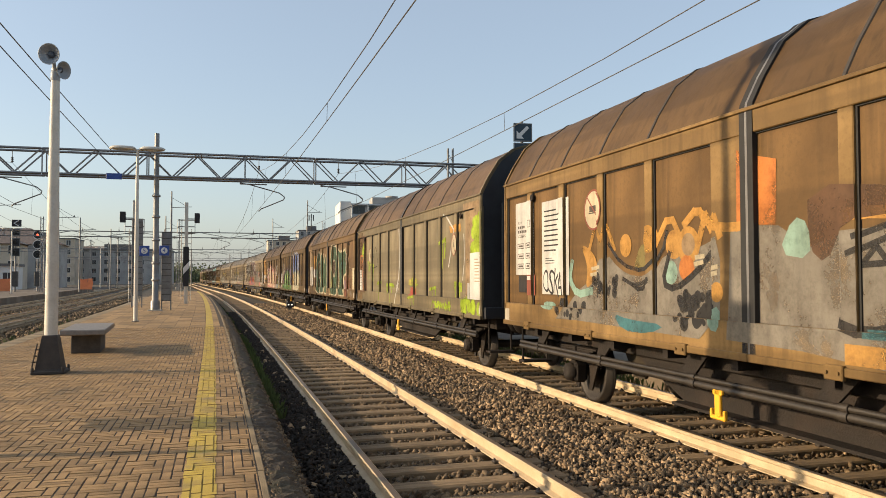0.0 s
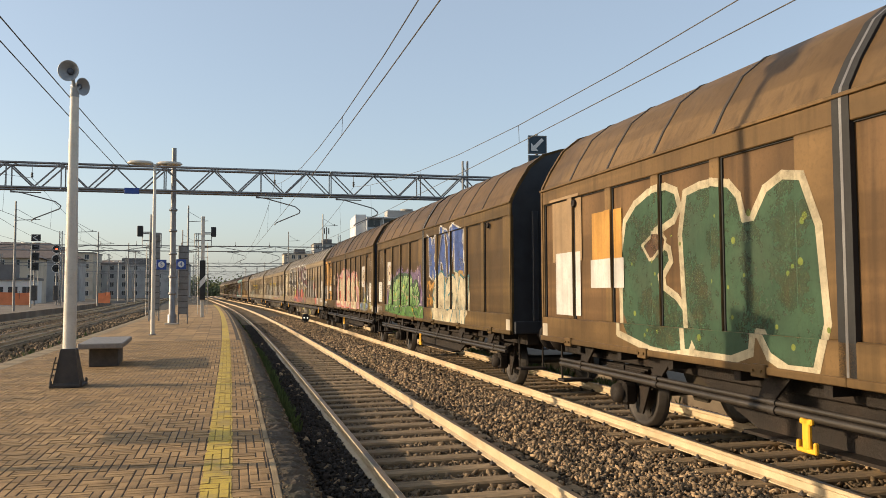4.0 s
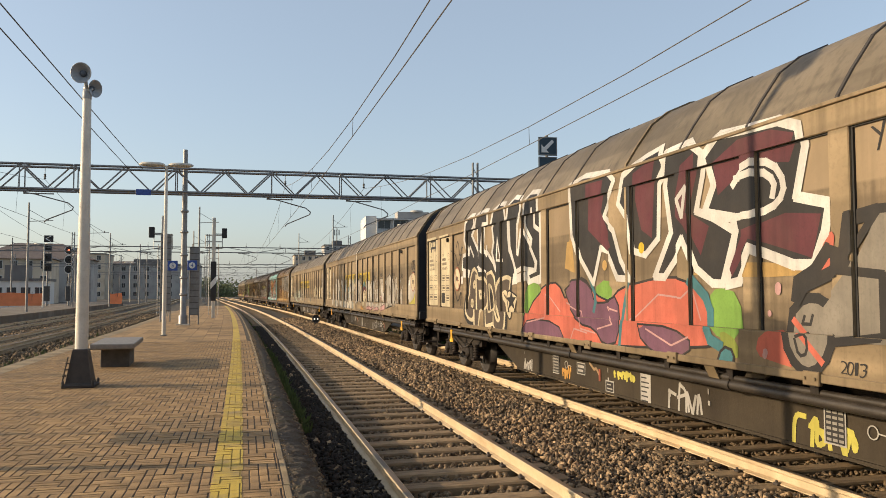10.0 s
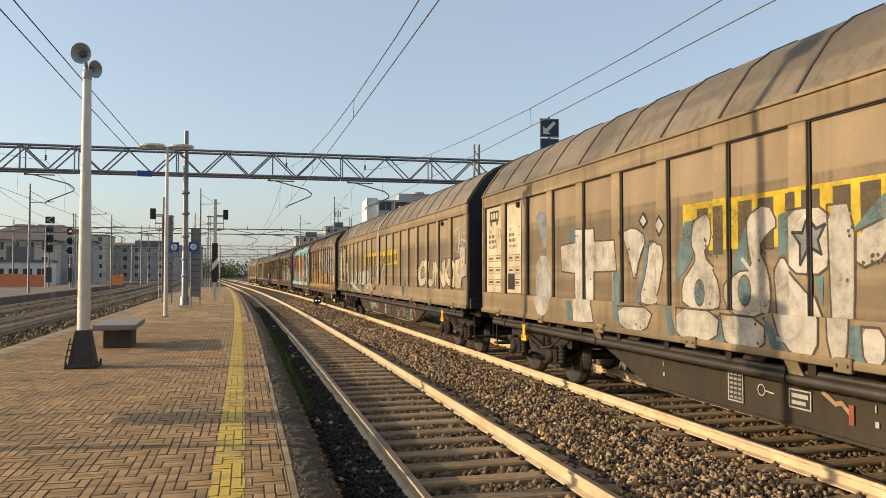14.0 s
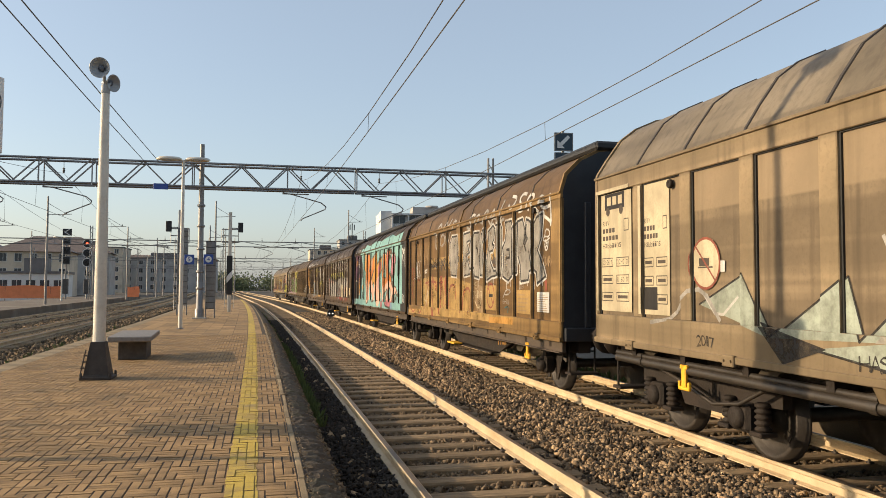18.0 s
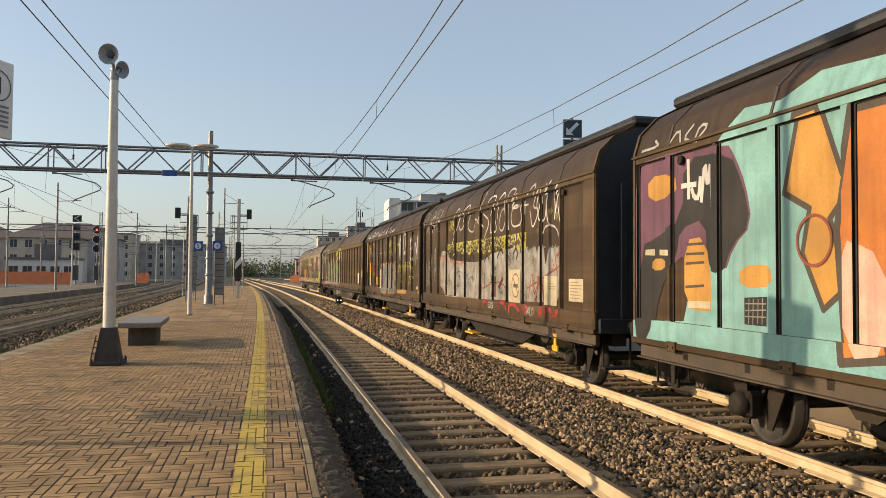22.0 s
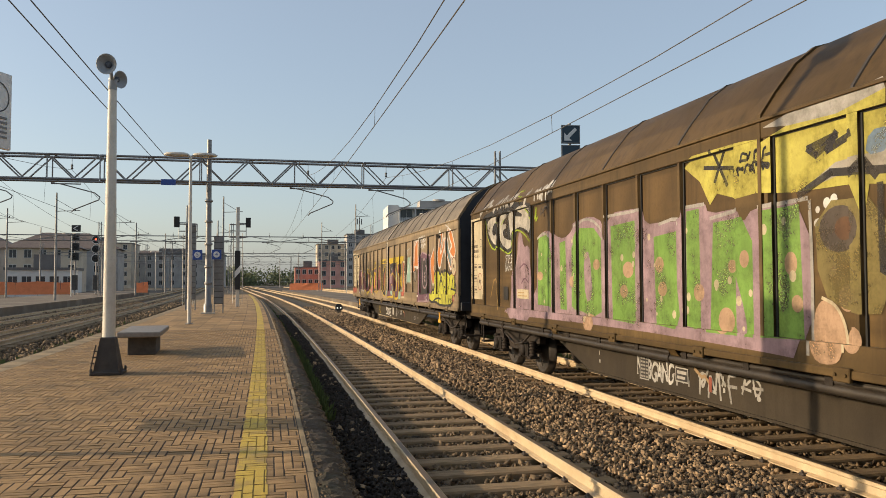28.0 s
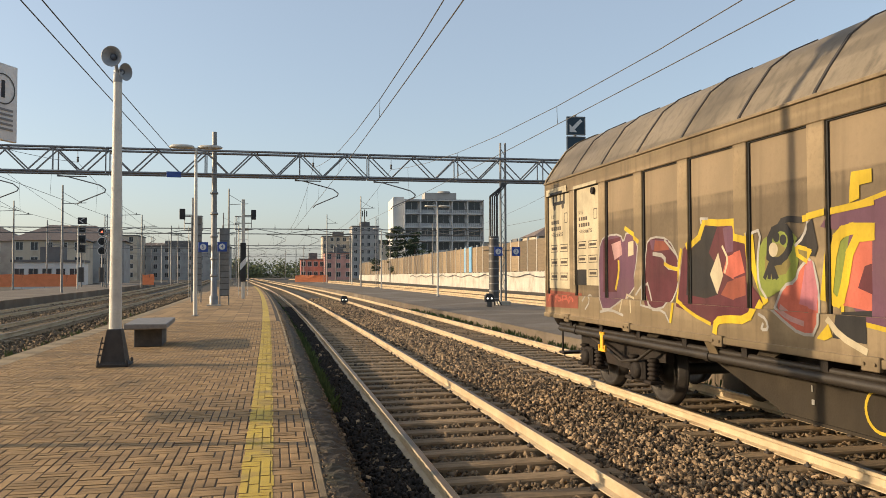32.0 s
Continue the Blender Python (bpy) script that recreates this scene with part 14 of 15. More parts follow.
a = Art(E2, "slat")
a.rect(0.27, 1.91, 1.07, 3.25, "amber")
a.rect(0.37, 2.91, 1.02, 3.19, "ochre")
a.rect(1.24, 1.35, 2.03, 2.34, "amber")
a.rect(1.23, 1.32, 2.03, 1.7, "cream")
a.rect(3.26, 1.38, 4.01, 1.71, "amber")
a.no_entry(4.65, 1.64, 0.26, 'cream')
a.rect(2.36, 1.41, 2.79, 1.64, "char")
a.rect(2.45, 1.74, 2.78, 1.9, "ochre")
a.rect(12.19, 1.35, 12.39, 1.44, "cream")
a.rect(8.71, 1.15, 10.2, 1.26, "ochre")
a.done("plate", "amber and cream plates")

a = Art(H4, "slatbogie")
a.poly([(1.02, 3.22), (1.24, 3.28), (2.56, 3.35), (3.22, 3.37), (4.24, 3.25), (4.24, 2.58), (3.65, 2.78), (3.36, 2.79), (3.13, 2.61), (2.9, 2.31), (2.27, 2.47), (1.72, 2.51), (1.25, 2.75)], "char", 0)
a.stroke([(1.09, 3.14), (1.25, 2.71), (1.71, 2.46), (2.0, 2.56), (2.36, 2.45), (2.85, 2.34), (3.13, 2.57), (3.12, 2.78), (3.36, 2.82), (3.78, 2.7), (4.09, 2.52)], 0.03, "lime", 1)
a.poly([(1.33, 3.15), (1.95, 3.22), (2.07, 3.08), (1.68, 3.04), (1.57, 2.85), (1.78, 2.77), (1.95, 2.87), (2.08, 2.7), (1.84, 2.55), (1.37, 2.79), (1.19, 3.05)], "bone", 1)
a.poly([(2.09, 3.16), (2.56, 3.22), (2.68, 3.1), (2.43, 3.08), (2.37, 2.98), (2.62, 2.98), (2.59, 2.88), (2.39, 2.88), (2.37, 2.73), (2.82, 2.63), (3.05, 2.67), (2.82, 2.42), (2.22, 2.59), (2.12, 2.89)], "bone", 1)
a.poly([(2.71, 3.2), (3.16, 3.21), (3.2, 3.03), (3.37, 3.26), (4.19, 3.23), (4.2, 2.64), (3.79, 2.81), (3.41, 2.87), (3.09, 2.8), (2.94, 2.61), (2.84, 2.86)], "bone", 1)
a.poly([(3.26, 3.2), (3.63, 3.09), (3.58, 3.05), (3.26, 3.08)], "char", 0)
a.poly([(3.6, 3.26), (3.92, 3.13), (4.21, 2.93), (4.21, 3.08)], "char", 0)
a.stroke([(3.74, 3.21), (3.99, 3.08), (4.2, 2.96)], 0.028, "lime", 0)
a.stroke([(3.64, 3.33), (3.69, 3.41), (3.45, 3.45)], 0.028, "lime", 0)
a.stroke([(3.26, 3.45), (3.37, 3.54), (3.66, 3.54)], 0.028, "lime", 0)
a.stroke([(2.28, 2.99), (2.42, 3.07)], 0.028, "lime", 0)
a.stroke([(1.94, 3.13), (2.03, 3.03), (2.09, 3.14)], 0.028, "lime", 0)
a.stroke([(0.81, 3.31), (1.24, 3.49), (1.42, 3.58), (1.53, 3.42), (1.7, 3.41)], 0.085, "chalk", 1)
a.stroke([(1.83, 3.29), (2.09, 3.43), (2.3, 3.5)], 0.085, "chalk", 1)
a.stroke([(2.38, 3.34), (2.49, 3.54), (2.63, 3.52), (2.58, 3.35)], 0.085, "chalk", 1)
a.stroke([(2.72, 3.32), (2.99, 3.46), (3.37, 3.5)], 0.085, "chalk", 1)
a.stroke([(3.06, 3.32), (3.3, 3.4)], 0.085, "chalk", 1)
a.stroke([(3.87, 3.26), (3.99, 3.39), (4.13, 3.48)], 0.085, "chalk", 1)
a.stroke([(1.47, 3.53), (1.35, 3.34)], 0.05, "chalk", 1)
a.stroke([(1.99, 3.4), (2.19, 3.32)], 0.05, "chalk", 1)
a.stroke([(2.74, 3.46), (2.9, 3.3)], 0.05, "chalk", 1)
a.poly([(2.76, 1.29), (4.44, 1.42), (4.45, 2.62), (5.03, 2.72), (5.57, 2.52), (5.94, 2.54), (6.3, 2.76), (6.85, 2.8), (7.29, 2.67), (7.4, 2.3), (7.41, 2.78), (8.49, 2.77), (8.58, 2.54), (9.01, 2.54), (9.48, 2.52), (9.56, 2.68), (9.97, 2.7), (10.04, 2.55), (10.63, 2.57), (10.72, 2.39), (10.92, 2.55), (11.68, 2.57), (11.69, 1.11), (10.91, 1.14), (7.97, 1.19), (2.57, 1.16)], "mauve", 1)
a.poly([(4.54, 2.59), (5.0, 2.63), (5.27, 2.29), (5.27, 1.38), (4.47, 1.4)], "leaf", 0)
a.poly([(5.56, 2.45), (5.82, 2.48), (5.86, 1.35), (5.58, 1.36)], "leaf", 0)
a.poly([(6.07, 1.41), (6.08, 2.35), (6.41, 2.64), (6.95, 2.61), (7.29, 2.38), (7.28, 1.39), (6.93, 1.29)], "leaf", 0)
a.poly([(7.54, 2.59), (8.32, 2.62), (8.35, 1.26), (7.58, 1.29)], "leaf", 0)
a.poly([(8.79, 2.37), (9.35, 2.41), (9.41, 1.82), (9.48, 1.42), (9.39, 1.25), (8.84, 1.29)], "leaf", 0)
a.poly([(9.58, 2.62), (9.85, 2.63), (9.86, 1.28), (9.56, 1.3)], "leaf", 0)
a.poly([(10.13, 2.45), (10.71, 2.47), (10.89, 2.21), (10.89, 1.26), (10.05, 1.26)], "leaf", 0)
a.poly([(10.99, 2.5), (11.54, 2.52), (11.58, 1.29), (11.01, 1.27)], "leaf", 0)
a.poly([(6.56, 2.23), (6.8, 2.28), (6.9, 1.56), (6.62, 1.49)], "mauve", 1)
a.poly([(10.55, 1.99), (10.76, 1.48), (10.79, 1.26), (10.58, 1.24)], "mauve", 1)
a.stroke([(4.48, 2.58), (4.83, 2.68), (5.17, 2.53)], 0.04, "chalk", 1)
a.stroke([(6.27, 2.68), (6.63, 2.78), (7.09, 2.67), (7.33, 2.42)], 0.04, "chalk", 1)
a.stroke([(7.41, 2.74), (8.49, 2.74)], 0.04, "chalk", 1)
a.stroke([(8.93, 2.52), (9.35, 2.57), (9.43, 2.49)], 0.04, "chalk", 1)
a.stroke([(9.56, 2.67), (9.95, 2.67)], 0.04, "chalk", 1)
a.stroke([(10.08, 2.5), (10.61, 2.55)], 0.04, "chalk", 1)
a.stroke([(10.99, 2.54), (11.65, 2.56)], 0.04, "chalk", 1)
a.stroke([(11.68, 2.53), (11.7, 1.97), (11.69, 1.17)], 0.04, "chalk", 1)
a.disc(8.07, 1.97, 0.16, "peach", 0.11)
a.disc(7.94, 1.68, 0.12, "peach", 0.09)
a.disc(8.93, 2.02, 0.11, "peach", 0.10)
a.disc(9.00, 1.72, 0.11, "peach", 0.09)
a.disc(9.83, 1.69, 0.11, "peach", 0.10)
a.disc(10.48, 1.97, 0.08, "peach", 0.07)
a.disc(10.75, 2.04, 0.08, "peach", 0.09)
a.disc(11.41, 1.98, 0.09, "peach", 0.11)
a.disc(11.49, 1.61, 0.08, "peach", 0.08)
a.disc(10.36, 1.40, 0.15, "peach", 0.14)
a.disc(6.83, 1.20, 0.19, "peach", 0.13)
a.disc(4.60, 1.91, 0.15, "peach", 0.08)
a.disc(6.12, 1.81, 0.14, "peach", 0.09)
a.disc(7.04, 2.06, 0.12, "peach", 0.08)
a.disc(11.95, 1.92, 0.05, "peach", 0.07)
a.disc(12.12, 1.67, 0.10, "peach", 0.11)
a.disc(12.22, 1.33, 0.10, "peach", 0.11)
a.drops(4.59, 1.21, 11.57, 2.50, 34, 0.02, 0.05, "cream", 3)
a.drops(11.72, 2.31, 12.01, 2.56, 14, 0.02, 0.05, "white", 4)
a.poly([(11.72, 1.11), (11.7, 1.52), (11.82, 1.67), (11.99, 1.63), (12.09, 1.44), (12.13, 1.25), (12.05, 1.1)], "peach", 2)
a.stroke([(11.82, 1.67), (12.0, 1.61), (12.11, 1.42), (12.12, 1.23)], 0.03, "cream", 2)
a.poly([(11.74, 2.52), (12.61, 2.48), (12.59, 1.56), (12.19, 1.54), (11.78, 1.72)], "olive", 1)
a.disc(12.05, 2.26, 0.25, "umber", 0.20)
a.disc(12.11, 2.26, 0.12, "brown", 0.10)
a.poly([(9.55, 3.13), (9.8, 3.23), (10.23, 3.23), (10.72, 3.23), (11.05, 3.2), (11.09, 2.92), (10.95, 2.68), (10.61, 2.66), (10.22, 2.76), (10.08, 2.65), (9.88, 2.93)], "lemon", 0)
a.poly([(10.97, 2.68), (10.97, 3.15), (11.48, 3.26), (12.1, 3.23), (12.64, 3.32), (12.62, 2.57), (12.4, 2.6), (12.34, 2.37), (12.22, 2.62), (11.5, 2.63)], "lemon", 0)
a.poly([(11.54, 2.62), (12.02, 2.83), (12.62, 2.86), (12.62, 2.68), (12.09, 2.72)], "silver", 0)
a.poly([(12.41, 3.03), (12.63, 3.03), (12.62, 2.84), (12.35, 2.83)], "sky", 1)
a.poly([(11.1, 3.3), (11.67, 3.4), (12.24, 3.37), (12.6, 3.42), (12.64, 3.32), (12.1, 3.23), (11.48, 3.25)], "chalk", 0)
a.stroke([(11.54, 2.6), (11.96, 2.75), (12.62, 2.69)], 0.07, "char", 0)
a.stroke([(11.68, 3.0), (12.03, 3.06), (11.78, 2.93), (11.68, 3.0)], 0.07, "char", 0)
a.stroke([(12.03, 3.08), (11.92, 2.95), (12.23, 3.04)], 0.07, "char", 0)
a.stroke([(12.22, 2.71), (12.35, 2.79), (12.47, 2.66)], 0.07, "char", 0)
a.stroke([(12.51, 2.58), (12.52, 1.91), (12.6, 1.87)], 0.07, "char", 0)
a.stroke([(10.15, 3.23), (10.41, 2.83)], 0.045, "char", 0)
a.stroke([(10.37, 3.2), (10.18, 2.89)], 0.045, "char", 0)
a.stroke([(9.98, 3.07), (10.54, 2.99)], 0.045, "char", 0)
a.scrawl(10.70, 3.00, 11.22, 3.11, 7, 0.03, "char", 5)
a.scrawl(10.52, 2.88, 11.19, 3.00, 8, 0.03, "char", 6)
a.scrawl(4.61, 3.31, 5.57, 3.56, 5, 0.05, "chalk", 7)
a.word("NOBGANG", 7.84, 0.52, 8.83, 0.79, "white", fat=0.02, seed=4)
a.scrawl(8.90, 0.51, 9.21, 0.80, 3, 0.03, "chalk", 9)
a.scrawl(9.41, 0.46, 10.21, 0.84, 6, 0.035, "chalk", 10)
a.scrawl(10.26, 0.58, 10.67, 0.82, 4, 0.03, "chalk", 11)
a.poly([(2.78, 0.99), (2.95, 1.78), (3.32, 2.24), (3.36, 2.75), (3.58, 2.76), (3.72, 2.44), (3.96, 2.5), (4.16, 2.3), (4.27, 1.74), (4.23, 1.02)], "mauve", 1)
a.stroke([(3.56, 1.78), (3.75, 1.89), (3.97, 1.79)], 0.03, "plum", 1)
a.stroke([(3.47, 2.07), (3.75, 2.17), (4.02, 2.02)], 0.03, "plum", 1)
a.word("STOP COP", 2.56, 2.19, 3.13, 2.34, "white", fat=0.0, seed=3)
a.word("NACHOS!", 2.56, 2.01, 3.08, 2.19, "white", fat=0.0, seed=4)
a.scrawl(4.44, 3.23, 5.21, 3.52, 6, 0.07, "white", 12)
a.stroke([(4.34, 2.95), (4.44, 3.19), (4.38, 2.9), (4.48, 2.96)], 0.05, "lime", 1)
a.scrawl(4.63, 2.95, 4.98, 3.12, 4, 0.04, "umber", 13)
a.stroke([(1.47, 1.49), (1.77, 1.94), (2.04, 1.64), (2.16, 1.23)], 0.04, "ochre", 1)
a.poly([(3.46, 1.67), (4.09, 1.66), (4.11, 1.49), (3.46, 1.48)], "cream", 0)
a.done("graffiti", "green and mauve letters, silver letters and yellow bursts")

Art(H4, "slatbogie").belly_marks().done("stencil", "pale stencilled marks")

a = Art(H4, "slatbogie")
a.data_panel(0.02, 1.41, 0.82, 3.25, "cream", False, 3, ())
a.no_entry(0.62, 1.81, 0.2, 'cream')
a.rect(2.42, 1.44, 2.74, 1.71, "char")
a.rect(3.31, 1.49, 3.96, 1.66, "cream")
a.lines(3.37, 1.51, 3.93, 1.63, 2, "ochre")
a.rect(20.07, 1.36, 20.84, 1.86, "white")
a.no_entry(21.6, 1.83, 0.24, None)
a.done("data_panel", "cream data panel and small plates")

a = Art(H5, "bogie")
a.rect(9.36, 2.52, 14.24, 2.7, "yellow")
a.rect(9.55, 2.55, 9.81, 2.65, "umber")
a.rect(9.9, 2.54, 10.17, 2.65, "umber")
a.rect(10.28, 2.54, 10.69, 2.64, "umber")
a.rect(10.88, 2.5, 11.22, 2.65, "umber")
a.poly([(7.31, 1.44), (7.39, 2.36), (8.04, 2.49), (8.18, 1.33)], "plum", 1)
a.stroke([(7.31, 1.44), (7.39, 2.36), (8.04, 2.49), (8.18, 1.33)], 0.04, "yellow", 1, True)
a.poly([(8.22, 1.31), (8.48, 2.47), (9.21, 2.39), (9.34, 1.95), (8.94, 1.52)], "maroon", 1)
a.stroke([(8.22, 1.31), (8.48, 2.47), (9.21, 2.39), (9.34, 1.95), (8.94, 1.52)], 0.04, "yellow", 1, True)
a.poly([(9.57, 1.5), (9.67, 2.2), (10.28, 2.5), (10.63, 2.3), (10.68, 1.28), (10.24, 1.22)], "char", 1)
a.stroke([(9.57, 1.5), (9.67, 2.2), (10.28, 2.5), (10.63, 2.3), (10.68, 1.28), (10.24, 1.22)], 0.04, "yellow", 1, True)
a.poly([(9.81, 1.67), (9.9, 2.07), (10.27, 2.26), (10.25, 1.55)], "brick", 0)
a.poly([(10.03, 1.41), (10.09, 1.94), (10.35, 1.93), (10.27, 1.39)], "ochre", 0)
a.poly([(8.53, 1.88), (8.63, 2.33), (9.09, 2.27), (8.99, 1.88)], "brick", 0)
a.stroke([(8.82, 2.39), (8.72, 1.95), (9.16, 1.74)], 0.025, "chalk", 1)
a.poly([(10.78, 1.32), (10.88, 2.23), (11.08, 2.16), (11.03, 1.27)], "mint", 1)
a.poly([(11.05, 1.2), (11.11, 1.57), (11.38, 2.5), (11.96, 2.54), (12.79, 2.53), (12.78, 2.37), (12.61, 2.23), (12.85, 1.81), (12.76, 1.66), (12.35, 1.23), (11.71, 1.24)], "plum", 0)
a.stroke([(11.05, 1.2), (11.11, 1.57), (11.38, 2.5), (11.96, 2.54), (12.79, 2.53), (12.78, 2.37), (12.61, 2.23), (12.85, 1.81), (12.76, 1.66), (12.35, 1.23), (11.71, 1.24)], 0.06, "yellow", 0, True)
a.poly([(11.41, 2.09), (11.48, 2.46), (12.66, 2.5), (12.52, 2.31), (11.95, 2.21)], "char", 0)
a.poly([(11.34, 1.75), (11.47, 2.09), (11.84, 2.13), (11.73, 1.75)], "mauve", 0)
a.poly([(11.82, 1.34), (11.83, 1.7), (12.22, 1.6), (12.27, 1.26)], "mint", 0)
a.poly([(11.84, 1.89), (12.16, 2.07), (12.72, 1.76), (12.41, 1.5)], "maroon", 0)
a.stroke([(11.63, 2.02), (12.15, 2.19), (12.78, 1.83)], 0.06, "yellow", 1)
a.stroke([(11.67, 1.7), (12.13, 1.65), (12.31, 1.26)], 0.05, "yellow", 1)
a.stroke([(11.59, 2.37), (11.85, 2.22), (11.95, 2.37), (12.17, 2.39)], 0.04, "chalk", 1)
a.poly([(13.43, 1.18), (13.54, 1.5), (13.87, 1.55), (14.0, 1.22)], "mint", 1)
a.poly([(12.76, 1.76), (12.86, 2.24), (12.98, 2.09), (12.88, 1.52)], "mint", 1)
a.poly([(12.74, 1.19), (13.07, 2.47), (13.54, 2.47), (13.93, 2.52), (13.87, 2.06), (13.88, 1.64), (13.72, 1.72), (13.6, 2.07), (13.39, 2.08), (13.35, 1.9), (13.58, 1.54), (13.47, 1.24), (13.14, 1.19)], "maroon", 0)
a.stroke([(12.74, 1.19), (13.07, 2.47), (13.54, 2.47), (13.93, 2.52), (13.87, 2.06), (13.88, 1.64), (13.72, 1.72), (13.6, 2.07), (13.39, 2.08), (13.35, 1.9), (13.58, 1.54), (13.47, 1.24), (13.14, 1.19)], 0.08, "yellow", 0, True)
a.poly([(13.07, 1.95), (13.32, 2.36), (13.55, 2.32), (13.46, 2.16)], "brick", 0)
a.poly([(13.63, 2.07), (13.61, 2.38), (13.85, 2.44), (13.79, 1.89)], "char", 0)
a.poly([(12.87, 1.27), (13.08, 1.76), (13.31, 1.81), (13.36, 1.31)], "plum", 0)
a.poly([(14.01, 1.26), (14.15, 1.89), (14.13, 2.5), (14.71, 2.48), (14.67, 1.27)], "brick", 0)
a.stroke([(14.01, 1.26), (14.15, 1.89), (14.13, 2.5), (14.71, 2.48), (14.67, 1.27)], 0.06, "cream", 0, True)
a.poly([(14.32, 1.88), (14.38, 2.07), (14.71, 2.41), (14.69, 1.96)], "char", 0)
a.poly([(14.2, 1.73), (14.28, 2.32), (14.56, 2.41), (14.42, 1.84)], "orange", 0)
a.poly([(14.19, 1.32), (14.25, 1.65), (14.63, 1.77), (14.61, 1.35)], "coral", 1)
a.stroke([(14.68, 1.99), (14.48, 2.01), (14.47, 2.14), (14.69, 2.14)], 0.05, "cream", 0)
a.stroke([(14.26, 1.89), (14.34, 1.81), (14.31, 1.65)], 0.03, "yellow", 1)
a.poly([(16.84, 1.35), (16.87, 2.5), (17.81, 2.59), (18.34, 2.57), (18.32, 1.57), (18.35, 1.18), (16.83, 1.18)], "maroon", 0)
a.word("S", 17.25, 1.6, 18.16, 2.52, 'plum', line='white', fat=0.12, edge=0.05, wob=2)
a.stroke([(16.93, 2.52), (18.36, 2.58), (18.4, 2.1)], 0.07, "white", 1)
a.stroke([(16.84, 1.35), (17.78, 1.39)], 0.06, "white", 1)
a.word("A", 15.88, 2.24, 16.78, 3.09, 'orange', line='white', fat=0.1, edge=0.05, wob=3)
a.poly([(14.83, 1.78), (15.02, 2.63), (15.56, 2.61), (15.57, 1.78)], "mint", 0)
a.stroke([(14.83, 1.74), (14.83, 2.02), (15.53, 2.63), (15.54, 1.75)], 0.05, "white", 0)
a.word("POE1", 17.02, 3.01, 17.78, 3.17, 'white', fat=-0.01)
a.word("VMK", 17.02, 2.8, 17.77, 2.98, 'white', fat=-0.01, wob=7)
a.disc(16.31, 2.0, 0.16, "ash")
a.stroke([(16.09, 2.12), (16.13, 1.87), (16.37, 1.78), (16.59, 1.93), (16.5, 2.17), (16.09, 2.12)], 0.03, "char", 1)
a.drops(17.87, 1.27, 18.22, 1.35, 4, 0.05, 0.1, "white", 3)
a.stroke([(15.1, 2.66), (14.91, 2.85), (15.34, 2.91)], 0.04, "chalk", 0)
a.word("SORE", 9.13, 0.45, 10.34, 0.76, 'white', fat=0.0, wob=4)
a.rect(10.64, 0.52, 10.98, 0.82, "chalk")
a.ring(7.48, 0.66, 0.2, 0.03, "yellow")
a.rect(14.97, 0.53, 15.2, 0.64, "chalk")
a.rect(15.0, 0.54, 15.17, 0.63, "char")
a.poly([(2.33, 1.49), (2.32, 2.16), (2.5, 2.36), (2.98, 2.36), (3.07, 2.23), (3.18, 2.4), (3.6, 2.25), (3.54, 1.91), (3.35, 1.53), (2.52, 1.23)], "plum", 1)
a.stroke([(2.33, 1.49), (2.32, 2.16), (2.5, 2.36), (2.98, 2.36), (3.07, 2.23), (3.18, 2.4), (3.6, 2.25), (3.54, 1.91), (3.35, 1.53), (2.52, 1.23)], 0.025, "chalk", 1, True)
a.poly([(2.48, 1.54), (2.49, 2.29), (2.97, 2.32), (2.85, 1.55)], "maroon", 0)
a.poly([(2.68, 2.23), (2.99, 2.27), (3.03, 2.07), (2.78, 2.0)], "pink", 0)
a.stroke([(2.91, 1.98), (2.92, 1.82), (2.81, 1.59)], 0.05, "yellow", 1)
a.poly([(3.22, 2.24), (3.41, 2.25), (3.38, 2.06), (3.21, 2.04)], "cream", 0)
a.stroke([(3.13, 2.43), (3.37, 2.34), (3.6, 2.23)], 0.06, "yellow", 0)
a.poly([(3.68, 1.4), (3.73, 2.19), (3.91, 2.28), (4.33, 2.24), (4.56, 2.01), (4.61, 1.82), (4.49, 1.54), (4.22, 1.35)], "maroon", 1)
a.stroke([(3.68, 1.4), (3.73, 2.19), (3.91, 2.28), (4.33, 2.24), (4.56, 2.01), (4.61, 1.82), (4.49, 1.54), (4.22, 1.35)], 0.025, "chalk", 1, True)
a.poly([(3.9, 2.11), (3.84, 2.24), (4.32, 2.22), (4.39, 2.1)], "plum", 0)
a.poly([(3.99, 2.23), (4.32, 2.2), (4.35, 2.1), (3.95, 2.09)], "brick", 0)
a.stroke([(3.94, 2.06), (4.23, 2.03), (4.25, 1.89), (4.58, 1.86)], 0.05, "chalk", 1)
a.stroke([(4.23, 1.93), (4.39, 1.88), (4.61, 1.85)], 0.045, "yellow", 1)
a.stroke([(3.05, 1.29), (3.16, 1.52), (3.37, 1.48), (3.39, 1.29)], 0.03, "cream", 0)
a.stroke([(4.24, 2.22), (4.62, 1.97), (4.7, 1.75)], 0.03, "chalk", 1)
a.stroke([(3.52, 1.53), (3.76, 1.7), (3.81, 1.62), (3.93, 1.35), (4.3, 1.36), (4.43, 1.22)], 0.03, "chalk", 1)
a.poly([(4.6, 1.42), (4.76, 2.1), (5.04, 2.22), (5.15, 2.4), (5.73, 2.35), (5.78, 2.19), (6.0, 2.15), (6.0, 1.72), (6.14, 1.6), (6.23, 1.51), (6.03, 1.32), (5.59, 1.33), (5.34, 1.24), (4.89, 1.37)], "maroon", 0)
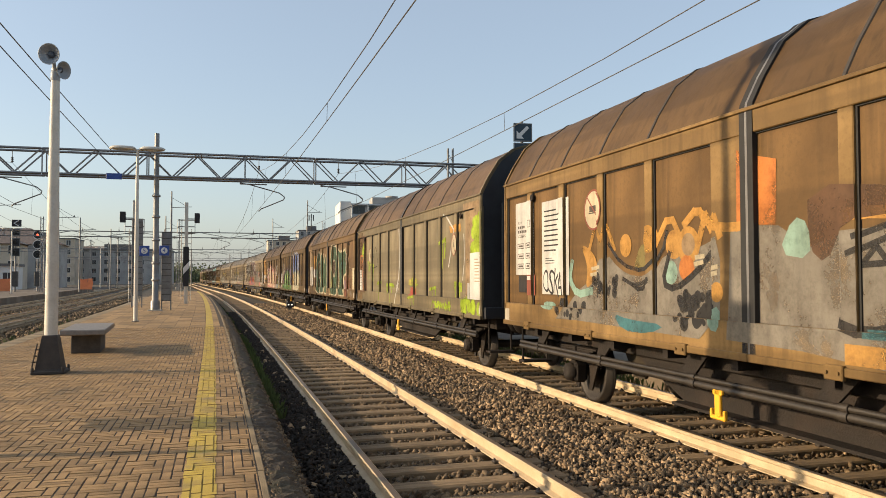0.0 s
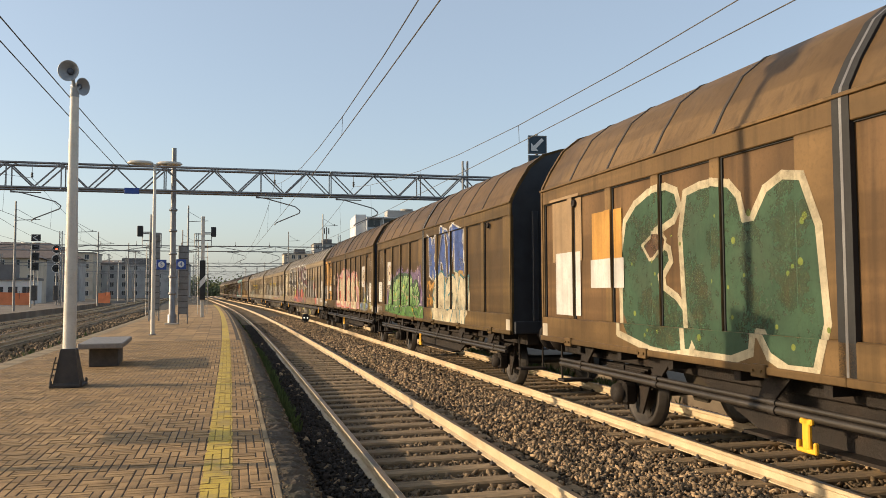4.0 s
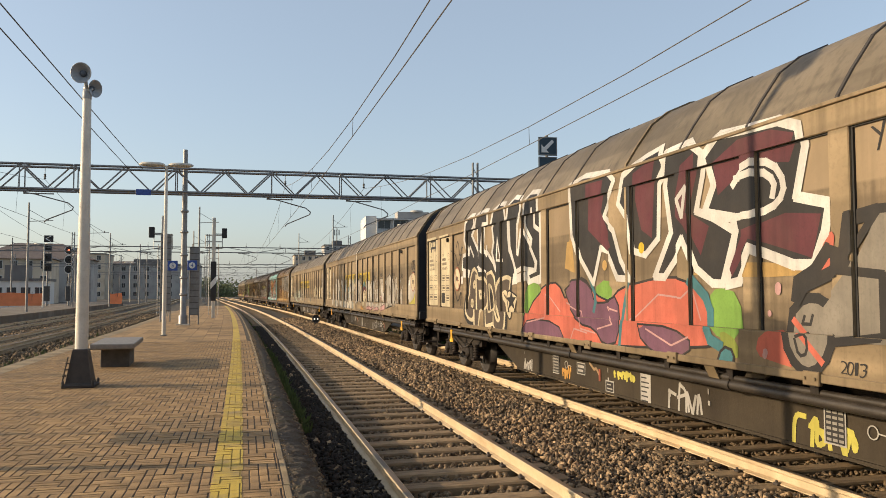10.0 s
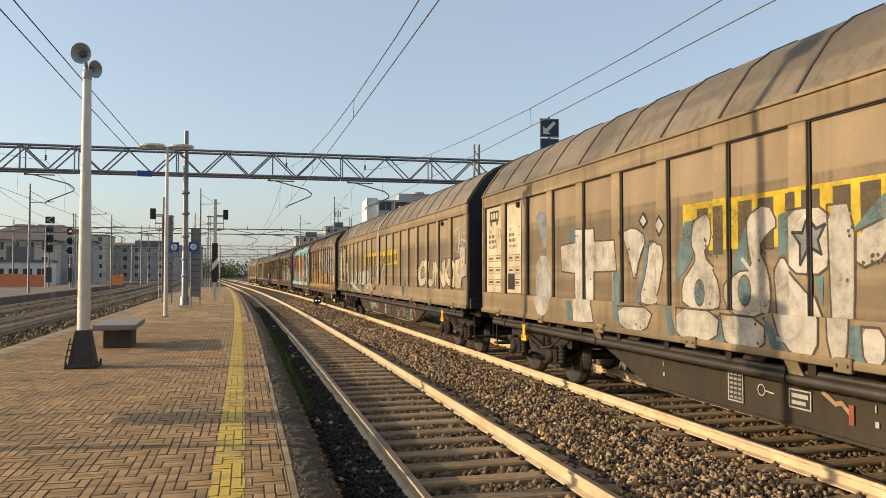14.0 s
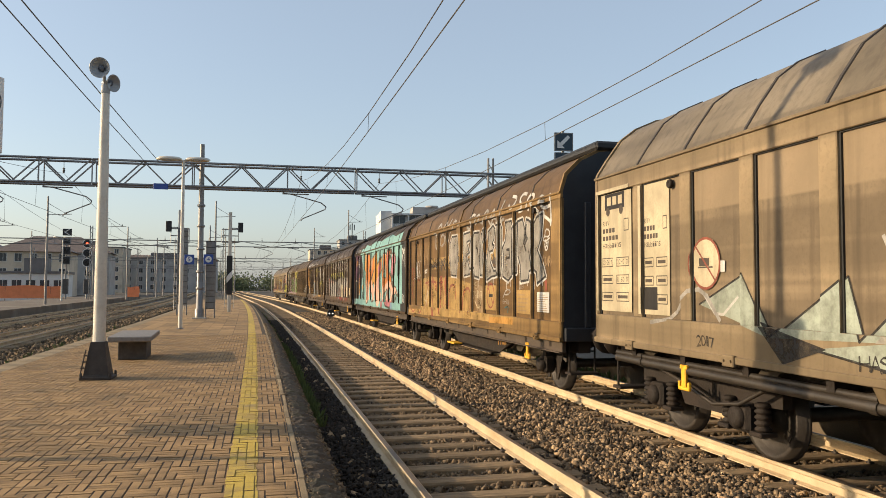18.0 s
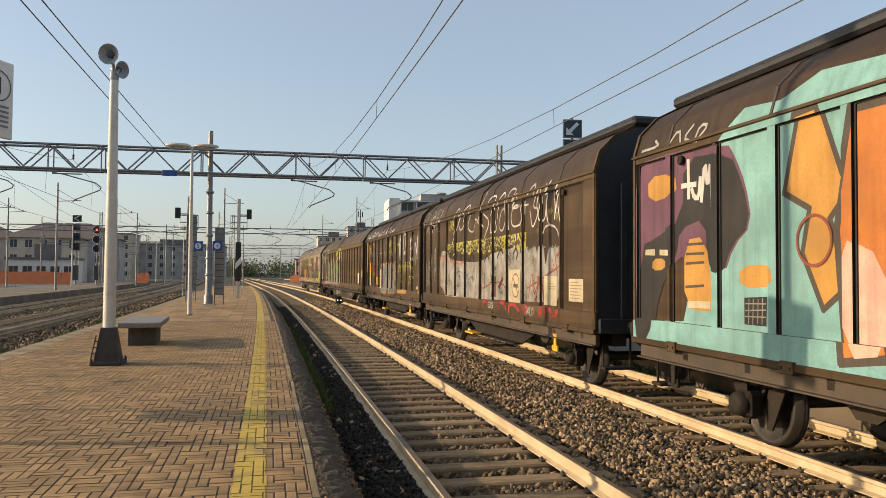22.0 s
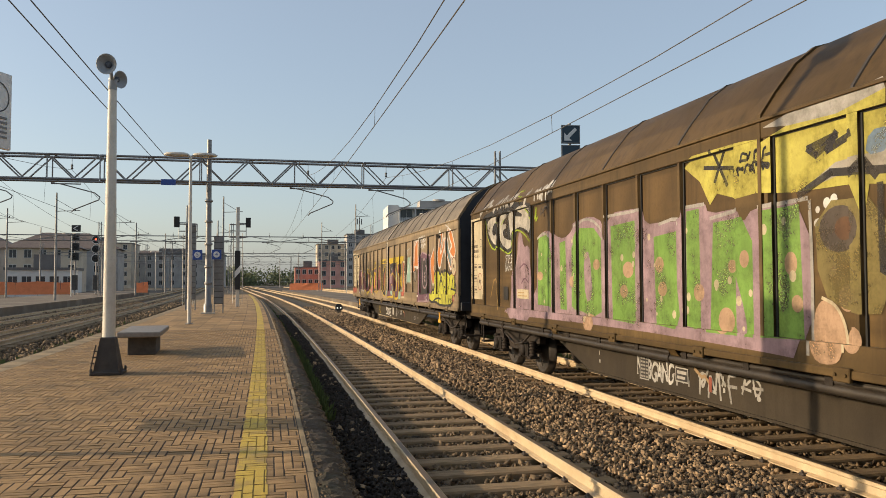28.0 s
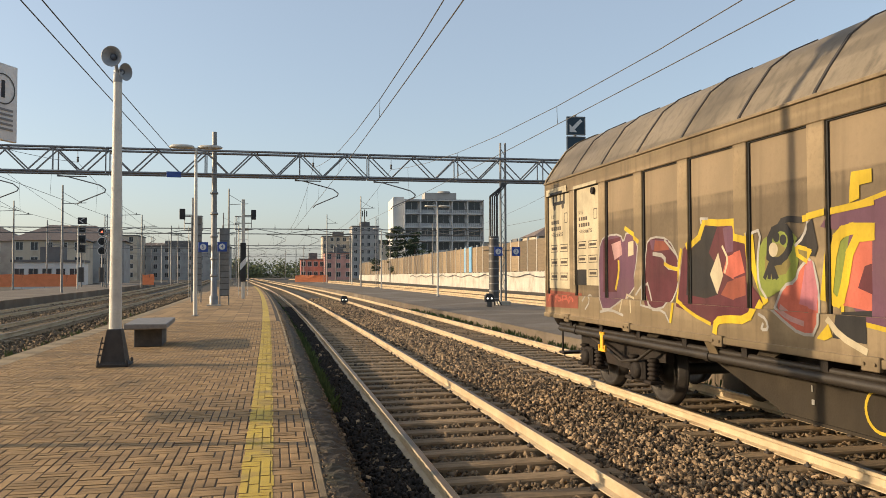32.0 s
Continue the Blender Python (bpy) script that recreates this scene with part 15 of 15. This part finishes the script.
a.poly([(4.82, 1.56), (4.87, 2.08), (5.15, 2.33), (5.43, 2.34), (5.24, 2.04), (5.48, 1.82), (5.41, 1.58), (5.16, 1.53)], "char", 0)
a.poly([(5.52, 2.3), (5.73, 2.32), (5.78, 2.05), (5.58, 2.03)], "plum", 0)
a.poly([(5.51, 1.82), (5.6, 1.99), (5.9, 2.05), (5.98, 1.82), (5.71, 1.75)], "coral", 0)
a.poly([(5.47, 1.58), (5.6, 1.72), (5.99, 1.79), (5.99, 1.59), (5.71, 1.53)], "brick", 0)
a.stroke([(4.84, 2.13), (5.04, 2.22), (5.15, 2.39), (5.43, 2.36), (5.73, 2.35), (5.78, 2.19), (6.04, 2.14)], 0.075, "yellow", 0)
a.stroke([(6.02, 2.2), (6.06, 1.88), (6.25, 1.54)], 0.09, "yellow", 0)
a.stroke([(6.17, 1.51), (6.03, 1.34), (5.65, 1.33), (5.46, 1.3), (5.43, 1.18)], 0.085, "yellow", 1)
a.stroke([(4.71, 2.09), (4.55, 1.55), (4.46, 1.23)], 0.05, "yellow", 1)
a.stroke([(4.54, 1.52), (4.95, 1.35), (5.34, 1.26)], 0.04, "yellow", 1)
a.poly([(5.26, 1.8), (5.43, 2.04), (5.52, 1.79), (5.4, 1.58)], "cream", 0)
a.stroke([(5.51, 2.1), (5.62, 1.96), (5.55, 1.82)], 0.03, "cream", 1)
a.stroke([(5.09, 2.38), (5.08, 2.43), (5.22, 2.42)], 0.03, "chalk", 0)
a.poly([(6.12, 1.61), (6.11, 2.01), (6.29, 2.2), (6.73, 2.25), (6.77, 1.82), (6.54, 1.67), (6.27, 1.56)], "moss", 1)
a.poly([(6.25, 1.76), (6.26, 2.04), (6.55, 2.12), (6.68, 1.82)], "olive", 1)
a.stroke([(6.0, 2.21), (6.2, 2.25), (6.13, 1.95), (6.15, 1.69), (6.27, 1.57)], 0.03, "chalk", 1)
a.stroke([(6.32, 1.97), (6.34, 2.21), (6.55, 2.27), (6.67, 2.15), (6.61, 2.0), (6.45, 1.91), (6.32, 1.97)], 0.08, "char", 1)
a.stroke([(6.46, 2.24), (6.55, 2.33), (6.81, 2.3)], 0.06, "char", 1)
a.disc(6.44, 2.16, 0.05, "char")
a.disc(6.54, 2.13, 0.05, "char")
a.disc(6.39, 2.04, 0.07, "cream")
a.stroke([(6.35, 1.93), (6.25, 1.77)], 0.05, "char", 0)
a.stroke([(6.35, 1.93), (6.32, 1.77)], 0.05, "char", 0)
a.stroke([(6.35, 1.93), (6.39, 1.77)], 0.05, "char", 0)
a.stroke([(6.35, 1.93), (6.44, 1.77)], 0.05, "char", 0)
a.poly([(6.4, 1.48), (6.54, 1.7), (6.71, 1.73), (6.77, 1.87), (6.99, 1.98), (7.09, 1.65), (7.07, 1.27), (6.84, 1.26), (6.62, 1.36)], "coral", 1)
a.stroke([(6.4, 1.48), (6.54, 1.7), (6.71, 1.73), (6.77, 1.87), (6.99, 1.98), (7.09, 1.65), (7.07, 1.27), (6.84, 1.26), (6.62, 1.36)], 0.03, "chalk", 1, True)
a.poly([(6.76, 1.53), (6.85, 1.88), (7.0, 1.93), (7.07, 1.65), (7.05, 1.48)], "rose", 0)
a.stroke([(6.49, 1.49), (6.67, 1.4), (6.88, 1.36)], 0.05, "pink", 1)
a.poly([(6.72, 2.11), (7.01, 2.3), (7.08, 2.04), (7.04, 1.96), (6.81, 1.98)], "char", 0)
a.poly([(6.73, 2.06), (6.98, 2.01), (6.9, 1.91), (6.75, 1.98)], "olive", 0)
a.stroke([(6.73, 2.06), (6.98, 2.01), (6.9, 1.91), (6.75, 1.98)], 0.04, "yellow", 0, True)
a.stroke([(6.83, 2.32), (6.91, 2.29), (6.83, 2.14), (6.72, 2.07)], 0.03, "chalk", 1)
a.poly([(7.11, 2.22), (7.23, 2.35), (7.68, 2.36), (7.67, 2.17), (7.22, 2.19)], "plum", 0)
a.poly([(7.32, 1.54), (7.44, 2.1), (7.67, 2.12), (7.65, 1.5)], "coral", 0)
a.poly([(7.19, 1.57), (7.25, 2.06), (7.41, 2.14), (7.3, 1.58)], "moss", 0)
a.poly([(7.5, 1.69), (7.58, 1.87), (7.66, 1.89), (7.66, 1.64)], "maroon", 0)
a.stroke([(7.15, 1.6), (7.23, 2.09), (7.37, 2.19), (7.67, 2.17)], 0.1, "yellow", 1)
a.stroke([(7.16, 1.63), (7.25, 1.55), (7.32, 1.6), (7.45, 2.11), (7.67, 2.12)], 0.09, "yellow", 1)
a.stroke([(6.84, 2.31), (7.19, 2.35), (7.68, 2.39)], 0.06, "yellow", 0)
a.poly([(7.43, 2.53), (7.45, 2.66), (7.68, 2.66), (7.68, 2.55), (7.54, 2.54), (7.54, 2.43), (7.42, 2.4)], "yellow", 0)
a.poly([(7.26, 1.26), (7.3, 1.48), (7.65, 1.51), (7.65, 1.24)], "char", 0)
a.stroke([(7.2, 1.41), (7.35, 1.28), (7.64, 1.18)], 0.06, "cream", 1)
a.poly([(7.06, 1.24), (7.21, 1.38), (7.26, 1.27), (7.16, 1.23)], "yellow", 0)
a.stroke([(6.22, 1.41), (6.34, 1.37), (6.38, 1.27), (6.26, 1.26), (6.29, 1.32)], 0.03, "chalk", 1)
a.stroke([(2.39, 1.25), (2.74, 1.3), (3.15, 1.24)], 0.035, "chalk", 1)
a.stroke([(1.7, 1.38), (1.89, 1.51), (2.01, 1.39), (1.82, 1.26)], 0.03, "chalk", 1)
a.poly([(0.06, 1.23), (0.07, 1.52), (1.55, 1.5), (1.54, 1.26)], "brick", 0)
a.scrawl(0.21, 1.32, 1.44, 1.46, 7, 0.03, "coral", 3)
a.poly([(16.12, 2.29), (16.3, 2.96), (16.68, 3.13), (16.9, 3.07), (17.01, 2.25)], "orange", 0)
a.stroke([(16.12, 2.29), (16.3, 2.96), (16.68, 3.13), (16.9, 3.07), (17.01, 2.25)], 0.07, "white", 0, True)
a.poly([(17.06, 1.17), (17.07, 2.59), (17.45, 2.71), (18.59, 2.58), (18.64, 1.52), (18.58, 1.23), (17.02, 1.19)], "plum", 0)
a.stroke([(17.06, 1.17), (17.07, 2.59), (17.45, 2.71), (18.59, 2.58), (18.64, 1.52), (18.58, 1.23), (17.02, 1.19)], 0.05, "mauve", 0, True)
a.poly([(17.23, 1.4), (17.24, 2.54), (18.46, 2.49), (18.49, 1.45)], "char", 0)
a.stroke([(17.56, 2.48), (17.46, 1.91), (17.55, 1.63), (18.06, 1.6), (18.34, 1.78), (18.29, 2.24), (17.95, 2.32)], 0.07, "mauve", 1)
a.stroke([(17.56, 2.48), (17.92, 2.5), (17.95, 2.12), (17.77, 2.05)], 0.07, "mauve", 1)
a.stroke([(17.71, 1.95), (18.05, 1.98), (18.03, 1.84), (17.74, 1.83), (17.71, 1.95)], 0.07, "mauve", 1)
a.word("POES1", 17.21, 3.01, 18.02, 3.20, "white", fat=0.0, seed=5)
a.scrawl(17.27, 2.82, 18.04, 3.01, 4, 0.04, "white", 6)
a.drops(18.08, 1.25, 18.58, 1.41, 5, 0.03, 0.06, "chalk", 7)
a.poly([(18.65, 2.47), (18.92, 2.66), (19.26, 2.89), (19.28, 2.63), (19.05, 2.44), (19.26, 2.52), (19.22, 2.31), (19.0, 2.19), (19.19, 2.05), (19.01, 1.66), (18.78, 1.82), (18.65, 2.21)], "orange", 1)
a.stroke([(18.65, 2.47), (18.92, 2.66), (19.26, 2.89), (19.28, 2.63), (19.05, 2.44), (19.26, 2.52), (19.22, 2.31), (19.0, 2.19), (19.19, 2.05), (19.01, 1.66), (18.78, 1.82), (18.65, 2.21)], 0.045, "white", 1, True)
a.poly([(20.03, 3.21), (20.19, 3.08), (19.96, 2.77), (19.85, 2.56), (20.09, 2.68), (20.28, 3.01), (20.43, 2.98), (20.4, 2.76), (20.02, 2.39), (19.88, 2.17), (19.66, 2.2), (19.5, 2.52), (19.64, 2.81), (19.86, 3.11)], "orange", 1)
a.stroke([(20.03, 3.21), (20.19, 3.08), (19.96, 2.77), (19.85, 2.56), (20.09, 2.68), (20.28, 3.01), (20.43, 2.98), (20.4, 2.76), (20.02, 2.39), (19.88, 2.17), (19.66, 2.2), (19.5, 2.52), (19.64, 2.81), (19.86, 3.11)], 0.06, "white", 1, True)
a.poly([(19.93, 3.08), (20.04, 3.13), (19.91, 2.82), (19.76, 2.74), (19.77, 2.88)], "petrol", 1)
a.poly([(20.51, 2.83), (20.59, 3.01), (20.77, 2.94), (20.82, 2.71), (21.14, 2.46), (21.18, 2.19), (21.08, 2.11), (20.85, 2.31), (20.58, 2.62)], "orange", 1)
a.stroke([(20.51, 2.83), (20.59, 3.01), (20.77, 2.94), (20.82, 2.71), (21.14, 2.46), (21.18, 2.19), (21.08, 2.11), (20.85, 2.31), (20.58, 2.62)], 0.06, "white", 1, True)
a.poly([(20.59, 2.83), (20.63, 2.94), (20.75, 2.88), (20.8, 2.68), (21.08, 2.45), (21.12, 2.21), (21.05, 2.21), (20.87, 2.38), (20.65, 2.65)], "petrol", 1)
a.poly([(20.87, 3.11), (21.0, 3.26), (21.2, 3.13), (21.54, 2.72), (21.58, 2.58), (21.48, 2.42), (21.27, 2.44), (20.95, 2.58), (21.07, 2.69), (21.25, 2.74), (20.98, 2.92)], "orange", 1)
a.stroke([(20.87, 3.11), (21.0, 3.26), (21.2, 3.13), (21.54, 2.72), (21.58, 2.58), (21.48, 2.42), (21.27, 2.44), (20.95, 2.58), (21.07, 2.69), (21.25, 2.74), (20.98, 2.92)], 0.06, "white", 1, True)
a.stroke([(20.7, 3.33), (20.99, 3.25), (21.4, 3.12)], 0.035, "white", 0)
a.stroke([(21.08, 3.42), (20.97, 3.26), (20.98, 3.08)], 0.035, "white", 0)
a.poly([(18.66, 1.45), (18.89, 1.59), (19.1, 1.54), (19.19, 1.88), (19.35, 2.06), (19.64, 2.16), (19.86, 1.97), (20.07, 2.12), (20.28, 1.95), (20.51, 2.13), (20.77, 2.08), (20.96, 1.98), (21.12, 2.04), (21.47, 2.05), (21.52, 1.84), (21.47, 1.62), (21.59, 1.75), (21.75, 1.77), (21.79, 1.63), (21.7, 1.44), (21.55, 1.5), (21.48, 1.44), (21.45, 1.2), (20.67, 1.16), (19.9, 1.17), (19.63, 1.24), (18.71, 1.22)], "olivine", 1)
a.stroke([(18.66, 1.45), (18.89, 1.59), (19.1, 1.54), (19.19, 1.88), (19.35, 2.06), (19.64, 2.16), (19.86, 1.97), (20.07, 2.12), (20.28, 1.95), (20.51, 2.13), (20.77, 2.08), (20.96, 1.98), (21.12, 2.04), (21.47, 2.05), (21.52, 1.84), (21.47, 1.62), (21.59, 1.75), (21.75, 1.77), (21.79, 1.63), (21.7, 1.44), (21.55, 1.5), (21.48, 1.44), (21.45, 1.2), (20.67, 1.16), (19.9, 1.17), (19.63, 1.24), (18.71, 1.22)], 0.065, "char", 1, True)
a.stroke([(19.37, 2.06), (19.46, 1.83), (19.23, 1.53)], 0.05, "char", 1)
a.stroke([(19.67, 1.52), (19.84, 1.83), (19.99, 2.0), (20.19, 1.68), (20.27, 1.52)], 0.05, "char", 1)
a.stroke([(19.96, 1.87), (19.97, 1.59)], 0.05, "char", 1)
a.stroke([(19.89, 1.79), (19.96, 1.88), (20.05, 1.8)], 0.05, "char", 1)
a.stroke([(20.32, 1.58), (20.51, 1.84), (20.57, 2.11)], 0.05, "char", 1)
a.stroke([(20.35, 1.7), (20.58, 1.66)], 0.05, "char", 1)
a.stroke([(20.65, 1.54), (20.73, 1.36), (20.77, 1.19)], 0.05, "char", 1)
a.stroke([(20.85, 1.61), (20.93, 1.8), (21.0, 1.94)], 0.05, "char", 1)
a.stroke([(21.2, 1.61), (21.3, 1.87), (21.37, 1.92), (21.25, 1.8)], 0.05, "char", 1)
a.stroke([(21.1, 1.62), (21.41, 1.6), (21.64, 1.57)], 0.05, "char", 1)
a.stroke([(19.23, 1.25), (19.63, 1.35), (20.14, 1.34)], 0.05, "char", 1)
a.stroke([(19.85, 1.56), (19.93, 1.18)], 0.05, "char", 1)
a.stroke([(20.28, 1.52), (20.33, 1.17)], 0.05, "char", 1)
a.stroke([(21.01, 1.41), (21.12, 1.2)], 0.05, "char", 1)
a.stroke([(18.91, 1.44), (19.21, 1.55)], 0.05, "char", 1)
a.stroke([(21.17, 1.36), (21.19, 1.32)], 0.025, "char", 1)
a.stroke([(21.22, 1.34), (21.28, 1.36), (21.28, 1.32), (21.22, 1.27), (21.31, 1.29)], 0.025, "char", 1)
a.stroke([(21.32, 1.37), (21.38, 1.37), (21.34, 1.33), (21.39, 1.31), (21.32, 1.27)], 0.025, "char", 1)
a.stroke([(21.49, 1.44), (21.59, 1.5), (21.65, 1.42), (21.6, 1.32), (21.52, 1.31), (21.49, 1.41)], 0.03, "coral", 1)
a.done("graffiti", "dark and yellow pieces, orange letters and an olive throw-up", fresh=True)

Art(H5, "bogie").belly_marks((0.521,)).done("stencil", "pale stencilled marks")

a = Art(H5, "bogie")
a.data_panel(0.11, 1.56, 1.07, 3.26, "cream", True, 2, ())
a.data_panel(1.36, 1.63, 2.27, 3.2, "cream", False, 4, ())
a.rect(1.38, 1.63, 1.78, 1.87, "char")
a.no_entry(21.44, 2.2, 0.25)
a.done("data_panel", "cream data panels")


def motions():
    for w, L, front in TRAIN:
        rows = []
        for k in range(33):
            y = front + L / 2 - SPEED * k
            rows.append((float(k), pose(T2 + cx(y), y, RAIL_Z, 0, 0, math.degrees(-math.atan(slope(y))))))
        walk(w, rows)
    turn = SPEED / 0.46
    for o, y in WHEELS:
        walk(o, [(k * 0.1, pose(0, y, 0.46, math.degrees(turn * k * 0.1) % 360.0)) for k in range(321)])


motions()
